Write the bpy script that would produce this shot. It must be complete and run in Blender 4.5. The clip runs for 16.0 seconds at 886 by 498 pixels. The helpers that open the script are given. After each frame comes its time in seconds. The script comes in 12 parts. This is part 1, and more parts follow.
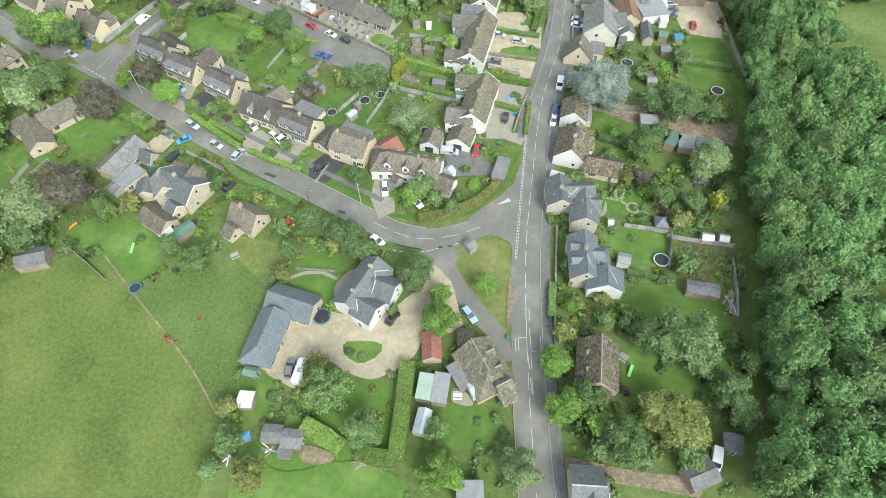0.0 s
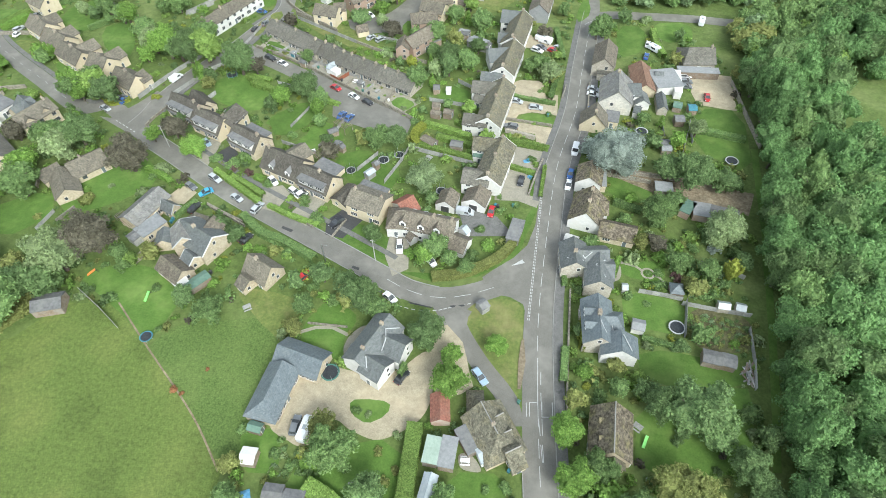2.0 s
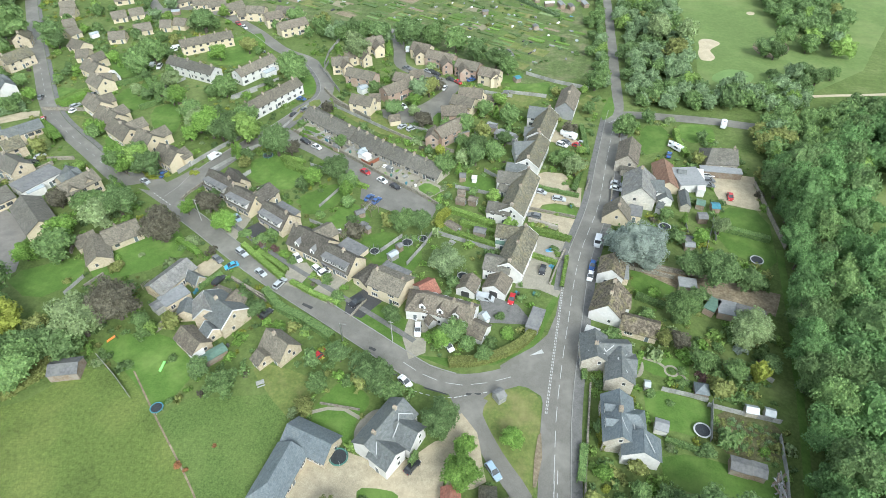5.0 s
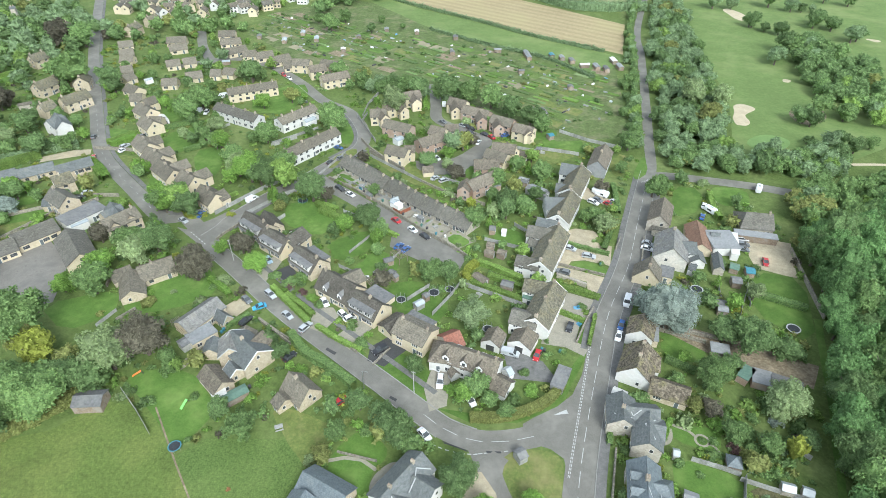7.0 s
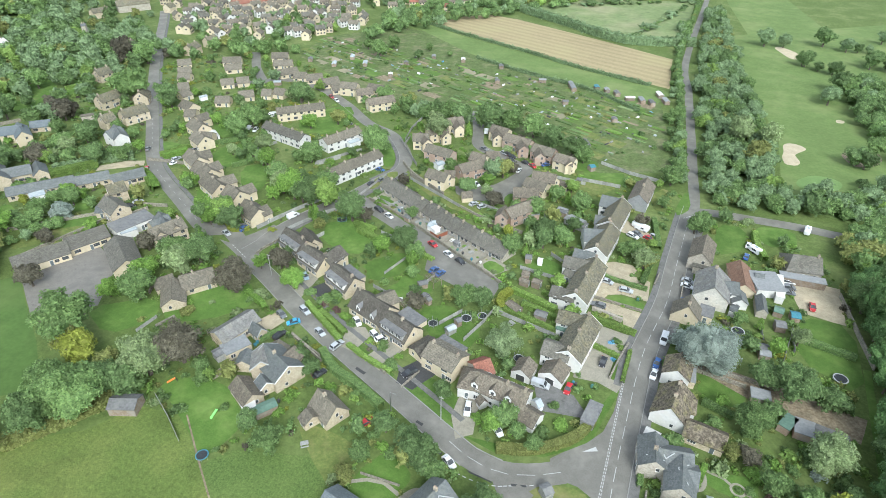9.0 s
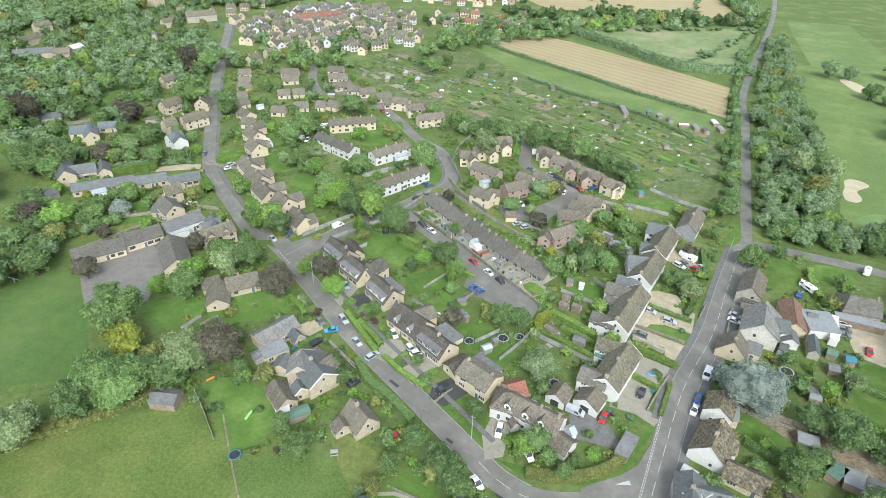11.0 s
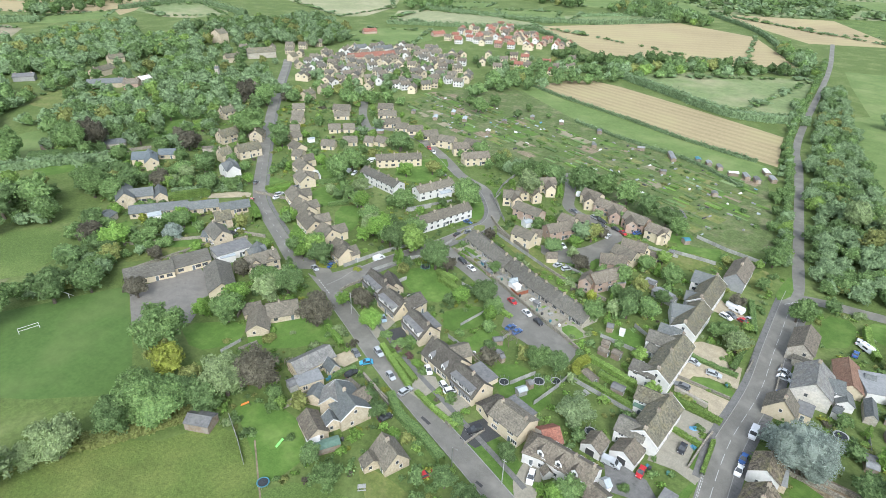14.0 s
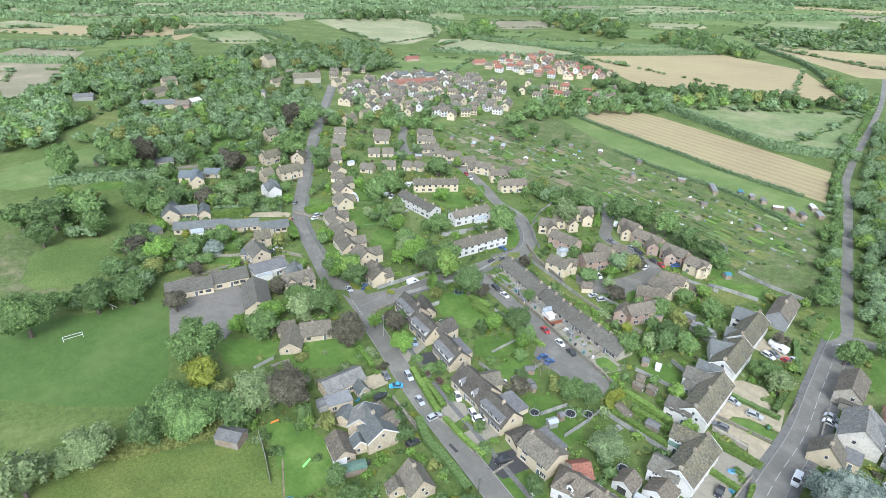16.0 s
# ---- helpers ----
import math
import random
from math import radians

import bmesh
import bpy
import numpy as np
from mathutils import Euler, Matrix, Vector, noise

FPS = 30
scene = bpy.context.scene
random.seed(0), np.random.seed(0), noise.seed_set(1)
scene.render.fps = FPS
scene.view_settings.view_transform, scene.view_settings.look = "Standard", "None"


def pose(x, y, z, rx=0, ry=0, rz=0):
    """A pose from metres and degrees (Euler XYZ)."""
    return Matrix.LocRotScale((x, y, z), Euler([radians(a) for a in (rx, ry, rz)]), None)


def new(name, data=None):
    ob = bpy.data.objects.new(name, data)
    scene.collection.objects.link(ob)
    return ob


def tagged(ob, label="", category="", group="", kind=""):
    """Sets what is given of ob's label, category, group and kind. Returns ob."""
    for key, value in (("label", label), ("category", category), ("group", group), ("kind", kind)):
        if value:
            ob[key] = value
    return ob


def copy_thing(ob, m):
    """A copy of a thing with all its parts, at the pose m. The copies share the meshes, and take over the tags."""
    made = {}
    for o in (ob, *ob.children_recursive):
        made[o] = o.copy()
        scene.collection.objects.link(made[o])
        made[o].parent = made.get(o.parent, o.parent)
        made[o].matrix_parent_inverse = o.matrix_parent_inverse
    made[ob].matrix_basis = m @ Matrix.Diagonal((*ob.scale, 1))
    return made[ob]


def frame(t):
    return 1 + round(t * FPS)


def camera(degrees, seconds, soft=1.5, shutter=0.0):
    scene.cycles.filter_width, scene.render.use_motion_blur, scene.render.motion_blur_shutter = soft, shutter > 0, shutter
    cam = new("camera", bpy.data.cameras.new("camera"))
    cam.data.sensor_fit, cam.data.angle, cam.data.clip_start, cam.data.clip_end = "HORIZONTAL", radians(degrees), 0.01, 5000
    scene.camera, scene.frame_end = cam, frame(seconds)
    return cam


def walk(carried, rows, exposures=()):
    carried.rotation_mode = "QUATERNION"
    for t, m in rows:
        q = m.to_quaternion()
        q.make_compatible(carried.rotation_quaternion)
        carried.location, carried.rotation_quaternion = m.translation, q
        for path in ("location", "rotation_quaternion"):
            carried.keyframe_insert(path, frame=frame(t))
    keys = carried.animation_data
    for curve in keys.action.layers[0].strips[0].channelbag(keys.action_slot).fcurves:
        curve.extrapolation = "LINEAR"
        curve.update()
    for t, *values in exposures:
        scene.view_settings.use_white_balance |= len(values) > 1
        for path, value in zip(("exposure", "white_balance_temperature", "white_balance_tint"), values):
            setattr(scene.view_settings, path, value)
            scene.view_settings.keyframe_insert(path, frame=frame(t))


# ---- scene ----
cam = camera(74.43, 16.0, soft=0.75)
EYE = (-5.83, -69.38, 116.00)
# seconds, turn from north to the left, tilt below the horizon, roll
PATH = [
    (0, 11.149, -56.509, -1.606),
    (0.5, 11.406, -55.037, -1.541),
    (1, 11.962, -53.564, -1.448),
    (1.5, 12.548, -52.130, -1.325),
    (2, 13.081, -50.685, -1.192),
    (2.5, 13.336, -49.264, -1.072),
    (3, 13.694, -47.809, -0.893),
    (3.5, 14.568, -46.385, -0.698),
    (4, 14.358, -45.003, -0.718),
    (4.2, 14.474, -44.576, -0.613),
    (6.3, 17.638, -38.777, -0.126),
    (6.5, 17.630, -38.408, -0.153),
    (7, 19.363, -37.376, 0.193),
    (7.5, 21.003, -36.386, 0.395),
    (8, 21.714, -35.368, 0.468),
    (8.5, 22.100, -35.119, 0.488),
    (9, 23.690, -34.948, 0.735),
    (11.5, 29.512, -32.815, 1.524),
    (12, 30.479, -32.227, 1.636),
    (12.5, 31.397, -31.651, 1.731),
    (13, 31.806, -31.066, 1.710),
    (13.5, 32.247, -30.463, 1.699),
    (14, 33.290, -29.866, 1.809),
    (14.5, 34.463, -29.254, 1.896),
    (15, 35.515, -28.678, 1.947),
    (15.5, 36.472, -28.098, 1.948),
    (16, 37.204, -27.500, 1.913),
]
walk(cam, [(t, pose(*EYE, 0, 0, turn) @ pose(0, 0, 0, 90 + tilt, 0, 0) @ pose(0, 0, 0, 0, 0, roll)) for t, turn, tilt, roll in PATH],
     exposures=[(0, 1.06, 6250, 2), (8.0, 0.98, 6000, 3), (12.5, 0.93, 6150, 6), (16, 0.95, 5800, 8)])
# ---- world and light ----
SUN_UP, SUN_TURN = 42.0, 143.0
world = bpy.data.worlds.new("overcast_sky")
scene.world = world
world.use_nodes = True
wn = world.node_tree.nodes
sky = wn.new("ShaderNodeTexSky")
sky.sky_type, sky.sun_disc = "NISHITA", False
sky.sun_elevation, sky.sun_rotation = radians(SUN_UP), radians(SUN_TURN)
sky.air_density, sky.dust_density, sky.ozone_density = 1.0, 2.0, 1.0
grey = wn.new("ShaderNodeHueSaturation")
grey.inputs["Saturation"].default_value = 0.35
world.node_tree.links.new(sky.outputs[0], grey.inputs["Color"])
world.node_tree.links.new(grey.outputs[0], wn["Background"].inputs[0])
wn["Background"].inputs[1].default_value = 0.165
sun_data = bpy.data.lights.new("sun", "SUN")
sun_data.energy, sun_data.angle, sun_data.color = 1.4, radians(22), (1.0, 0.985, 0.95)
sun = new("sun", sun_data)
sun.matrix_world = pose(0, 0, 300, 0, 0, -SUN_TURN) @ pose(0, 0, 0, SUN_UP - 90, 0, 0)


# ---- materials ----
STRAW_A, STRAW_B = 18.2, -26.7
def surface(name, dark, light, fine=3.0, coarse=0.15, rough=0.9, bump=0.3, metal=0.0, third=None, rows=0.0, vary=0.0, island=0.0, spec=0.3, local=False, stripe=None, clumps=None, cells=None, blots=None, deep=0.05):
    """A material of two colours mixed by two scales of noise; third: stains; rows: courses per metre of height; vary: by object; island: by loose piece; clumps: (scale, amount) of a middle noise; cells: (scale, amount) from piece to piece; blots: (scale, amount, threshold) of dark patches."""
    m = bpy.data.materials.new(name)
    m.use_nodes = True
    nodes, links = m.node_tree.nodes, m.node_tree.links
    bsdf = nodes["Principled BSDF"]
    bsdf.inputs["Roughness"].default_value = rough
    bsdf.inputs["Metallic"].default_value = metal
    bsdf.inputs["Specular IOR Level"].default_value = spec
    if local:
        where = nodes.new("ShaderNodeTexCoord").outputs["Object"]
    else:
        where = nodes.new("ShaderNodeNewGeometry").outputs["Position"]

    def noisy(scale, detail):
        n = nodes.new("ShaderNodeTexNoise")
        n.inputs["Scale"].default_value, n.inputs["Detail"].default_value, n.inputs["Roughness"].default_value = scale, detail, 0.62
        links.new(where, n.inputs["Vector"])
        return n.outputs[0]

    def mixed(fac, a, b):
        x = nodes.new("ShaderNodeMix")
        x.data_type = "RGBA"
        for value, socket in ((fac, x.inputs[0]), (a, x.inputs[6]), (b, x.inputs[7])):
            if isinstance(value, (tuple, list)):
                socket.default_value = (*value, 1)
            elif isinstance(value, float):
                socket.default_value = value
            else:
                links.new(value, socket)
        return x.outputs[2]

    def ranged(value, lo, hi, to_lo=0.0, to_hi=1.0):
        r = nodes.new("ShaderNodeMapRange")
        links.new(value, r.inputs[0])
        for k, v in enumerate((lo, hi, to_lo, to_hi)):
            r.inputs[k + 1].default_value = v
        return r.outputs[0]

    grain = noisy(fine, 6.0)
    colour = mixed(ranged(grain, 0.33, 0.67), dark, light)
    big = noisy(coarse, 3.0)
    if third:
        colour = mixed(ranged(big, 0.48, 0.68), colour, third)
    height = grain
    if rows:
        parts = nodes.new("ShaderNodeSeparateXYZ")
        tex = nodes.new("ShaderNodeTexCoord")
        links.new(tex.outputs["Object"], parts.inputs[0])
        k = nodes.new("ShaderNodeMath")
        k.operation = "MULTIPLY"
        k.inputs[1].default_value = rows
        links.new(parts.outputs[2], k.inputs[0])
        fr = nodes.new("ShaderNodeMath")
        fr.operation = "FRACT"
        links.new(k.outputs[0], fr.inputs[0])
        colour = mixed(ranged(fr.outputs[0], 0.0, 0.35, 0.22, 0.0), colour, tuple(c * 0.35 for c in dark))
        height = fr.outputs[0]
    if stripe:
        turn, period, deep = stripe
        spin = nodes.new("ShaderNodeVectorRotate")
        spin.rotation_type = "Z_AXIS"
        spin.inputs["Angle"].default_value = radians(turn)
        links.new(where, spin.inputs["Vector"])
        bands = nodes.new("ShaderNodeTexWave")
        bands.bands_direction = "Y"
        bands.inputs["Scale"].default_value = 0.314 / period
        bands.inputs["Distortion"].default_value, bands.inputs["Detail"].default_value = 1.2, 2.0
        bands.inputs["Detail Scale"].default_value = 0.3
        links.new(spin.outputs[0], bands.inputs["Vector"])
        colour = mixed(ranged(bands.outputs[1], 0.25, 0.75, 0.0, deep), colour, tuple(c * 0.62 for c in dark))
    if blots:
        colour = mixed(ranged(noisy(blots[0], 5.0), blots[2], blots[2] + 0.05, 0.0, blots[1]), colour, tuple(c * 0.4 for c in dark))
    value = nodes.new("ShaderNodeHueSaturation")
    links.new(colour, value.inputs["Color"])
    shade = ranged(big, 0.25, 0.75, 0.86, 1.14)

    def times(a, b):
        mul = nodes.new("ShaderNodeMath")
        mul.operation = "MULTIPLY"
        links.new(a, mul.inputs[0])
        links.new(b, mul.inputs[1])
        return mul.outputs[0]

    if clumps:
        middle = noisy(clumps[0], 5.0)
        shade = times(shade, ranged(middle, 0.3, 0.7, 1 - clumps[1], 1 + clumps[1]))
    if cells:
        piece = nodes.new("ShaderNodeTexVoronoi")
        piece.inputs["Scale"].default_value = cells[0]
        links.new(where, piece.inputs["Vector"])
        split = nodes.new("ShaderNodeSeparateColor")
        links.new(piece.outputs["Color"], split.inputs[0])
        shade = times(shade, ranged(split.outputs[0], 0.0, 1.0, 1 - cells[1], 1 + cells[1]))
    for amount, kind in ((vary, "object"), (island, "island")):
        if amount:
            source = nodes.new("ShaderNodeObjectInfo").outputs["Random"] if kind == "object" else nodes.new("ShaderNodeNewGeometry").outputs["Random Per Island"]
            shade = times(shade, ranged(source, 0.0, 1.0, 1 - amount, 1 + amount))
    links.new(shade, value.inputs["Value"])
    links.new(value.outputs[0], bsdf.inputs["Base Color"])
    if bump:
        b = nodes.new("ShaderNodeBump")
        b.inputs["Strength"].default_value, b.inputs["Distance"].default_value = bump, deep
        links.new(height, b.inputs["Height"])
        links.new(b.outputs[0], bsdf.inputs["Normal"])
    return m


def foliage(name, dark, light, vary=0.22, yellow=None):
    """Leaves: two greens mixed leaf by leaf, some light passing through."""
    m = surface(name, dark, light, 2.6, 0.25, 0.75, 0.0, vary=vary, island=0.34, third=yellow, spec=0.2)
    nodes, links = m.node_tree.nodes, m.node_tree.links
    bsdf = nodes["Principled BSDF"]
    through_leaf = nodes.new("ShaderNodeBsdfTranslucent")
    links.new(bsdf.inputs["Base Color"].links[0].from_socket, through_leaf.inputs[0])
    mix = nodes.new("ShaderNodeMixShader")
    mix.inputs[0].default_value = 0.24
    links.new(bsdf.outputs[0], mix.inputs[1])
    links.new(through_leaf.outputs[0], mix.inputs[2])
    links.new(mix.outputs[0], nodes["Material Output"].inputs[0])
    return m


M = {
    "grass": surface("grass", (0.083, 0.124, 0.032), (0.132, 0.182, 0.052), 1.6, 0.05, 1.0, 0.6, third=(0.146, 0.182, 0.063), clumps=(0.55, 0.22), deep=0.2),
    "meadow": surface("meadow", (0.096, 0.141, 0.033), (0.150, 0.202, 0.051), 2.4, 0.03, 1.0, 1.0, third=(0.168, 0.193, 0.056), clumps=(1.1, 0.26), blots=(0.066, 0.207, 0.526), deep=0.3),
    "paddock": surface("paddock", (0.079, 0.128, 0.032), (0.126, 0.185, 0.050), 2.6, 0.05, 1.0, 0.9, third=(0.131, 0.180, 0.052), clumps=(1.3, 0.24), deep=0.25),
    "lawn": surface("lawn", (0.078, 0.147, 0.028), (0.110, 0.189, 0.039), 2.5, 0.12, 1.0, 0.3, third=(0.132, 0.200, 0.050), vary=0.12, clumps=(0.5, 0.14)),
    "dry_lawn": surface("dry_lawn", (0.11, 0.15, 0.04), (0.17, 0.20, 0.06), 1.5, 0.1, 1.0, 0.4, third=(0.20, 0.19, 0.08), clumps=(0.5, 0.2), deep=0.12),
    "pitch": surface("pitch", (0.073, 0.130, 0.031), (0.092, 0.158, 0.041), 0.9, 0.02, 1.0, 0.3, third=(0.117, 0.163, 0.053), clumps=(0.25, 0.10)),
    "rough_ground": surface("rough_ground", (0.076, 0.110, 0.037), (0.139, 0.183, 0.063), 1.1, 0.09, 1.0, 1.0, third=(0.159, 0.162, 0.083), clumps=(0.35, 0.3), deep=0.3),
    # the extra blue in field_green and field_pale imitates haze over the distance
    "field_green": surface("field_green", (0.147, 0.205, 0.086), (0.222, 0.269, 0.115), 0.3, 0.012, 1.0, 0.3, third=(0.280, 0.269, 0.162), clumps=(0.12, 0.14)),
    "field_pale": surface("field_pale", (0.228, 0.254, 0.133), (0.308, 0.318, 0.177), 0.3, 0.012, 1.0, 0.3, third=(0.348, 0.318, 0.212), clumps=(0.1, 0.1)),
    "stubble": surface("stubble", (0.320, 0.261, 0.145), (0.398, 0.329, 0.192), 0.5, 0.02, 1.0, 0.4, third=(0.334, 0.291, 0.155), stripe=(STRAW_A, 7.0, 0.3)),
    "tan_field": surface("tan_field", (0.212, 0.198, 0.125), (0.276, 0.255, 0.169), 0.4, 0.02, 1.0, 0.3, third=(0.307, 0.265, 0.188)),
    "far_stubble": surface("far_stubble", (0.332, 0.270, 0.150), (0.413, 0.342, 0.199), 0.5, 0.01, 1.0, 0.4, third=(0.346, 0.302, 0.160), stripe=(STRAW_B, 14.0, 0.14)),
    "fairway": surface("fairway", (0.121, 0.185, 0.056), (0.156, 0.217, 0.070), 0.6, 0.03, 1.0, 0.2, third=(0.174, 0.217, 0.081), clumps=(0.16, 0.10)),
    "green": surface("green", (0.15, 0.24, 0.08), (0.17, 0.26, 0.09), 1.0, 0.1, 1.0, 0.1),
    "sand": surface("sand", (0.42, 0.36, 0.25), (0.52, 0.45, 0.33), 3.0, 0.3, 1.0, 0.2),
    "asphalt": surface("asphalt", (0.149, 0.142, 0.123), (0.194, 0.185, 0.161), 5.0, 0.12, 0.68, 0.2, third=(0.210, 0.201, 0.176), clumps=(0.6, 0.08), blots=(0.800, 0.722, 0.853), spec=0.5),
    "old_tarmac": surface("old_tarmac", (0.175, 0.162, 0.140), (0.235, 0.220, 0.195), 4.0, 0.15, 0.65, 0.2, third=(0.15, 0.14, 0.125), clumps=(0.4, 0.12), blots=(0.4, 0.4, 0.6), spec=0.5),
    "pavement": surface("pavement", (0.14, 0.138, 0.132), (0.20, 0.195, 0.185), 5.0, 0.3, 0.9, 0.2, third=(0.12, 0.12, 0.11), clumps=(0.8, 0.14), blots=(0.6, 0.4, 0.6)),
    "tarmac_patch": surface("tarmac_patch", (0.05, 0.05, 0.052), (0.075, 0.075, 0.075), 5.0, 0.3, 0.8, 0.2),
    "kerb": surface("kerb", (0.25, 0.245, 0.23), (0.34, 0.33, 0.31), 4.0, 0.5, 0.9, 0.2),
    "gravel": surface("gravel", (0.323, 0.282, 0.197), (0.439, 0.384, 0.278), 4.0, 0.12, 1.0, 0.4, third=(0.415, 0.348, 0.244), clumps=(0.5, 0.16), blots=(0.305, 0.300, 0.696)),
    "paving": surface("paving", (0.265, 0.245, 0.195), (0.355, 0.33, 0.265), 3.0, 0.4, 0.9, 0.3, third=(0.22, 0.205, 0.165)),
    "earth": surface("earth", (0.162, 0.128, 0.085), (0.297, 0.247, 0.171), 1.5, 0.2, 1.0, 0.6, clumps=(0.5, 0.25), deep=0.12),
    "bramble_ground": surface("bramble_ground", (0.085, 0.088, 0.040), (0.165, 0.150, 0.078), 2.0, 0.2, 1.0, 1.0, third=(0.120, 0.132, 0.055), clumps=(0.8, 0.3), deep=0.3),
    "white_line": surface("white_line", (0.410, 0.410, 0.402), (0.525, 0.525, 0.508), 5.0, 0.8, 0.7, 0.0),
    "slate": surface("slate", (0.102, 0.113, 0.113), (0.160, 0.169, 0.166), 2.5, 0.3, 0.6, 0.5, third=(0.133, 0.139, 0.126), rows=5.0, vary=0.12, local=True, cells=(2.6, 0.16)),
    "weathered_slate": surface("weathered_slate", (0.163, 0.160, 0.151), (0.256, 0.251, 0.237), 2.0, 0.35, 0.75, 0.5, third=(0.200, 0.191, 0.163), rows=4.5, vary=0.08, local=True, cells=(2.6, 0.18), clumps=(0.6, 0.2)),
    "blue_slate": surface("blue_slate", (0.114, 0.136, 0.148), (0.163, 0.188, 0.200), 2.5, 0.3, 0.5, 0.5, third=(0.134, 0.150, 0.153), rows=5.0, vary=0.08, local=True, cells=(2.6, 0.13)),
    "stone_tile": surface("stone_tile", (0.105, 0.097, 0.071), (0.197, 0.185, 0.138), 2.0, 0.35, 0.95, 0.7, third=(0.150, 0.134, 0.084), rows=4.5, vary=0.15, local=True, cells=(2.8, 0.3), clumps=(0.8, 0.2)),
    "mossy_tile": surface("mossy_tile", (0.106, 0.089, 0.065), (0.213, 0.182, 0.138), 1.6, 0.4, 0.95, 0.9, third=(0.138, 0.125, 0.065), rows=4.0, vary=0.12, local=True, cells=(2.6, 0.34), clumps=(0.8, 0.3)),
    "brown_tile": surface("brown_tile", (0.126, 0.105, 0.083), (0.206, 0.184, 0.145), 2.2, 0.3, 0.9, 0.7, third=(0.152, 0.135, 0.101), rows=4.5, vary=0.15, local=True, cells=(3.0, 0.26), clumps=(0.8, 0.15)),
    "red_tile": surface("red_tile", (0.240, 0.100, 0.072), (0.320, 0.148, 0.108), 2.2, 0.3, 0.9, 0.6, third=(0.216, 0.120, 0.092), rows=4.5, vary=0.12, local=True, cells=(3.0, 0.2)),
    "rust_tile": surface("rust_tile", (0.165, 0.098, 0.068), (0.245, 0.150, 0.105), 2.2, 0.3, 0.9, 0.6, third=(0.190, 0.128, 0.092), rows=4.5, vary=0.1, local=True, cells=(3.0, 0.2)),
    "concrete_tile": surface("concrete_tile", (0.129, 0.117, 0.092), (0.194, 0.175, 0.139), 2.2, 0.25, 0.9, 0.6, third=(0.151, 0.134, 0.102), rows=4.0, vary=0.15, local=True, cells=(3.0, 0.24), clumps=(0.7, 0.14)),
    "grey_tile": surface("grey_tile", (0.104, 0.099, 0.084), (0.167, 0.158, 0.131), 2.2, 0.25, 0.85, 0.6, third=(0.131, 0.124, 0.110), rows=4.0, vary=0.15, local=True, cells=(3.0, 0.22), clumps=(0.7, 0.14)),
    "dark_tile": surface("dark_tile", (0.072, 0.065, 0.054), (0.125, 0.114, 0.096), 2.2, 0.25, 0.85, 0.6, third=(0.093, 0.088, 0.071), rows=4.0, vary=0.15, local=True, cells=(3.0, 0.26), clumps=(0.7, 0.16)),
    "felt": surface("felt", (0.13, 0.13, 0.132), (0.195, 0.195, 0.193), 1.5, 0.3, 0.9, 0.2, third=(0.17, 0.17, 0.16), vary=0.15, clumps=(0.8, 0.16)),
    "pale_sheet": surface("pale_sheet", (0.215, 0.224, 0.228), (0.292, 0.296, 0.296), 1.5, 0.3, 0.7, 0.1, vary=0.1),
    "green_sheet": surface("green_sheet", (0.10, 0.17, 0.13), (0.15, 0.23, 0.18), 1.5, 0.3, 0.6, 0.1),
    "pale_green_sheet": surface("pale_green_sheet", (0.30, 0.38, 0.31), (0.37, 0.45, 0.38), 1.5, 0.3, 0.7, 0.1),
    "stone": surface("stone", (0.398, 0.335, 0.232), (0.531, 0.458, 0.347), 2.5, 0.3, 0.95, 0.4, third=(0.437, 0.382, 0.289), vary=0.1, cells=(2.4, 0.12)),
    "grey_stone": surface("grey_stone", (0.320, 0.291, 0.240), (0.442, 0.405, 0.342), 2.5, 0.3, 0.95, 0.5, third=(0.358, 0.339, 0.286), vary=0.1, cells=(2.4, 0.14)),
    "pale_stone": surface("pale_stone", (0.430, 0.415, 0.375), (0.540, 0.522, 0.475), 2.5, 0.3, 0.95, 0.4, third=(0.470, 0.440, 0.385), vary=0.08, cells=(2.4, 0.12)),
    "rust_timber": surface("rust_timber", (0.20, 0.075, 0.045), (0.30, 0.115, 0.07), 3.0, 0.5, 0.8, 0.3),
    "dry_stone": surface("dry_stone", (0.20, 0.18, 0.145), (0.31, 0.28, 0.23), 3.0, 0.6, 0.95, 0.8, third=(0.17, 0.17, 0.13), vary=0.1, cells=(2.8, 0.3)),
    "chimney_stone": surface("chimney_stone", (0.30, 0.26, 0.19), (0.40, 0.355, 0.28), 3.0, 0.6, 0.95, 0.6, third=(0.22, 0.20, 0.17), vary=0.2),
    "white_render": surface("white_render", (0.565, 0.560, 0.536), (0.659, 0.649, 0.630), 1.5, 0.3, 0.9, 0.1, third=(0.545, 0.528, 0.494), vary=0.06),
    "cream_render": surface("cream_render", (0.524, 0.450, 0.316), (0.599, 0.524, 0.384), 1.5, 0.3, 0.9, 0.1, third=(0.505, 0.432, 0.307), vary=0.08),
    "brick": surface("brick", (0.332, 0.233, 0.180), (0.423, 0.318, 0.253), 3.0, 0.3, 0.9, 0.3, third=(0.363, 0.306, 0.253), vary=0.1),
    "timber": surface("timber", (0.184, 0.138, 0.098), (0.310, 0.247, 0.190), 3.0, 0.5, 0.9, 0.3, third=(0.253, 0.230, 0.201), vary=0.25),
    "grey_timber": surface("grey_timber", (0.24, 0.24, 0.225), (0.37, 0.37, 0.35), 3.0, 0.5, 0.9, 0.3, vary=0.2),
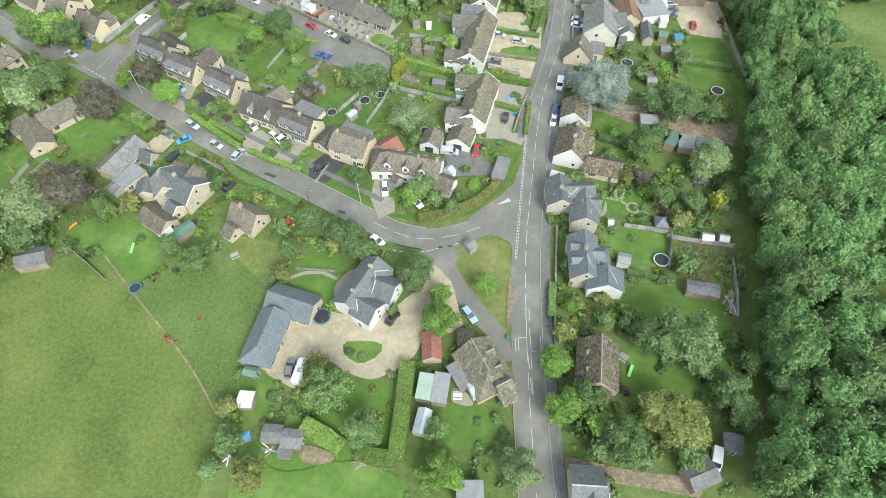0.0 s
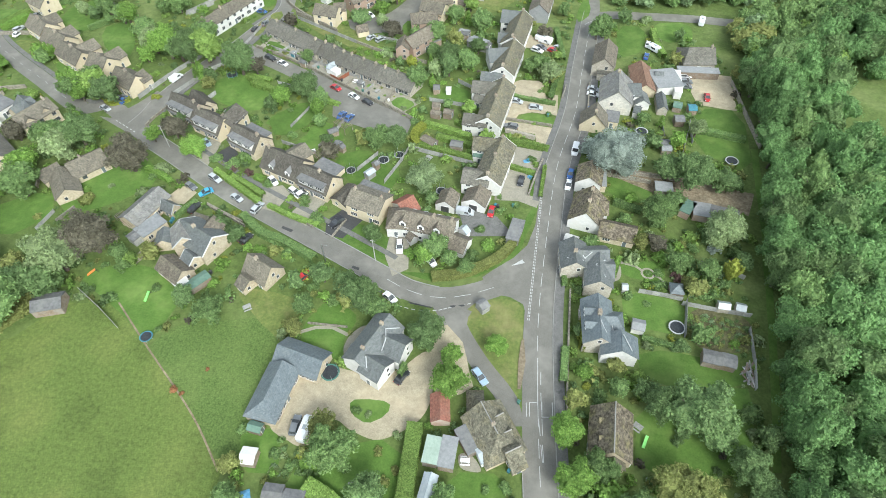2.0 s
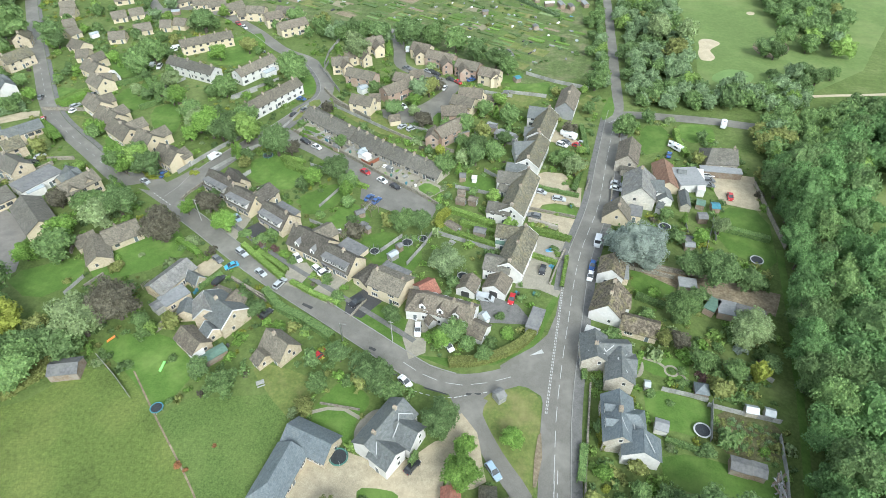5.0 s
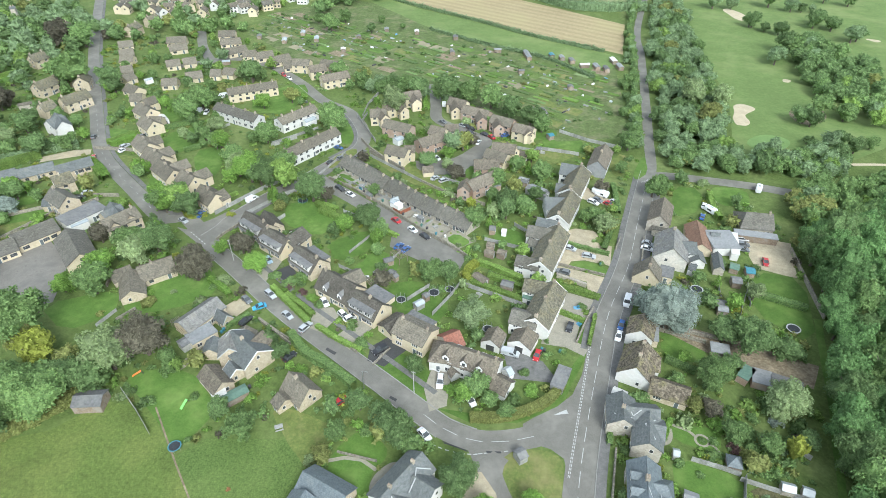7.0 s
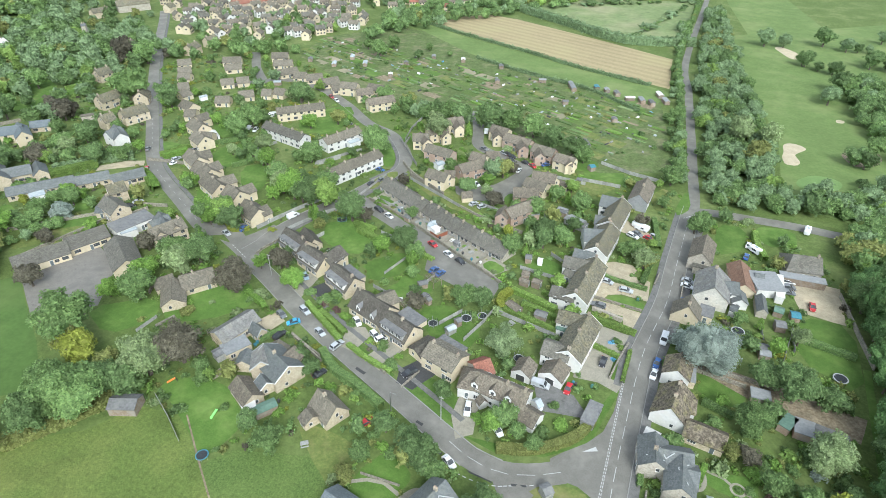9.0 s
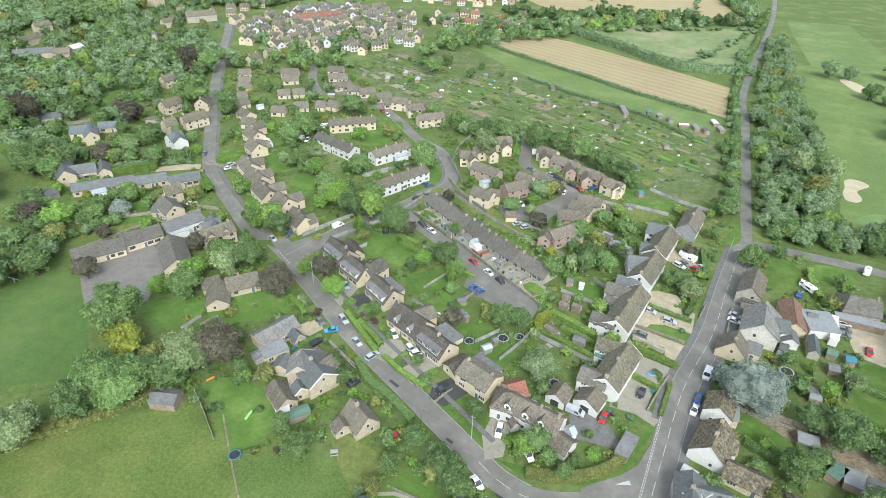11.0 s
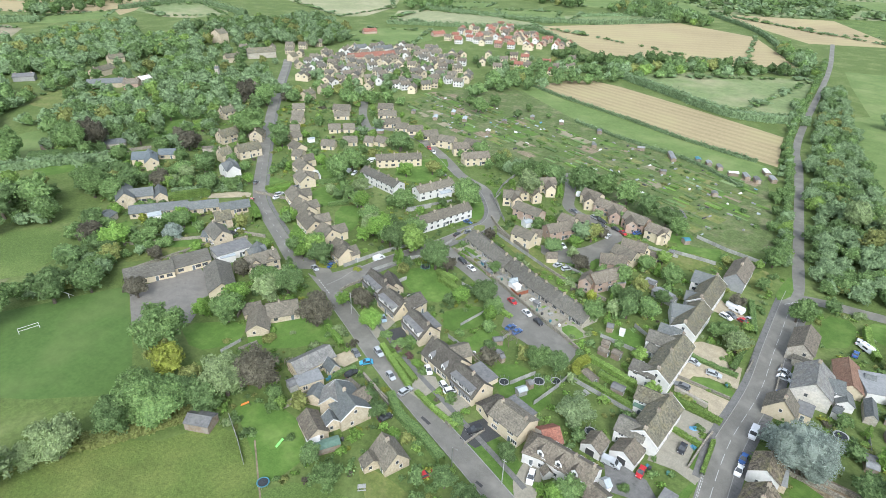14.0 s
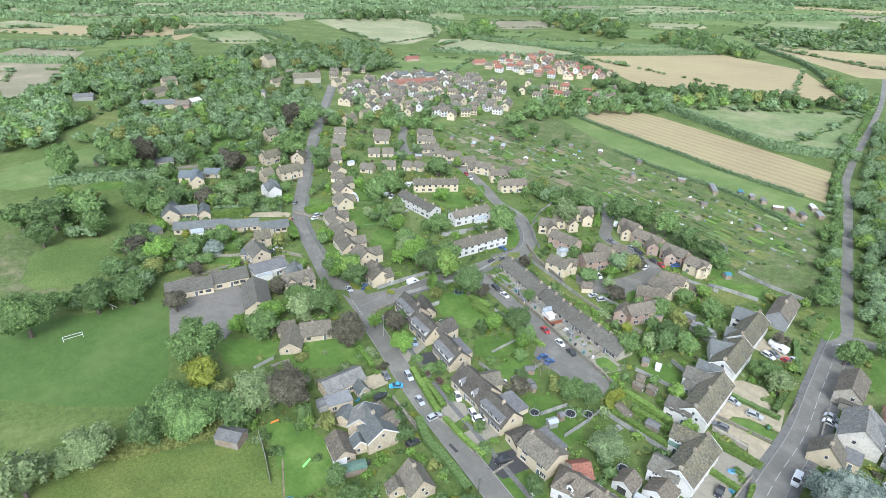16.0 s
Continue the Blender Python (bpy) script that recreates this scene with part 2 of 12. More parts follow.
    "bark": surface("bark", (0.08, 0.065, 0.05), (0.16, 0.135, 0.11), 6.0, 0.6, 0.95, 0.6),
    "glass": surface("glass", (0.05, 0.055, 0.06), (0.085, 0.09, 0.095), 0.8, 0.3, 0.08, 0.0, spec=0.6),
    "pale_glass": surface("pale_glass", (0.323, 0.365, 0.383), (0.425, 0.459, 0.468), 1.0, 0.3, 0.2, 0.0, spec=0.6),
    "white_frame": surface("white_frame", (0.68, 0.68, 0.67), (0.76, 0.76, 0.75), 3.0, 0.5, 0.5, 0.0),
    "lead": surface("lead", (0.36, 0.37, 0.37), (0.46, 0.47, 0.47), 3.0, 0.5, 0.6, 0.1),
    "dark_trim": surface("dark_trim", (0.05, 0.05, 0.05), (0.08, 0.08, 0.08), 3.0, 0.5, 0.6, 0.1),
    "tyre": surface("tyre", (0.02, 0.02, 0.02), (0.035, 0.035, 0.035), 6.0, 1.0, 0.9, 0.1),
    "chrome": surface("chrome", (0.45, 0.45, 0.46), (0.55, 0.55, 0.56), 4.0, 1.0, 0.3, 0.0, metal=0.9),
    "lamp_glass": surface("lamp_glass", (0.6, 0.6, 0.58), (0.7, 0.7, 0.68), 4.0, 1.0, 0.15, 0.0),
    "tail_lamp": surface("tail_lamp", (0.35, 0.02, 0.02), (0.45, 0.03, 0.03), 4.0, 1.0, 0.2, 0.0),
    "net": surface("net", (0.025, 0.03, 0.035), (0.05, 0.055, 0.06), 4.0, 1.0, 0.8, 0.0),
    "blue_tarp": surface("blue_tarp", (0.10, 0.27, 0.46), (0.17, 0.38, 0.58), 3.0, 0.6, 0.5, 0.2),
    "blue_pad": surface("blue_pad", (0.05, 0.17, 0.22), (0.08, 0.24, 0.30), 4.0, 1.0, 0.6, 0.0),
    "pad_green": surface("pad_green", (0.06, 0.16, 0.13), (0.09, 0.21, 0.17), 4.0, 1.0, 0.6, 0.0),
    "oak": foliage("oak", (0.093, 0.166, 0.057), (0.222, 0.316, 0.115)),
    "dark_leaf": foliage("dark_leaf", (0.082, 0.142, 0.053), (0.181, 0.258, 0.102)),
    "bright_leaf": foliage("bright_leaf", (0.114, 0.216, 0.043), (0.230, 0.355, 0.085)),
    "olive_leaf": foliage("olive_leaf", (0.147, 0.177, 0.052), (0.290, 0.310, 0.111)),
    "willow_leaf": foliage("willow_leaf", (0.135, 0.190, 0.085), (0.245, 0.315, 0.165)),
    "yellow_leaf": foliage("yellow_leaf", (0.175, 0.212, 0.035), (0.309, 0.340, 0.072)),
    "pale_leaf": foliage("pale_leaf", (0.162, 0.223, 0.096), (0.291, 0.363, 0.175)),
    "silver_leaf": foliage("silver_leaf", (0.220, 0.264, 0.224), (0.299, 0.348, 0.302), vary=0.1),
    "purple_leaf": foliage("purple_leaf", (0.078, 0.074, 0.054), (0.153, 0.141, 0.100)),
    "rust_leaf": foliage("rust_leaf", (0.26, 0.125, 0.06), (0.42, 0.22, 0.11)),
    "plum_leaf": foliage("plum_leaf", (0.10, 0.065, 0.06), (0.19, 0.12, 0.105)),
    "hedge_leaf": foliage("hedge_leaf", (0.127, 0.212, 0.050), (0.267, 0.376, 0.104)),
    "wood_leaf": foliage("wood_leaf", (0.083, 0.162, 0.057), (0.178, 0.294, 0.106)),
    # paler, bluer than the near greens: distance haze is put into this leaf colour
    "far_haze_leaf": foliage("far_haze_leaf", (0.157, 0.237, 0.114), (0.246, 0.331, 0.174), vary=0.14),
}


def paint(name, colour, rough=0.3):
    m = surface(name, colour, tuple(min(1, c * 1.08) for c in colour), 2.0, 0.8, rough, 0.0, spec=0.5)
    m.node_tree.nodes["Principled BSDF"].inputs["Coat Weight"].default_value = 0.5
    return m


PAINT = {k: paint("car_paint_" + k, c) for k, c in {
    "white": (0.72, 0.73, 0.74), "silver": (0.42, 0.44, 0.46), "grey": (0.15, 0.16, 0.17), "black": (0.025, 0.026, 0.03),
    "red": (0.42, 0.02, 0.025), "blue": (0.03, 0.10, 0.30), "sky": (0.06, 0.34, 0.55), "pale_blue": (0.30, 0.40, 0.50), "navy": (0.03, 0.04, 0.16), "lime": (0.25, 0.70, 0.16), "orange": (0.75, 0.25, 0.06)}.items()}


# ---- building blocks ----
def part(name, bm, material, parent=None, label=""):
    """Links a bmesh as one mesh object, under a thing or a part."""
    me = bpy.data.meshes.new(name)
    bm.to_mesh(me)
    bm.free()
    for mm in material if isinstance(material, (list, tuple)) else [material]:
        me.materials.append(mm)
    ob = new(name, me)
    ob.parent = parent
    if label:
        ob["label"] = label
    return ob


def shared(name, me, parent, m=None):
    """One more object on a mesh that others use too."""
    ob = new(name, me)
    ob.parent = parent
    if m is not None:
        ob.matrix_local = m
    return ob


def empty(name, m):
    ob = new(name)
    ob.matrix_world = m
    ob.empty_display_size = 0.5
    return ob


def box(bm, x0, x1, y0, y1, z0, z1, mat=0):
    v = [bm.verts.new((x, y, z)) for z in (z0, z1) for y in (y0, y1) for x in (x0, x1)]
    for q in ((0, 2, 3, 1), (4, 5, 7, 6), (0, 1, 5, 4), (2, 6, 7, 3), (0, 4, 6, 2), (1, 3, 7, 5)):
        bm.faces.new([v[k] for k in q]).material_index = mat
    return bm


def prism(bm, profile, x0, x1, mat=0):
    """A closed outline in (y, z) drawn out along x."""
    a = [bm.verts.new((x0, y, z)) for y, z in profile]
    b = [bm.verts.new((x1, y, z)) for y, z in profile]
    bm.faces.new(a[::-1]).material_index = mat
    bm.faces.new(b).material_index = mat
    n = len(a)
    for k in range(n):
        bm.faces.new((a[k], a[(k + 1) % n], b[(k + 1) % n], b[k])).material_index = mat
    return bm


def tube(bm, base, top, r0, r1, sides=8, mat=0):
    base, top = Vector(base), Vector(top)
    q = (top - base).to_track_quat("Z", "Y")
    rings = []
    for c, r in ((base, r0), (top, r1)):
        rings.append([bm.verts.new(c + q @ Vector((r * math.cos(2 * math.pi * k / sides), r * math.sin(2 * math.pi * k / sides), 0))) for k in range(sides)])
    for k in range(sides):
        bm.faces.new((rings[0][k], rings[0][(k + 1) % sides], rings[1][(k + 1) % sides], rings[1][k])).material_index = mat
    bm.faces.new(rings[1]).material_index = mat
    bm.faces.new(rings[0][::-1]).material_index = mat
    return bm


def smooth_line(points, step=3.0):
    """Evenly walked points of a smooth curve through the given ones."""
    p = [Vector((x, y)) for x, y in points]
    if len(p) == 2:
        n = max(1, round((p[1] - p[0]).length / step))
        return [p[0].lerp(p[1], k / n) for k in range(n + 1)]
    p = [2 * p[0] - p[1]] + p + [2 * p[-1] - p[-2]]
    out = []
    for k in range(1, len(p) - 2):
        n = max(1, round((p[k + 1] - p[k]).length / step))
        for j in range(n):
            t = j / n
            a, b, c, d = p[k - 1 : k + 3]
            out.append(0.5 * (2 * b + (c - a) * t + (2 * a - 5 * b + 4 * c - d) * t * t + (3 * b - a - 3 * c + d) * t ** 3))
    return out + [p[-2]]


def sides_of(line):
    out = []
    for k, q in enumerate(line):
        d = (line[min(k + 1, len(line) - 1)] - line[max(k - 1, 0)]).normalized()
        out.append(Vector((-d.y, d.x)))
    return out


def strip(name, points, width, material, z=0.1, shift=0.0, thick=0.0, step=3.0, parent=None, label="", category="", kind="structure"):
    """A band along a line: a road, a pavement, a kerb, a wall."""
    line = smooth_line(points, step)
    bm = bmesh.new()
    rows = []
    for q, n in zip(line, sides_of(line)):
        a, b = q + n * (shift + width / 2), q + n * (shift - width / 2)
        rows.append([bm.verts.new((*a, z)), bm.verts.new((*b, z))] + ([bm.verts.new((*b, z - thick)), bm.verts.new((*a, z - thick))] if thick else []))
    for r, s in zip(rows, rows[1:]):
        n = len(r)
        for k in range(n if thick else 1):
            bm.faces.new((r[k], r[(k + 1) % n], s[(k + 1) % n], s[k]))
    if thick:
        bm.faces.new(rows[0])
        bm.faces.new(rows[-1][::-1])
    bmesh.ops.recalc_face_normals(bm, faces=bm.faces)
    if not thick:
        for f in bm.faces:
            if f.normal.z < 0:
                f.normal_flip()
    ob = part(name, bm, material, parent)
    return ob if parent else tagged(ob, label, category, kind=kind)


LAYER = [0.012]
KEEP = []  # outlines where nothing grows
FIELD_EDGES = []  # outlines of distant fields, which carry hedges


def patch(name, corners, material, label, category="ground", wobble=0.25, rise=None, step=4.0):
    """A piece of ground of its own kind, with an uneven edge, lying just above the sheet below it."""
    if name in ("sand_bunker", "golf_green", "patio", "pond", "gravel_yard", "lawn", "far_field", "rough_plot"):
        for k in range(1 if name in ("lawn", "far_field") else 2):
            corners = [(a[0] * u + b[0] * (1 - u), a[1] * u + b[1] * (1 - u)) for a, b in zip(corners, corners[1:] + corners[:1]) for u in (0.78, 0.22)]
    if name in ("far_field", "stubble_field", "hedged_field"):
        FIELD_EDGES.append([tuple(c) for c in corners[::2]])
    LAYER[0] += 0.0015
    z = LAYER[0] if rise is None else rise
    p = [Vector(c) for c in corners]
    if name != "rough_plot":
        KEEP.append([tuple(c) for c in corners])
    out = []
    for a, b in zip(p, p[1:] + p[:1]):
        n = max(1, round((b - a).length / step))
        for k in range(n):
            q = a.lerp(b, k / n)
            out.append((q.x + wobble * noise.noise((q.x * 0.3, q.y * 0.3, 1.0)), q.y + wobble * noise.noise((q.x * 0.3, q.y * 0.3, 7.0))))
    bm = bmesh.new()
    bm.faces.new([bm.verts.new((x, y, z)) for x, y in out])
    bmesh.ops.triangulate(bm, faces=bm.faces)
    for f in bm.faces:
        f.normal_update()
        if f.normal.z < 0:
            f.normal_flip()
    return tagged(part(name, bm, M[material] if isinstance(material, str) else material), label, category, kind="structure")


def ellipse(cx, cy, rx, ry, turn=0.0, n=20):
    c, s = math.cos(radians(turn)), math.sin(radians(turn))
    return [(cx + rx * math.cos(a) * c - ry * math.sin(a) * s, cy + rx * math.cos(a) * s + ry * math.sin(a) * c) for a in (2 * math.pi * k / n for k in range(n))]


# ---- houses ----
def window_mesh(w, h, bars, glazed):
    """A window frame, one connected piece with a deep rebate for each light; glazed: with its glass in it, for houses far off."""
    bm = bmesh.new()
    xs = [-w / 2 + w * k / bars for k in range(bars + 1)]
    ring = [(x, -0.07, z) for z in (0, h) for x in xs]
    v = [bm.verts.new(c) for c in ring]
    n = bars + 1
    fronts = [bm.faces.new((v[k], v[k + 1], v[n + k + 1], v[n + k])) for k in range(bars)]
    back = [bm.verts.new((x, 0.03, z)) for x, _, z in ring]
    for k in range(bars):
        bm.faces.new((v[k + 1], v[k], back[k], back[k + 1]))
        bm.faces.new((v[n + k], v[n + k + 1], back[n + k + 1], back[n + k]))
    bm.faces.new((v[0], v[n], back[n], back[0]))
    bm.faces.new((v[n + bars], v[bars], back[bars], back[n + bars]))
    bmesh.ops.inset_individual(bm, faces=fronts, thickness=0.1, depth=0.0)
    bmesh.ops.inset_individual(bm, faces=fronts, thickness=0.004, depth=-0.06)
    for f in fronts:
        f.material_index = 1 if glazed else 0
    bmesh.ops.recalc_face_normals(bm, faces=bm.faces)
    me = bpy.data.meshes.new("window")
    bm.to_mesh(me)
    bm.free()
    me.materials.append(M["white_frame"])
    me.materials.append(M["glass"])
    bm = bmesh.new()
    box(bm, -w / bars / 2 + 0.06, w / bars / 2 - 0.06, -0.03, -0.008, 0.06, h - 0.06)
    pane = bpy.data.meshes.new("pane")
    bm.to_mesh(pane)
    bm.free()
    pane.materials.append(M["glass"])
    return me, pane, [(k + 0.5 - bars / 2) * w / bars for k in range(bars)]


WINDOWS = {(k, g): window_mesh(*size, g) for k, size in {"wide": (1.9, 1.2, 3), "pair": (1.25, 1.15, 2), "small": (0.85, 1.05, 1)}.items() for g in (True, False)}
NEAR = 160.0


def window(parent, kind, m, near):
    w = shared("window", WINDOWS[kind, not near][0], parent, m)
    if near:
        for x in WINDOWS[kind, False][2]:
            shared("pane", WINDOWS[kind, False][1], w, pose(x, 0, 0))


def door_mesh(w, h, material):
    bm = bmesh.new()
    box(bm, -w / 2, w / 2, -0.05, 0.02, 0, h)
    box(bm, -w / 2 - 0.08, -w / 2, -0.08, 0.02, 0, h + 0.08, 1)
    box(bm, w / 2, w / 2 + 0.08, -0.08, 0.02, 0, h + 0.08, 1)
    box(bm, -w / 2, w / 2, -0.08, 0.02, h, h + 0.08, 1)
    me = bpy.data.meshes.new("door")
    bm.to_mesh(me)
    bm.free()
    me.materials.append(material)
    me.materials.append(M["white_frame"])
    return me


DOORS = {"door": door_mesh(0.9, 2.05, paint("door_paint", (0.10, 0.12, 0.13), 0.5)), "garage": door_mesh(2.3, 2.1, M["white_frame"]), "dark_garage": door_mesh(2.3, 2.1, M["dark_trim"])}


def chimney_mesh(material, h):
    bm = bmesh.new()
    box(bm, -0.35, 0.35, -0.5, 0.5, 0, h)
    box(bm, -0.42, 0.42, -0.57, 0.57, h - 0.25, h - 0.1)
    for y in (-0.25, 0.25):
        tube(bm, (0, y, h), (0, y, h + 0.4), 0.14, 0.11, 8, 1)
    me = bpy.data.meshes.new("chimney")
    bm.to_mesh(me)
    bm.free()
    me.materials.append(material)
    me.materials.append(M["brick"])
    return me


CHIMNEYS = {"brick": chimney_mesh(M["brick"], 1.8), "stone": chimney_mesh(M["chimney_stone"], 1.8)}


def openings(parent, length, width, eaves, ridge, seed, doors=1, windows=True, gable=True, style="pair", near=True, base=0.0):
    """Windows and doors on the four walls of a body whose ridge runs along x."""
    rnd = random.Random(seed)
    if not windows:
        return
    floors = [0.85] + ([3.05] if eaves > 3.9 else [])
    if base:
        floors, doors = [base + 0.55], 0
    for side in (-1, 1):
        n = max(1, int(length / 3.3))
        for f, z in enumerate(floors):
            for k in range(n):
                x = (k + 0.5 - n / 2) * length / n + rnd.uniform(-0.2, 0.2)
                m = pose(x, side * (width / 2), z, 0, 0, 0 if side < 0 else 180)
                if f == 0 and doors and k == n // 2:
                    shared("door", DOORS["door"], parent, pose(x, side * (width / 2), 0, 0, 0, 0 if side < 0 else 180))
                    if n == 1:
                        continue
                    m = pose(x + 1.6, side * width / 2, z, 0, 0, 0 if side < 0 else 180)
                    if abs(x + 1.6) > length / 2 - 0.8:
                        continue
                kind = style if rnd.random() < 0.75 else "small"
                if f == 0 and length > 7 and rnd.random() < 0.4:
                    kind = "wide"
                window(parent, kind, m, near)
    if gable:
        for side in (-1, 1):
            for z in floors + ([eaves + 0.2] if ridge - eaves > 2.6 else []):
                if rnd.random() < 0.7:
                    y = 0 if z > eaves - 1 else rnd.choice((-1.2, 1.2)) * min(1, width / 8)
                    window(parent, "small", pose(side * length / 2, y, z, 0, 0, 90 * side), near)


BUILT = []  # where houses stand


def body(parent, ax, ay, bx, by, width, eaves, ridge, roof, wall, hip=(0, 0), over=0.3, seed=1, doors=1, windows=True, gable=True, chimneys=(), style="pair", name="wall", verge=None, base=0.0, barge=""):
    """A wall block and its pitched roof between two ridge ends, in the frame of its house; chimneys: shares of the ridge's length."""
    BUILT.append(((ax + bx) / 2, (ay + by) / 2, max(math.hypot(bx - ax, by - ay), width) / 2))
    a, b = Vector((ax, ay)), Vector((bx, by))
    d = b - a
    length, mid = d.length, (a + b) / 2
    inv = parent.matrix_basis.inverted()
    m = inv @ pose(mid.x, mid.y, 0, 0, 0, math.degrees(math.atan2(d.y, d.x)))
    w, half = width / 2, length / 2
    along, across = d.normalized() * (half + 0.8), Vector((-d.y, d.x)).normalized() * (w + 0.8)
    KEEP.append([tuple(mid + along * i + across * j) for i, j in ((-1, -1), (1, -1), (1, 1), (-1, 1))])
    bm = bmesh.new()
    if hip[0] or hip[1] or ridge - eaves < 0.3:
        box(bm, -half, half, -w, w, base, eaves)
    else:
        prism(bm, [(-w, 0), (w, 0), (w, eaves), (0, ridge - 0.12), (-w, eaves)], -half, half)
    bmesh.ops.recalc_face_normals(bm, faces=bm.faces)
    walls = part(name, bm, M[wall], parent)
    walls.matrix_local = m
    bm = bmesh.new()
    if ridge - eaves < 0.3:
        box(bm, -half - 0.15, half + 0.15, -w - 0.15, w + 0.15, eaves, ridge + 0.12)
    else:
        slope = (ridge - eaves) / w
        t = 0.16
        e, h0, h1 = half + over, hip[0], hip[1]
        lo = eaves - slope * over
        for s in (-1, 1):
            top = [(-half - (0 if h0 else over) + h0, 0, ridge), (half + (0 if h1 else over) - h1, 0, ridge)]
            low = [(e, s * (w + over), lo), (-e, s * (w + over), lo)]
            q = [bm.verts.new(v) for v in top + low]
            q2 = [bm.verts.new((x, y, z + t)) for x, y, z in top + low]
            for f in ((0, 1, 2, 3), (7, 6, 5, 4), (0, 4, 5, 1), (1, 5, 6, 2), (2, 6, 7, 3), (3, 7, 4, 0)):
                bm.faces.new([(q + q2)[k] for k in f])
        for side, h in ((-1, h0), (1, h1)):
            if h:
                tri = [(side * (half - h), 0, ridge), (side * e, w + over, lo), (side * e, -w - over, lo)]
                q = [bm.verts.new(v) for v in tri] + [bm.verts.new((x, y, z + t)) for x, y, z in tri]
                for f in ((0, 1, 2), (5, 4, 3), (0, 3, 4, 1), (1, 4, 5, 2), (2, 5, 3, 0)):
                    bm.faces.new([q[k] for k in f])
        bmesh.ops.recalc_face_normals(bm, faces=bm.faces)
    top = part("roof", bm, M[roof], parent)
    top.matrix_local = m
    if ridge - eaves > 0.8:
        bm = bmesh.new()
        prism(bm, [(-0.13, ridge + 0.06), (0.13, ridge + 0.06), (0.07, ridge + 0.24), (-0.07, ridge + 0.24)], -half - (0 if hip[0] else over) + hip[0], half + (0 if hip[1] else over) - hip[1])
        cap = part("ridge_tiles", bm, M[verge or "kerb"] if verge else M[roof], parent)
        cap.matrix_local = m
    if barge and ridge - eaves > 0.8:
        slope = (ridge - eaves) / w
        for side in (-1, 1):
            if not hip[side > 0]:
                bm = bmesh.new()
                x = side * (half + over)
                for s in (-1, 1):
                    prism(bm, [(0, ridge - 0.12), (s * (w + over), eaves - slope * over - 0.12), (s * (w + over), eaves - slope * over + 0.2), (0, ridge + 0.2)], min(x, x + side * 0.12), max(x, x + side * 0.12))
                bmesh.ops.recalc_face_normals(bm, faces=bm.faces)
                part("barge_board", bm, M[barge], parent, "painted barge board").matrix_local = m
    openings(walls, length, width, eaves, ridge, seed, doors, windows, gable and not (hip[0] or hip[1]), style, (mid - Vector((EYE[0], EYE[1]))).length < NEAR, base)
    for k in chimneys:
        shared("chimney", CHIMNEYS["brick" if wall == "brick" else "stone"], parent, m @ pose(-half + 0.5 + (length - 1) * k, 0, ridge - 0.9) @ Matrix.Diagonal((0.85, 0.85, 1, 1)))
    return m


def house(name, label, ax, ay, bx, by, width, eaves, ridge, roof, wall, group="", category="house", **more):
    """A house with its main ridge from a to b; further bodies are added with body()."""
    e = empty(name, pose((ax + bx) / 2, (ay + by) / 2, 0, 0, 0, math.degrees(math.atan2(by - ay, bx - ax))))
    tagged(e, label, category, group)
    body(e, ax, ay, bx, by, width, eaves, ridge, roof, wall, seed=int(abs(ax * 7 + ay * 13)) % 997, **more)
    return e


def valley(e, *points):
    """A pale lead strip along a valley or hip of a roof."""
    inv = e.matrix_basis.inverted()
    bm = bmesh.new()
    for a, b in zip(points, points[1:]):
        tube(bm, inv @ Vector(a), inv @ Vector(b), 0.13, 0.13, 5)
    part("lead_valley", bm, M["lead"], e, "pale lead strip in the roof valley")


def dormer(e, ax, ay, bx, by, share, side, width, eaves, ridge, house_width, roof, wall, size=2.1):
    """A small gabled dormer on one slope of a house."""
    a, b = Vector((ax, ay)), Vector((bx, by))
    d = b - a
    m = e.matrix_basis.inverted() @ pose(*a.lerp(b, share), 0, 0, 0, math.degrees(math.atan2(d.y, d.x)) + (0 if side < 0 else 180))
    out, z = house_width / 2 - 0.35, eaves + 0.25
    bm = bmesh.new()
    prism(bm, [(-size / 2, z), (size / 2, z), (size / 2, z + 1.25), (0, z + 2.15), (-size / 2, z + 1.25)], 0, out)
    bmesh.ops.transform(bm, matrix=pose(0, 0, 0, 0, 0, -90), verts=bm.verts)
    bmesh.ops.recalc_face_normals(bm, faces=bm.faces)
    block = part("dormer", bm, M[roof], e)
    block.matrix_local = m
    bm = bmesh.new()
    prism(bm, [(-size / 2, z), (size / 2, z), (size / 2, z + 1.22), (0, z + 2.1), (-size / 2, z + 1.22)], out, out + 0.06)
    bmesh.ops.transform(bm, matrix=pose(0, 0, 0, 0, 0, -90), verts=bm.verts)
    bmesh.ops.recalc_face_normals(bm, faces=bm.faces)
    part("front", bm, M[wall], block, "white dormer front")
    bm = bmesh.new()
    for s in (-1, 1):
        prism(bm, [(0, z + 2.2), (s * (size / 2 + 0.2), z + 1.13), (s * (size / 2 + 0.2), z + 1.25), (0, z + 2.32)], 0, out + 0.2)
    bmesh.ops.transform(bm, matrix=pose(0, 0, 0, 0, 0, -90), verts=bm.verts)
    bmesh.ops.recalc_face_normals(bm, faces=bm.faces)
    part("dormer_roof", bm, M[roof], block)
    shared("window", WINDOWS["small", True][0], block, pose(0, -out - 0.06, z + 0.1))


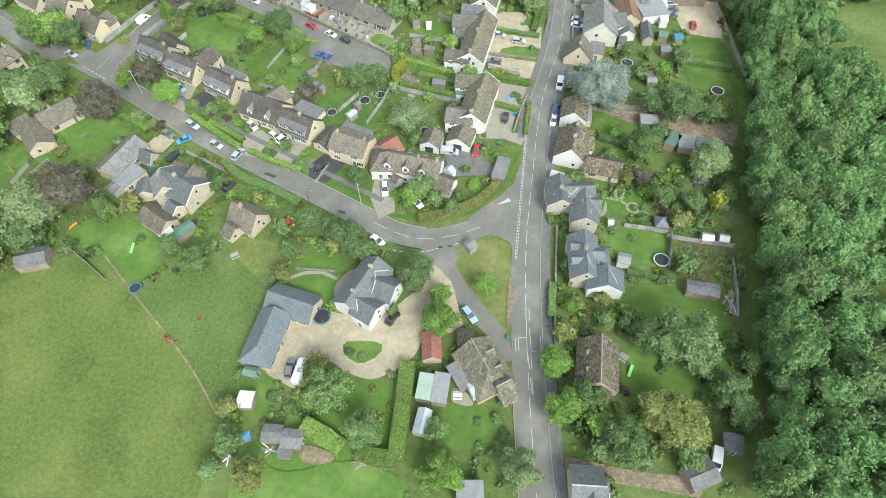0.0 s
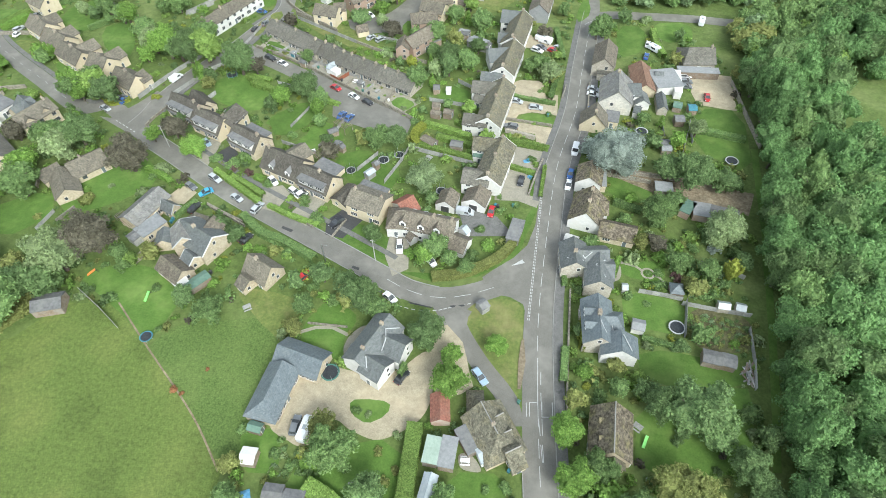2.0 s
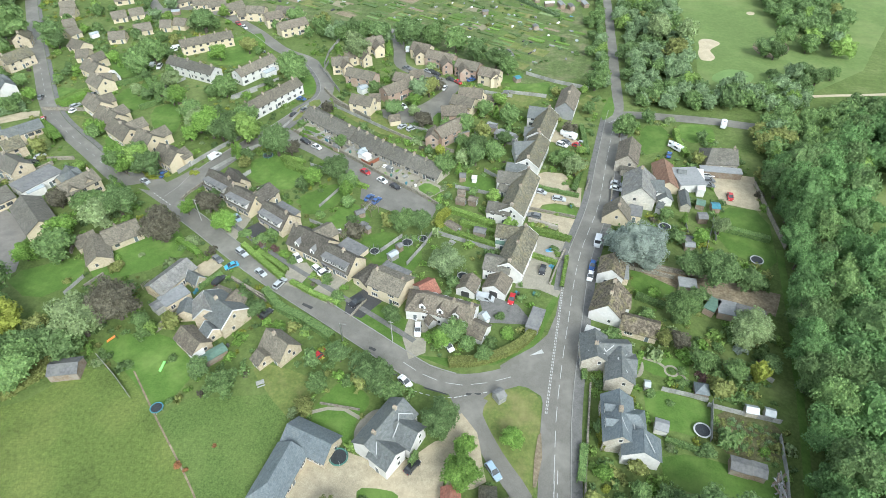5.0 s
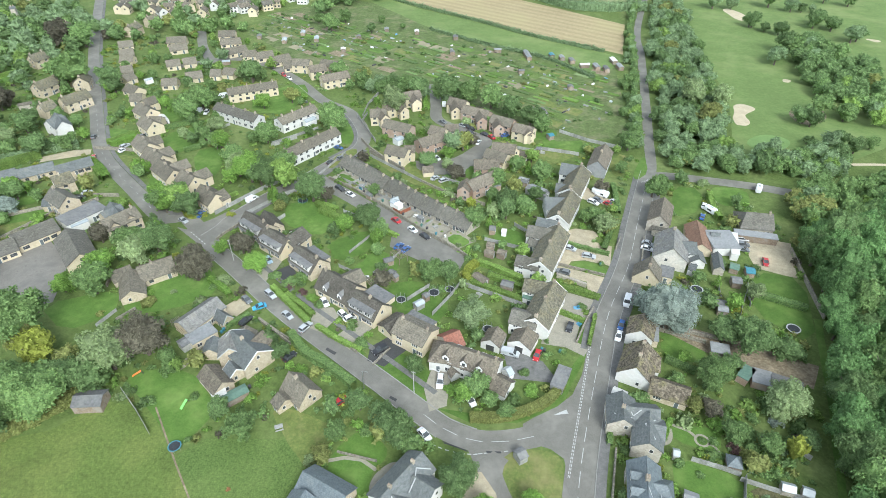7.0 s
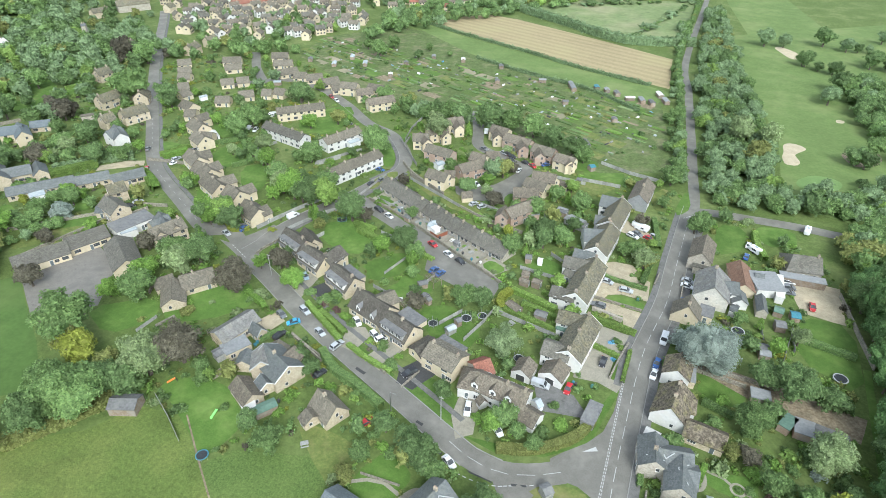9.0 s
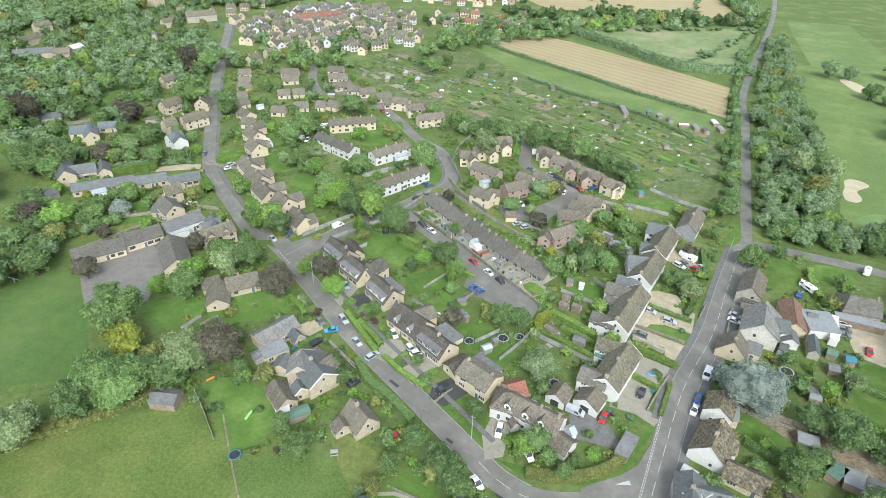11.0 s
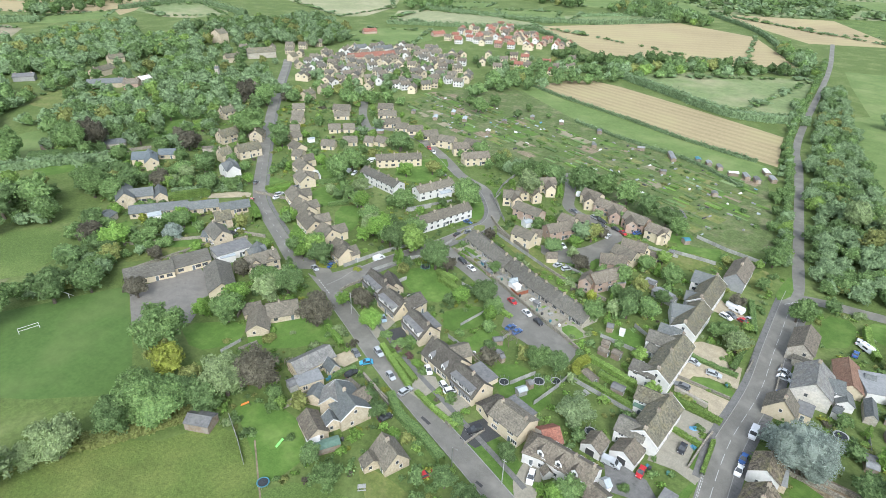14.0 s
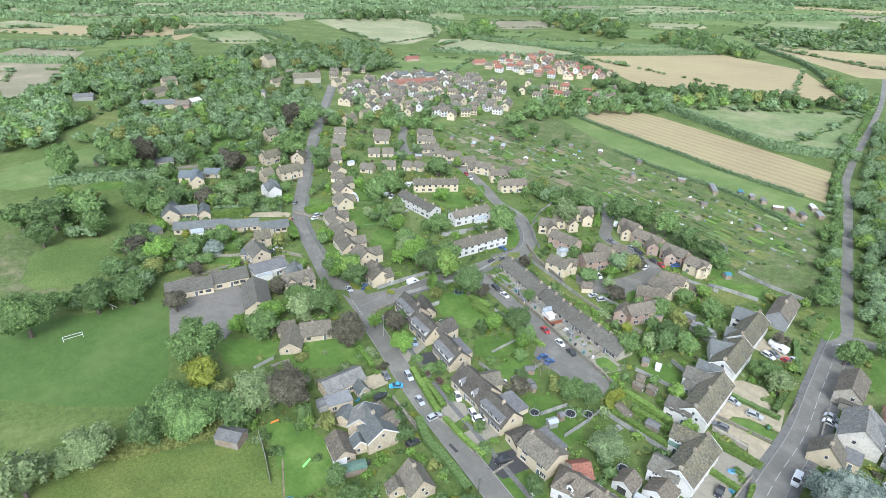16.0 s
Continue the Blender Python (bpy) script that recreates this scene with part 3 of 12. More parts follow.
def long_dormer(e, ax, ay, bx, by, start, end, side, width, eaves, roof, front):
    """A flat-roofed dormer along one slope, with a band of windows."""
    a, b = Vector((ax, ay)), Vector((bx, by))
    d = b - a
    m = e.matrix_basis.inverted() @ pose(*a.lerp(b, (start + end) / 2), 0, 0, 0, math.degrees(math.atan2(d.y, d.x)) + (0 if side < 0 else 180))
    half, out, z = d.length * (end - start) / 2, width / 2 - 0.15, eaves - 0.1
    bm = bmesh.new()
    box(bm, -half, half, -out, -0.6, z, z + 2.1)
    block = part("dormer", bm, M[front], e)
    block.matrix_local = m
    bm = bmesh.new()
    box(bm, -half - 0.2, half + 0.2, -out - 0.35, -0.5, z + 2.1, z + 2.28)
    box(bm, -half - 0.1, half + 0.1, -out - 0.75, -out, z - 0.25, z + 0.05)
    part("dormer_roof", bm, M[roof], block)
    count = max(2, round(2 * half / 2.9))
    for k in range(count):
        window(block, "wide", pose((k + 0.5) * 2 * half / count - half, -out, z + 0.65), True)


# ---- trees and hedges ----
def sprays(rnd, at, tilt, size):
    """Corners of one small three-cornered leaf spray at each place."""
    tilt = tilt / np.linalg.norm(tilt, axis=1)[:, None]
    u = np.cross(tilt, rnd.normal(size=tilt.shape))
    u /= np.linalg.norm(u, axis=1)[:, None]
    v = np.cross(tilt, u)
    s = size * rnd.uniform(0.65, 1.35, (len(at), 1))
    return np.stack([at + u * s * 1.15, at - u * s * 0.5 + v * s * 0.85 - tilt * s * 0.2, at - u * s * 0.55 - v * s * 0.8], 1).reshape(-1, 3)


def leaf_cloud(rnd, centres, radii, count, size):
    """Many small leaf sprays on the upper skins of round clumps."""
    centres, radii = np.array(centres), np.array(radii)
    share = radii ** 2 / (radii ** 2).sum()
    pick = rnd.choice(len(centres), count, p=share)
    n = rnd.normal(size=(count, 3))
    n[:, 2] = np.where(n[:, 2] < -0.6, -n[:, 2], n[:, 2])
    n /= np.linalg.norm(n, axis=1)[:, None]
    at = centres[pick] + n * radii[pick][:, None] * rnd.uniform(0.82, 1.12, (count, 1))
    return sprays(rnd, at, n + [0, 0, 0.35] + rnd.normal(scale=0.5, size=(count, 3)), size)


def leaf_core(centres, radii, middle, around, up, shrink=0.86):
    """A closed lumpy body of leaves inside the clumps of a crown."""
    centres, radii = np.array(centres) - middle, np.array(radii)
    polar = np.linspace(0.06, math.pi - 0.06, up + 1)
    turn = np.linspace(0, 2 * math.pi, around, endpoint=False)
    p, a = np.meshgrid(polar, turn, indexing="ij")
    d = np.stack([np.sin(p) * np.cos(a), np.sin(p) * np.sin(a), np.cos(p)], -1)
    along = d @ centres.T
    inner = along ** 2 - (centres ** 2).sum(1) + radii ** 2
    reach = np.where(inner > 0, along + np.sqrt(np.maximum(inner, 0)), 0.2).max(-1)
    v = middle + d * reach[..., None] * shrink
    w = np.roll(v, -1, 1)
    return np.concatenate([np.stack([v[:-1], v[1:], w[1:]], 2).reshape(-1, 3), np.stack([v[:-1], w[1:], w[:-1]], 2).reshape(-1, 3)])


def crown_mesh(seed, count, size, tall=1.0, kind="round", core=(8, 5)):
    """A crown of unit radius that stands on z = 0 and is 1.7 * tall high."""
    rnd = np.random.RandomState(seed)
    centres, radii = [], []
    if kind == "round":
        for k in range(26):
            d = rnd.normal(size=3)
            d[2] = abs(d[2]) if rnd.rand() < 0.35 else d[2]
            d /= np.linalg.norm(d)
            reach = rnd.uniform(0.42, 0.76)
            big = rnd.uniform(0.2, 0.34)
            centres.append([d[0] * reach, d[1] * reach, (0.85 + d[2] * reach * 0.85) * tall])
            radii.append(big)
            for j in range(3):
                q = rnd.normal(size=3) + 1.2 * d
                q[2] += 0.3
                q /= np.linalg.norm(q)
                centres.append([c + big * 0.85 * e for c, e in zip(centres[-1 - j], q)])
                radii.append(rnd.uniform(0.09, 0.17))
        centres.append([0, 0, 0.85 * tall])
        radii.append(0.58)
    elif kind == "cone":
        for k in range(40):
            h = rnd.uniform(0.0, 1.0)
            a, reach = rnd.uniform(0, 6.283), (1 - h) * rnd.uniform(0.4, 0.8)
            centres.append([math.cos(a) * reach, math.sin(a) * reach, (0.12 + h * 1.5) * tall])
            radii.append(0.14 + 0.2 * (1 - h))
    elif kind == "bush":
        for k in range(24):
            a, reach = rnd.uniform(0, 6.283), math.sqrt(rnd.uniform(0, 0.66))
            centres.append([math.cos(a) * reach, math.sin(a) * reach, rnd.uniform(0.25, 0.75) * (1.1 - reach) * 1.3 * tall])
            radii.append(rnd.uniform(0.16, 0.34))
    co = leaf_cloud(rnd, centres, radii, count, size)
    if kind != "cone":
        co = np.concatenate([co, leaf_core(centres, radii, np.array([0, 0, 0.85 * tall if kind == "round" else 0.3]), *core)])
    co[:, 2] = np.maximum(co[:, 2], 0.02)
    return co


def mesh_of_leaves(name, co):
    n = len(co) // 3
    me = bpy.data.meshes.new(name)
    me.vertices.add(3 * n)
    me.vertices.foreach_set("co", co.astype(np.float32).ravel())
    me.loops.add(3 * n)
    me.loops.foreach_set("vertex_index", np.arange(3 * n, dtype=np.int32))
    me.polygons.add(n)
    me.polygons.foreach_set("loop_start", np.arange(0, 3 * n, 3, dtype=np.int32))
    me.update(calc_edges=True)
    return me


CROWN_POINTS = {
    "fine": [crown_mesh(16, 15000, 0.021, 0.95, core=(26, 13))],
    "near": [crown_mesh(10 + k, 4600, 0.043, 1.0, core=(20, 10)) for k in range(5)],
    "mid": [crown_mesh(30 + k, 1350, 0.074, 1.0, core=(14, 8)) for k in range(6)],
    "woods": [crown_mesh(150 + k, 620, 0.10, 1.0, core=(12, 7)) for k in range(6)],
    "wood": [crown_mesh(210 + k, 2300, 0.053, 1.0, core=(16, 9)) for k in range(5)],
    "tiny": [crown_mesh(250 + k, 12, 0.36, 1.0, core=(5, 3)) for k in range(8)],
    "far": [crown_mesh(50 + k, 230, 0.16, 1.0, core=(9, 5)) for k in range(6)],
    "cone": [crown_mesh(70 + k, 1500, 0.065, 1.6, "cone") for k in range(3)],
    "bush": [crown_mesh(90 + k, 520, 0.10, 0.8, "bush", (10, 5)) for k in range(5)],
    "low": [crown_mesh(110 + k, 84, 0.2, 0.8, "bush", (7, 3)) for k in range(8)],
}
CROWNS = {}


def crown(level, pick, leaf):
    key = (level, pick % len(CROWN_POINTS[level]), leaf)
    if key not in CROWNS:
        CROWNS[key] = mesh_of_leaves("crown", CROWN_POINTS[level][key[1]])
        CROWNS[key].materials.append(M[leaf])
    return CROWNS[key]


def trunk_mesh(seed):
    """A tapered trunk with limbs for a crown of unit radius."""
    rnd = random.Random(seed)
    bm = bmesh.new()
    tube(bm, (0, 0, -0.02), (0.02, 0.01, 0.5), 0.085, 0.06, 7)
    tube(bm, (0.02, 0.01, 0.48), (0.05, 0.02, 1.2), 0.06, 0.02, 6)
    for k in range(6):
        a = k * 1.05 + rnd.uniform(-0.3, 0.3)
        h = rnd.uniform(0.4, 0.8)
        tube(bm, (0.02, 0.01, h), (0.6 * math.cos(a), 0.6 * math.sin(a), h + rnd.uniform(0.3, 0.6)), 0.035, 0.012, 5)
    me = bpy.data.meshes.new("trunk")
    bm.to_mesh(me)
    bm.free()
    me.materials.append(M["bark"])
    return me


TRUNKS = [trunk_mesh(k) for k in range(3)]
TREE_WORDS = {"willow_leaf": "grey-green willow tree with a loose drooping crown", "oak": "green broadleaf tree with a full rounded crown", "dark_leaf": "dark green broadleaf tree with a dense crown", "bright_leaf": "bright green leafy tree with a dense crown",
              "olive_leaf": "olive green tree with a loose crown", "yellow_leaf": "yellow-green leaved ornamental tree", "pale_leaf": "pale green tree with drooping leaves",
              "silver_leaf": "silvery blue-green tree with a wide crown", "purple_leaf": "dark purple-leaved copper beech tree", "wood_leaf": "green woodland tree with a full crown", "hedge_leaf": "fresh green garden tree", "far_haze_leaf": "green hedgerow tree in the fields"}
COUNT = [0]


def tree(x, y, r, leaf="oak", level="mid", tall=1.0, group=""):
    """A broadleaf tree: trunk, limbs and a crown of radius r; tall stretches it upwards."""
    COUNT[0] += 1
    k = COUNT[0]
    e = empty("tree", pose(x, y, 0, 0, 0, 137.5 * k % 360))
    tagged(e, TREE_WORDS[leaf], "tree", group)
    lift = 0.14 * r
    shared("trunk", TRUNKS[k % 3], e, Matrix.Diagonal((r, r, r * tall, 1)))
    shared("crown", crown(level, k, leaf), e, Matrix.Translation((0, 0, lift)) @ Matrix.Diagonal((r * (0.94 + 0.03 * (k % 5)), r * (1.05 - 0.03 * (k % 4)), r * tall, 1)))
    return e


def conifer(x, y, r, leaf="bright_leaf", tall=1.0):
    COUNT[0] += 1
    k = COUNT[0]
    e = empty("conifer", pose(x, y, 0, 0, 0, 137.5 * k % 360))
    tagged(e, "tall narrow conifer with dense %s foliage" % {"bright_leaf": "bright green", "yellow_leaf": "golden", "hedge_leaf": "green"}.get(leaf, "dark green"), "conifer")
    shared("trunk", TRUNKS[k % 3], e, Matrix.Diagonal((r * 0.8, r * 0.8, r, 1)))
    shared("crown", crown("cone", k, leaf), e, Matrix.Diagonal((r, r, r * tall, 1)))


def bush(x, y, r, leaf="oak", tall=1.0, group="garden shrubs"):
    COUNT[0] += 1
    k = COUNT[0]
    ob = new("shrub", crown("bush", k, leaf))
    ob.matrix_world = pose(x, y, 0, 0, 0, 137.5 * k % 360) @ Matrix.Diagonal((r, r, r * tall, 1))
    words = {"oak": "green", "dark_leaf": "dark green", "rust_leaf": "withered rust-brown", "plum_leaf": "dark plum-leaved", "bright_leaf": "bright green", "olive_leaf": "olive green", "yellow_leaf": "golden yellow", "pale_leaf": "pale green", "silver_leaf": "silvery", "purple_leaf": "dark purple", "hedge_leaf": "fresh green", "far_haze_leaf": "green"}
    return tagged(ob, "rounded %s garden shrub with small leaves" % words[leaf], "shrub", group)


def hedge(points, width, height, leaf="hedge_leaf", size=0.15, dense=34, label="clipped green hedge with a leafy top", rough=0.08, name="hedge", kind=""):
    """A hedge along a line: a dark core and a skin of leaf sprays."""
    line = smooth_line(points, 1.0)
    OPEN_LINES.append((points, width / 2 + 0.9))
    total = sum((b - a).length for a, b in zip(line, line[1:]))
    rnd = np.random.RandomState(int(abs(points[0][0] * 31 + points[0][1] * 17)) % 9999)
    co = []
    nrm = sides_of(line)
    girth = width + 2 * height
    n = int(total * girth * dense)
    k = rnd.randint(0, len(line) - 1, n)
    f = rnd.uniform(0, 1, n)
    p = np.array([list(q) for q in line])
    s = np.array([list(q) for q in nrm])
    at = p[k] * (1 - f[:, None]) + p[k + 1] * f[:, None]
    side = s[k]
    g = rnd.uniform(0, girth, n)
    off = np.where(g < height, -width / 2, np.where(g < height + width, g - height - width / 2, width / 2))
    z = np.where(g < height, g, np.where(g < height + width, height, girth - g))
    out = np.zeros((n, 3))
    out[:, :2] = side * np.sign(off)[:, None] * (np.abs(z - height) > 0.01)[:, None]
    out[:, 2] = np.abs(z - height) <= 0.01
    lump = np.array([noise.noise((float(a[0]) * 0.6, float(a[1]) * 0.6, float(h))) for a, h in zip(at[: min(n, 40000)], z[: min(n, 40000)])])
    lump = np.resize(lump, n)
    pos = np.column_stack([at + side * off[:, None], z]) + out * (lump * rough * 2.5 + rnd.normal(scale=rough, size=n))[:, None]
    leaves = sprays(rnd, pos, out + rnd.normal(scale=0.38, size=(n, 3)), size * 1.05)
    w, h = width / 2 - 0.14, height - 0.12
    for (a, na), (b, nb) in zip(zip(line, nrm), zip(line[1:], nrm[1:])):
        ring = [[Vector((*(q + v * o), z)) for o, z in ((-w, 0.03), (-w, h), (w, h), (w, 0.03))] for q, v in ((a, na), (b, nb))]
        for i in range(3):
            co += [ring[0][i], ring[0][i + 1], ring[1][i + 1], ring[0][i], ring[1][i + 1], ring[1][i]]
    leaves = np.concatenate([leaves, np.array([list(v) for v in co])])
    leaves[:, 2] = np.maximum(leaves[:, 2], 0.03)
    me = mesh_of_leaves(name, leaves)
    me.materials.append(M[leaf])
    ob = tagged(new(name, me), label, name.replace("_", " "), kind=kind)
    return ob


def wood(name, label, spots, leaf, level="far", seed=1, kind="stuff", sizes=(5, 8), tall=(0.8, 1.15)):
    """Many trees that nobody could count, as one body of leaves; spots: (x, y)."""
    rnd = np.random.RandomState(seed)
    parts = []
    for x, y in spots:
        c = CROWN_POINTS[level][rnd.randint(len(CROWN_POINTS[level]))]
        r = rnd.uniform(*sizes)
        if any(math.hypot(x - bx, y - by) < size + 0.7 * r for bx, by, size in BUILT):
            continue
        a = rnd.uniform(0, 6.28)
        q = c.copy()
        q[:, 0], q[:, 1] = (c[:, 0] * math.cos(a) - c[:, 1] * math.sin(a)) * r + x, (c[:, 0] * math.sin(a) + c[:, 1] * math.cos(a)) * r + y
        q[:, 2] = c[:, 2] * r * rnd.uniform(*tall)
        parts.append(q)
    me = mesh_of_leaves(name, np.concatenate(parts))
    leaves = (leaf, "oak", "olive_leaf", "dark_leaf", "hedge_leaf", "far_haze_leaf") if leaf != "wood_leaf" else (leaf, leaf, leaf, "dark_leaf", "oak", "dark_leaf")
    for k in leaves:
        me.materials.append(M[k])
    picks = np.concatenate([np.full(len(q) // 3, rnd.choice(len(leaves), p=(0.4, 0.2, 0.05, 0.17, 0.06, 0.12)), dtype=np.int32) for q in parts])
    me.polygons.foreach_set("material_index", picks)
    return tagged(new(name, me), label, "trees", kind=kind)


# ---- vehicles ----
def car_thing(name, length, width, height, kind):
    """A car with body, glasshouse, wheels and lamps; x runs to its front."""
    e = empty(name, Matrix())
    L, W, H = length / 2, width / 2, height
    if kind == "van":
        belt, prof = H * 0.5, [(-L, 0.3), (-L, H * 0.97), (-L + 0.15, H), (L * 0.35, H), (L * 0.66, H * 0.62), (L * 0.95, H * 0.5), (L, 0.65), (L, 0.3)]
    elif kind == "estate":
        belt, prof = H * 0.62, [(-L, 0.3), (-L, H * 0.6), (-L * 0.93, H * 0.64), (L * 0.42, H * 0.64), (L * 0.93, H * 0.52), (L, 0.6), (L, 0.3)]
    else:
        belt, prof = H * 0.62, [(-L, 0.3), (-L, H * 0.55), (-L * 0.9, H * 0.66), (L * 0.35, H * 0.64), (L * 0.9, H * 0.5), (L, 0.6), (L, 0.3)]
    bm = bmesh.new()
    prism(bm, prof, -W, W)
    for v in bm.verts:
        v.co = (v.co.y, v.co.x * (1 if abs(v.co.y) < L * 0.8 else 0.9), v.co.z)
    bmesh.ops.recalc_face_normals(bm, faces=bm.faces)
    bmesh.ops.bevel(bm, geom=bm.edges[:], offset=0.06, segments=2, affect="EDGES", clamp_overlap=True)
    shell = part("body", bm, PAINT["white"], e)
    if kind != "van":
        rear = -L * 0.92 if kind == "estate" else -L * 0.72
        top0, top1 = (-L * 0.78, L * 0.05) if kind == "estate" else (-L * 0.5, L * 0.05)
        bm = bmesh.new()
        z0, z1 = H * 0.60, H - 0.03
        a = [(rear, z0), (L * 0.5, z0), (top1, z1), (top0, z1)]
        for s0, s1 in ((W * 0.94, W * 0.74),):
            lo = [bm.verts.new((a[0][0], -s0, z0)), bm.verts.new((a[1][0], -s0, z0)), bm.verts.new((a[1][0], s0, z0)), bm.verts.new((a[0][0], s0, z0))]
            hi = [bm.verts.new((a[3][0], -s1, z1)), bm.verts.new((a[2][0], -s1, z1)), bm.verts.new((a[2][0], s1, z1)), bm.verts.new((a[3][0], s1, z1))]
            for k in range(4):
                bm.faces.new((lo[k], lo[(k + 1) % 4], hi[(k + 1) % 4], hi[k]))
            bm.faces.new(hi)
        bmesh.ops.recalc_face_normals(bm, faces=bm.faces)
        part("glasshouse", bm, M["glass"], e)
        bm = bmesh.new()
        box(bm, top0 - 0.03, top1 + 0.03, -W * 0.76, W * 0.76, H - 0.05, H + 0.01)
        bmesh.ops.bevel(bm, geom=bm.edges[:], offset=0.02, segments=1, affect="EDGES")
        part("roof_panel", bm, PAINT["white"], e)
        for x0, x1, zz in ((rear, top0, 1), (L * 0.5, top1, 1)):
            for s in (-1, 1):
                bm = bmesh.new()
                tube(bm, (x0, s * W * 0.93, z0), (x1, s * W * 0.74, z1), 0.05, 0.05, 5)
                part("pillar", bm, PAINT["white"], e)
    else:
        bm = bmesh.new()
        v = [bm.verts.new(c) for c in ((L * 0.655, -W * 0.85, H * 0.63), (L * 0.655, W * 0.85, H * 0.63), (L * 0.37, W * 0.8, H * 0.985), (L * 0.37, -W * 0.8, H * 0.985))]
        bm.faces.new(v)
        bmesh.ops.solidify(bm, geom=bm.faces[:], thickness=-0.05)
        part("windscreen", bm, M["glass"], e)
        for s in (-1, 1):
            bm = bmesh.new()
            box(bm, -L * 0.02, L * 0.42, min(s * W, s * (W + 0.015)), max(s * W, s * (W + 0.015)), H * 0.58, H * 0.86)
            part("side_window", bm, M["glass"], e)
    for s in (-1, 1):
        for x in (-L * 0.6, L * 0.62):
            bm = bmesh.new()
            y = s * W
            tube(bm, (x, y - s * 0.2, 0.31), (x, y + s * 0.02, 0.31), 0.31, 0.31, 12)
            wheel = part("wheel", bm, M["tyre"], e)
            bm = bmesh.new()
            tube(bm, (x, y + s * 0.02, 0.31), (x, y + s * 0.035, 0.31), 0.2, 0.18, 10)
            part("rim", bm, M["chrome"], wheel)
        bm = bmesh.new()
        box(bm, L - 0.12, L + 0.01, min(s * W * 0.5, s * W * 0.85), max(s * W * 0.5, s * W * 0.85), 0.58, 0.72)
        part("headlight", bm, M["lamp_glass"], e)
        bm = bmesh.new()
        box(bm, -L - 0.01, -L + 0.06, min(s * W * 0.6, s * W * 0.85), max(s * W * 0.6, s * W * 0.85), 0.7, 0.85)
        part("tail_light", bm, M["tail_lamp"], e)
        bm = bmesh.new()
        box(bm, L * 0.36, L * 0.46, min(s * (W - 0.02), s * (W + 0.16)), max(s * (W - 0.02), s * (W + 0.16)), belt, belt + 0.14)
        part("mirror", bm, M["dark_trim"], e)
    return e


CAR_KINDS = {"hatch": (4.05, 1.75, 1.48), "estate": (4.5, 1.8, 1.52), "suv": (4.55, 1.88, 1.7), "van": (4.9, 1.95, 1.95)}
CARS = {}


def car(x, y, turn, colour="silver", kind="hatch", words="parked on the road"):
    """A parked car; turn: degrees of its front from east."""
    if kind not in CARS:
        CARS[kind] = [car_thing("van" if kind == "van" else "car", *CAR_KINDS[kind], {"suv": "estate"}.get(kind, kind)), False]
    first = CARS[kind]
    m = pose(x, y, 0.11, 0, 0, turn)
    e = first[0] if not first[1] else copy_thing(first[0], m)
    if not first[1]:
        first[0].matrix_world = m
        first[1] = True
    for ob in e.children:
        if ob.name.split(".")[0] in ("body", "roof_panel", "pillar"):
            ob.material_slots[0].link = "OBJECT"
            ob.material_slots[0].material = PAINT[colour]
    kinds = {"hatch": "hatchback car", "estate": "estate car", "suv": "large family car", "van": "panel van"}
    return tagged(e, "%s %s %s" % (colour.replace("_", " ").replace("sky", "bright blue"), kinds[kind], words), "van" if kind == "van" else "car", "parked vehicles")


# ---- garden things ----
def shed(x, y, turn, length, width, height=2.1, wall="timber", roof="felt", name="shed", label="timber garden shed with a felted pitched roof", rise=0.6, hip=(0, 0)):
    e = empty(name, pose(x, y, 0, 0, 0, turn))
    c, s = math.cos(radians(turn)) * length / 2, math.sin(radians(turn)) * length / 2
    tagged(e, label, name.replace("_", " "), "outbuildings")
    body(e, x - c, y - s, x + c, y + s, width, height, height + rise, roof, wall, windows=False, over=0.15, hip=hip)
    if name in ("shed", "garage"):
        shared("door", DOORS["dark_garage" if name == "garage" else "door"], e, pose(length / 2, 0, 0, 0, 0, 90))
    return e


def trampoline(x, y, r=1.6, pad="blue_pad", net=False):
    e = empty("trampoline", pose(x, y, 0))
    tagged(e, "round garden trampoline with a %s padded rim" % ("teal" if pad == "blue_pad" else "dark green"), "trampoline", "trampolines")
    bm = bmesh.new()
    tube(bm, (0, 0, 0.78), (0, 0, 0.82), r * 0.84, r * 0.84, 28)
    part("mat", bm, M["net"], e)
    bm = bmesh.new()
    ring = [[bm.verts.new((q * math.cos(a), q * math.sin(a), z)) for q, z in ((r * 0.82, 0.84), (r * 0.9, 0.9), (r, 0.84), (r * 0.9, 0.76))] for a in (2 * math.pi * k / 28 for k in range(28))]
    for k in range(28):
        for j in range(4):
            bm.faces.new((ring[k][j], ring[(k + 1) % 28][j], ring[(k + 1) % 28][(j + 1) % 4], ring[k][(j + 1) % 4]))
    bmesh.ops.recalc_face_normals(bm, faces=bm.faces)
    part("padded_rim", bm, M["lead" if pad == "net" else pad], e)
    for k in range(6):
        a = math.pi * k / 3
        bm = bmesh.new()
        tube(bm, (r * 0.92 * math.cos(a), r * 0.92 * math.sin(a), 0), (r * 0.92 * math.cos(a), r * 0.92 * math.sin(a), 2.4 if net else 0.8), 0.04, 0.04, 6)
        part("leg", bm, M["chrome"], e)
    if net:
        bm = bmesh.new()
        for k in range(28):
            a = 2 * math.pi * k / 28
            tube(bm, (r * 0.93 * math.cos(a), r * 0.93 * math.sin(a), 0.85), (r * 0.93 * math.cos(a), r * 0.93 * math.sin(a), 2.4), 0.012, 0.012, 4)
        part("net", bm, M["net"], e)


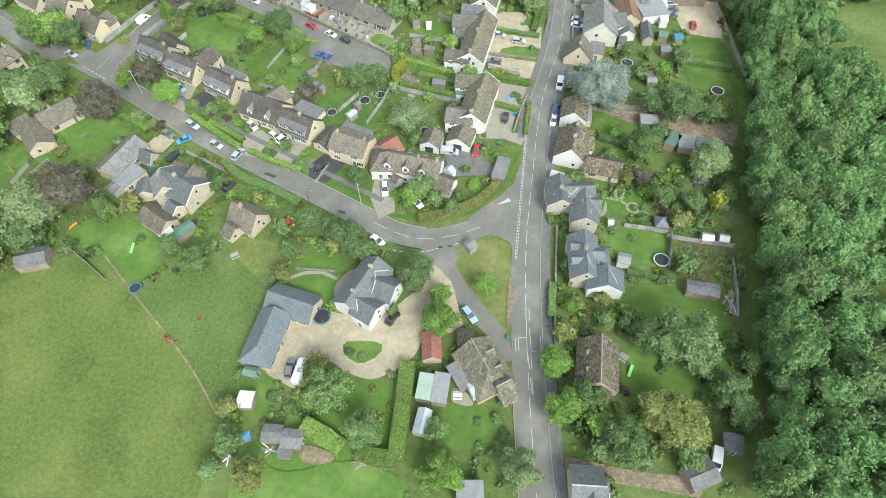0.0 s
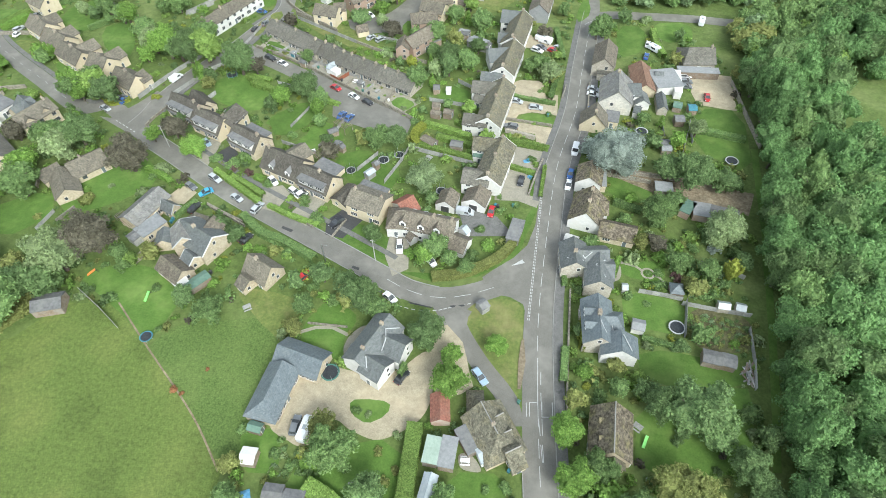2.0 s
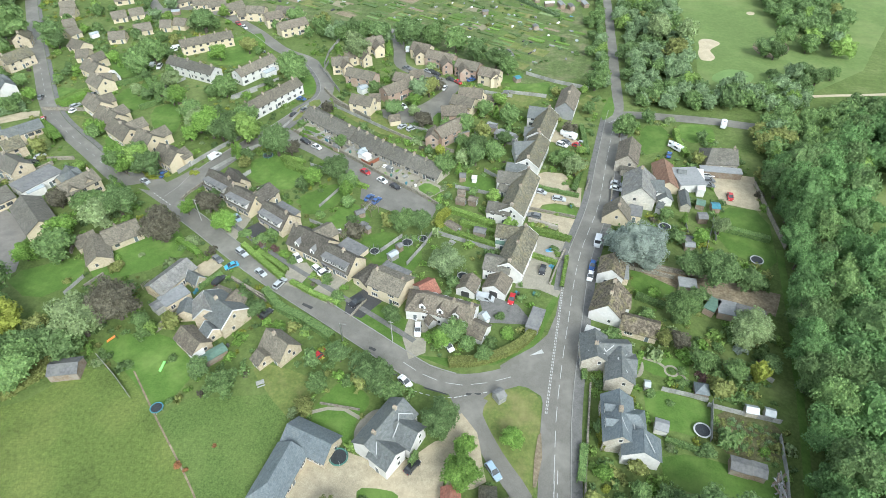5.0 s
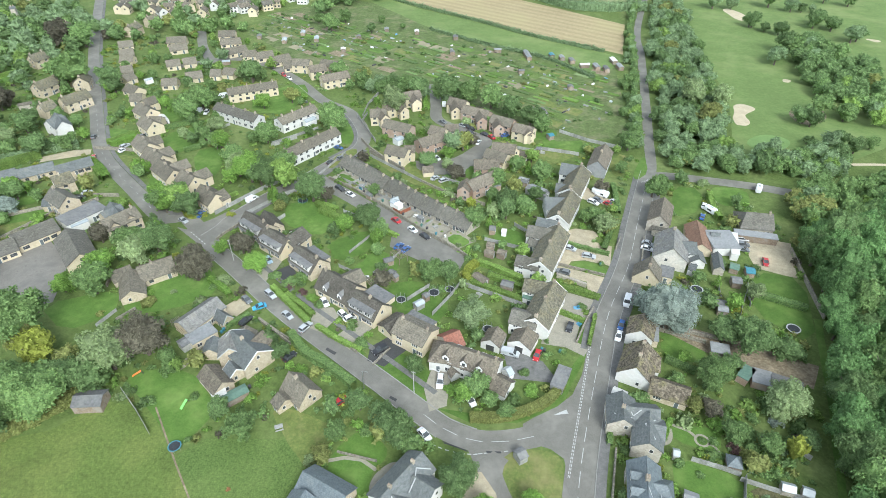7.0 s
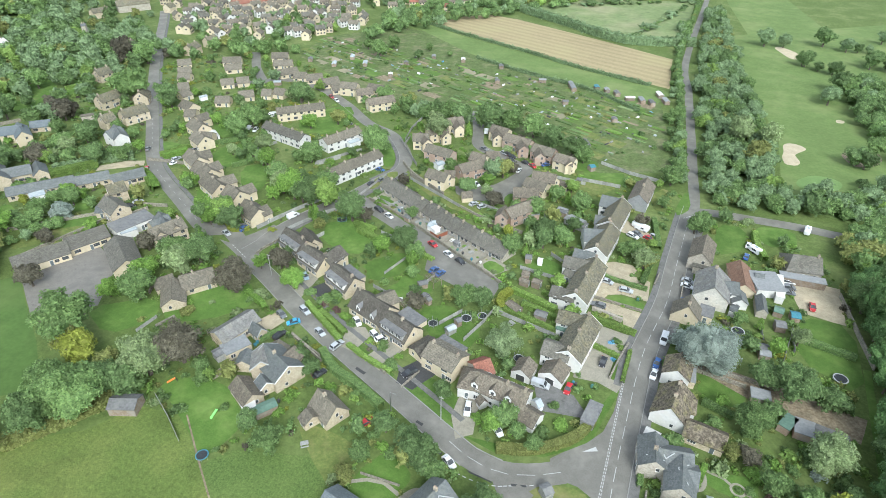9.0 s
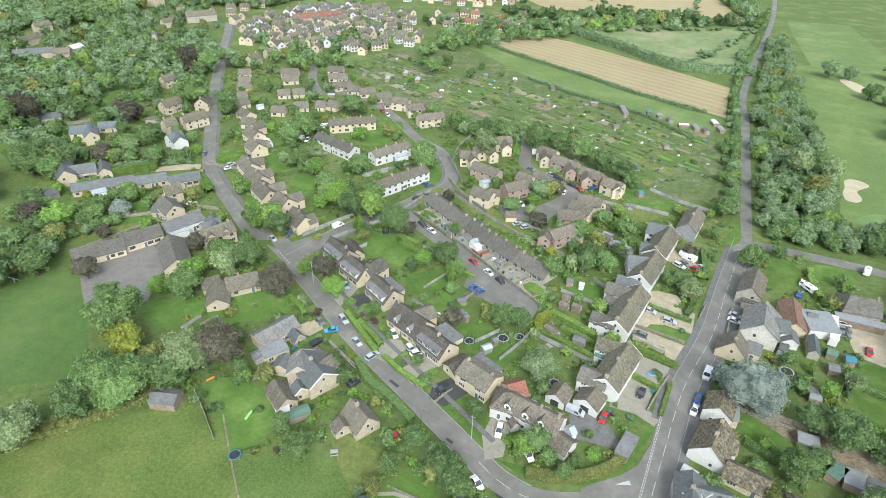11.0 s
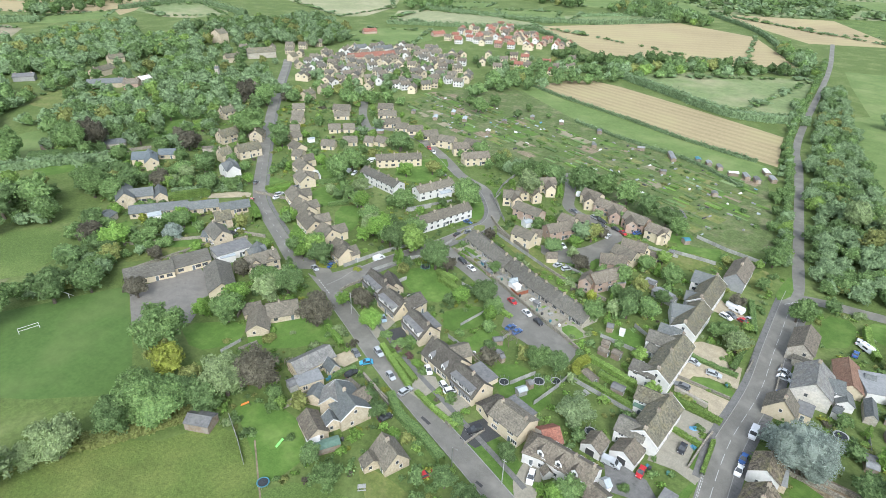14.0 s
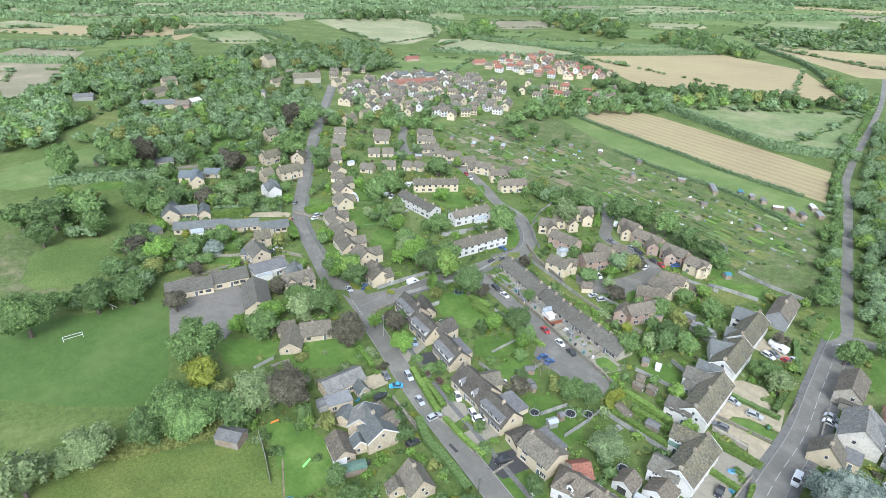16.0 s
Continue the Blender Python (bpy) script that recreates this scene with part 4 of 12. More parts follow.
def panel_mesh(material, h):
    bm = bmesh.new()
    box(bm, 0, 1.8, -0.03, 0.03, 0.02, h)
    box(bm, -0.06, 0.06, -0.06, 0.06, 0, h + 0.1)
    for z in (0.3, h - 0.3):
        box(bm, 0.06, 1.8, -0.055, -0.03, z, z + 0.09)
    me = bpy.data.meshes.new("fence_panel")
    bm.to_mesh(me)
    bm.free()
    me.materials.append(material)
    return me


PANELS = {}


def fence(points, h=1.6, material="grey_timber", label="weathered timber panel fence between gardens"):
    """A fence of panels, each with its post."""
    if (h, material) not in PANELS:
        PANELS[h, material] = panel_mesh(M[material], h)
    e = empty("fence", pose(*points[0], 0))
    tagged(e, label, "fence", "garden fences")
    line = []
    for a, b in zip(points, points[1:]):
        a, b = Vector(a), Vector(b)
        n = max(1, round((b - a).length / 1.8))
        for k in range(n):
            p = a.lerp(b, k / n) - Vector(points[0])
            d = b - a
            shared("panel", PANELS[h, material], e, pose(p.x, p.y, 0, 0, 0, math.degrees(math.atan2(d.y, d.x))) @ Matrix.Diagonal((d.length / n / 1.8, 1, 1, 1)))


def wall_line(points, h=1.2, width=0.4, material="dry_stone", label="low dry-stone garden wall"):
    return strip("garden_wall", points, width, M[material], z=h, thick=h, step=2.0, label=label, category="wall", kind="")


def pole(x, y, h=8.5, arm=False):
    e = empty("street_lamp" if arm else "telegraph_pole", pose(x, y, 0))
    tagged(e, "slim grey street lamp beside the road" if arm else "tall weathered wooden telegraph pole", "street lamp" if arm else "pole", "poles")
    bm = bmesh.new()
    tube(bm, (0, 0, 0), (0, 0, h), 0.14, 0.09, 8)
    part("shaft", bm, M["chrome" if arm else "grey_timber"], e)
    bm = bmesh.new()
    if arm:
        tube(bm, (0, 0, h), (1.0, 0, h + 0.15), 0.04, 0.04, 6)
        box(bm, 0.9, 1.5, -0.12, 0.12, h + 0.08, h + 0.2)
    else:
        box(bm, -0.6, 0.6, -0.05, 0.05, h - 0.5, h - 0.38)
    part("lamp_arm" if arm else "crossarm", bm, M["grey_timber"], e)




def planting(region, gap, seed, cells=6):
    """Garden planting that nobody could count: low shrubs and climbers wherever no house, lawn, drive or road lies, in a few joined bodies."""
    rnd = np.random.RandomState(seed)
    lo, hi = np.min(region, axis=0), np.max(region, axis=0)
    xs, ys = np.meshgrid(np.arange(lo[0], hi[0], gap), np.arange(lo[1], hi[1], gap))
    x, y = (v.ravel() + rnd.uniform(-0.45, 0.45, v.size) * gap for v in (xs, ys))

    def within(poly):
        hit = np.zeros(x.size, bool)
        for (x0, y0), (x1, y1) in zip(poly, poly[1:] + poly[:1]):
            if y0 != y1:
                hit ^= ((y0 > y) != (y1 > y)) & (x < (x1 - x0) * (y - y0) / (y1 - y0) + x0)
        return hit

    good = within(region)
    for poly in KEEP:
        good &= ~within(poly)
    for line, clear in OPEN_LINES:
        for q in smooth_line(line, 3.0):
            good &= (x - q.x) ** 2 + (y - q.y) ** 2 > clear ** 2
    thick = np.array([noise.noise((a * 0.09, b * 0.09, 3.0)) for a, b in zip(x, y)])
    good &= thick + rnd.uniform(-0.35, 0.35, x.size) > np.where(x < -135, 0.02, -0.15)
    leaves = ("oak", "dark_leaf", "bright_leaf", "olive_leaf", "hedge_leaf", "pale_leaf", "purple_leaf", "yellow_leaf")
    cell = ((x - lo[0]) / (hi[0] - lo[0]) * cells).astype(int)
    for c in range(cells):
        pick = np.nonzero(good & (cell == c))[0]
        parts, mats = [], []
        for k in pick:
            luck = rnd.rand()
            r = rnd.uniform(0.6, 1.5) if luck < 0.82 else rnd.uniform(1.6, 2.6) if luck < 0.95 else rnd.uniform(2.0, 3.3)
            q = CROWN_POINTS["low" if luck < 0.95 else "far"][rnd.randint(6)].copy()
            a = rnd.uniform(0, 6.28)
            q[:, :2] = q[:, :2] @ np.array([[math.cos(a), math.sin(a)], [-math.sin(a), math.cos(a)]]) * r + [x[k], y[k]]
            q[:, 2] *= r * rnd.uniform(0.8, 1.4)
            parts.append(q)
            mats.append(np.full(len(q) // 3, rnd.choice(8, p=(0.26, 0.15, 0.17, 0.14, 0.16, 0.06, 0.03, 0.03)), dtype=np.int32))
        if not parts:
            continue
        me = mesh_of_leaves("garden_planting", np.concatenate(parts))
        for leaf in leaves:
            me.materials.append(M[leaf])
        me.polygons.foreach_set("material_index", np.concatenate(mats))
        tagged(new("garden_planting", me), "mixed green garden shrubs and borders between the houses", "shrubs", kind="stuff")



def vegetable_beds(region, turn, seed):
    """Allotment beds, rows of crops and bare soil in low raised strips, too many to count."""
    r = random.Random(seed)
    bm = bmesh.new()
    kinds = ("earth", "bright_leaf", "oak", "dry_lawn", "lawn", "pale_leaf", "rough_ground")
    c, s = math.cos(radians(turn)), math.sin(radians(turn))
    xs, ys = [p[0] for p in region], [p[1] for p in region]
    cx, cy = sum(xs) / len(xs), sum(ys) / len(ys)
    span = int(max(max(xs) - min(xs), max(ys) - min(ys)) / 2)
    for i in range(-span, span, 12):
        for j in range(-span, span, 4):
            if r.random() < 0.45:
                continue
            x, y = cx + i * c - j * s, cy + i * s + j * c
            if not inside(x, y, region):
                continue
            length, width, h = r.uniform(4, 10.5), r.uniform(0.8, 2.8), r.choice((0.08, 0.15, 0.3, 0.5))
            k = r.choices(range(7), (1, 1.5, 3.2, 1.6, 2, 0.8, 2))[0]
            n = len(bm.verts)
            box(bm, -length / 2, length / 2, -width / 2, width / 2, 0.0, 0.05 + (h if k else 0.08), k)
            bm.verts.ensure_lookup_table()
            for v in bm.verts[n:]:
                v.co = (x + v.co.x * c - v.co.y * s, y + v.co.x * s + v.co.y * c, v.co.z + 0.02)
    ob = part("vegetable_beds", bm, [M[k] for k in kinds])
    tagged(ob, "allotment rows of vegetables and dug soil", "vegetable beds", kind="stuff")



def plots(region, turn, seed):
    """Allotment plots: oblongs of soil, crops and rank grass with paths between them."""
    r = random.Random(seed)
    bm = bmesh.new()
    kinds = ("earth", "dry_lawn", "lawn", "paddock", "rough_ground", "tan_field")
    c, s = math.cos(radians(turn)), math.sin(radians(turn))
    xs, ys = [p[0] for p in region], [p[1] for p in region]
    cx, cy = sum(xs) / len(xs), sum(ys) / len(ys)
    span = int(max(max(xs) - min(xs), max(ys) - min(ys)) / 2)
    for i in range(-span, span, 13):
        for j in range(-span, span, 9):
            x, y = cx + i * c - j * s, cy + i * s + j * c
            if not inside(x, y, region) or r.random() < 0.12:
                continue
            k = r.choices(range(6), (0.8, 1.6, 1.4, 2.6, 2.6, 0.8))[0]
            l, w = r.uniform(4.5, 6.1), r.uniform(2.2, 4.1)
            f = bm.faces.new([bm.verts.new((x + (u * l) * c - (v * w) * s, y + (u * l) * s + (v * w) * c, 0.07 + 0.01 * k)) for u, v in ((-1, -1), (1, -0.9), (0.95, 1), (-1, 0.95))])
            f.material_index = k
    tagged(part("allotment_plots", bm, [M[k] for k in kinds]), "oblong allotment plots of soil, crops and weeds", "allotment plots", kind="stuff")


def garden_slide(x, y, turn, colour="bright_leaf", words="green"):
    """A child's slide: a dished ramp on a ladder."""
    e = empty("garden_slide", pose(x, y, 0, 0, 0, turn))
    tagged(e, "%s plastic garden slide standing on a lawn" % words, "slide")
    bm = bmesh.new()
    for u, v, w in ((-0.25, 0.25, 0.0), (-0.3, -0.25, 0.12), (0.25, 0.3, 0.12)):
        prism(bm, [(-1.3, 0.08), (1.0, 1.15), (1.0, 1.2 + w), (-1.3, 0.13 + w)], u, v)
    bmesh.ops.recalc_face_normals(bm, faces=bm.faces)
    for v in bm.verts:
        v.co = (v.co.y, v.co.x, v.co.z)
    bmesh.ops.recalc_face_normals(bm, faces=bm.faces)
    part("ramp", bm, PAINT[colour], e)
    for s in (-0.25, 0.25):
        bm = bmesh.new()
        tube(bm, (1.35, s, 0), (1.0, s, 1.25), 0.04, 0.04, 6)
        part("leg", bm, M["dark_trim"], e)
    for k in range(3):
        bm = bmesh.new()
        tube(bm, (1.3 - 0.1 * k, -0.25, 0.25 + 0.3 * k), (1.3 - 0.1 * k, 0.25, 0.25 + 0.3 * k), 0.03, 0.03, 6)
        part("rung", bm, M["dark_trim"], e)


def tyre_ring(x, y, r=0.55):
    """A painted tyre that lies on the grass."""
    bm = bmesh.new()
    rings = []
    for k in range(18):
        a = k * math.pi / 9
        rings.append([bm.verts.new(((r + 0.13 * math.cos(b)) * math.cos(a), (r + 0.13 * math.cos(b)) * math.sin(a), 0.14 + 0.13 * math.sin(b))) for b in (j * math.pi / 4 for j in range(8))])
    for p, q in zip(rings, rings[1:] + rings[:1]):
        for j in range(8):
            bm.faces.new((p[j], q[j], q[(j + 1) % 8], p[(j + 1) % 8]))
    bmesh.ops.recalc_face_normals(bm, faces=bm.faces)
    ob = part("tyre_planter", bm, M["white_frame"])
    ob.matrix_world = pose(x, y, 0.01)
    tagged(ob, "white-painted old tyre lying on grass", "tyre")


def tarpaulin(x, y, turn, length, width, seed=1):
    """A crumpled sheet over a heap."""
    bm = bmesh.new()
    n = 7
    v = [[bm.verts.new(((i / (n - 1) - 0.5) * length, (j / (n - 1) - 0.5) * width, 0.03 + 0.7 * math.sin(math.pi * i / (n - 1)) * math.sin(math.pi * j / (n - 1)) * (0.8 + 0.6 * noise.noise((i * 0.9, j * 0.9, seed))))) for j in range(n)] for i in range(n)]
    for i in range(n - 1):
        for j in range(n - 1):
            bm.faces.new((v[i][j], v[i + 1][j], v[i + 1][j + 1], v[i][j + 1]))
    ob = part("tarpaulin", bm, M["blue_tarp"])
    ob.matrix_world = pose(x, y, 0.0, 0, 0, turn)
    tagged(ob, "crumpled blue tarpaulin over a heap", "tarpaulin")


def timber_pile(x, y, turn, boards=12, seed=1):
    """A heap of old boards."""
    r = random.Random(seed)
    e = empty("timber_pile", pose(x, y, 0, 0, 0, turn))
    tagged(e, "untidy pile of weathered boards on grass", "timber pile")
    for k in range(boards):
        bm = bmesh.new()
        l, w = r.uniform(0.8, 2.0), r.uniform(0.08, 0.22)
        box(bm, -l, l, -w, w, 0, 0.06)
        board = part("board", bm, M[r.choice(("grey_timber", "timber", "white_frame", "grey_timber"))], e)
        board.matrix_local = pose(r.uniform(-0.7, 0.7), r.uniform(-0.6, 0.6), 0.03 + 0.065 * k, 0, 0, r.uniform(-50, 50))


def caravan(x, y, turn, length=5.5, label="white touring caravan parked on gravel"):
    """A towed caravan: rounded shell, windows, wheels and drawbar."""
    e = empty("caravan", pose(x, y, 0.05, 0, 0, turn))
    tagged(e, label, "caravan", "parked vehicles")
    bm = bmesh.new()
    box(bm, -length / 2, length / 2, -1.05, 1.05, 0.45, 2.4)
    bmesh.ops.bevel(bm, geom=bm.edges[:], offset=0.28, segments=3, affect="EDGES")
    part("shell", bm, PAINT["white"], e)
    for sx in (-1, 1):
        bm = bmesh.new()
        box(bm, -0.9, 0.9, sx * 1.05 - 0.02, sx * 1.05 + 0.02, 1.35, 1.95)
        part("window", bm, M["glass"], e)
        bm = bmesh.new()
        tube(bm, (0, sx * 0.85, 0.32), (0, sx * 1.06, 0.32), 0.32, 0.32, 12)
        part("wheel", bm, M["tyre"], e)
    bm = bmesh.new()
    box(bm, length / 2 - 0.1, length / 2 + 1.1, -0.06, 0.06, 0.42, 0.52)
    part("drawbar", bm, M["dark_trim"], e)
    bm = bmesh.new()
    box(bm, -0.5, 0.5, -0.35, 0.35, 2.38, 2.47)
    part("roof_light", bm, M["pale_glass"], e)


def wheelie_bin(x, y, turn, colour="dark_trim"):
    e = empty("wheelie_bin", pose(x, y, 0.02, 0, 0, turn))
    tagged(e, "%s plastic wheelie bin with a hinged lid" % {"blue_pad": "blue", "pad_green": "green"}.get(colour, "black"), "bin", "bins")
    bm = bmesh.new()
    box(bm, -0.29, 0.29, -0.33, 0.33, 0.05, 0.95)
    for v in bm.verts:
        if v.co.z < 0.1:
            v.co.x, v.co.y = v.co.x * 0.8, v.co.y * 0.8
    part("tub", bm, M[colour], e)
    bm = bmesh.new()
    box(bm, -0.32, 0.32, -0.36, 0.38, 0.95, 1.05)
    part("lid", bm, M[colour], e)


def picnic_table(x, y, turn, material="grey_timber"):
    e = empty("picnic_table", pose(x, y, 0, 0, 0, turn))
    tagged(e, "weathered garden table with two benches", "table", "garden furniture")
    for name, y0, y1, z in (("tabletop", -0.45, 0.45, 0.72), ("bench", -0.95, -0.65, 0.42), ("bench", 0.65, 0.95, 0.42)):
        bm = bmesh.new()
        box(bm, -0.95, 0.95, y0, y1, z, z + 0.06)
        part(name, bm, M[material], e)
    for sx in (-0.7, 0.7):
        bm = bmesh.new()
        box(bm, sx - 0.05, sx + 0.05, -0.85, 0.85, 0.32, 0.42)
        box(bm, sx - 0.05, sx + 0.05, -0.4, -0.3, 0, 0.72)
        box(bm, sx - 0.05, sx + 0.05, 0.3, 0.4, 0, 0.72)
        part("trestle", bm, M[material], e)


def goal(x, y, turn, width=5.5):
    e = empty("football_goal", pose(x, y, 0, 0, 0, turn))
    tagged(e, "white metal football goal on the grass", "goal")
    for sx in (-1, 1):
        bm = bmesh.new()
        tube(bm, (sx * width / 2, 0, 0), (sx * width / 2, 0, 2), 0.07, 0.07, 8)
        part("post", bm, M["white_frame"], e)
        bm = bmesh.new()
        tube(bm, (sx * width / 2, 0, 2), (sx * width / 2, 1.6, 0), 0.05, 0.05, 8)
        part("stay", bm, M["white_frame"], e)
    for y0, z in ((0, 2), (1.6, 0.05)):
        bm = bmesh.new()
        tube(bm, (-width / 2, y0, z), (width / 2, y0, z), 0.07, 0.07, 8)
        part("crossbar", bm, M["white_frame"], e)


def solar_panels(e, ax, ay, bx, by, width, eaves, ridge, side, columns, rows=2):
    """Dark glass panels in rows on one slope of a house."""
    a, b = Vector((ax, ay)), Vector((bx, by))
    d = b - a
    m = e.matrix_basis.inverted() @ pose(*((a + b) / 2), 0, 0, 0, math.degrees(math.atan2(d.y, d.x)))
    slope = math.atan2(ridge - eaves, width / 2)
    bm = bmesh.new()
    box(bm, -0.48, 0.48, -0.78, 0.78, 0, 0.05)
    me = bpy.data.meshes.new("solar_panel")
    bm.to_mesh(me)
    bm.free()
    me.materials.append(M["glass"])
    for i in range(columns):
        for j in range(rows):
            run = 0.9 + j * 1.65
            shared("solar_panel", me, e, m @ pose((i - (columns - 1) / 2) * 1.02, side * run * math.cos(slope), ridge - run * math.sin(slope) + 0.26, -side * math.degrees(slope), 0, 0))


def pergola(x, y, turn, length, width):
    e = empty("pergola", pose(x, y, 0, 0, 0, turn))
    tagged(e, "open timber garden pergola with slatted top", "pergola", "garden structures")
    for i in (-1, 1):
        for j in (-1, 1):
            bm = bmesh.new()
            box(bm, i * length / 2 - 0.06, i * length / 2 + 0.06, j * width / 2 - 0.06, j * width / 2 + 0.06, 0, 2.2)
            part("post", bm, M["timber"], e)
    for k in range(7):
        bm = bmesh.new()
        y0 = -width / 2 + width * k / 6
        box(bm, -length / 2 - 0.2, length / 2 + 0.2, y0 - 0.05, y0 + 0.05, 2.2, 2.32)
        part("slat", bm, M["timber"], e)



# ---- ground, fields and lawns ----
bm = bmesh.new()
bm.faces.new([bm.verts.new(c) for c in ((-4500, -600, 0), (1500, -600, 0), (1500, 4800, 0), (-4500, 4800, 0))])
tagged(part("ground", bm, M["grass"]), "rough green grass covering the whole countryside", "ground", kind="structure")
patch("meadow", [(-119.2, -22.5), (-112.9, -11.4), (-100.8, -9.4), (-87.4, -18.8), (-69.7, -31.1), (-58.2, -40.9), (-56.5, -56.3), (-125.4, -68.0), (-147.8, -41.5)], "meadow", "long yellow-green meadow grass with mown streaks")
patch("paddock", [(-87.4, -18.8), (-83.6, -12.1), (-66.4, -6.2), (-56.0, -12.2), (-58.3, -27.9), (-56.1, -35.2), (-57.6, -40.8), (-69.7, -31.1)], "paddock", "lush green paddock grass beside the barns")
patch("playing_field", [(-186.4, -50.5), (-220.4, -40.6), (-204.8, -14.5), (-190.5, 12.0), (-180.8, 6.1), (-157.7, -6.5), (-140.4, -17.9), (-160.4, -34.6)], "pitch", "mown green school playing field")
patch("lawn", [(-18.6, 6.4), (-14.9, 9.5), (-9.7, 11.2), (-5.5, 10.5), (-4.1, 4.0), (-3.3, -9.3), (-3.1, -14.8), (-6.8, -11.3), (-17.3, -1.3), (-19.0, 2.3)], "dry_lawn", "dry mown grass of the triangular green")
patch("lawn", [(-43.6, -34.3), (-25.2, -26.3), (-19.5, -44.9), (-35.7, -48.7), (-49.1, -55.3), (-50.5, -57.3), (-52.2, -47.2), (-44.9, -41.5)], "lawn", "mown green lawn among fruit trees")
patch("lawn", [(-14.6, -31.8), (-3.4, -29.9), (-2.4, -37.7), (-13.1, -40.6)], "lawn", "mown green back lawn behind the bungalow")
patch("lawn", [(-54.7, -5.9), (-51.1, 2.8), (-43.3, 0.0), (-42.5, -3.1), (-44.1, -7.2), (-42.5, -12.9), (-46.4, -12.8), (-52.8, -11.7)], "lawn", "striped green lawn beside the white house")
patch("lawn", [(-58.1, -31.8), (-49.8, -30.4), (-46.9, -39.0), (-54.8, -40.3)], "lawn", "mown green lawn with a garden canopy")
patch("lawn", [(-117.2, -2.8), (-100.4, 4.4), (-85.7, -4.5), (-87.5, -17.3), (-98.3, -11.4)], "lawn", "green back lawn with toys")
patch("lawn", [(-74.8, 0.6), (-66.6, 2.0), (-56.0, 0.4), (-56.0, -12.2), (-66.4, -6.2)], "dry_lawn", "dry patchy garden lawn")
patch("lawn", [(21.2, -9.4), (40.7, -2.1), (45.6, -1.3), (43.8, -19.7), (21.3, -25.8)], "lawn", "shaded green lawn beneath big trees")
patch("lawn", [(21.2, 4.2), (44.9, 4.4), (45.6, -1.3), (22.4, -5.1)], "lawn", "green garden lawn beside the sheds")
patch("lawn", [(17.7, 19.0), (32.5, 18.8), (31.4, 9.0), (18.5, 9.2)], "lawn", "green garden lawn with a trampoline")
patch("rough_plot", [(33.1, 18.1), (47.2, 17.9), (47.0, 6.9), (32.6, 6.1)], "bramble_ground", "overgrown brown and green allotment plot")
patch("lawn", [(13.1, 60.1), (25.6, 58.6), (24.0, 49.6), (13.4, 50.1)], "lawn", "green walled lawn behind the cottages")
patch("lawn", [(16.9, 27.7), (28.0, 30.5), (27.9, 23.3), (17.6, 23.4)], "lawn", "green lawn with a curved path")
patch("lawn", [(38.9, 95.9), (53.4, 96.7), (53.6, 66.4), (37.1, 75.8)], "lawn", "large green garden lawn by the wood")
patch("lawn", [(-136.3, 31.1), (-122.3, 40.9), (-111.5, 32.6), (-120.4, 19.7), (-134.1, 13.4)], "lawn", "broad mown lawn below the bungalow")
patch("lawn", [(-157.5, 8.9), (-140.8, 23.1), (-134.1, 13.4), (-142.3, 3.0)], "lawn", "mown lawn divided by a low border")
patch("lawn", [(-117.5, 77.2), (-110.7, 87.7), (-94.4, 74.2), (-98.4, 65.7), (-113.6, 69.1)], "lawn", "green back garden lawn")
patch("lawn", [(-94.3, 62.2), (-84.5, 76.0), (-79.2, 69.3), (-87.0, 60.0)], "lawn", "green back garden lawn")
patch("lawn", [(-80.9, 56.0), (-71.5, 65.5), (-64.7, 58.8), (-74.5, 51.0)], "lawn", "green back garden lawn")
patch("lawn", [(-66.9, 50.9), (-58.2, 56.8), (-51.1, 52.4), (-44.8, 49.5), (-47.0, 36.6), (-59.3, 41.8)], "lawn", "green back garden lawn")
patch("lawn", [(-57.0, 18.1), (-53.3, 27.7), (-42.7, 25.2), (-40.1, 18.3), (-42.1, 15.8)], "lawn", "front garden lawn behind the footpath")
patch("lawn", [(13.2, 140.6), (23.4, 142.1), (23.4, 125.7), (14.0, 118.5)], "lawn", "green garden lawn beside the barn")
patch("lawn", [(25.4, 145.0), (39.6, 147.9), (40.8, 135.9), (29.2, 131.7)], "lawn", "green lawn enclosed by hedges")
patch("lawn", [(-42.4, 166.3), (-25.6, 169.4), (-22.1, 154.3), (-39.4, 151.7)], "lawn", "green garden lawn")
patch("verge", [(-36.9, 13.7), (-28.0, 12.5), (-17.3, 16.0), (-8.4, 23.7), (-5.1, 41.9), (-3.4, 47.5), (-5.5, 46.0), (-10.5, 29.0), (-17.7, 18.6), (-28.5, 15.0)], "lawn", "mown grass verge along the bend")
patch("verge", [(-58.1, 21.0), (-39.8, 14.1), (-39.0, 15.5), (-57.2, 23.1)], "lawn", "mown grass verge beside the road")
patch("verge", [(-75.5, 28.7), (-60.9, 22.5), (-60.2, 24.0), (-75.3, 30.4)], "lawn", "mown grass verge beside the road")
patch("verge", [(-7.2, 61.5), (-4.4, 63.5), (-4.6, 46.0), (-7.8, 46.6)], "lawn", "mown grass strip along the main road")
patch("allotments", [(-248.8, 246.9), (-258.0, 290.0), (-221.4, 337.5), (-200.4, 335.1), (-98.0, 284.4), (-22.0, 263.0), (-5.3, 177.0), (-35.1, 162.5), (-103.9, 198.9), (-147.8, 201.0), (-192.3, 210.5)], "rough_ground", "allotment gardens with rows of vegetables and weeds")
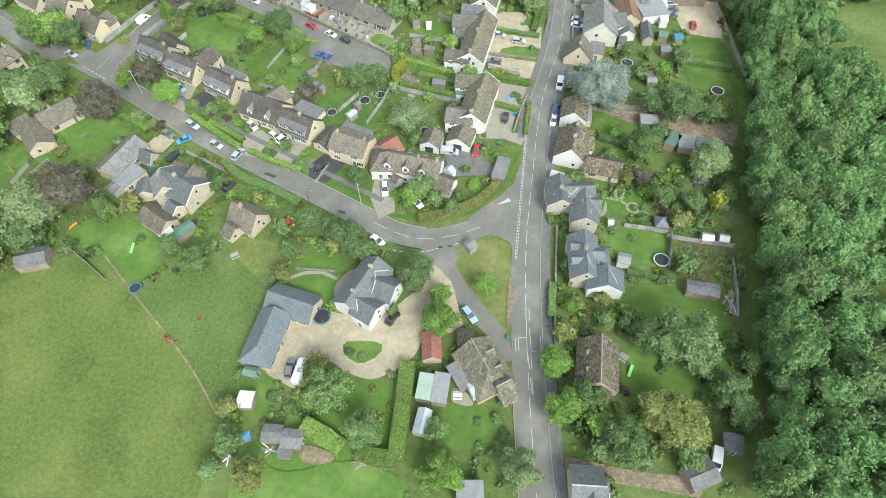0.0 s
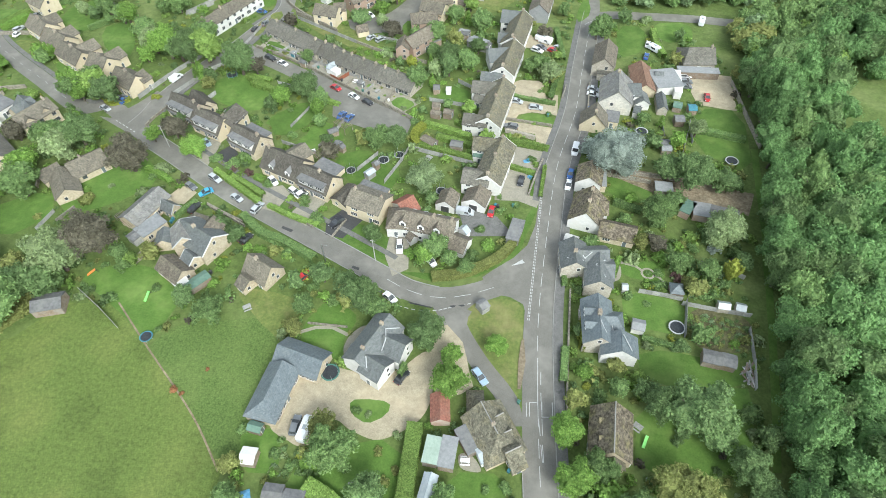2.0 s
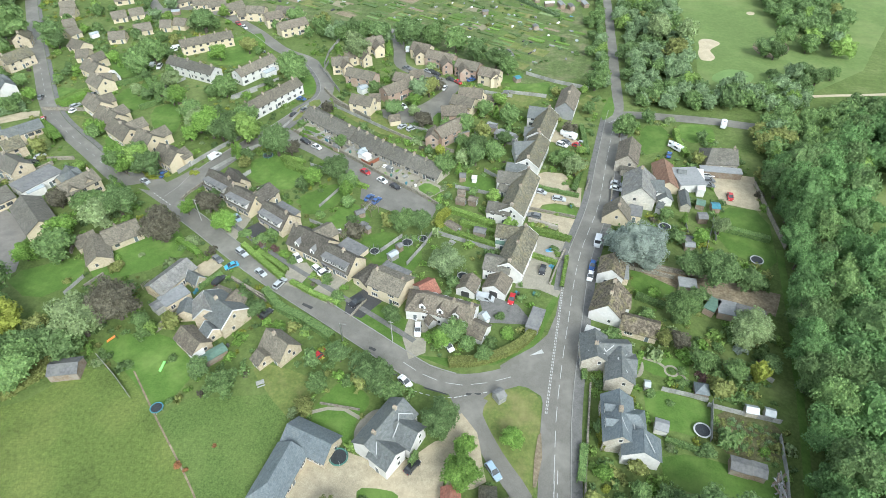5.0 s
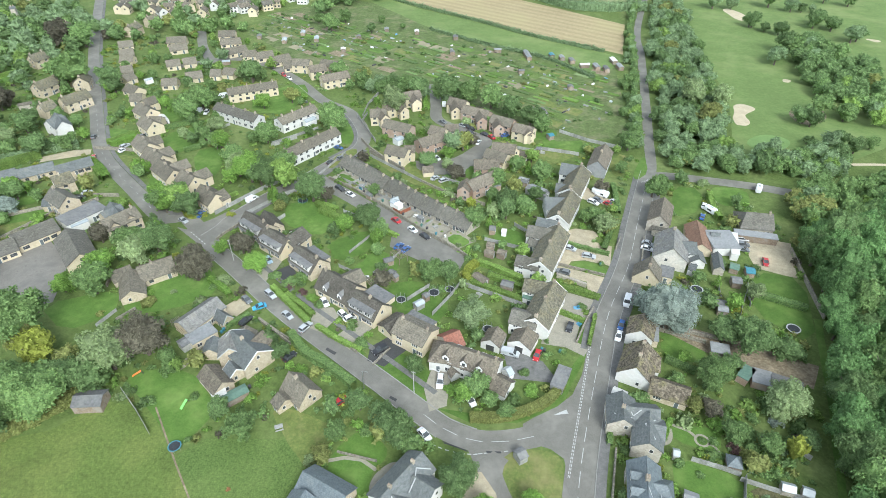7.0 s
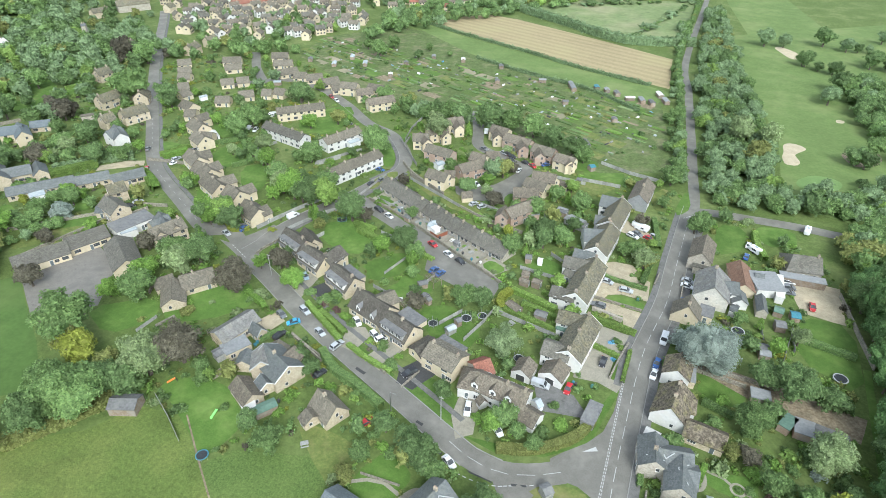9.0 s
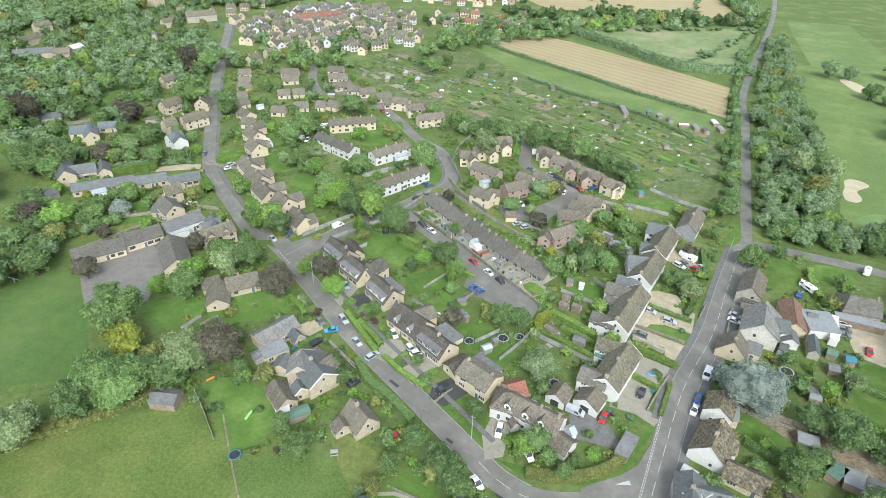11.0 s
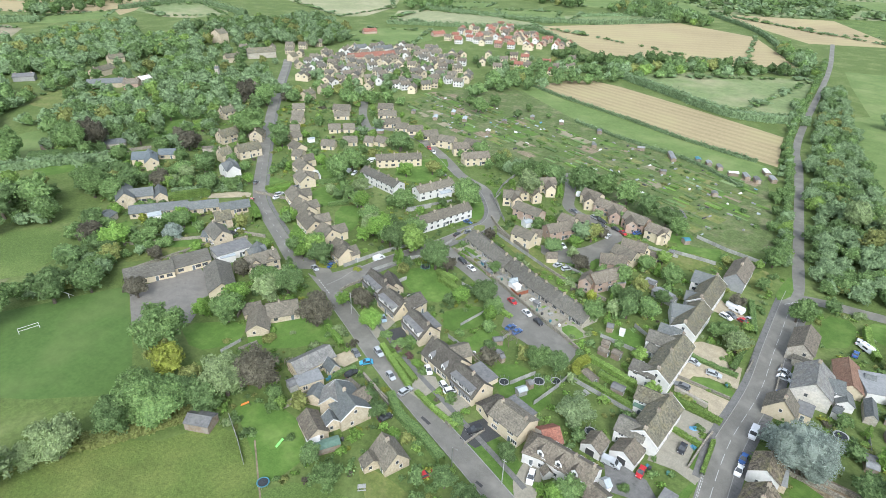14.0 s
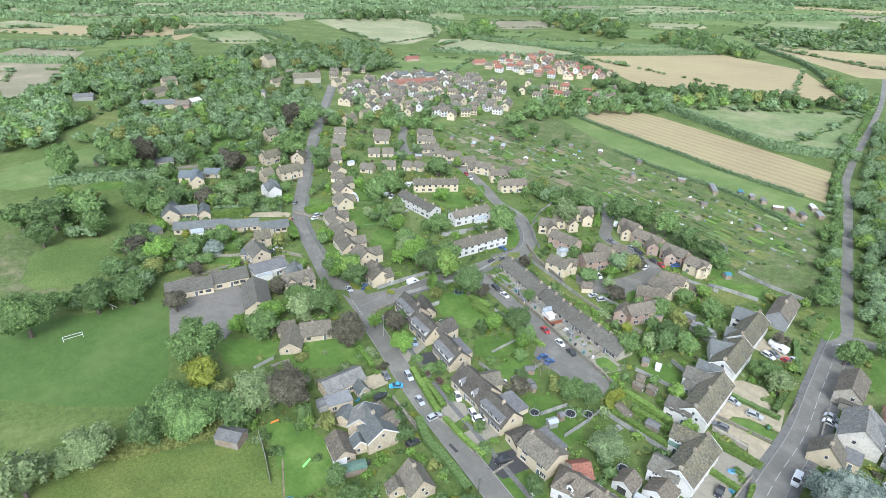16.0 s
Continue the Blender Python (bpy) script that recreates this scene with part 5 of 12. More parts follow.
patch("strip_field", [(-213.5, 343.5), (-207.1, 355.0), (-168.2, 334.5), (-119.4, 317.0), (-75.0, 297.6), (-30.6, 284.3), (-17.4, 279.3), (-24.4, 254.0), (-30.9, 243.0), (-44.3, 247.1), (-61.8, 264.8), (-101.8, 276.4), (-146.6, 296.4)], "fairway", "bright green strip of grazing land")
patch("stubble_field", [(-204.6, 357.0), (-190.5, 390.9), (-173.7, 404.2), (-149.6, 400.1), (-73.6, 367.9), (-24.4, 344.5), (-19.8, 284.8), (-29.7, 288.2), (-76.1, 302.0), (-121.1, 322.0), (-171.4, 341.6)], "stubble", "pale gold cut wheat field with straw lines")
patch("hedged_field", [(-163.8, 432.9), (-114.4, 499.1), (-24.2, 531.7), (-16.1, 405.9), (-61.8, 371.2), (-114.0, 397.3)], "field_green", "grey-green hedged pasture field")
patch("stubble_field", [(-333.2, 619.1), (-202.9, 778.8), (-103.7, 734.5), (-42.1, 583.7), (-82.8, 548.9), (-212.0, 511.5)], "far_stubble", "broad pale gold cut wheat field")
patch("stubble_field", [(-190.5, 908.9), (-38.2, 965.1), (41.4, 775.6), (-47.7, 733.1)], "far_stubble", "distant pale gold cut wheat field")
patch("golf_course", [(2.9, 420.3), (176.2, 559.9), (179.6, 398.8), (106.6, 214.1), (60.6, 162.1), (36.3, 167.6), (36.3, 233.7), (23.0, 307.8)], "fairway", "smooth green golf fairway")
patch("golf_course", [(-4.4, 591.7), (45.8, 604.0), (84.6, 428.5), (66.0, 220.1), (40.7, 261.2), (27.8, 386.1), (3.1, 531.8)], "fairway", "smooth green golf fairway")
patch("golf_green", [(42.0, 192.0), (49.0, 200.5), (57.0, 200.5), (60.5, 196.0), (57.0, 188.0), (48.0, 183.5), (42.5, 186.0)], "green", "pale mown golf green")
strip("golf_track", [(79.0, 182.0), (90.0, 186.0), (100.0, 189.0), (116.0, 194.5), (140.0, 202.0)], 1.8, M["sand"], z=0.06, thick=0.05, label="pale sandy track beside the fairway", category="path")
patch("sand_bunker", [(38.0, 229.0), (40.0, 231.8), (44.0, 232.4), (47.5, 230.0), (48.0, 227.0), (44.6, 222.5), (42.6, 218.6), (44.6, 213.0), (44.4, 209.0), (42.0, 206.6), (38.2, 206.8), (37.2, 213.0), (38.2, 221.0)], "sand", "pale sand golf bunker")
patch("sand_bunker", [(37.0, 404.0), (40.0, 410.0), (45.0, 406.0), (52.0, 397.0), (53.0, 384.0), (49.0, 380.0), (45.0, 384.0), (41.0, 394.0)], "sand", "pale sand golf bunker")
patch("sand_bunker", [(64.0, 275.2), (68.3, 275.1), (67.3, 270.5), (64.0, 270.2)], "sand", "pale sand golf bunker")
patch("sand_bunker", [(118.0, 366.8), (128.7, 366.0), (125.8, 359.3)], "sand", "pale sand golf bunker")
patch("far_field", [(-546.5, 627.3), (-368.4, 657.1), (-299.3, 610.3), (-390.4, 554.6), (-480.4, 514.5)], "field_pale", "distant pale green field")
patch("far_field", [(-851.6, 631.1), (-710.9, 796.5), (-562.3, 654.4), (-522.7, 499.0), (-650.8, 544.4)], "field_pale", "distant pale green pasture")
patch("far_field", [(-792.7, 368.1), (-791.6, 464.7), (-654.9, 437.3), (-673.0, 357.3)], "field_green", "distant green pasture")
patch("far_field", [(-480.8, 452.8), (-422.8, 518.2), (-361.3, 443.1), (-431.3, 381.0)], "fairway", "village sports field")
patch("far_field", [(-355.1, 731.6), (-238.9, 829.0), (-216.5, 776.5), (-307.3, 660.8)], "field_green", "distant green field")
patch("far_field", [(-457.9, 691.0), (-374.6, 774.1), (-318.7, 686.8), (-369.5, 628.6)], "fairway", "distant green field")
patch("far_field", [(-576.5, 686.8), (-479.8, 777.2), (-448.0, 738.6), (-505.8, 633.2)], "fairway", "distant green field")
patch("far_field", [(-811.2, 163.3), (-751.1, 233.2), (-652.5, 163.2), (-634.3, 105.1)], "tan_field", "distant tan grass field")
patch("far_field", [(-695.4, 125.2), (-660.3, 176.8), (-529.1, 93.1), (-546.0, 76.0)], "tan_field", "distant tan grass field")
patch("far_field", [(-286.3, 1252.0), (-140.0, 1479.6), (-118.6, 1206.0), (-236.1, 1116.7)], "field_green", "distant green field")
patch("far_field", [(-190.2, 1063.7), (-49.6, 1135.9), (-40.9, 1005.0), (-156.2, 965.6)], "field_green", "distant green field")
patch("far_field", [(-623.2, 829.7), (-562.2, 940.6), (-472.8, 898.2), (-535.1, 749.7)], "tan_field", "distant tan field")
patch("far_field", [(-1269.0, 313.8), (-1208.6, 370.3), (-1089.3, 299.9), (-1146.4, 273.5)], "field_green", "distant green field")
patch("far_field", [(-221.9, 1607.7), (-89.7, 1733.0), (-80.3, 1594.1), (-196.3, 1471.2)], "tan_field", "distant tan field")
patch("far_field", [(-1120.7, 765.7), (-1012.3, 892.3), (-976.0, 764.6), (-1041.6, 705.4)], "tan_field", "distant tan field")
patch("far_field", [(-987.0, 835.6), (-908.1, 960.2), (-855.4, 865.8), (-924.3, 762.4)], "tan_field", "distant tan field")
patch("far_field", [(-1184.1, 444.5), (-1125.8, 574.1), (-1037.1, 490.1), (-1091.5, 411.1)], "field_green", "distant green field")
patch("far_field", [(-585.7, 1293.4), (-377.9, 1535.1), (-346.6, 1409.8), (-510.0, 1177.7)], "field_pale", "distant pale field")
patch("far_field", [(-381.4, 21.9), (-385.5, 81.2), (-356.7, 71.0), (-337.7, 38.5), (-341.4, 8.7)], "fairway", "green parkland pasture")
patch("far_field", [(-295.6, -6.4), (-279.1, 0.8), (-241.4, 0.9), (-224.3, -12.1), (-223.1, -30.2)], "rough_ground", "rough grazing meadow")
patch("far_field", [(-268.0, -3.3), (-254.6, 22.5), (-221.8, 0.6), (-234.7, -21.1)], "paddock", "rough green paddock")
patch("far_field", [(-449.4, 91.9), (-476.9, 145.7), (-435.0, 150.1), (-413.2, 97.9)], "dry_lawn", "dry grass paddock")
patch("far_field", [(-428.4, 1062.4), (-341.8, 1148.9), (-300.6, 1058.7), (-387.5, 983.8)], "field_pale", "distant pale pasture")
patch("far_field", [(-584.6, 1071.7), (-500.4, 1155.0), (-454.6, 1086.5), (-528.4, 986.4)], "field_pale", "distant pale pasture")
patch("far_field", [(-239.2, 1089.6), (-155.4, 1160.2), (-159.8, 1080.5), (-225.7, 1030.4)], "field_pale", "distant pale pasture")
patch("far_field", [(-1141.3, 369.9), (-1090.3, 478.3), (-1016.0, 429.7), (-1057.8, 343.7)], "tan_field", "distant tan field")
patch("far_field", [(-943.3, 475.6), (-917.4, 598.8), (-823.1, 560.8), (-874.8, 443.5)], "tan_field", "distant tan field")
patch("far_field", [(-791.6, 244.6), (-792.0, 351.7), (-733.8, 327.7), (-743.4, 235.9)], "fairway", "distant green pasture")
patch("far_field", [(-855.4, 865.8), (-747.1, 1028.4), (-694.8, 932.5), (-784.5, 787.6)], "field_pale", "distant pale field")
patch("far_field", [(-1117.7, 629.0), (-1041.6, 705.4), (-967.9, 624.3), (-1033.1, 563.0)], "field_pale", "distant pale field")
patch("far_field", [(-1072.0, 249.1), (-1002.0, 320.3), (-936.7, 278.3), (-970.8, 215.8)], "field_pale", "distant pale field")
patch("far_field", [(-554.7, 1576.3), (-327.8, 1939.9), (-295.7, 1757.4), (-506.3, 1437.4)], "field_pale", "distant pale field")
patch("far_field", [(-793.3, 1141.7), (-648.7, 1370.2), (-595.9, 1255.4), (-725.9, 1039.3)], "tan_field", "distant tan field")
patch("gravel_yard", [(-54.1, -17.7), (-50.9, -15.4), (-46.0, -14.2), (-38.0, -15.0), (-30.5, -13.8), (-24.5, -5.5), (-22.4, -9.6), (-21.1, -16.4), (-21.4, -19.8), (-22.8, -23.3), (-25.8, -26.4), (-29.5, -28.5), (-33.1, -28.6), (-36.5, -27.5), (-39.4, -26.1), (-42.3, -26.6), (-42.0, -31.6), (-45.2, -33.3), (-48.6, -32.1), (-52.2, -30.8), (-53.0, -28.4)], "gravel", "pale compacted gravel yard")
patch("flower_island", [(-37.7, -22.1), (-37.0, -21.1), (-34.0, -20.4), (-30.9, -20.1), (-29.3, -20.6), (-29.2, -22.1), (-30.2, -23.8), (-32.2, -25.3), (-33.7, -25.5), (-35.9, -24.7), (-37.2, -23.6)], "lawn", "kerbed planted island in the gravel", wobble=0.1)
patch("patio", [(-43.4, -9.4), (-43.1, -6.6), (-40.9, -3.0), (-37.8, -2.8), (-38.7, -7.1), (-40.4, -12.6), (-42.5, -11.7)], "paving", "round pale stone patio", wobble=0.1)
patch("patio", [(-13.3, -28.0), (-11.3, -27.1), (-8.7, -29.1), (-7.9, -30.7), (-12.4, -31.0)], "paving", "paved terrace with a table", wobble=0.1)
patch("patio", [(12.7, 27.1), (17.1, 27.4), (17.6, 23.9), (16.7, 21.5), (12.9, 20.8)], "paving", "paved yard", wobble=0.1)
patch("drive", [(-24.5, -5.5), (-24.7, -1.0), (-21.7, 1.1), (-17.1, -2.8), (-12.9, -13.0), (-15.0, -15.4), (-20.2, -17.6), (-21.6, -12.3)], "gravel", "worn gravel and earth entrance")
patch("path", [(53.7, 78.3), (52.8, 46.9), (51.0, 21.0), (49.2, -0.7), (47.2, -19.1), (48.8, -18.8), (51.0, -0.4), (52.7, 21.3), (54.8, 47.2), (55.7, 78.6)], "lawn", "mown grass path along the wood")
patch("gravel_court", [(35.3, 114.6), (51.5, 115.5), (51.6, 96.4), (39.8, 97.4)], "gravel", "pale gravel parking court")
patch("track", [(8.3, 64.6), (17.6, 63.1), (33.7, 62.0), (52.6, 59.2), (50.2, 50.5), (31.9, 51.8), (17.7, 57.4), (8.5, 61.1)], "earth", "muddy unmade track between the gardens")
patch("drive", [(10.7, -37.5), (21.4, -38.0), (37.0, -37.4), (35.7, -40.8), (10.9, -40.8)], "earth", "muddy farm drive under the trees")
patch("playground", [(-187.1, 10.1), (-182.5, 34.7), (-166.1, 28.1), (-154.7, 11.3), (-168.4, -0.4)], "old_tarmac", "worn pale tarmac school playground")
patch("drive", [(-24.4, 120.7), (-4.5, 117.7), (-3.7, 119.9), (-26.8, 134.4)], "gravel", "pale gravel front drive")
patch("drive", [(-20.2, 92.9), (-20.0, 97.6), (-17.2, 99.9), (-11.2, 100.6), (-9.0, 98.8), (-9.8, 94.4), (-4.3, 93.7), (-3.9, 88.1), (-3.5, 83.2), (-11.5, 83.4), (-15.5, 81.5), (-16.2, 78.8), (-19.1, 79.0), (-20.6, 85.0)], "gravel", "pale tan gravel front drive")
patch("drive", [(-19.3, 77.8), (-4.5, 76.9), (-3.3, 74.4), (-4.0, 68.0), (-8.4, 68.8), (-9.4, 73.0), (-18.8, 73.4)], "gravel", "pale tan gravel front drive")
patch("drive", [(-17.0, 66.2), (-5.2, 65.2), (-7.2, 60.0), (-6.9, 56.2), (-15.2, 57.4)], "paving", "brown gravel and paved front drive")
patch("drive", [(-14.6, 55.9), (-8.4, 54.8), (-8.5, 46.8), (-4.8, 45.6), (-5.4, 42.3), (-10.7, 43.8), (-17.2, 42.9), (-17.4, 50.0)], "paving", "tan paved front drive")
patch("drive", [(-26.5, 38.3), (-15.5, 36.9), (-9.9, 31.0), (-22.5, 28.4)], "pavement", "grey paved parking yard")
patch("drive", [(-60.1, 26.3), (-55.8, 33.5), (-50.4, 28.7), (-53.7, 21.3), (-58.7, 21.6)], "tarmac_patch", "dark tarmac drive")
patch("drive", [(-101.2, 45.8), (-98.8, 50.2), (-94.7, 46.6), (-96.9, 42.1)], "tarmac_patch", "dark tarmac drive")
patch("drive", [(-41.4, 17.9), (-42.0, 27.5), (-36.6, 25.4), (-34.4, 14.9), (-37.7, 12.0)], "paving", "paved front drive")
patch("drive", [(-70.9, 25.8), (-67.5, 36.4), (-62.5, 33.4), (-64.6, 23.6)], "paving", "brown block-paved drive")
patch("drive", [(-81.3, 35.2), (-76.7, 36.8), (-73.5, 34.2), (-74.8, 26.7), (-79.6, 27.3)], "paving", "brown block-paved drive")
patch("drive", [(-107.8, 43.4), (-105.9, 53.2), (-101.8, 50.0), (-101.5, 39.9)], "paving", "brown drive")
patch("drive", [(-106.8, 25.8), (-104.2, 32.7), (-99.3, 29.1), (-101.8, 20.4)], "gravel", "pale gravel forecourt")
patch("drive", [(-88.7, 91.9), (-75.1, 85.2), (-69.3, 82.3), (-60.1, 78.0), (-51.5, 74.0), (-47.4, 71.9), (-47.9, 63.7), (-61.7, 65.5), (-67.4, 67.0), (-73.0, 69.1), (-75.3, 76.1), (-79.6, 81.6), (-88.9, 86.0)], "asphalt", "grey tarmac parking area of the terrace")
patch("drive", [(-224.6, 85.8), (-218.1, 89.0), (-215.1, 85.5), (-229.1, 73.0), (-232.9, 75.7)], "gravel", "pale gravel entrance drive")
patch("drive", [(-217.2, 75.2), (-212.4, 79.5), (-198.5, 68.5), (-204.7, 66.7)], "gravel", "gravel parking court")
patch("drive", [(-71.7, 128.8), (-65.1, 146.8), (-59.2, 143.5), (-64.6, 121.7), (-81.3, 115.7), (-86.6, 126.0)], "asphalt", "grey tarmac close")


# ---- roads, kerbs and markings ----
MAIN = [(8.0, -56.6), (5.6, -43.8), (2.8, -26.5), (0.5, -8.7), (-1.2, 9.3), (-1.7, 34.3), (-1.4, 60.2), (1.9, 85.6), (2.6, 108.9), (3.6, 137.2), (4.3, 148.8)]
LANE = [(4.5, 145.6), (4.3, 156.1), (2.0, 176.5), (-1.7, 212.9), (-9.4, 285.7), (-16.3, 353.2), (-16.6, 579.7), (-24.7, 748.6)]
NORTH = [(2.4, 144.9), (10.8, 147.9), (25.4, 149.5), (41.7, 150.8), (55.4, 150.6), (70.8, 151.9)]
BEND = [(-3.0, 20.0), (-7.7, 17.9), (-12.8, 13.7), (-19.2, 10.0), (-25.8, 8.1), (-32.9, 8.8), (-40.7, 11.7), (-48.8, 15.0), (-59.0, 19.0), (-71.4, 23.8), (-84.4, 28.9), (-96.6, 34.3), (-111.9, 41.8), (-123.5, 47.3), (-147.3, 60.8), (-153.6, 57.0), (-177.9, 69.2), (-203.9, 83.0), (-219.7, 94.8), (-241.5, 115.4), (-274.9, 147.6), (-312.8, 185.3), (-349.1, 223.4), (-394.4, 272.2), (-418.3, 296.6)]
CROSS = [(-132.6, 52.6), (-131.3, 59.0), (-131.1, 67.3), (-127.3, 82.6), (-120.9, 99.9), (-117.0, 114.6), (-112.9, 128.3), (-116.6, 140.8), (-126.6, 153.5), (-135.8, 160.9), (-151.8, 167.5), (-173.4, 183.4), (-198.1, 198.3)]
TERRACE = [(-119.5, 101.5), (-110.5, 96.8), (-99.5, 92.4), (-88.0, 87.2), (-76.5, 81.9), (-62.0, 75.0), (-52.5, 70.0)]
CLOSE = [(-107.5, 204.9), (-97.8, 181.7), (-91.2, 165.9), (-76.6, 158.7), (-64.3, 152.6), (-65.5, 143.9), (-70.3, 131.8), (-77.9, 125.6)]
LOOP = [(-198.1, 198.3), (-216.3, 202.4), (-230.8, 200.8), (-242.3, 189.9), (-250.2, 178.0)]
SPUR = [(-235.0, 192.3), (-256.5, 212.2), (-278.0, 238.3)]
YARD_LANE = [(-18.6, 6.4), (-19.1, 1.5), (-12.5, -7.2), (-5.2, -14.5), (-3.3, -20.1)]
OPEN_LINES = [(MAIN, 6.5), (BEND, 4.6), (LANE, 4.0), (NORTH, 4.0), (CROSS, 4.8), (TERRACE, 3.8), (CLOSE, 4.0), (LOOP, 4.0), (SPUR, 4.0), (YARD_LANE, 4.0)]
ROADS = []
for k, (line, width, words) in enumerate(((MAIN, 6.6, "grey worn asphalt main road with white markings"), (BEND, 5.9, "grey worn asphalt village street on a bend"), (LANE, 4.3, "narrow grey lane between hedges"),
                                          (NORTH, 5.5, "grey asphalt side road"), (CROSS, 5.6, "grey asphalt estate road"), (TERRACE, 6.2, "wide grey asphalt cul-de-sac"), (CLOSE, 5.5, "grey asphalt close"),
                                          (LOOP, 5.5, "grey asphalt estate road"), (SPUR, 5.5, "grey asphalt estate road"), (YARD_LANE, 4.2, "patched old asphalt lane beside the green"))):
    ROADS.append(strip("road", line, width, M["asphalt"], z=0.10 + 0.004 * k, label=words, category="road"))
    ROADS[-1]["kind"] = "structure"
patch("road_mouth", [(-146.6, 54.8), (-142.4, 54.6), (-141.0, 57.6), (-138.0, 63.1), (-135.1, 70.6), (-128.8, 69.5), (-129.2, 63.3), (-130.6, 57.8), (-130.3, 53.5), (-128.1, 49.0), (-134.0, 49.5)], "asphalt", "splayed asphalt mouth of the estate road", rise=0.096, wobble=0.0)
patch("lane_mouth", [(-25.9, 5.2), (-23.3, 6.0), (-20.1, 7.5), (-15.6, 9.4), (-18.4, 5.3), (-18.6, 1.6), (-17.4, -1.0), (-19.9, -1.7), (-22.4, 1.0)], "asphalt", "old asphalt mouth of the lane", rise=0.092, wobble=0.0)
patch("road_mouth", [(-4.8, 46.2), (-5.1, 35.7), (-6.3, 28.7), (-9.1, 24.0), (-13.5, 19.2), (-15.9, 16.2), (-14.2, 11.8), (-8.4, 11.7), (-5.1, 10.3), (-3.4, 5.7), (-1.5, 4.4), (-2.9, 34.1)], "asphalt", "splayed asphalt mouth of the side street", rise=0.094, wobble=0.0)
# kerbs and pavements
strip("pavement", MAIN, 2.2, M["pavement"], z=0.24, shift=-4.6, thick=0.24, label="grey asphalt pavement along the main road", category="pavement")
strip("kerb", MAIN, 0.18, M["kerb"], z=0.25, shift=-3.4, thick=0.25, label="pale concrete kerb", category="kerb")
strip("pavement", [(-1.55, 45.0)] + MAIN[6:], 1.9, M["pavement"], z=0.16, shift=4.4, thick=0.16, label="grey asphalt pavement on the house side of the main road", category="pavement")
strip("kerb", MAIN[:3], 0.18, M["kerb"], z=0.25, shift=3.4, thick=0.25, label="pale concrete kerb", category="kerb")
strip("kerb", MAIN[6:], 0.18, M["kerb"], z=0.25, shift=3.4, thick=0.25, label="pale concrete kerb", category="kerb")
strip("kerb", BEND[4:14], 0.18, M["kerb"], z=0.25, shift=-3.05, thick=0.25, label="pale concrete kerb", category="kerb")
strip("kerb", BEND[5:14], 0.18, M["kerb"], z=0.25, shift=3.05, thick=0.25, label="pale concrete kerb", category="kerb")
strip("pavement", BEND[6:13], 1.4, M["pavement"], z=0.20, shift=-6.6, thick=0.2, label="narrow grey footpath behind the verge", category="pavement")
strip("pavement", BEND[14:], 1.6, M["pavement"], z=0.22, shift=-3.9, thick=0.22, label="grey asphalt pavement", category="pavement")
strip("pavement", CROSS[1:7], 1.6, M["pavement"], z=0.22, shift=-3.7, thick=0.22, label="grey asphalt pavement", category="pavement")
strip("kerb", CROSS, 0.18, M["kerb"], z=0.23, shift=2.9, thick=0.23, label="pale concrete kerb", category="kerb")
strip("pavement", CROSS[5:10], 1.6, M["pavement"], z=0.22, shift=3.8, thick=0.22, label="grey asphalt pavement", category="pavement")


def dashes(road, line, start, end, mark, gap, width=0.14, shift=0.0):
    """White dashes along a road, each one a piece of it."""
    walked = smooth_line(line, 0.5)
    bm = bmesh.new()
    box(bm, -mark / 2, mark / 2, -width / 2, width / 2, 0, 0.006)
    me = bpy.data.meshes.new("road_dash")
    bm.to_mesh(me)
    bm.free()
    me.materials.append(M["white_line"])
    lift = road.data.vertices[0].co.z + 0.002
    run, k = 0.0, start
    nrm = sides_of(walked)
    for n, (a, b) in enumerate(zip(walked, walked[1:])):
        run += (b - a).length
        if run >= k and k < end:
            d = b - a
            q = a + nrm[n] * shift
            shared("road_dash", me, road, pose(q.x, q.y, lift, 0, 0, math.degrees(math.atan2(d.y, d.x))))
            k += mark + gap


dashes(ROADS[0], MAIN, 4, 240, 4.0, 2.0)
dashes(ROADS[1], BEND, 14, 44, 4.0, 2.0)
dashes(ROADS[1], BEND, 180, 290, 2.0, 4.0, 0.1)
# give-way lines and triangle of the junction
bm = bmesh.new()
for k in range(54):
    for s in (0.0, 0.36):
        box(bm, -0.09 + s, 0.09 + s, k * 0.95, k * 0.95 + 0.6, 0, 0.008)
give_way = tagged(part("give_way_line", bm, M["white_line"]), "double broken white give-way line", "road marking", kind="structure")
give_way.matrix_world = pose(-3.5, 6.0, 0.118, 0, 0, 1.8)
bm = bmesh.new()
prism(bm, [(0, 0), (3.6, 0.62), (3.6, -0.62)], 0, 0.008)
bmesh.ops.transform(bm, matrix=pose(0, 0, 0, 0, -90, 0), verts=bm.verts)
bmesh.ops.recalc_face_normals(bm, faces=bm.faces)
triangle = tagged(part("give_way_triangle", bm, M["white_line"]), "white painted give-way triangle", "road marking", kind="structure")
triangle.matrix_world = pose(-9.5, 21.1, 0.118, 0, 0, -53.9)


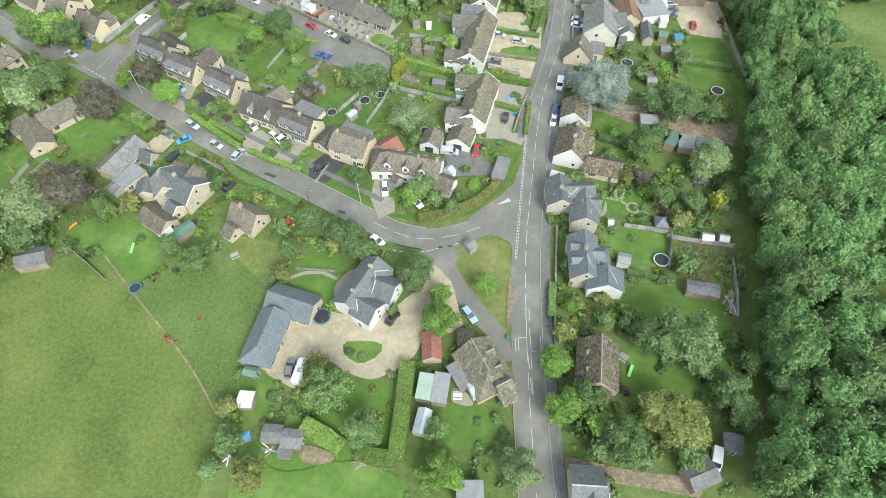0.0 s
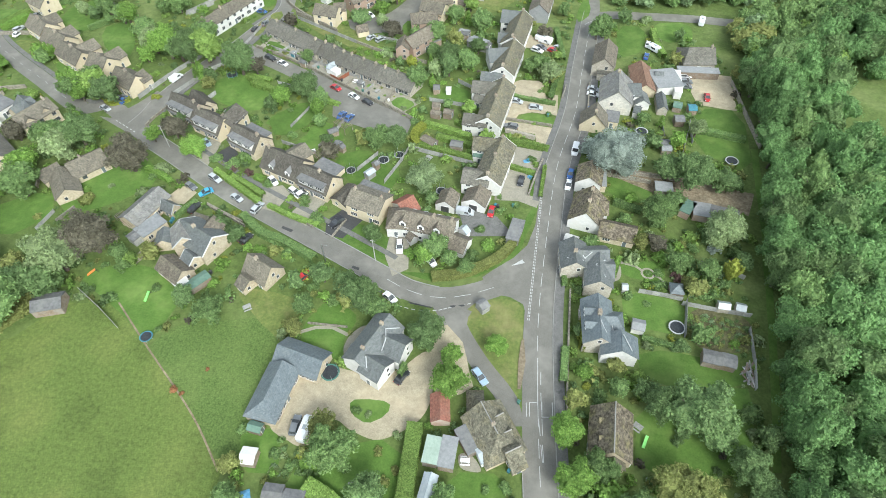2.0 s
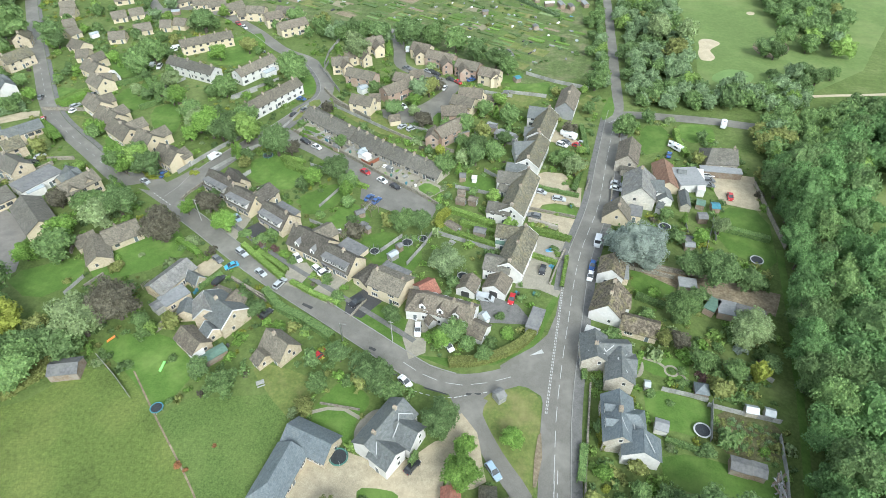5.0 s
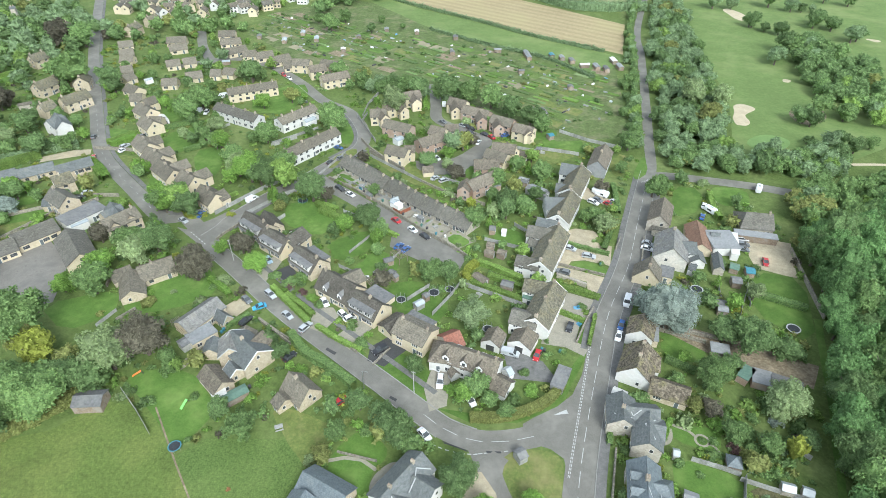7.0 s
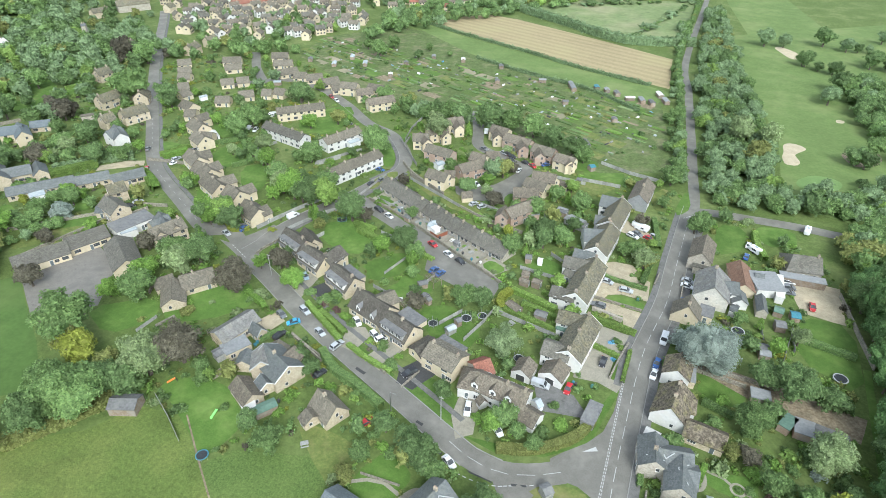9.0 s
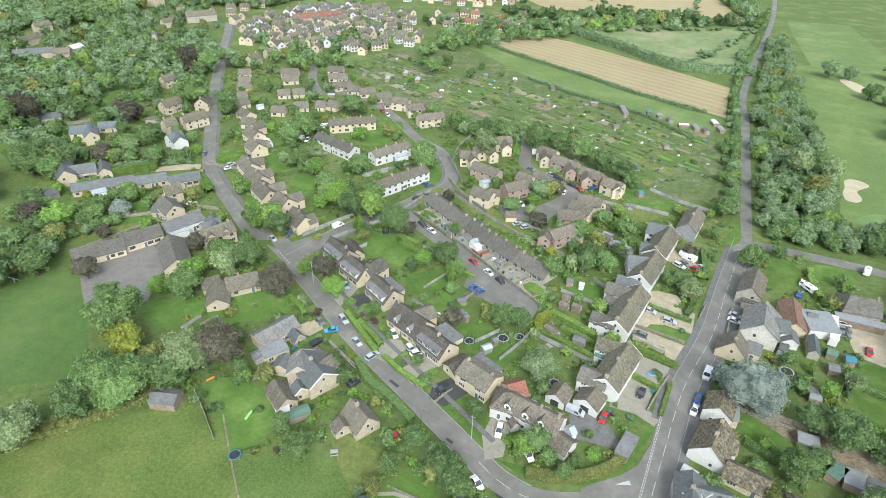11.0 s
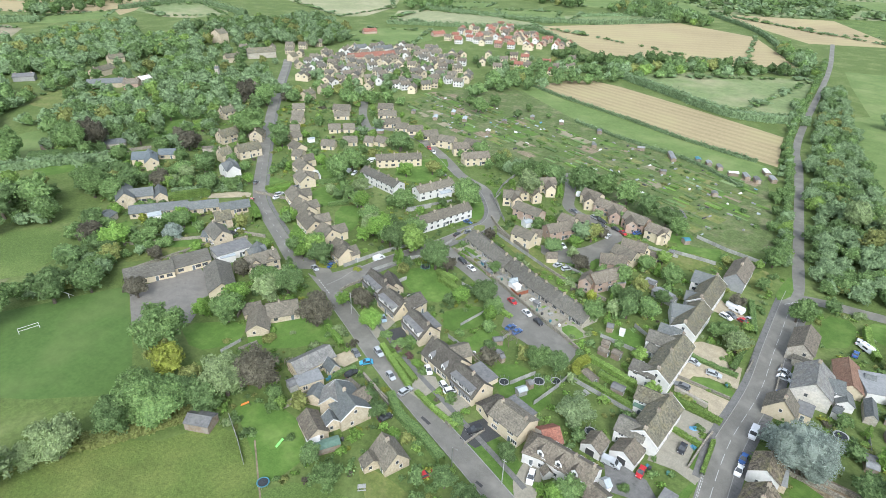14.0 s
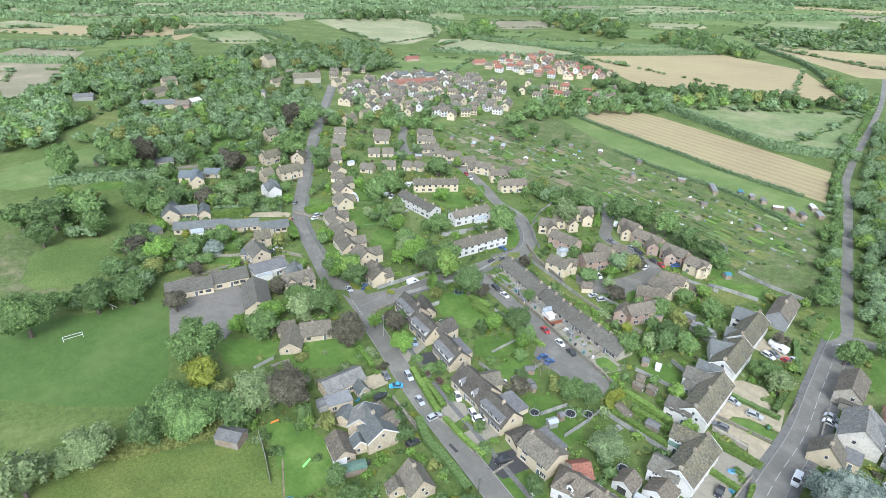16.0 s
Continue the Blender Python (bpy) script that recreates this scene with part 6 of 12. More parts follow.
# ---- houses by the gravel yard ----
e = house("house", "white rendered house with slate roofs and front gables", -33.8, -3.1, -37.9, -15.2, 7.2, 4.3, 6.88, "slate", "white_render", chimneys=(0.2, 0.8))
body(e, -36.1, -13.5, -31.5, -15.4, 5.85, 4.13, 6.19, "slate", "white_render", seed=3)
body(e, -33.4, -8.3, -28.6, -9.6, 6.12, 4.13, 6.36, "slate", "white_render", seed=3)
valley(e, (-31.1, -4.8, 4.9), (-33.7, -6.4, 6.35), (-33.0, -8.8, 6.3), (-33.4, -11.3, 5.0))
valley(e, (-36.0, -13.8, 6.3), (-35.3, -15.9, 5.2))
e = house("barn", "long low barn with blue slate roofs and stone walls", -56.0, -14.2, -45.4, -16.0, 6.75, 2.41, 4.64, "blue_slate", "stone", category='barn')
body(e, -53.6, -17.9, -54.2, -30.1, 6.75, 2.41, 4.64, "blue_slate", "stone", seed=5, hip=(0, 3))
e = house("bungalow", "hipped stone-tiled bungalow with a pale chimney", -10.3, -18.7, -3.7, -27.6, 8.64, 2.32, 5.33, "stone_tile", "stone", hip=(0, 4), chimneys=(0.45,), verge='kerb')
body(e, -13.0, -18.9, -10.0, -18.3, 7.2, 2.32, 4.82, "stone_tile", "stone", seed=4, hip=(2.5, 0), verge='kerb')
body(e, -7.6, -21.0, -5.9, -19.6, 4.5, 2.32, 4.3, "stone_tile", "stone", seed=4, verge='kerb')
body(e, -5.7, -24.1, -3.8, -22.7, 4.5, 2.32, 4.3, "stone_tile", "stone", seed=4, verge='kerb')
body(e, -3.9, -27.5, -1.6, -25.8, 6.3, 2.32, 4.82, "stone_tile", "stone", seed=4, verge='kerb')
shed(-18.6, -20.1, -77, 5.9, 3.87, 2.21, "brick", "red_tile", "outbuilding", "long low outbuilding with a red clay tile roof", rise=1.35)
shed(-18.3, -29.0, -90, 5.3, 2.82, 2.39, "timber", "pale_green_sheet", "carport", "open carport with a pale green sheet roof", rise=0.14)
shed(-15.1, -28.8, -89, 6.1, 2.99, 2.48, "timber", "pale_sheet", "carport", "open carport with a pale grey sheet roof", rise=0.14)
shed(-17.5, -36.0, -93, 4.9, 2.64, 2.02, "grey_stone", "pale_glass", "greenhouse", "glazed greenhouse on a low base", rise=0.81)
shed(-11.9, -25.5, -50, 5.6, 2.64, 2.21, "timber", "felt", "lean_to", "glazed lean-to against the bungalow", rise=0.18)
shed(-8.3, -27.5, 34, 2.3, 3.52, 2.21, "white_frame", "pale_glass", "conservatory", "white-framed glass conservatory behind the bungalow", rise=0.45)
shed(-41.7, -43.5, 5, 3.9, 3.52, 2.12, "timber", "felt", "shed", rise=0.54)
shed(-45.9, -43.1, 5, 3.7, 3.17, 2.12, "timber", "felt", "shed", rise=0.54)
shed(-42.6, -46.2, 5, 2.4, 1.58, 1.47, "timber", "felt", "hutch", "small timber hutch on the grass", rise=0.27)
shed(-53.4, -37.5, 5, 2.9, 3.17, 2.12, "timber", "white_render", "canopy", "cream square garden canopy", rise=0.45)
shed(-54.6, -31.6, -3, 2.8, 1.94, 1.75, "timber", "green_sheet", "shed", rise=0.54)
shed(-115.2, -13.3, 23, 6.7, 4.84, 2.39, "timber", "felt", "barn_shed", "old timber field barn with a grey felt roof", rise=1.08)
shed(-6.4, -47.5, 10, 4.8, 3.96, 2.58, "stone", "pale_sheet", "garage", "stone garage with a pale sheet roof", rise=0.27)


# ---- stone houses south of the street ----
e = house("house", "stone house with steep slate roofs and white barge boards", -93.1, 13.7, -83.0, 9.8, 8.4, 4.1, 7.05, "slate", "stone", chimneys=(0.42,), barge="white_frame")
body(e, -93.7, 13.6, -90.4, 8.6, 6.2, 4.2, 6.75, "weathered_slate", "stone", seed=3, barge="lead")
body(e, -86.3, 17.0, -87.1, 11.9, 5.0, 3.9, 6.1, "brown_tile", "stone", seed=3)
body(e, -92.6, 18.4, -91.6, 14.0, 5.2, 2.9, 4.6, "concrete_tile", "stone", seed=3)
body(e, -98.2, 12.4, -96.8, 8.4, 4.6, 2.8, 4.3, "slate", "stone", seed=3, windows=False)
body(e, -89.3, 6.6, -86.4, 5.0, 3.8, 2.7, 4.3, "slate", "stone", seed=3, barge="white_frame")
e = house("annexe", "small stone annexe with a brown tiled roof", -94.1, 3.5, -87.0, 0.2, 5.4, 2.41, 4.47, "brown_tile", "stone", windows=True)
e = house("house", "steep-roofed stone house with a patched brown tile roof", -72.3, 7.4, -65.4, 4.5, 6.66, 2.41, 6.02, "concrete_tile", "stone", chimneys=(0.35,))
body(e, -72.8, 2.6, -70.2, 1.3, 4.5, 2.24, 3.61, "concrete_tile", "stone", seed=3)
e = house("hall", "long hall with a weathered slate roof and a flat-roofed side", -110.0, 13.3, -106.9, 25.0, 6.6, 3.0, 4.9, "weathered_slate", "cream_render", category='hall', gable=False)
body(e, -105.3, 10.4, -102.2, 16.6, 4.7, 2.6, 2.7, "pale_sheet", "cream_render", seed=3)
body(e, -104.0, 21.5, -100.4, 20.4, 3.2, 2.3, 4.2, "slate", "stone", seed=3, barge="lead")
shed(-106.4, 9.8, 68, 2.7, 3.08, 2.21, "grey_timber", "felt", "shed", rise=0.54)
shed(-83.8, -0.5, 57, 6.7, 2.82, 2.02, "timber", "green_sheet", "outbuilding", "long shed with a green sheet roof", rise=0.36)
shed(-86.9, -1.7, 48, 3.2, 2.99, 2.02, "white_render", "white_render", "outbuilding", "small white flat-roofed store", rise=0.14)
e = house("bungalow", "long bungalow with a mottled brown tiled roof", -137.7, 28.2, -131.9, 36.1, 8.55, 2.24, 4.82, "concrete_tile", "stone", chimneys=(0.4,))
body(e, -139.6, 26.9, -132.2, 19.5, 6.75, 2.24, 4.47, "concrete_tile", "stone", seed=3)
body(e, -144.4, 23.9, -141.6, 28.9, 5.85, 2.24, 4.13, "concrete_tile", "stone", seed=3)


# ---- chalet houses north of the street ----
e = house("house", "stone chalet house with a long dormer and dark tiles", -123.0, 63.2, -112.3, 59.3, 7.65, 2.92, 6.54, "dark_tile", "stone", chimneys=(0.9,), style='wide')
body(e, -118.7, 67.4, -111.5, 62.7, 5.4, 2.58, 5.16, "dark_tile", "stone", seed=3)
long_dormer(e, -123.0, 63.2, -112.3, 59.3, 0.08, 0.92, -1, 7.65, 2.92, "felt", "grey_timber")
e = house("house", "cream rendered chalet house with solar panels on its rear roof", -111.5, 57.5, -101.2, 54.0, 7.65, 2.92, 6.54, "dark_tile", "cream_render", chimneys=(0.05,), style='wide')
body(e, -102.2, 54.2, -100.8, 61.9, 6.75, 3.96, 6.19, "dark_tile", "cream_render", seed=3)
long_dormer(e, -111.5, 57.5, -101.2, 54.0, 0.08, 0.92, -1, 7.65, 2.92, "felt", "white_render")
solar_panels(e, -102.2, 54.2, -100.8, 61.9, 6.75, 3.96, 6.19, 1, 5)
e = house("house", "stone chalet house with a grey long dormer", -97.1, 52.6, -87.0, 48.4, 7.65, 2.92, 6.54, "dark_tile", "stone", chimneys=(0.95,), style='wide')
body(e, -94.7, 54.8, -86.9, 51.5, 4.05, 3.96, 4.04, "felt", "stone", seed=5, gable=False, base=2.2)
long_dormer(e, -97.1, 52.6, -87.0, 48.4, 0.08, 0.92, -1, 7.65, 2.92, "felt", "white_render")
e = house("house", "stone chalet house with two small dormers", -83.0, 44.3, -70.7, 40.6, 8.55, 2.92, 7.05, "dark_tile", "cream_render", chimneys=(0.05,), style='wide')
body(e, -77.1, 43.8, -73.7, 49.1, 6.3, 3.78, 5.68, "concrete_tile", "cream_render", seed=3)
dormer(e, -83.0, 44.3, -70.7, 40.6, 0.3, -1, 8.55, 2.92, 7.05, 8.55, "felt", "white_frame", 1.5)
dormer(e, -83.0, 44.3, -70.7, 40.6, 0.75, -1, 8.55, 2.92, 7.05, 8.55, "felt", "white_frame", 1.5)
e = house("house", "stone chalet house with a front chimney and long dormers", -70.6, 39.7, -60.9, 36.5, 7.65, 2.92, 6.54, "dark_tile", "cream_render", chimneys=(0.6,), style='wide')
body(e, -68.1, 44.2, -60.7, 41.4, 4.05, 3.96, 4.04, "felt", "cream_render", seed=5, gable=False, base=2.2)
long_dormer(e, -70.6, 39.7, -60.9, 36.5, 0.08, 0.92, -1, 7.65, 2.92, "felt", "grey_timber")
e = house("house", "stone house with bay windows and a flat rear roof", -54.2, 33.6, -44.6, 31.3, 8.1, 4.3, 6.36, "concrete_tile", "cream_render", chimneys=(0.05, 0.95), style='wide')
body(e, -53.5, 37.5, -45.6, 35.2, 4.05, 4.3, 4.39, "felt", "cream_render", seed=5, gable=False)
body(e, -58.1, 31.6, -55.3, 37.7, 5.4, 2.32, 3.61, "dark_tile", "cream_render", seed=3)
body(e, -54.8, 31.6, -46.6, 29.2, 2.7, 2.32, 2.58, "dark_tile", "white_render", seed=3)
e = house("house", "long white rendered house with brown clay tiles and gabled dormers", -38.7, 28.3, -24.9, 27.2, 6.75, 3.96, 6.71, "brown_tile", "white_render", chimneys=(0.6, 0.97))
body(e, -43.0, 27.8, -38.2, 28.6, 7.2, 3.61, 6.19, "brown_tile", "white_render", seed=3, hip=(2.5, 0))
body(e, -25.2, 24.7, -21.1, 23.6, 5.4, 2.24, 4.3, "brown_tile", "white_render", seed=3)
body(e, -41.3, 32.3, -38.3, 35.8, 6.3, 2.41, 4.64, "red_tile", "white_render", seed=3, windows=False)
body(e, -36.3, 24.4, -35.0, 23.3, 2.16, 2.06, 3.27, "brown_tile", "white_render", seed=3, windows=False)
dormer(e, -38.7, 28.3, -24.9, 27.2, 0.05, -1, 6.75, 3.96, 6.71, 6.75, "brown_tile", "white_frame", 1.8)
dormer(e, -38.7, 28.3, -24.9, 27.2, 0.4, -1, 6.75, 3.96, 6.71, 6.75, "brown_tile", "white_frame", 1.8)
dormer(e, -38.7, 28.3, -24.9, 27.2, 0.7, -1, 6.75, 3.96, 6.71, 6.75, "brown_tile", "white_frame", 1.8)
shed(-29.3, 38.6, -96, 5.3, 5.28, 2.3, "white_render", "brown_tile", "garage", "white gabled garage with a brown tiled roof", rise=1.8)
shed(-21.8, 40.9, -99, 5.9, 6.6, 2.3, "white_render", "brown_tile", "garage", "white double garage with a brown tiled roof", rise=2.07)
shed(-22.9, 29.1, 57, 1.5, 2.82, 1.84, "white_frame", "pale_glass", "conservatory", "small white octagonal garden conservatory", rise=1.08)
shed(-9.9, 31.5, -97, 7.1, 3.17, 2.21, "grey_timber", "felt", "outbuilding", "flat grey felt-roofed store", rise=0.09)


# ---- white terrace west of the main road ----
e = house("terrace", "white rendered terrace with stone-tiled roofs and rear wings", -19.8, 44.9, -17.9, 61.6, 7.65, 4.3, 7.05, "stone_tile", "white_render", chimneys=(0.0, 0.5, 1.0), barge="white_frame")
body(e, -26.5, 47.0, -19.3, 46.8, 6.3, 4.13, 6.19, "grey_tile", "white_render", seed=3)
body(e, -26.1, 60.8, -18.4, 60.9, 5.85, 4.13, 6.19, "stone_tile", "white_render", seed=3)
body(e, -25.6, 58.4, -21.9, 58.2, 3.6, 2.58, 2.67, "green_sheet", "white_render", seed=5, gable=False)
e = house("terrace", "white rendered terrace with stone-tiled roofs and rear wings", -23.7, 69.2, -21.9, 90.2, 7.65, 4.3, 7.05, "stone_tile", "white_render", chimneys=(0.0, 0.5, 1.0), barge="white_frame")
body(e, -31.0, 71.4, -23.8, 71.1, 5.4, 3.96, 5.85, "grey_tile", "white_render", seed=3)
body(e, -31.3, 87.8, -22.9, 88.1, 6.3, 4.13, 6.19, "grey_tile", "white_render", seed=3)
body(e, -29.9, 84.4, -26.5, 83.6, 4.05, 2.58, 3.61, "grey_tile", "white_render", seed=3)
e = house("terrace", "white rendered terrace with slate roofs and rooflights", -23.2, 96.0, -21.7, 112.9, 7.65, 4.3, 7.05, "stone_tile", "white_render", chimneys=(0.0, 1.0), barge="white_frame")
body(e, -29.8, 96.1, -22.9, 96.1, 5.4, 2.58, 4.3, "slate", "white_render", seed=3)
body(e, -29.4, 105.9, -22.3, 108.4, 8.1, 4.13, 6.54, "slate", "white_render", seed=3)
e = house("terrace", "white rendered end terrace with dark slate roofs", -22.5, 113.8, -21.0, 132.6, 7.65, 4.3, 7.05, "stone_tile", "white_render", chimneys=(0.0, 1.0), barge="white_frame")
body(e, -27.8, 118.7, -22.8, 119.2, 5.4, 3.44, 5.33, "slate", "white_render", seed=3)
body(e, -28.4, 132.3, -20.8, 132.3, 8.1, 4.13, 6.54, "slate", "white_render", seed=3)
e = house("house", "grey boarded house with a brown tiled gable roof", -14.8, 152.7, -15.7, 137.5, 7.2, 4.3, 7.22, "brown_tile", "pale_sheet", chimneys=(0.5,))


# ---- houses east of the main road ----
e = house("cottage", "mossy stone cottage range with a white gable end", 8.4, 46.3, 7.1, 36.4, 8.28, 3.27, 7.05, "mossy_tile", "white_render", chimneys=(0.1, 0.6))
body(e, 7.7, 57.3, 7.3, 50.6, 6.75, 3.78, 6.19, "mossy_tile", "white_render", seed=3)
body(e, 11.4, 36.7, 20.2, 35.8, 5.85, 2.24, 4.3, "mossy_tile", "stone", seed=3)
body(e, 8.8, 43.2, 12.7, 43.8, 5.4, 2.58, 4.64, "mossy_tile", "white_render", seed=3)
shed(11.1, 54.5, 3, 2.2, 5.28, 2.39, "stone", "pale_sheet", "outbuilding", "flat grey-roofed stone store", rise=0.09)
e = house("house", "rendered house with slate roofs and white valley lines", 4.6, 28.0, 5.8, 20.4, 6.3, 4.3, 6.54, "slate", "grey_stone", chimneys=(0.6,))
body(e, 5.6, 24.0, 13.1, 25.7, 5.94, 4.3, 6.36, "slate", "grey_stone", seed=4)
body(e, 11.0, 24.2, 11.6, 16.0, 6.3, 4.3, 6.54, "slate", "grey_stone", seed=4)
body(e, 12.0, 21.6, 14.7, 21.8, 6.3, 3.96, 5.85, "slate", "grey_stone", seed=3)
valley(e, (6.2, 24.6, 6.3), (7.8, 22.8, 5.5), (9.3, 24.4, 6.3))
valley(e, (12.5, 22.9, 5.8), (10.4, 20.9, 6.25), (12.9, 17.8, 5.8))
valley(e, (3.6, 22.1, 5.5), (7.6, 22.2, 5.4))
e = house("house", "creeper-clad stone house with blue slate roofs", 11.1, 11.7, 12.4, 0.6, 6.6, 4.3, 7.0, "blue_slate", "grey_stone", chimneys=(0.42, 0.48))
body(e, 12.4, 6.6, 17.3, 7.2, 5.2, 4.0, 6.1, "blue_slate", "grey_stone", seed=3, hip=(0, 1.6))
body(e, 16.6, 3.4, 16.9, -1.4, 7.6, 3.9, 6.4, "blue_slate", "white_render", seed=4)
valley(e, (17.0, 2.6, 6.55), (19.2, -0.6, 5.4))
dormer(e, 11.1, 11.7, 12.4, 0.6, 0.34, -1, 6.6, 4.3, 7.0, 6.6, "blue_slate", "white_frame", 1.9)
dormer(e, 11.1, 11.7, 12.4, 0.6, 0.66, -1, 6.6, 4.3, 7.0, 6.6, "blue_slate", "white_frame", 1.9)
valley(e, (11.9, 5.1, 7.1), (12.9, 3.4, 6.4), (13.6, 2.6, 5.9))
valley(e, (14.9, 5.2, 5.0), (15.2, 4.1, 4.6), (17.1, 4.4, 4.3))
e = house("cottage", "mossy stone-tiled cottage with a rough old roof", 15.8, -13.9, 15.8, -23.8, 8.1, 2.92, 6.71, "mossy_tile", "stone", verge='kerb')
body(e, 13.3, -17.0, 16.2, -16.5, 4.5, 2.75, 5.16, "mossy_tile", "stone", seed=3)
body(e, 13.4, -20.7, 16.3, -20.2, 4.5, 2.75, 5.16, "mossy_tile", "stone", seed=3)
body(e, 16.3, -23.0, 16.4, -25.2, 4.5, 2.24, 4.3, "stone_tile", "stone", seed=3)
e = house("house", "stone house with a grey slate roof by the drive", 11.5, -43.9, 17.1, -43.3, 7.65, 4.13, 6.54, "slate", "stone", verge='lead')
body(e, 15.0, -43.2, 15.3, -46.2, 6.3, 3.96, 6.02, "slate", "stone", seed=3)
shed(35.3, -37.2, 30, 5.7, 4.4, 2.39, "timber", "felt", "outbuilding", "old store with a rusty corrugated roof", rise=0.9)
shed(41.8, -30.3, -92, 3.2, 3.52, 2.21, "timber", "felt", "shed", rise=0.54)
shed(37.0, 3.5, -4, 3.9, 3.17, 2.02, "timber", "felt", "shed", rise=0.54)
shed(40.5, 3.4, -6, 2.8, 3.17, 2.02, "timber", "felt", "shed", rise=0.54)
shed(21.3, 8.8, -4, 2.7, 2.82, 1.84, "white_render", "pale_sheet", "shed", "white plastic garden store", rise=0.72)
shed(30.1, 20.8, 4, 3.0, 3.0, 2.02, "timber", "blue_slate", "summerhouse", "small summerhouse with a pointed slate roof", rise=1.44, hip=(1.48, 1.48))
shed(40.7, 18.3, 2, 2.5, 2.11, 1.66, "grey_stone", "pale_glass", "greenhouse", "glazed greenhouse on a low base", rise=0.72)
shed(44.5, 18.6, -5, 2.0, 2.11, 1.66, "grey_stone", "pale_glass", "greenhouse", "glazed greenhouse on a low base", rise=0.72)
shed(33.9, 48.5, -26, 2.6, 4.84, 2.21, "brick", "green_sheet", "store", "brick store with a pale green flat roof", rise=0.09)
shed(37.5, 48.3, -3, 4.3, 4.84, 2.21, "brick", "pale_sheet", "store", "brick store with a pale grey flat roof", rise=0.09)
shed(43.1, 47.7, -8, 7.0, 4.84, 2.21, "grey_timber", "felt", "store", "long low store with a ribbed grey roof", rise=0.36)
shed(27.8, 55.0, 4, 4.5, 3.52, 2.21, "timber", "pale_sheet", "outbuilding", "shed with a pale sheet roof", rise=0.18)
e = house("house", "old stone barn with a reddish-brown tiled roof", 9.7, 119.0, 9.0, 106.8, 7.2, 4.3, 7.05, "brown_tile", "grey_stone")
body(e, 7.4, 107.3, 12.5, 107.7, 5.4, 2.58, 2.67, "grey_tile", "grey_stone", seed=5, gable=False)
e = house("house", "large pale stone house with a weathered grey slate gable roof", 13.5, 99.7, 13.6, 87.6, 9.9, 4.3, 8.26, "weathered_slate", "pale_stone", chimneys=(0.1,))
body(e, 15.2, 95.1, 20.6, 96.4, 6.75, 3.96, 6.02, "slate", "white_render", seed=3)
body(e, 21.1, 96.3, 22.1, 91.2, 4.5, 2.41, 3.96, "slate", "white_render", seed=3)
e = house("barn", "long barn with a red-brown clay tile roof", 21.0, 111.4, 22.7, 98.2, 6.75, 2.58, 4.82, "rust_tile", "cream_render", category='barn', windows=False)
e = house("workshop", "workshop with a flat pale grey sheet roof", 27.7, 110.6, 30.9, 101.2, 8.55, 2.92, 3.01, "pale_sheet", "white_render", category='workshop', windows=False)
e = house("house", "long grey-tiled house with rooflights and a canopy", 34.6, 120.1, 44.9, 122.0, 9.9, 2.92, 6.02, "grey_tile", "grey_stone", chimneys=(0.95,), hip=(2, 0))
body(e, 33.5, 112.6, 46.7, 113.9, 3.15, 2.49, 2.58, "pale_sheet", "timber", seed=5, windows=False)
body(e, 33.1, 111.6, 33.3, 99.3, 2.25, 2.58, 2.67, "white_render", "white_render", seed=5, windows=False)
e = house("house", "peach rendered house with a tall gable end", 7.7, 83.0, 7.5, 77.2, 8.1, 2.58, 6.88, "concrete_tile", "cream_render", chimneys=(0.9,))
body(e, 11.1, 83.0, 15.0, 82.7, 5.4, 2.58, 2.67, "felt", "cream_render", seed=5, gable=False)
shed(28.0, 93.6, -85, 7.6, 2.99, 2.21, "grey_stone", "slate", "outbuilding", "narrow slate-roofed stone outbuilding", rise=1.26)
shed(27.2, 107.6, 6, 2.6, 4.4, 2.39, "grey_stone", "slate", "outbuilding", "small slate-roofed stone outbuilding", rise=1.44)
shed(33.2, 86.6, 9, 2.7, 3.08, 2.02, "timber", "felt", "shed", rise=0.54)
shed(33.0, 93.7, -7, 2.5, 3.08, 1.84, "timber", "green_sheet", "shed", rise=0.54)
shed(28.6, 74.4, 9, 2.6, 2.29, 2.02, "timber", "felt", "shed", rise=0.54)
shed(29.0, 72.0, 5, 2.7, 2.46, 1.93, "timber", "pale_sheet", "shed", rise=0.54)


# ---- dark-roofed terrace and the brick close ----
e = house("terrace", "single-storey terrace with dark grey tiled roofs and small front yards", -110.8, 113.0, -87.3, 101.4, 7.65, 2.32, 4.99, "grey_tile", "grey_stone", chimneys=(0.1, 0.5, 0.9), group='terraces')
e = house("terrace", "single-storey terrace with dark grey tiled roofs and small front yards", -87.3, 102.3, -76.3, 96.5, 7.65, 2.32, 4.99, "grey_tile", "grey_stone", chimneys=(0.1, 0.5, 0.9), group='terraces')
e = house("terrace", "single-storey terrace with dark grey tiled roofs and small front yards", -76.2, 96.9, -63.3, 91.6, 7.65, 2.32, 4.99, "grey_tile", "grey_stone", chimneys=(0.1, 0.5, 0.9), group='terraces')
e = house("terrace", "single-storey terrace with dark grey tiled roofs and small front yards", -63.1, 91.7, -49.9, 86.8, 7.65, 2.32, 4.99, "grey_tile", "grey_stone", chimneys=(0.1, 0.5, 0.9), group='terraces')
e = house("house", "two-storey pale stone house with brown concrete tiles in the close", -118.7, 152.3, -112.3, 155.2, 6.75, 4.3, 6.54, "concrete_tile", "cream_render", group='houses of the close')
body(e, -117.1, 156.7, -110.3, 150.1, 4.5, 4.13, 6.02, "brown_tile", "cream_render", seed=3)
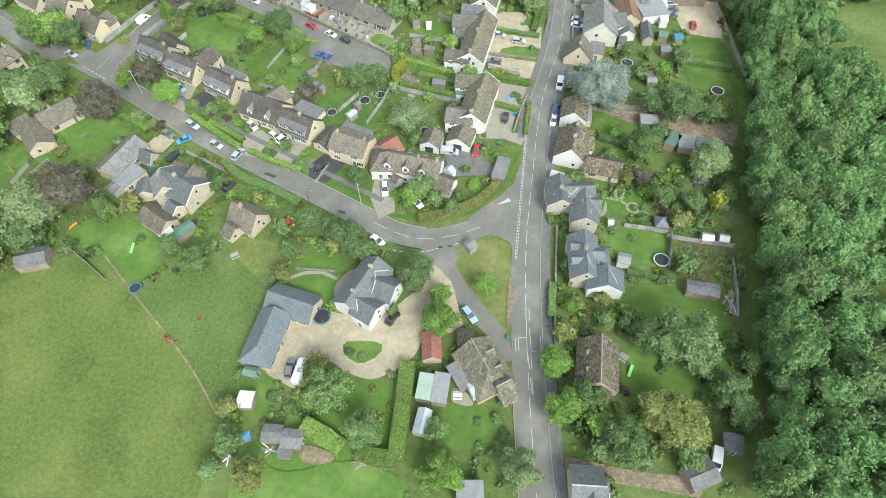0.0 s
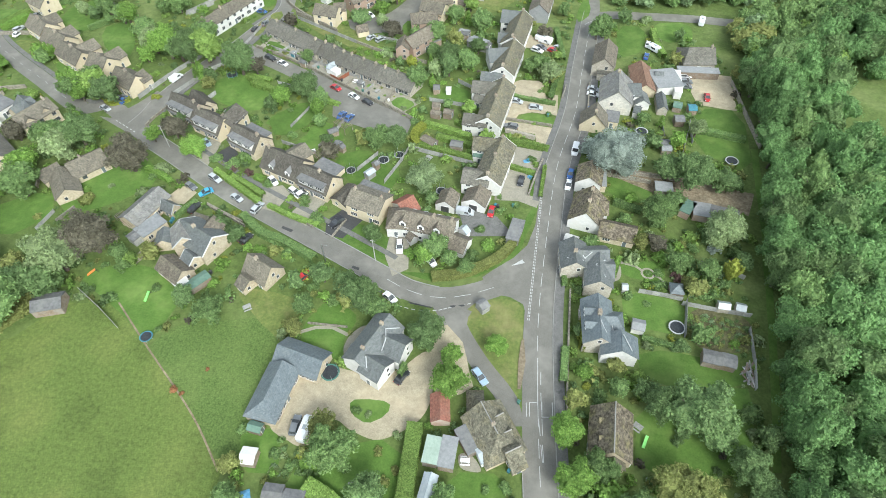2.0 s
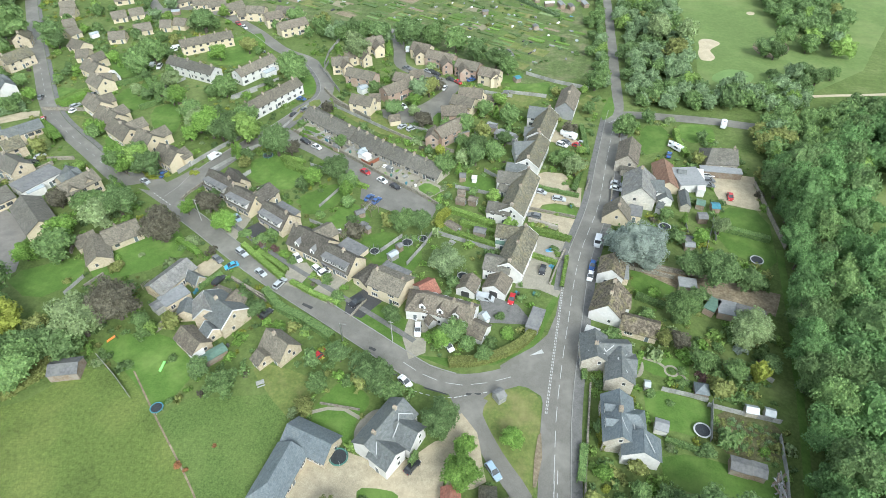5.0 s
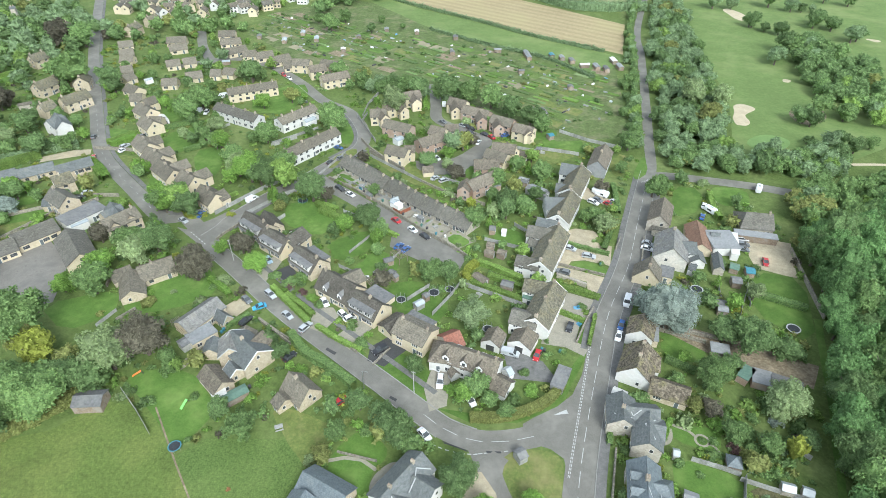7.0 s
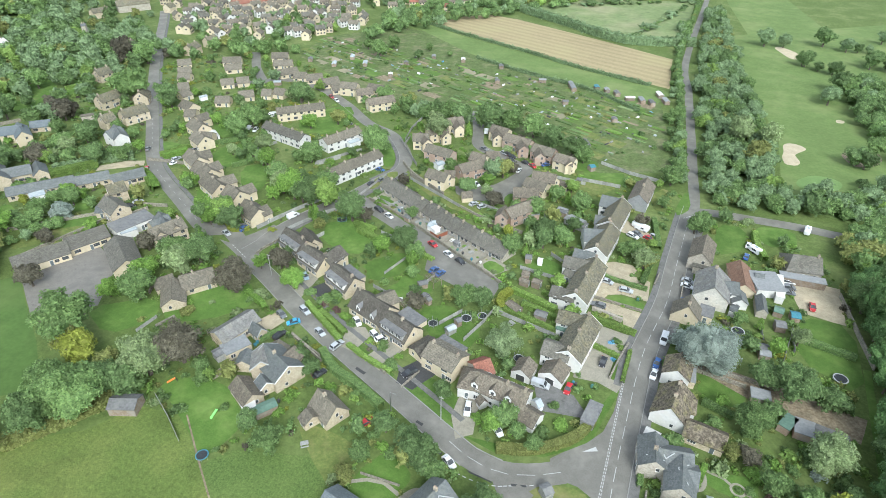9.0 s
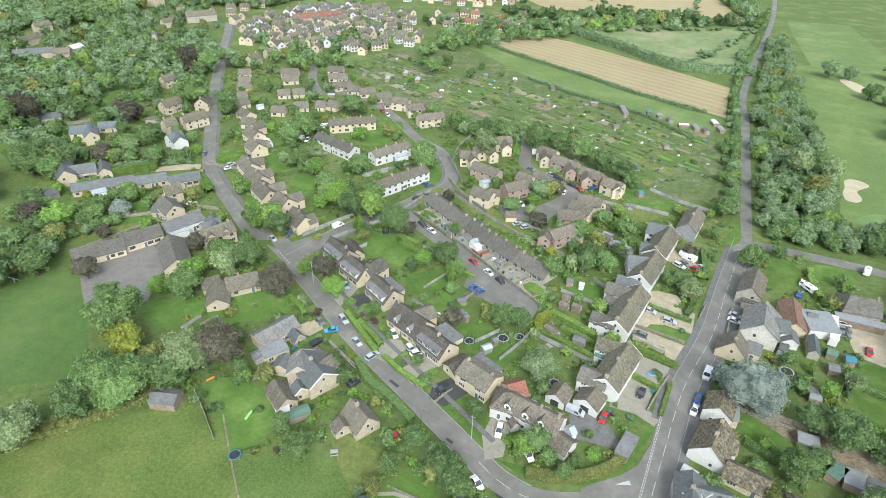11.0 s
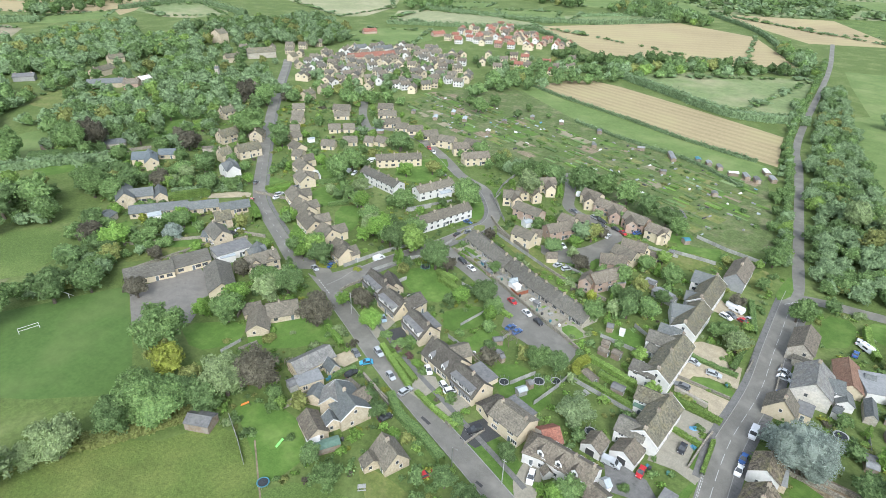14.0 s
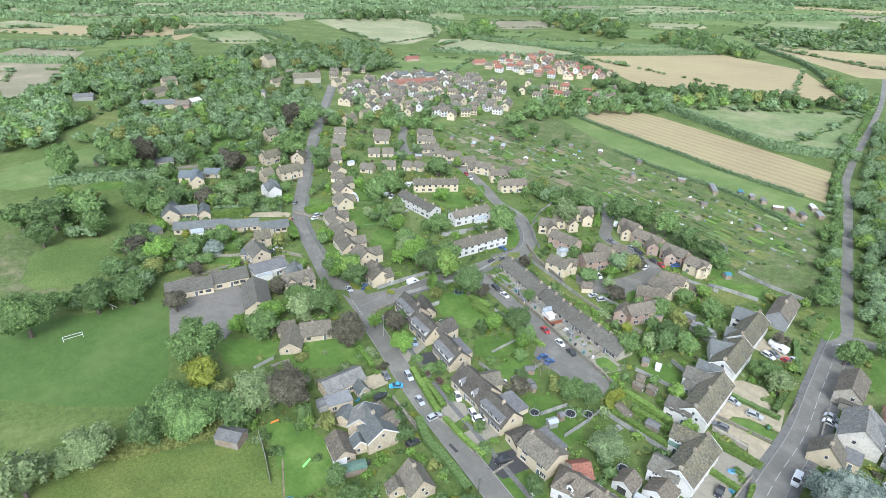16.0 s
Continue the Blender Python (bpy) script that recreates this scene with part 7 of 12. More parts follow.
e = house("house", "two-storey pale stone house with brown concrete tiles in the close", -115.5, 160.7, -109.5, 167.7, 6.75, 4.3, 6.54, "brown_tile", "cream_render", group='houses of the close')
body(e, -112.4, 166.5, -105.5, 160.9, 4.5, 4.13, 6.02, "brown_tile", "cream_render", seed=3)
e = house("house", "two-storey pale stone house with brown concrete tiles in the close", -112.0, 175.2, -106.0, 180.4, 6.75, 4.3, 6.54, "brown_tile", "cream_render", group='houses of the close')
body(e, -110.0, 180.3, -103.5, 171.1, 4.5, 4.13, 6.02, "brown_tile", "cream_render", seed=3)
e = house("house", "two-storey tan brick house with brown concrete tiles in the close", -107.9, 145.5, -95.2, 143.5, 6.75, 4.3, 6.54, "concrete_tile", "brick", group='houses of the close')
e = house("house", "two-storey pale stone house with brown concrete tiles in the close", -87.0, 146.4, -80.4, 145.3, 6.75, 4.3, 6.54, "brown_tile", "cream_render", group='houses of the close')
body(e, -81.9, 149.4, -77.2, 152.3, 4.5, 4.13, 6.02, "brown_tile", "cream_render", seed=3)
e = house("house", "two-storey tan brick house with brown concrete tiles in the close", -87.6, 132.2, -80.0, 142.6, 6.75, 4.3, 6.54, "brown_tile", "brick", group='houses of the close')
e = house("house", "two-storey pale stone house with brown concrete tiles in the close", -97.4, 123.9, -88.4, 123.0, 6.75, 4.3, 6.54, "concrete_tile", "cream_render", group='houses of the close')
body(e, -91.2, 126.1, -87.3, 127.5, 4.5, 4.13, 6.02, "brown_tile", "cream_render", seed=3)
e = house("house", "two-storey pale stone house with brown concrete tiles in the close", -89.3, 177.7, -80.7, 176.0, 6.75, 4.3, 6.54, "brown_tile", "cream_render", group='houses of the close')
body(e, -86.7, 175.8, -83.3, 168.9, 4.5, 4.13, 6.02, "brown_tile", "cream_render", seed=3)
e = house("house", "two-storey tan brick house with brown concrete tiles in the close", -80.3, 171.4, -67.7, 168.7, 6.75, 4.3, 6.54, "brown_tile", "brick", group='houses of the close')
body(e, -72.5, 168.9, -69.0, 162.5, 4.5, 4.13, 6.02, "brown_tile", "brick", seed=3)
e = house("house", "two-storey tan brick house with brown concrete tiles in the close", -65.3, 165.8, -55.3, 163.8, 6.75, 4.3, 6.54, "concrete_tile", "brick", group='houses of the close')
body(e, -62.6, 163.6, -60.2, 158.4, 4.5, 4.13, 6.02, "brown_tile", "brick", seed=3)
e = house("house", "two-storey pale stone house with brown concrete tiles in the close", -53.8, 160.7, -45.3, 159.1, 6.75, 4.3, 6.54, "brown_tile", "cream_render", group='houses of the close')
body(e, -49.4, 161.1, -46.4, 156.4, 4.5, 4.13, 6.02, "brown_tile", "cream_render", seed=3)
e = house("house", "two-storey pale stone house with brown concrete tiles in the close", -57.9, 140.2, -48.7, 140.9, 6.75, 4.3, 6.54, "brown_tile", "cream_render", group='houses of the close')
body(e, -52.8, 143.1, -48.5, 139.4, 4.5, 4.13, 6.02, "brown_tile", "cream_render", seed=3)
e = house("house", "two-storey pale stone house with brown concrete tiles in the close", -58.8, 134.1, -50.0, 132.3, 6.75, 4.3, 6.54, "concrete_tile", "cream_render", group='houses of the close')
e = house("house", "two-storey tan brick house with brown concrete tiles in the close", -60.8, 123.5, -52.1, 126.7, 6.75, 4.3, 6.54, "brown_tile", "brick", group='houses of the close')
body(e, -56.4, 125.7, -51.1, 124.7, 4.5, 4.13, 6.02, "brown_tile", "brick", seed=3)
e = house("house", "two-storey tan brick house with brown concrete tiles in the close", -58.3, 106.9, -51.8, 117.5, 6.75, 4.3, 6.54, "brown_tile", "brick", group='houses of the close')
body(e, -59.6, 109.9, -59.1, 104.1, 4.5, 4.13, 6.02, "brown_tile", "brick", seed=3)
shed(-77.8, 117.1, 32, 4.1, 3.96, 2.21, "cream_render", "brown_tile", "garage", "small gabled garage in the close", rise=1.62)


# ---- allotment sheds and distant buildings ----
shed(-226.2, 193.2, 25, 4.0, 2.6, 1.9, "timber", "pale_glass", "greenhouse", "glazed greenhouse on the allotments", rise=0.5)
shed(-216.1, 237.0, 115, 6.0, 2.6, 1.9, "timber", "pale_glass", "greenhouse", "glazed greenhouse on the allotments", rise=0.5)
shed(-199.3, 246.3, 115, 6.0, 2.6, 1.9, "timber", "pale_glass", "greenhouse", "glazed greenhouse on the allotments", rise=0.5)
shed(-213.0, 253.6, 115, 5.0, 2.6, 1.9, "timber", "pale_glass", "greenhouse", "glazed greenhouse on the allotments", rise=0.5)
shed(-234.8, 238.2, 115, 4.0, 2.6, 1.9, "timber", "felt", "shed", "small weathered shed on the allotments", rise=0.5)
shed(-166.3, 277.5, 115, 4.0, 2.6, 1.9, "timber", "pale_sheet", "shed", "small weathered shed on the allotments", rise=0.5)
shed(-146.6, 279.9, 115, 4.0, 2.6, 1.9, "timber", "white_render", "shed", "small weathered shed on the allotments", rise=0.5)
shed(-120.1, 277.7, 115, 4.0, 2.6, 1.9, "timber", "felt", "shed", "small weathered shed on the allotments", rise=0.5)
shed(-89.5, 263.8, 25, 4.0, 2.6, 1.9, "timber", "pale_sheet", "shed", "small weathered shed on the allotments", rise=0.5)
shed(-71.2, 261.8, 115, 12.0, 2.6, 1.9, "timber", "pale_sheet", "greenhouse", "glazed greenhouse on the allotments", rise=0.5)
shed(-58.0, 266.0, 115, 4.0, 2.6, 1.9, "timber", "blue_pad", "shed", "small weathered shed on the allotments", rise=0.5)
shed(-51.8, 264.1, 115, 4.0, 2.6, 1.9, "timber", "pale_sheet", "shed", "small weathered shed on the allotments", rise=0.5)
shed(-45.6, 261.3, 115, 5.0, 2.6, 1.9, "timber", "felt", "shed", "small weathered shed on the allotments", rise=0.5)
shed(-37.8, 256.4, 25, 5.0, 2.6, 1.9, "timber", "white_render", "shed", "small weathered shed on the allotments", rise=0.5)
shed(-31.3, 256.5, 115, 6.0, 2.6, 1.9, "timber", "pale_sheet", "shed", "small weathered shed on the allotments", rise=0.5)
shed(-25.8, 254.9, 115, 5.0, 2.6, 1.9, "timber", "felt", "shed", "small weathered shed on the allotments", rise=0.5)
shed(-23.5, 269.3, 115, 6.0, 2.6, 1.9, "timber", "white_render", "shed", "small weathered shed on the allotments", rise=0.5)
shed(-19.2, 260.8, 115, 6.0, 2.6, 1.9, "timber", "pale_sheet", "shed", "small weathered shed on the allotments", rise=0.5)
shed(-113.0, 250.9, 115, 3.0, 2.6, 1.9, "timber", "felt", "shed", "small weathered shed on the allotments", rise=0.5)
shed(-176.5, 258.1, 115, 3.0, 2.6, 1.9, "timber", "felt", "shed", "small weathered shed on the allotments", rise=0.5)
shed(-174.8, 234.0, 115, 3.0, 2.6, 1.9, "timber", "white_render", "shed", "small weathered shed on the allotments", rise=0.5)
shed(-39.8, 222.3, 115, 3.0, 2.6, 1.9, "timber", "felt", "shed", "small weathered shed on the allotments", rise=0.5)
shed(-68.6, 235.5, 25, 3.0, 2.6, 1.9, "timber", "felt", "shed", "small weathered shed on the allotments", rise=0.5)
e = house("house", "tall old stone manor house among trees", -520.6, 300.2, -520.9, 310.1, 12.6, 9.46, 12.9, "stone_tile", "stone", windows=False, chimneys=(0.1, 0.9))
e = house("house", "large old stone house among trees", -447.1, 276.9, -434.9, 297.8, 9.9, 5.16, 8.6, "stone_tile", "grey_stone", windows=False, chimneys=(0.1, 0.9))
e = house("tower", "church tower of pale stone among trees", -393.9, 204.2, -392.1, 206.0, 6.3, 12.04, 12.9, "slate", "grey_stone", windows=False, chimneys=(0.1, 0.9))
e = house("house", "stone farmhouse range among trees", -478.7, 156.2, -484.3, 174.4, 8.1, 4.3, 6.88, "stone_tile", "stone", windows=False, chimneys=(0.1, 0.9))
e = house("house", "long slate-roofed barn among trees", -453.0, 139.0, -439.1, 158.1, 8.1, 3.44, 6.02, "slate", "stone", windows=False, chimneys=(0.1, 0.9))
e = house("house", "brick barn beside the farmyard", -432.5, 154.5, -425.4, 161.7, 8.1, 4.3, 6.88, "brown_tile", "brick", windows=False, chimneys=(0.1, 0.9))
e = house("house", "long white-roofed farm shed", -433.5, 166.4, -433.4, 174.4, 8.1, 4.3, 6.02, "white_render", "grey_stone", windows=False, chimneys=(0.1, 0.9))
e = house("house", "long pale field barn", -512.2, 115.9, -504.0, 127.0, 8.1, 3.44, 5.16, "felt", "grey_timber", windows=False, chimneys=(0.1, 0.9))
e = house("house", "stone house with a low roof among trees", -514.6, 188.7, -513.2, 200.8, 7.2, 4.3, 6.88, "stone_tile", "stone", windows=False, chimneys=(0.1, 0.9))
e = house("house", "stone house beside the far street", -410.0, 292.2, -410.2, 299.2, 7.2, 4.3, 6.88, "stone_tile", "stone", windows=False, chimneys=(0.1, 0.9))
e = house("house", "white cottages beside the sports field", -394.1, 359.0, -388.5, 369.1, 6.3, 4.3, 6.88, "slate", "white_render", windows=False, chimneys=(0.1, 0.9))
e = house("house", "white cottages beside the sports field", -376.4, 365.8, -368.8, 382.1, 6.3, 4.3, 6.88, "slate", "white_render", windows=False, chimneys=(0.1, 0.9))
e = house("house", "red-roofed pavilion of the sports field", -452.1, 438.0, -445.3, 451.3, 7.2, 2.58, 5.16, "red_tile", "brick", windows=False, chimneys=(0.1, 0.9))
e = house("house", "low red-roofed sports clubhouse", -387.8, 477.8, -381.3, 490.3, 8.1, 2.58, 5.16, "red_tile", "brick", windows=False, chimneys=(0.1, 0.9))
e = house("house", "brick row with red roofs", -371.9, 325.2, -349.9, 363.0, 7.2, 4.3, 6.88, "red_tile", "brick", windows=False, chimneys=(0.1, 0.9))
e = house("house", "grey stone house by the far woods", -447.1, 253.0, -444.6, 266.4, 7.2, 4.3, 6.88, "stone_tile", "stone", windows=False, chimneys=(0.1, 0.9))
e = house("house", "house with dormers beside the woods", -348.5, 197.7, -354.7, 208.0, 7.2, 4.3, 6.88, "stone_tile", "stone", windows=False, chimneys=(0.1, 0.9))
e = house("house", "old stone village house far off", -314.0, 232.0, -313.1, 240.0, 7.2, 4.3, 6.88, "stone_tile", "stone", windows=False, chimneys=(0.1, 0.9))
e = house("house", "old stone village house far off", -311.2, 212.4, -312.5, 222.1, 7.2, 4.3, 6.88, "stone_tile", "stone", windows=False, chimneys=(0.1, 0.9))


# ---- white terraces and the western houses ----
e = house("terrace", "two-storey white rendered terrace with tiled roof and small chimneys", -135.3, 102.6, -125.3, 131.0, 6.75, 4.3, 6.36, "concrete_tile", "white_render", group='terraces', chimneys=(0.1, 0.4, 0.7, 0.95))
e = house("terrace", "two-storey white rendered terrace with tiled roof and small chimneys", -153.2, 130.7, -145.9, 148.9, 6.75, 4.3, 6.36, "concrete_tile", "white_render", group='terraces', chimneys=(0.1, 0.4, 0.7, 0.95))
e = house("terrace", "two-storey white rendered terrace with tiled roof and small chimneys", -188.2, 135.9, -163.0, 130.7, 6.75, 4.3, 6.36, "grey_tile", "white_render", group='terraces', chimneys=(0.1, 0.4, 0.7, 0.95))
e = house("terrace", "two-storey cream terrace with tiled roof and small chimneys", -194.1, 151.0, -177.4, 167.5, 6.75, 4.3, 6.36, "concrete_tile", "cream_render", group='terraces', chimneys=(0.1, 0.4, 0.7, 0.95))
e = house("house", "semi-detached stone house with brown tiles and rear wing", -198.7, 97.1, -188.9, 92.2, 7.65, 3.61, 6.54, "concrete_tile", "cream_render", group='semi-detached houses', chimneys=(0.5,))
body(e, -193.7, 96.6, -191.2, 100.6, 6.3, 3.78, 5.85, "concrete_tile", "cream_render", seed=3)
e = house("house", "semi-detached stone house with brown tiles and rear wing", -187.2, 89.6, -176.6, 85.7, 7.65, 3.61, 6.54, "concrete_tile", "cream_render", group='semi-detached houses', chimneys=(0.5,))
body(e, -181.8, 89.2, -180.3, 93.7, 6.3, 3.78, 5.85, "concrete_tile", "cream_render", seed=3)
e = house("house", "semi-detached stone house with brown tiles and rear wing", -176.4, 82.9, -164.7, 77.6, 7.65, 3.61, 6.54, "concrete_tile", "cream_render", group='semi-detached houses', chimneys=(0.5,))
body(e, -169.8, 81.8, -166.9, 87.3, 6.3, 3.78, 5.85, "concrete_tile", "cream_render", seed=3)
e = house("house", "semi-detached stone house with brown tiles and rear wing", -161.9, 78.7, -154.2, 76.2, 7.65, 3.61, 6.54, "concrete_tile", "cream_render", group='semi-detached houses', chimneys=(0.5,))
body(e, -157.2, 79.2, -155.2, 84.3, 6.3, 3.78, 5.85, "concrete_tile", "cream_render", seed=3)
e = house("house", "semi-detached stone house with brown tiles and rear wing", -148.4, 72.5, -139.2, 68.7, 7.65, 3.61, 6.54, "concrete_tile", "cream_render", group='semi-detached houses', chimneys=(0.5,))
body(e, -140.6, 70.2, -139.6, 73.5, 6.3, 3.78, 5.85, "concrete_tile", "cream_render", seed=3)
e = house("house", "semi-detached stone house with brown tiles and rear wing", -222.2, 123.5, -212.3, 119.6, 7.65, 3.61, 6.54, "concrete_tile", "cream_render", group='semi-detached houses', chimneys=(0.5,))
body(e, -223.5, 127.0, -222.0, 132.9, 6.3, 3.78, 5.85, "concrete_tile", "cream_render", seed=3)
e = house("house", "semi-detached stone house with brown tiles and rear wing", -210.3, 113.1, -201.5, 109.3, 7.65, 3.61, 6.54, "concrete_tile", "cream_render", group='semi-detached houses', chimneys=(0.5,))
body(e, -207.7, 113.7, -202.7, 115.4, 6.3, 3.78, 5.85, "concrete_tile", "cream_render", seed=3)
e = house("school", "long low school building with grey tiled roofs", -193.7, 12.9, -186.2, 26.9, 9.0, 2.58, 4.99, "grey_tile", "cream_render", category='school')
body(e, -187.7, 27.4, -182.8, 39.2, 9.0, 2.75, 5.16, "grey_tile", "cream_render", seed=3)
e = house("school_hall", "school hall with a grey roof and rooflights", -173.2, 35.9, -158.3, 26.9, 9.0, 2.75, 5.5, "grey_tile", "cream_render", category='school')
e = house("school_building", "flat-roofed white school building", -181.5, 40.8, -177.5, 54.0, 8.1, 3.1, 3.18, "felt", "white_render", category='school')
body(e, -178.2, 40.9, -176.0, 45.7, 4.5, 2.58, 2.67, "pale_glass", "white_render", seed=5, windows=False)
e = house("house", "stone schoolhouse with two front gables", -163.8, 41.7, -159.9, 52.3, 7.2, 4.47, 7.05, "concrete_tile", "stone", chimneys=(0.95,))
body(e, -164.1, 45.3, -159.9, 42.9, 4.05, 4.47, 6.36, "concrete_tile", "stone", seed=3)
body(e, -162.3, 50.2, -158.2, 48.1, 4.05, 4.47, 6.36, "concrete_tile", "stone", seed=3)
e = house("house", "range of slate-roofed school outbuildings", -170.0, 47.4, -168.1, 53.8, 6.3, 2.92, 5.16, "slate", "stone")
body(e, -172.2, 53.8, -164.8, 49.7, 5.4, 2.92, 5.16, "slate", "stone", seed=3)
e = house("house", "tall stone house with a gabled slate roof", -196.4, 52.3, -186.3, 49.3, 7.2, 4.3, 7.05, "grey_tile", "stone", chimneys=(0.1,))
body(e, -197.7, 48.4, -193.9, 50.4, 4.5, 2.58, 3.96, "slate", "stone", seed=3)
e = house("house", "stone house with brown stone tiles", -202.8, 57.8, -199.9, 63.3, 7.2, 4.3, 6.88, "stone_tile", "stone", chimneys=(0.4,))
e = house("cottage_row", "low slate-roofed stone cottage row", -239.4, 42.4, -225.2, 60.6, 5.85, 2.58, 4.82, "slate", "stone", group='cottage rows')
e = house("cottage_row", "low slate-roofed stone cottage row", -223.2, 60.0, -216.1, 69.5, 5.85, 2.58, 4.82, "slate", "stone", group='cottage rows')
e = house("cottage_row", "low slate-roofed stone cottage row", -212.0, 66.8, -205.5, 77.4, 5.85, 2.58, 4.82, "slate", "stone", group='cottage rows')
e = house("house", "stone barn house with slate roofs", -260.3, 52.0, -247.7, 45.7, 7.2, 4.3, 7.22, "slate", "stone")
body(e, -253.9, 49.0, -247.2, 58.5, 6.3, 3.44, 6.02, "slate", "stone", seed=3)
body(e, -249.2, 62.5, -240.7, 57.8, 5.4, 3.1, 5.33, "slate", "stone", seed=3)
e = house("house", "stone house with a grey slate roof behind trees", -291.9, 76.3, -285.2, 82.5, 7.2, 4.3, 6.88, "blue_slate", "cream_render")
body(e, -290.1, 83.9, -278.1, 77.6, 6.3, 4.3, 6.88, "blue_slate", "cream_render", seed=3)
body(e, -291.2, 89.9, -285.1, 95.6, 5.4, 2.58, 4.73, "blue_slate", "stone", seed=3)
e = house("house", "rendered house with creeper and slate roofs", -244.8, 93.9, -243.5, 100.5, 7.2, 4.3, 6.88, "slate", "white_render")
body(e, -247.8, 101.0, -237.6, 95.3, 6.3, 4.3, 6.88, "slate", "white_render", seed=3)
e = house("house", "old stone village house with stone tiles", -258.9, 114.0, -255.6, 125.9, 7.2, 4.3, 7.22, "stone_tile", "stone", group='village houses', chimneys=(0.05, 0.95))
e = house("house", "old stone village house with stone tiles", -285.0, 122.7, -284.3, 134.9, 7.2, 4.3, 7.22, "stone_tile", "stone", group='village houses', chimneys=(0.05, 0.95))
e = house("house", "old stone village house with stone tiles", -283.1, 136.1, -282.9, 142.2, 7.2, 4.3, 7.22, "slate", "stone", group='village houses', chimneys=(0.05, 0.95))
e = house("house", "old stone village house with stone tiles", -321.2, 151.8, -320.3, 159.9, 7.2, 4.3, 7.22, "stone_tile", "stone", group='village houses', chimneys=(0.05, 0.95))
e = house("house", "old stone village house with stone tiles", -261.9, 105.2, -260.8, 111.0, 7.2, 4.3, 7.22, "stone_tile", "stone", group='village houses', chimneys=(0.05, 0.95))
e = house("house", "old stone village house with stone tiles", -270.6, 136.3, -275.5, 143.2, 7.2, 4.3, 7.22, "stone_tile", "stone", group='village houses', chimneys=(0.05, 0.95))
e = house("bungalow", "grey-roofed bungalow on the estate", -299.5, 191.9, -294.0, 197.1, 7.2, 2.41, 4.82, "concrete_tile", "cream_render", group='estate bungalows')
e = house("bungalow", "grey-roofed bungalow on the estate", -288.3, 180.7, -283.1, 185.7, 7.2, 2.41, 4.82, "concrete_tile", "cream_render", group='estate bungalows')
e = house("bungalow", "grey-roofed bungalow on the estate", -280.9, 173.9, -274.6, 176.7, 7.2, 2.41, 4.82, "concrete_tile", "cream_render", group='estate bungalows')
e = house("bungalow", "grey-roofed bungalow on the estate", -268.2, 160.4, -264.3, 164.2, 7.2, 2.41, 4.82, "concrete_tile", "cream_render", group='estate bungalows')
e = house("bungalow", "grey-roofed bungalow on the estate", -258.1, 150.8, -256.8, 156.3, 7.2, 2.41, 4.82, "concrete_tile", "cream_render", group='estate bungalows')
e = house("bungalow", "grey-roofed bungalow on the estate", -247.3, 143.1, -238.7, 140.8, 7.2, 2.41, 4.82, "concrete_tile", "cream_render", group='estate bungalows')
e = house("bungalow", "grey-roofed bungalow on the estate", -236.3, 133.1, -231.4, 135.2, 7.2, 2.41, 4.82, "concrete_tile", "cream_render", group='estate bungalows')
e = house("bungalow", "grey-roofed bungalow on the estate", -235.7, 154.0, -229.2, 157.4, 7.2, 2.41, 4.82, "concrete_tile", "cream_render", group='estate bungalows')
e = house("bungalow", "grey-roofed bungalow on the estate", -251.9, 175.9, -246.9, 180.6, 7.2, 2.41, 4.82, "concrete_tile", "cream_render", group='estate bungalows')
e = house("bungalow", "grey-roofed bungalow on the estate", -245.6, 181.8, -240.8, 186.3, 7.2, 2.41, 4.82, "concrete_tile", "cream_render", group='estate bungalows')
e = house("bungalow", "grey-roofed bungalow on the estate", -229.9, 164.7, -224.2, 170.0, 7.2, 2.41, 4.82, "concrete_tile", "cream_render", group='estate bungalows')
e = house("bungalow", "grey-roofed bungalow on the estate", -220.6, 173.4, -215.7, 175.2, 7.2, 2.41, 4.82, "concrete_tile", "cream_render", group='estate bungalows')
e = house("bungalow", "grey-roofed bungalow on the estate", -215.6, 178.1, -209.2, 178.6, 7.2, 2.41, 4.82, "concrete_tile", "cream_render", group='estate bungalows')
e = house("bungalow", "grey-roofed bungalow on the estate", -278.5, 208.4, -269.0, 213.8, 7.2, 2.41, 4.82, "concrete_tile", "cream_render", group='estate bungalows')
e = house("bungalow", "grey-roofed bungalow on the estate", -267.6, 197.1, -260.7, 203.7, 7.2, 2.41, 4.82, "concrete_tile", "cream_render", group='estate bungalows')
e = house("bungalow", "grey-roofed bungalow on the estate", -257.1, 229.1, -248.4, 233.7, 7.2, 2.41, 4.82, "concrete_tile", "cream_render", group='estate bungalows')
e = house("bungalow", "grey-roofed bungalow on the estate", -246.8, 217.0, -237.1, 222.7, 7.2, 2.41, 4.82, "concrete_tile", "cream_render", group='estate bungalows')
e = house("bungalow", "grey-roofed bungalow on the estate", -232.9, 203.3, -226.6, 212.5, 7.2, 2.41, 4.82, "concrete_tile", "cream_render", group='estate bungalows')
e = house("bungalow", "grey-roofed bungalow on the estate", -222.1, 204.0, -215.6, 207.0, 7.2, 2.41, 4.82, "concrete_tile", "cream_render", group='estate bungalows')
e = house("bungalow", "grey-roofed bungalow on the estate", -213.4, 203.1, -206.6, 209.5, 7.2, 2.41, 4.82, "concrete_tile", "cream_render", group='estate bungalows')
e = house("bungalow", "grey-roofed bungalow on the estate", -201.0, 200.1, -195.3, 208.4, 7.2, 2.41, 4.82, "concrete_tile", "cream_render", group='estate bungalows')
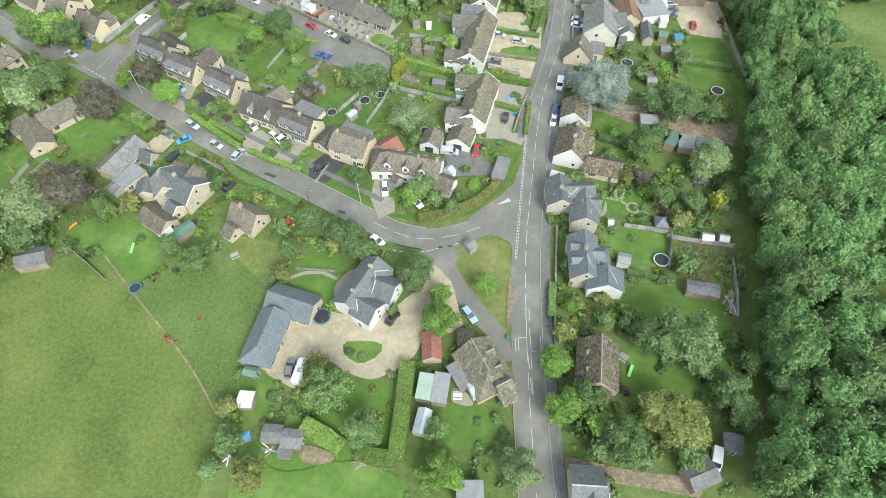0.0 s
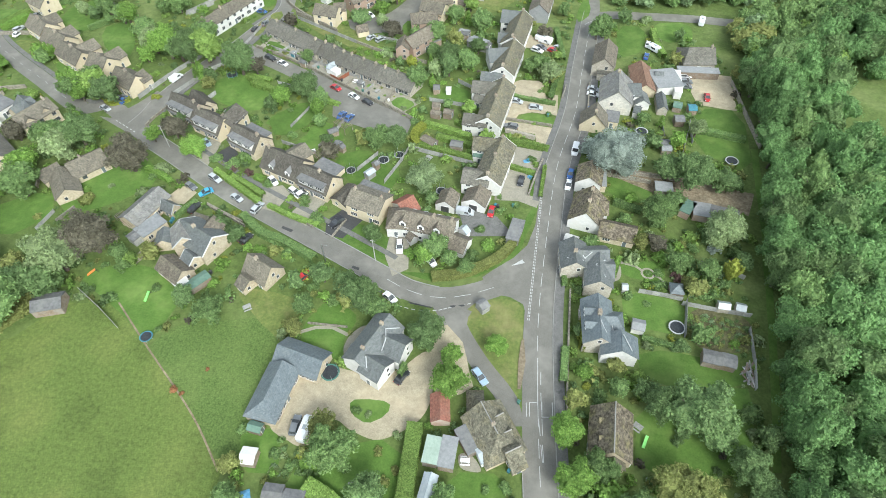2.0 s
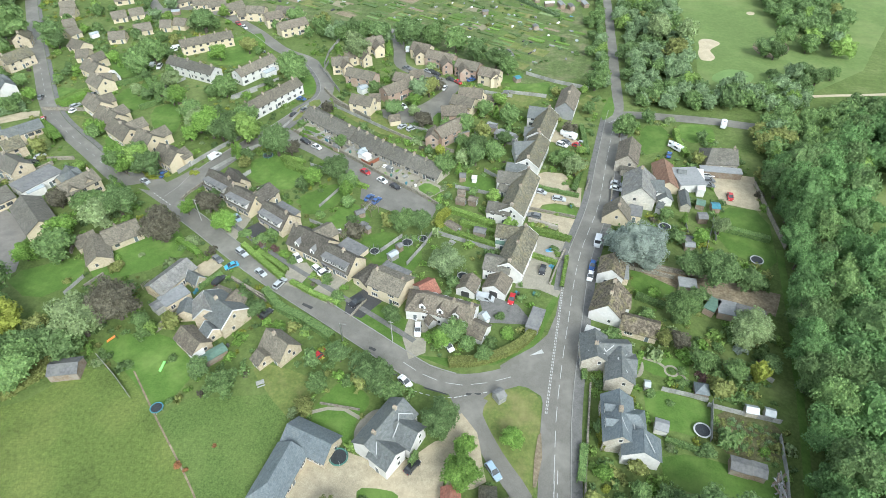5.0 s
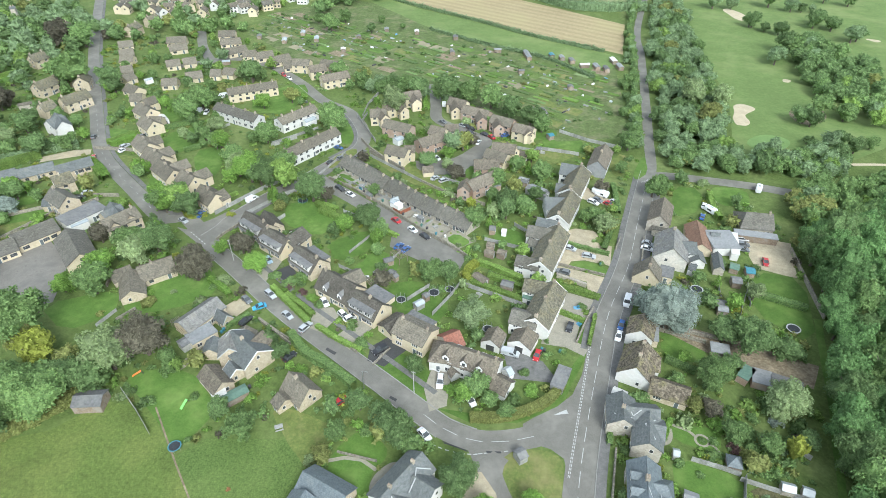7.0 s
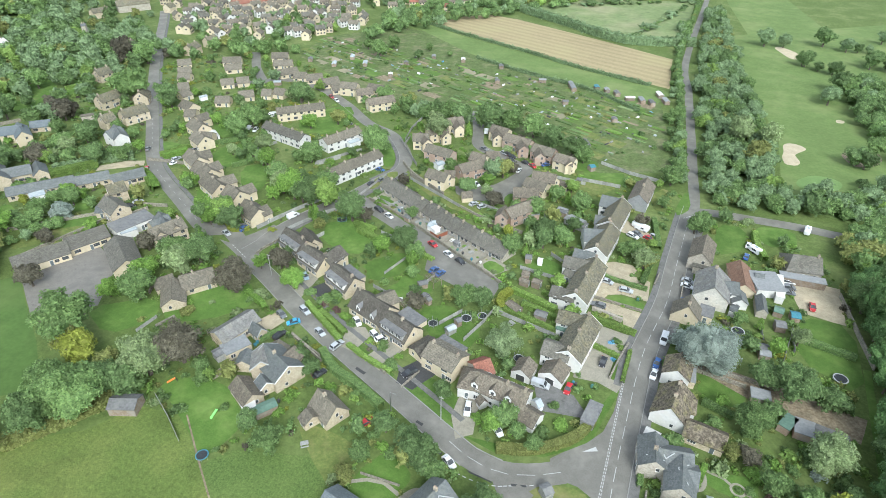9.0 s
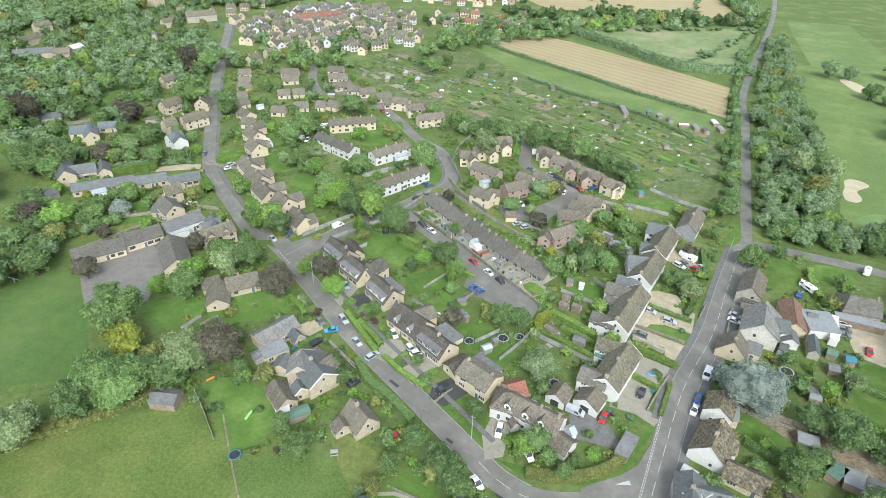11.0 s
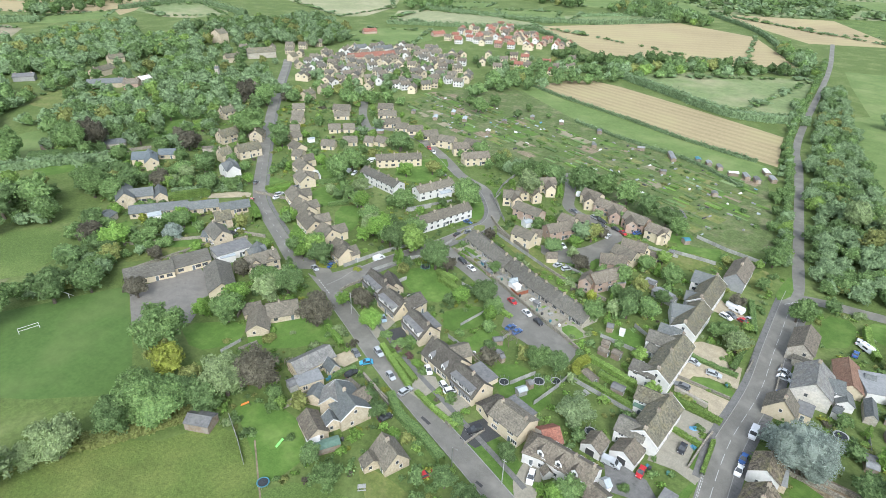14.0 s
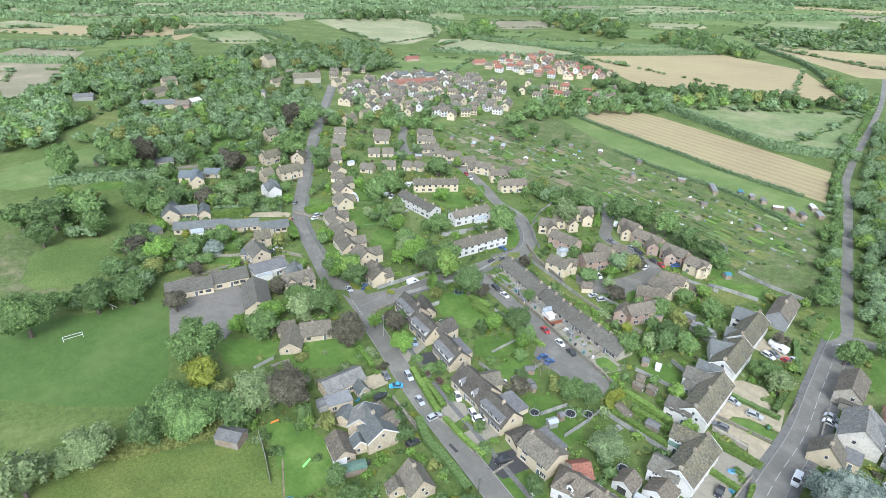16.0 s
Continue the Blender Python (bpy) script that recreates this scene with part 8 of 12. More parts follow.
e = house("bungalow", "grey-roofed bungalow on the estate", -191.0, 195.6, -185.7, 200.5, 7.2, 2.41, 4.82, "concrete_tile", "cream_render", group='estate bungalows')
e = house("house", "two-storey estate house with brown tiles", -172.2, 190.8, -165.9, 196.7, 7.2, 4.3, 6.54, "brown_tile", "cream_render", group='estate houses')
e = house("house", "two-storey estate house with brown tiles", -159.5, 181.1, -150.3, 191.8, 7.2, 4.3, 6.54, "brown_tile", "cream_render", group='estate houses')
e = house("house", "two-storey estate house with brown tiles", -170.7, 202.4, -157.9, 201.6, 7.2, 4.3, 6.54, "concrete_tile", "cream_render", group='estate houses')
e = house("house", "two-storey estate house with brown tiles", -185.6, 197.9, -176.6, 199.6, 7.2, 4.3, 6.54, "concrete_tile", "cream_render", group='estate houses')


# ---- vehicles ----
car(-59.1, 7.1, 62, "red", "estate", "parked in a garden")
car(-79.9, 26.7, 76, "silver", "estate", "parked in a drive")
car(-11.9, -10.7, -45, "pale_blue", "estate", "parked beside the green")
car(-47.1, -29.2, 95, "grey", "estate", "parked in the gravel yard")
car(-28.4, -14.2, 65, "black", "hatch", "parked in the gravel yard")
car(-38.3, 21.2, -75, "white", "estate", "parked in a paved drive")
car(-96.5, 29.4, -133, "sky", "hatch", "parked on the street")
car(-87.1, 29.1, -24, "silver", "hatch", "parked on the street")
car(-96.5, 35.1, -25, "silver", "estate", "parked on the street")
car(-101.8, 30.8, -24, "grey", "hatch", "parked on the street")
car(-56.8, 25.9, -124, "black", "suv", "parked in a dark drive")
car(-36.5, 5.4, -31, "white", "hatch", "parked by the bend")
car(3.1, 67.4, -93, "white", "van", "parked on the main road")
car(2.5, 56.9, -95, "blue", "hatch", "parked on the main road")
car(2.3, 52.4, -95, "white", "hatch", "parked on the main road")
car(-17.2, 38.0, -92, "red", "hatch", "parked by the garages")
car(-24.1, 36.3, 1, "silver", "van", "parked by the garages")
car(-10.9, 51.3, -92, "black", "hatch", "parked in a paved front drive")
car(-16.9, 87.4, -8, "silver", "hatch", "parked in a gravel drive")
car(-10.6, 85.3, 3, "silver", "estate", "parked in a gravel drive")
car(-17.0, 74.6, 176, "grey", "estate", "parked beside a wall")
car(-72.0, 34.4, -30, "white", "estate", "parked in a drive")
car(-69.6, 34.2, 56, "white", "suv", "parked in a drive")
car(-79.8, 37.5, -40, "white", "hatch", "parked in a drive")
car(-106.2, 49.1, -38, "pale_blue", "hatch", "parked in a drive")
car(-70.0, 69.6, 76, "blue", "hatch", "parked in the parking area")
car(-67.3, 68.8, 72, "blue", "hatch", "parked in the parking area")
car(-76.6, 83.0, -26, "red", "hatch", "parked outside the terrace")
car(-69.3, 79.8, -26, "white", "hatch", "parked outside the terrace")
car(-64.0, 77.7, -26, "black", "hatch", "parked outside the terrace")
car(-99.4, 93.0, -22, "white", "hatch", "parked outside the terrace")
car(-104.9, 95.4, -22, "black", "estate", "parked outside the terrace")
car(-131.8, 77.9, 74, "white", "van", "parked on the estate road")
car(-146.3, 58.2, -19, "silver", "hatch", "on the street")
car(-144.6, 64.0, 77, "grey", "hatch", "parked beside a garden")
car(-142.6, 63.3, 77, "blue", "hatch", "parked beside a garden")
car(6.8, 95.8, -9, "white", "hatch", "parked in a front yard")
car(6.8, 98.7, -12, "silver", "hatch", "parked in a front yard")
car(7.5, 87.9, 0, "blue", "hatch", "parked in a front yard")
car(24.4, 129.3, 81, "white", "hatch", "parked on the grass drive")
car(23.8, 121.4, 81, "blue", "hatch", "parked on the grass drive")
car(36.3, 111.9, 10, "white", "estate", "parked in the gravel court")
car(36.3, 108.6, 11, "grey", "suv", "parked in the gravel court")
car(36.1, 105.8, 7, "grey", "estate", "parked in the gravel court")
car(42.7, 101.1, -89, "red", "hatch", "parked in the gravel court")
car(-11.6, 124.1, -18, "white", "van", "parked beside the terrace")
car(-13.7, 118.0, -21, "white", "estate", "parked beside the terrace")
car(-8.2, 118.8, -22, "red", "hatch", "parked beside the terrace")
car(-6.5, 120.6, -35, "silver", "hatch", "parked beside the terrace")
car(-12.4, 120.1, -29, "grey", "hatch", "parked beside the terrace")
car(-78.8, 129.9, -28, "white", "hatch", "parked in the close")
car(-70.0, 114.4, 53, "silver", "estate", "parked in the close")
car(-73.9, 114.8, 60, "silver", "hatch", "parked in the close")
car(-93.7, 181.6, 105, "white", "van", "parked in the close")
car(-87.9, 162.9, -14, "grey", "hatch", "parked in the close")
car(-78.1, 162.7, -23, "silver", "hatch", "parked in the close")
car(-73.5, 160.7, -18, "black", "hatch", "parked in the close")
car(-66.3, 157.4, -18, "black", "hatch", "parked in the close")
car(-62.5, 155.8, -36, "red", "hatch", "parked in the close")
car(-57.6, 159.3, 54, "blue", "hatch", "parked in the close")
car(-66.8, 149.2, 85, "white", "hatch", "parked in the close")
car(-225.5, 97.7, 122, "grey", "hatch", "on the village street")
car(-211.2, 83.5, 133, "red", "hatch", "on the village street")
car(-206.1, 105.6, 118, "grey", "hatch", "on the village street")
car(-192.0, 61.1, 63, "silver", "hatch", "parked by a house")
car(-192.3, 57.4, 41, "black", "estate", "parked by a house")
car(-204.4, 92.2, 84, "white", "hatch", "parked in a drive")
car(-199.2, 135.5, 106, "white", "van", "parked behind the terrace")
car(-199.6, 152.4, 71, "white", "van", "parked behind the terrace")
car(-181.5, 185.4, -34, "white", "hatch", "on the estate road")
car(-187.1, 188.9, -34, "red", "hatch", "on the estate road")
car(-118.0, 112.4, 79, "black", "hatch", "parked on the estate road")
car(-115.9, 116.8, 71, "grey", "hatch", "parked on the estate road")
car(-120.7, 124.5, -7, "blue", "hatch", "parked by the white terrace")
car(-29.5, 18.2, -41, "white", "hatch", "parked by the bend")


# ---- trees and shrubs ----
tree(-9.3, -3.5, 2.9, "bright_leaf", "near", 1.0)
tree(-17.8, -14.4, 4.5, "bright_leaf", "near", 1.0)
tree(-19.0, -8.0, 2.8, "bright_leaf", "mid", 1.0)
tree(-25.1, -4.0, 4.5, "dark_leaf", "near", 1.0)
tree(-37.1, -33.8, 5.6, "oak", "near", 1.0)
tree(-40.7, -29.3, 3.6, "olive_leaf", "mid", 1.0)
tree(-28.0, -40.0, 4.4, "dark_leaf", "near", 1.0)
tree(7.3, -20.2, 3.8, "bright_leaf", "near", 1.0)
tree(9.5, -29.4, 4.1, "bright_leaf", "near", 1.0)
tree(13.7, -26.4, 4.1, "oak", "near", 1.0)
tree(21.2, -34.5, 5.1, "oak", "near", 1.0)
tree(28.3, -27.7, 5.1, "olive_leaf", "near", 1.0)
tree(31.8, -30.0, 5.4, "olive_leaf", "near", 1.0)
tree(32.1, -12.2, 7.1, "dark_leaf", "near", 1.0)
tree(25.7, -11.3, 4.6, "dark_leaf", "near", 1.0)
tree(36.4, -15.5, 4.0, "dark_leaf", "mid", 1.0)
tree(17.2, -8.2, 2.6, "oak", "mid", 1.0)
tree(22.3, -8.0, 2.9, "dark_leaf", "mid", 1.0)
tree(9.7, -5.8, 2.3, "bright_leaf", "mid", 1.0)
tree(41.6, -20.8, 4.6, "dark_leaf", "near", 1.0)
tree(43.8, -24.6, 3.6, "dark_leaf", "mid", 1.0)
tree(32.7, -34.0, 3.7, "dark_leaf", "mid", 1.0)
tree(46.3, -13.4, 3.1, "dark_leaf", "mid", 1.0)
tree(2.0, -42.4, 4.3, "pale_leaf", "near", 1.0)
tree(-12.3, -44.7, 3.9, "bright_leaf", "near", 1.0)
tree(-14.6, -46.4, 2.8, "bright_leaf", "mid", 1.0)
tree(-10.0, -45.6, 2.8, "bright_leaf", "mid", 1.0)
tree(-14.5, -37.4, 2.7, "oak", "mid", 1.0)
tree(-53.5, -46.3, 3.3, "oak", "mid", 1.0)
tree(-46.8, -51.6, 3.9, "olive_leaf", "mid", 1.0)
tree(-55.0, -51.7, 2.8, "dark_leaf", "mid", 1.0)
tree(-56.4, -39.8, 2.5, "olive_leaf", "mid", 1.0)
tree(-75.7, -8.4, 4.0, "oak", "mid", 1.0)
tree(-83.8, -5.2, 3.0, "dark_leaf", "mid", 1.0)
tree(-42.2, 2.0, 5.2, "dark_leaf", "near", 1.0)
tree(-46.9, 5.5, 3.6, "dark_leaf", "mid", 1.0)
tree(-38.1, 0.5, 3.5, "oak", "mid", 1.0)
tree(-53.7, 7.1, 3.4, "dark_leaf", "mid", 1.0)
tree(-55.6, -7.9, 2.6, "olive_leaf", "mid", 1.0)
tree(-55.2, -1.9, 3.0, "oak", "mid", 1.0)
tree(-106.5, 3.5, 2.9, "oak", "mid", 1.0)
tree(-118.7, -2.5, 7.2, "pale_leaf", "near", 1.0)
tree(-114.0, 4.5, 7.1, "purple_leaf", "near", 1.0)
tree(-119.3, -9.0, 5.0, "dark_leaf", "mid", 1.0)
tree(-121.2, 34.1, 6.6, "purple_leaf", "near", 1.0)
tree(-141.6, 40.9, 6.1, "dark_leaf", "near", 1.0)
tree(-143.9, 34.1, 5.7, "pale_leaf", "mid", 1.0)
tree(-80.3, 14.9, 2.9, "dark_leaf", "mid", 1.0)
tree(-45.6, 22.5, 2.8, "dark_leaf", "near", 1.0)
tree(-115.9, 49.7, 4.4, "purple_leaf", "mid", 1.0)
tree(-105.9, 42.9, 4.3, "bright_leaf", "near", 1.0)
tree(-122.0, 47.0, 3.0, "bright_leaf", "mid", 1.0)
tree(-83.6, 76.6, 5.2, "dark_leaf", "near", 1.0)
tree(-90.7, 71.9, 3.6, "bright_leaf", "mid", 1.0)
tree(-54.6, 57.4, 4.6, "oak", "near", 0.95)
tree(-49.4, 59.6, 4.2, "dark_leaf", "near", 0.9)
tree(-36.8, 43.0, 5.2, "willow_leaf", "near", 1.0)
tree(-28.7, 20.5, 3.8, "oak", "mid", 1.0)
tree(-31.0, 18.0, 3.2, "bright_leaf", "mid", 1.0)
tree(-24.8, 18.6, 2.6, "oak", "mid", 1.0)
tree(14.1, 59.1, 8.6, "silver_leaf", "fine", 1.0)
tree(8.7, 64.4, 5.0, "silver_leaf", "mid", 1.0)
tree(25.9, 42.9, 5.2, "oak", "near", 1.0)
tree(25.1, 33.6, 2.9, "purple_leaf", "mid", 1.0)
tree(21.7, 33.4, 2.6, "olive_leaf", "mid", 1.0)
tree(35.4, 57.5, 6.4, "dark_leaf", "near", 1.0)
tree(28.6, 59.7, 4.8, "dark_leaf", "mid", 1.0)
tree(41.5, 39.0, 5.7, "pale_leaf", "near", 1.0)
tree(43.6, 58.5, 4.1, "dark_leaf", "mid", 1.0)
tree(37.7, 81.0, 3.4, "pale_leaf", "mid", 1.0)
tree(30.1, 27.3, 3.7, "oak", "mid", 1.0)
tree(37.7, 27.3, 3.1, "oak", "mid", 1.0)
tree(46.1, 31.5, 2.9, "dark_leaf", "mid", 1.0)
tree(8.5, 4.5, 2.1, "dark_leaf", "mid", 1.0)
tree(-146.1, 61.9, 5.5, "dark_leaf", "mid", 1.0)
tree(-49.8, 88.2, 3.9, "oak", "mid", 1.25)
tree(-20.3, 16.7, 2.5, "oak", "mid", 1.0)
tree(8.3, 131.2, 4.8, "oak", "mid", 1.0)
tree(-11.6, 105.6, 4.0, "oak", "mid", 1.0)
tree(-6.2, 101.4, 3.6, "olive_leaf", "mid", 1.0)
tree(-21.8, 103.5, 3.2, "bright_leaf", "mid", 1.0)
tree(-111.5, 164.6, 7.3, "pale_leaf", "mid", 1.0)
tree(-108.7, 186.0, 5.9, "dark_leaf", "mid", 1.0)
tree(-94.1, 185.8, 7.6, "dark_leaf", "mid", 1.0)
tree(-83.4, 188.0, 7.0, "oak", "mid", 1.0)
tree(-71.4, 185.4, 6.8, "oak", "mid", 1.0)
tree(-60.0, 178.1, 6.0, "dark_leaf", "mid", 1.0)
tree(-49.6, 172.6, 5.9, "dark_leaf", "mid", 1.0)
tree(-43.5, 168.7, 4.7, "oak", "mid", 1.0)
tree(-71.0, 140.9, 4.9, "olive_leaf", "mid", 1.0)
tree(-79.4, 121.5, 4.2, "dark_leaf", "mid", 1.0)
tree(-66.1, 116.2, 4.0, "purple_leaf", "mid", 1.0)
tree(-74.3, 131.4, 3.3, "bright_leaf", "mid", 1.0)
tree(-90.6, 95.4, 2.9, "oak", "mid", 1.0)
tree(-141.3, 193.5, 4.9, "olive_leaf", "mid", 1.0)
tree(-42.0, 103.2, 4.6, "dark_leaf", "mid", 1.0)
tree(-35.6, 101.8, 4.5, "oak", "mid", 1.0)
tree(-33.8, 112.6, 3.4, "dark_leaf", "mid", 1.0)
tree(-50.0, 117.5, 4.4, "oak", "mid", 1.0)
tree(-34.9, 127.3, 4.5, "oak", "mid", 1.0)
tree(-41.2, 97.6, 4.2, "dark_leaf", "mid", 1.1)
tree(-110.4, 85.0, 6.5, "dark_leaf", "near", 1.0)
tree(-105.7, 86.0, 3.8, "purple_leaf", "mid", 1.0)
tree(-128.7, 136.8, 7.4, "oak", "near", 1.0)
tree(-151.4, 118.7, 5.6, "oak", "mid", 1.0)
tree(-139.3, 89.2, 6.9, "bright_leaf", "near", 1.0)
tree(-131.0, 87.9, 6.8, "dark_leaf", "near", 1.0)
tree(-129.6, 97.0, 6.0, "oak", "mid", 1.0)
tree(-153.3, 97.6, 5.2, "oak", "mid", 1.0)
tree(-168.5, 107.0, 4.4, "oak", "mid", 1.0)
tree(-160.1, 63.9, 5.1, "bright_leaf", "mid", 1.0)
tree(-157.0, 68.7, 4.3, "oak", "mid", 1.0)
tree(-163.3, 39.3, 3.8, "purple_leaf", "mid", 1.0)
tree(-234.5, 78.3, 5.4, "dark_leaf", "mid", 1.0)
tree(-197.7, 177.1, 6.2, "dark_leaf", "mid", 1.0)
tree(-163.7, 159.0, 4.5, "olive_leaf", "mid", 1.0)
tree(-172.8, 148.8, 4.5, "bright_leaf", "mid", 1.0)
tree(-157.2, 195.9, 5.0, "oak", "mid", 1.0)
tree(-78.6, 73.2, 3.6, "oak", "near", 1.0)
tree(-74.6, 63.6, 2.6, "oak", "mid", 1.0)
tree(-69.9, 56.0, 2.4, "dark_leaf", "mid", 1.0)
tree(-147.8, -2.1, 9.2, "oak", "near", 1.0)
tree(-138.6, -6.6, 5.8, "yellow_leaf", "mid", 1.0)
tree(-129.9, -20.6, 6.9, "oak", "near", 1.0)
tree(-129.7, -26.9, 6.1, "dark_leaf", "near", 1.0)
tree(-129.0, -15.0, 5.7, "oak", "mid", 1.0)
tree(-129.1, -6.8, 4.3, "olive_leaf", "mid", 1.0)
tree(-154.8, 16.2, 3.5, "bright_leaf", "mid", 1.0)
tree(-145.7, 18.8, 5.8, "oak", "mid", 1.0)
tree(-151.2, 27.2, 4.8, "bright_leaf", "mid", 1.0)
tree(-133.8, -39.3, 6.4, "pale_leaf", "near", 1.0)
tree(-135.7, -53.4, 6.8, "pale_leaf", "mid", 1.0)
tree(-180.7, 9.6, 4.5, "purple_leaf", "mid", 1.0)
tree(-150.1, 38.5, 5.4, "oak", "mid", 1.0)
tree(-164.7, 39.7, 3.0, "purple_leaf", "mid", 1.0)
tree(-202.2, -28.1, 8.8, "oak", "near", 1.0)
tree(-199.8, -8.3, 7.0, "dark_leaf", "mid", 1.0)
tree(-196.5, 2.2, 5.9, "dark_leaf", "mid", 1.0)
tree(-217.9, 6.4, 5.4, "dark_leaf", "mid", 1.0)
tree(-208.0, 16.3, 4.9, "olive_leaf", "mid", 1.0)
tree(-229.8, 21.0, 5.3, "purple_leaf", "mid", 1.0)
tree(-217.7, 24.0, 5.7, "bright_leaf", "mid", 1.0)
tree(-269.5, 43.3, 8.0, "oak", "near", 1.0)
tree(-341.1, 39.6, 8.4, "oak", "mid", 1.0)
tree(-333.3, 67.0, 9.6, "dark_leaf", "mid", 1.0)
tree(-258.7, 46.5, 6.1, "oak", "mid", 1.0)
tree(-256.8, 67.8, 4.6, "purple_leaf", "mid", 1.0)
tree(-255.5, 91.1, 5.5, "dark_leaf", "mid", 1.0)
tree(-258.0, 81.1, 4.8, "oak", "mid", 1.0)
tree(-315.4, 94.1, 6.2, "dark_leaf", "mid", 1.0)
tree(-197.1, 175.2, 6.8, "dark_leaf", "mid", 1.0)
tree(-198.7, 137.6, 6.9, "oak", "mid", 1.0)
tree(-258.9, 143.2, 7.0, "dark_leaf", "mid", 1.0)
tree(-277.4, 138.2, 10.3, "oak", "mid", 1.0)
tree(-207.7, 41.6, 3.8, "silver_leaf", "mid", 1.0)
tree(-199.1, 27.9, 3.1, "purple_leaf", "mid", 1.0)
tree(-212.4, 49.3, 4.5, "oak", "mid", 1.0)
tree(-285.7, -0.8, 7.8, "oak", "mid", 1.0)
tree(-277.9, 9.7, 9.1, "dark_leaf", "mid", 1.0)
tree(-274.7, 22.1, 8.8, "oak", "mid", 1.0)
tree(-265.3, -0.2, 6.4, "dark_leaf", "mid", 1.0)
tree(-260.4, 19.7, 6.2, "oak", "mid", 1.0)
tree(-341.5, 130.1, 6.7, "oak", "mid", 1.0)
tree(-340.8, 119.0, 5.1, "oak", "mid", 1.0)
tree(-329.4, 139.2, 5.3, "dark_leaf", "mid", 1.0)
tree(-303.2, 110.4, 4.8, "purple_leaf", "mid", 1.0)
tree(-287.9, 109.6, 4.7, "purple_leaf", "mid", 1.0)
tree(-286.2, 140.3, 7.8, "oak", "mid", 1.0)
tree(-305.2, 131.4, 3.8, "dark_leaf", "mid", 1.0)
tree(-255.6, 92.3, 4.9, "dark_leaf", "mid", 1.0)
tree(-274.9, 91.7, 4.4, "oak", "mid", 1.0)
tree(-259.6, 69.1, 4.1, "purple_leaf", "mid", 1.0)
tree(-260.1, 83.1, 4.2, "pale_leaf", "mid", 1.0)
tree(-248.0, 77.3, 3.0, "oak", "mid", 1.0)
tree(-243.5, 80.7, 3.1, "oak", "mid", 1.0)
tree(-238.9, 84.1, 3.1, "olive_leaf", "mid", 1.0)
tree(-232.5, 85.9, 3.1, "oak", "mid", 1.0)
tree(-228.7, 90.1, 3.1, "oak", "mid", 1.0)
tree(-227.4, 95.2, 3.1, "bright_leaf", "mid", 1.0)
tree(-240.7, 104.3, 3.3, "oak", "mid", 1.0)
tree(-268.6, 65.0, 3.5, "oak", "mid", 1.0)
tree(-327.8, 104.9, 4.3, "oak", "mid", 1.0)
tree(-254.1, 140.8, 4.9, "dark_leaf", "mid", 1.0)
tree(-197.4, 126.3, 6.2, "oak", "mid", 1.0)
tree(-178.6, 112.5, 3.6, "oak", "mid", 1.0)
tree(-166.7, 107.5, 4.6, "bright_leaf", "mid", 1.0)
tree(-218.2, 46.9, 4.0, "oak", "mid", 1.0)
tree(-212.2, 34.4, 3.8, "oak", "mid", 1.0)
tree(-208.4, 40.1, 3.0, "silver_leaf", "mid", 1.0)
tree(-213.4, 53.6, 3.2, "bright_leaf", "mid", 1.0)
tree(-240.0, 47.0, 2.7, "oak", "mid", 1.0)
tree(-155.6, 60.9, 3.8, "bright_leaf", "mid", 1.0)
tree(-152.7, 66.5, 3.9, "oak", "mid", 1.0)
tree(-187.2, 90.0, 1.9, "oak", "mid", 1.0)
tree(52.4, 366.6, 5.4, "dark_leaf", "mid", 1.0)
tree(68.6, 354.5, 4.8, "dark_leaf", "mid", 1.0)
tree(61.0, 362.0, 3.0, "dark_leaf", "mid", 1.0)
tree(95.3, 387.4, 5.5, "dark_leaf", "mid", 1.0)
tree(112.6, 356.7, 5.8, "dark_leaf", "mid", 1.0)
tree(102.1, 379.3, 4.6, "dark_leaf", "mid", 1.0)
tree(73.1, 319.3, 6.3, "oak", "mid", 1.0)
tree(90.0, 316.1, 5.4, "oak", "mid", 1.0)
tree(64.1, 305.4, 4.7, "oak", "mid", 1.0)
tree(79.0, 201.2, 3.5, "dark_leaf", "mid", 1.0)
tree(65.8, 196.1, 2.5, "dark_leaf", "mid", 1.0)
tree(90.4, 199.9, 3.4, "oak", "mid", 1.0)
tree(74.8, 231.5, 5.6, "oak", "mid", 1.0)
tree(69.5, 215.3, 4.8, "dark_leaf", "mid", 1.0)
tree(84.8, 227.0, 4.9, "oak", "mid", 1.0)
tree(102.8, 273.7, 4.8, "oak", "mid", 1.0)
tree(-173.8, 270.8, 3.8, "dark_leaf", "mid", 1.0)
tree(-199.1, 264.4, 6.5, "oak", "mid", 1.0)
tree(-199.6, 285.7, 5.0, "oak", "mid", 1.0)
tree(-214.4, 276.3, 4.1, "oak", "mid", 1.0)
tree(-175.5, 290.4, 3.2, "oak", "mid", 1.0)
tree(-227.2, 281.7, 2.1, "dark_leaf", "mid", 1.0)
tree(-158.2, 285.2, 2.3, "oak", "mid", 1.0)
conifer(-124.7, 79.6, 1.7, "bright_leaf", 1.5)
conifer(-123.4, 80.7, 1.7, "bright_leaf", 1.3)
conifer(-123.9, 80.6, 1.9, "bright_leaf", 1.4)
conifer(27.7, 83.8, 1.7, "bright_leaf", 1.1)
conifer(-40.5, 129.9, 1.8, "bright_leaf", 1.3)
conifer(-100.9, 176.7, 1.9, "bright_leaf", 1.3)
conifer(-143.4, 44.8, 3.7, "bright_leaf", 1.1)
conifer(-153.0, 17.0, 2.3, "bright_leaf", 1.2)
conifer(-121.3, 78.5, 2.2, "bright_leaf", 1.4)
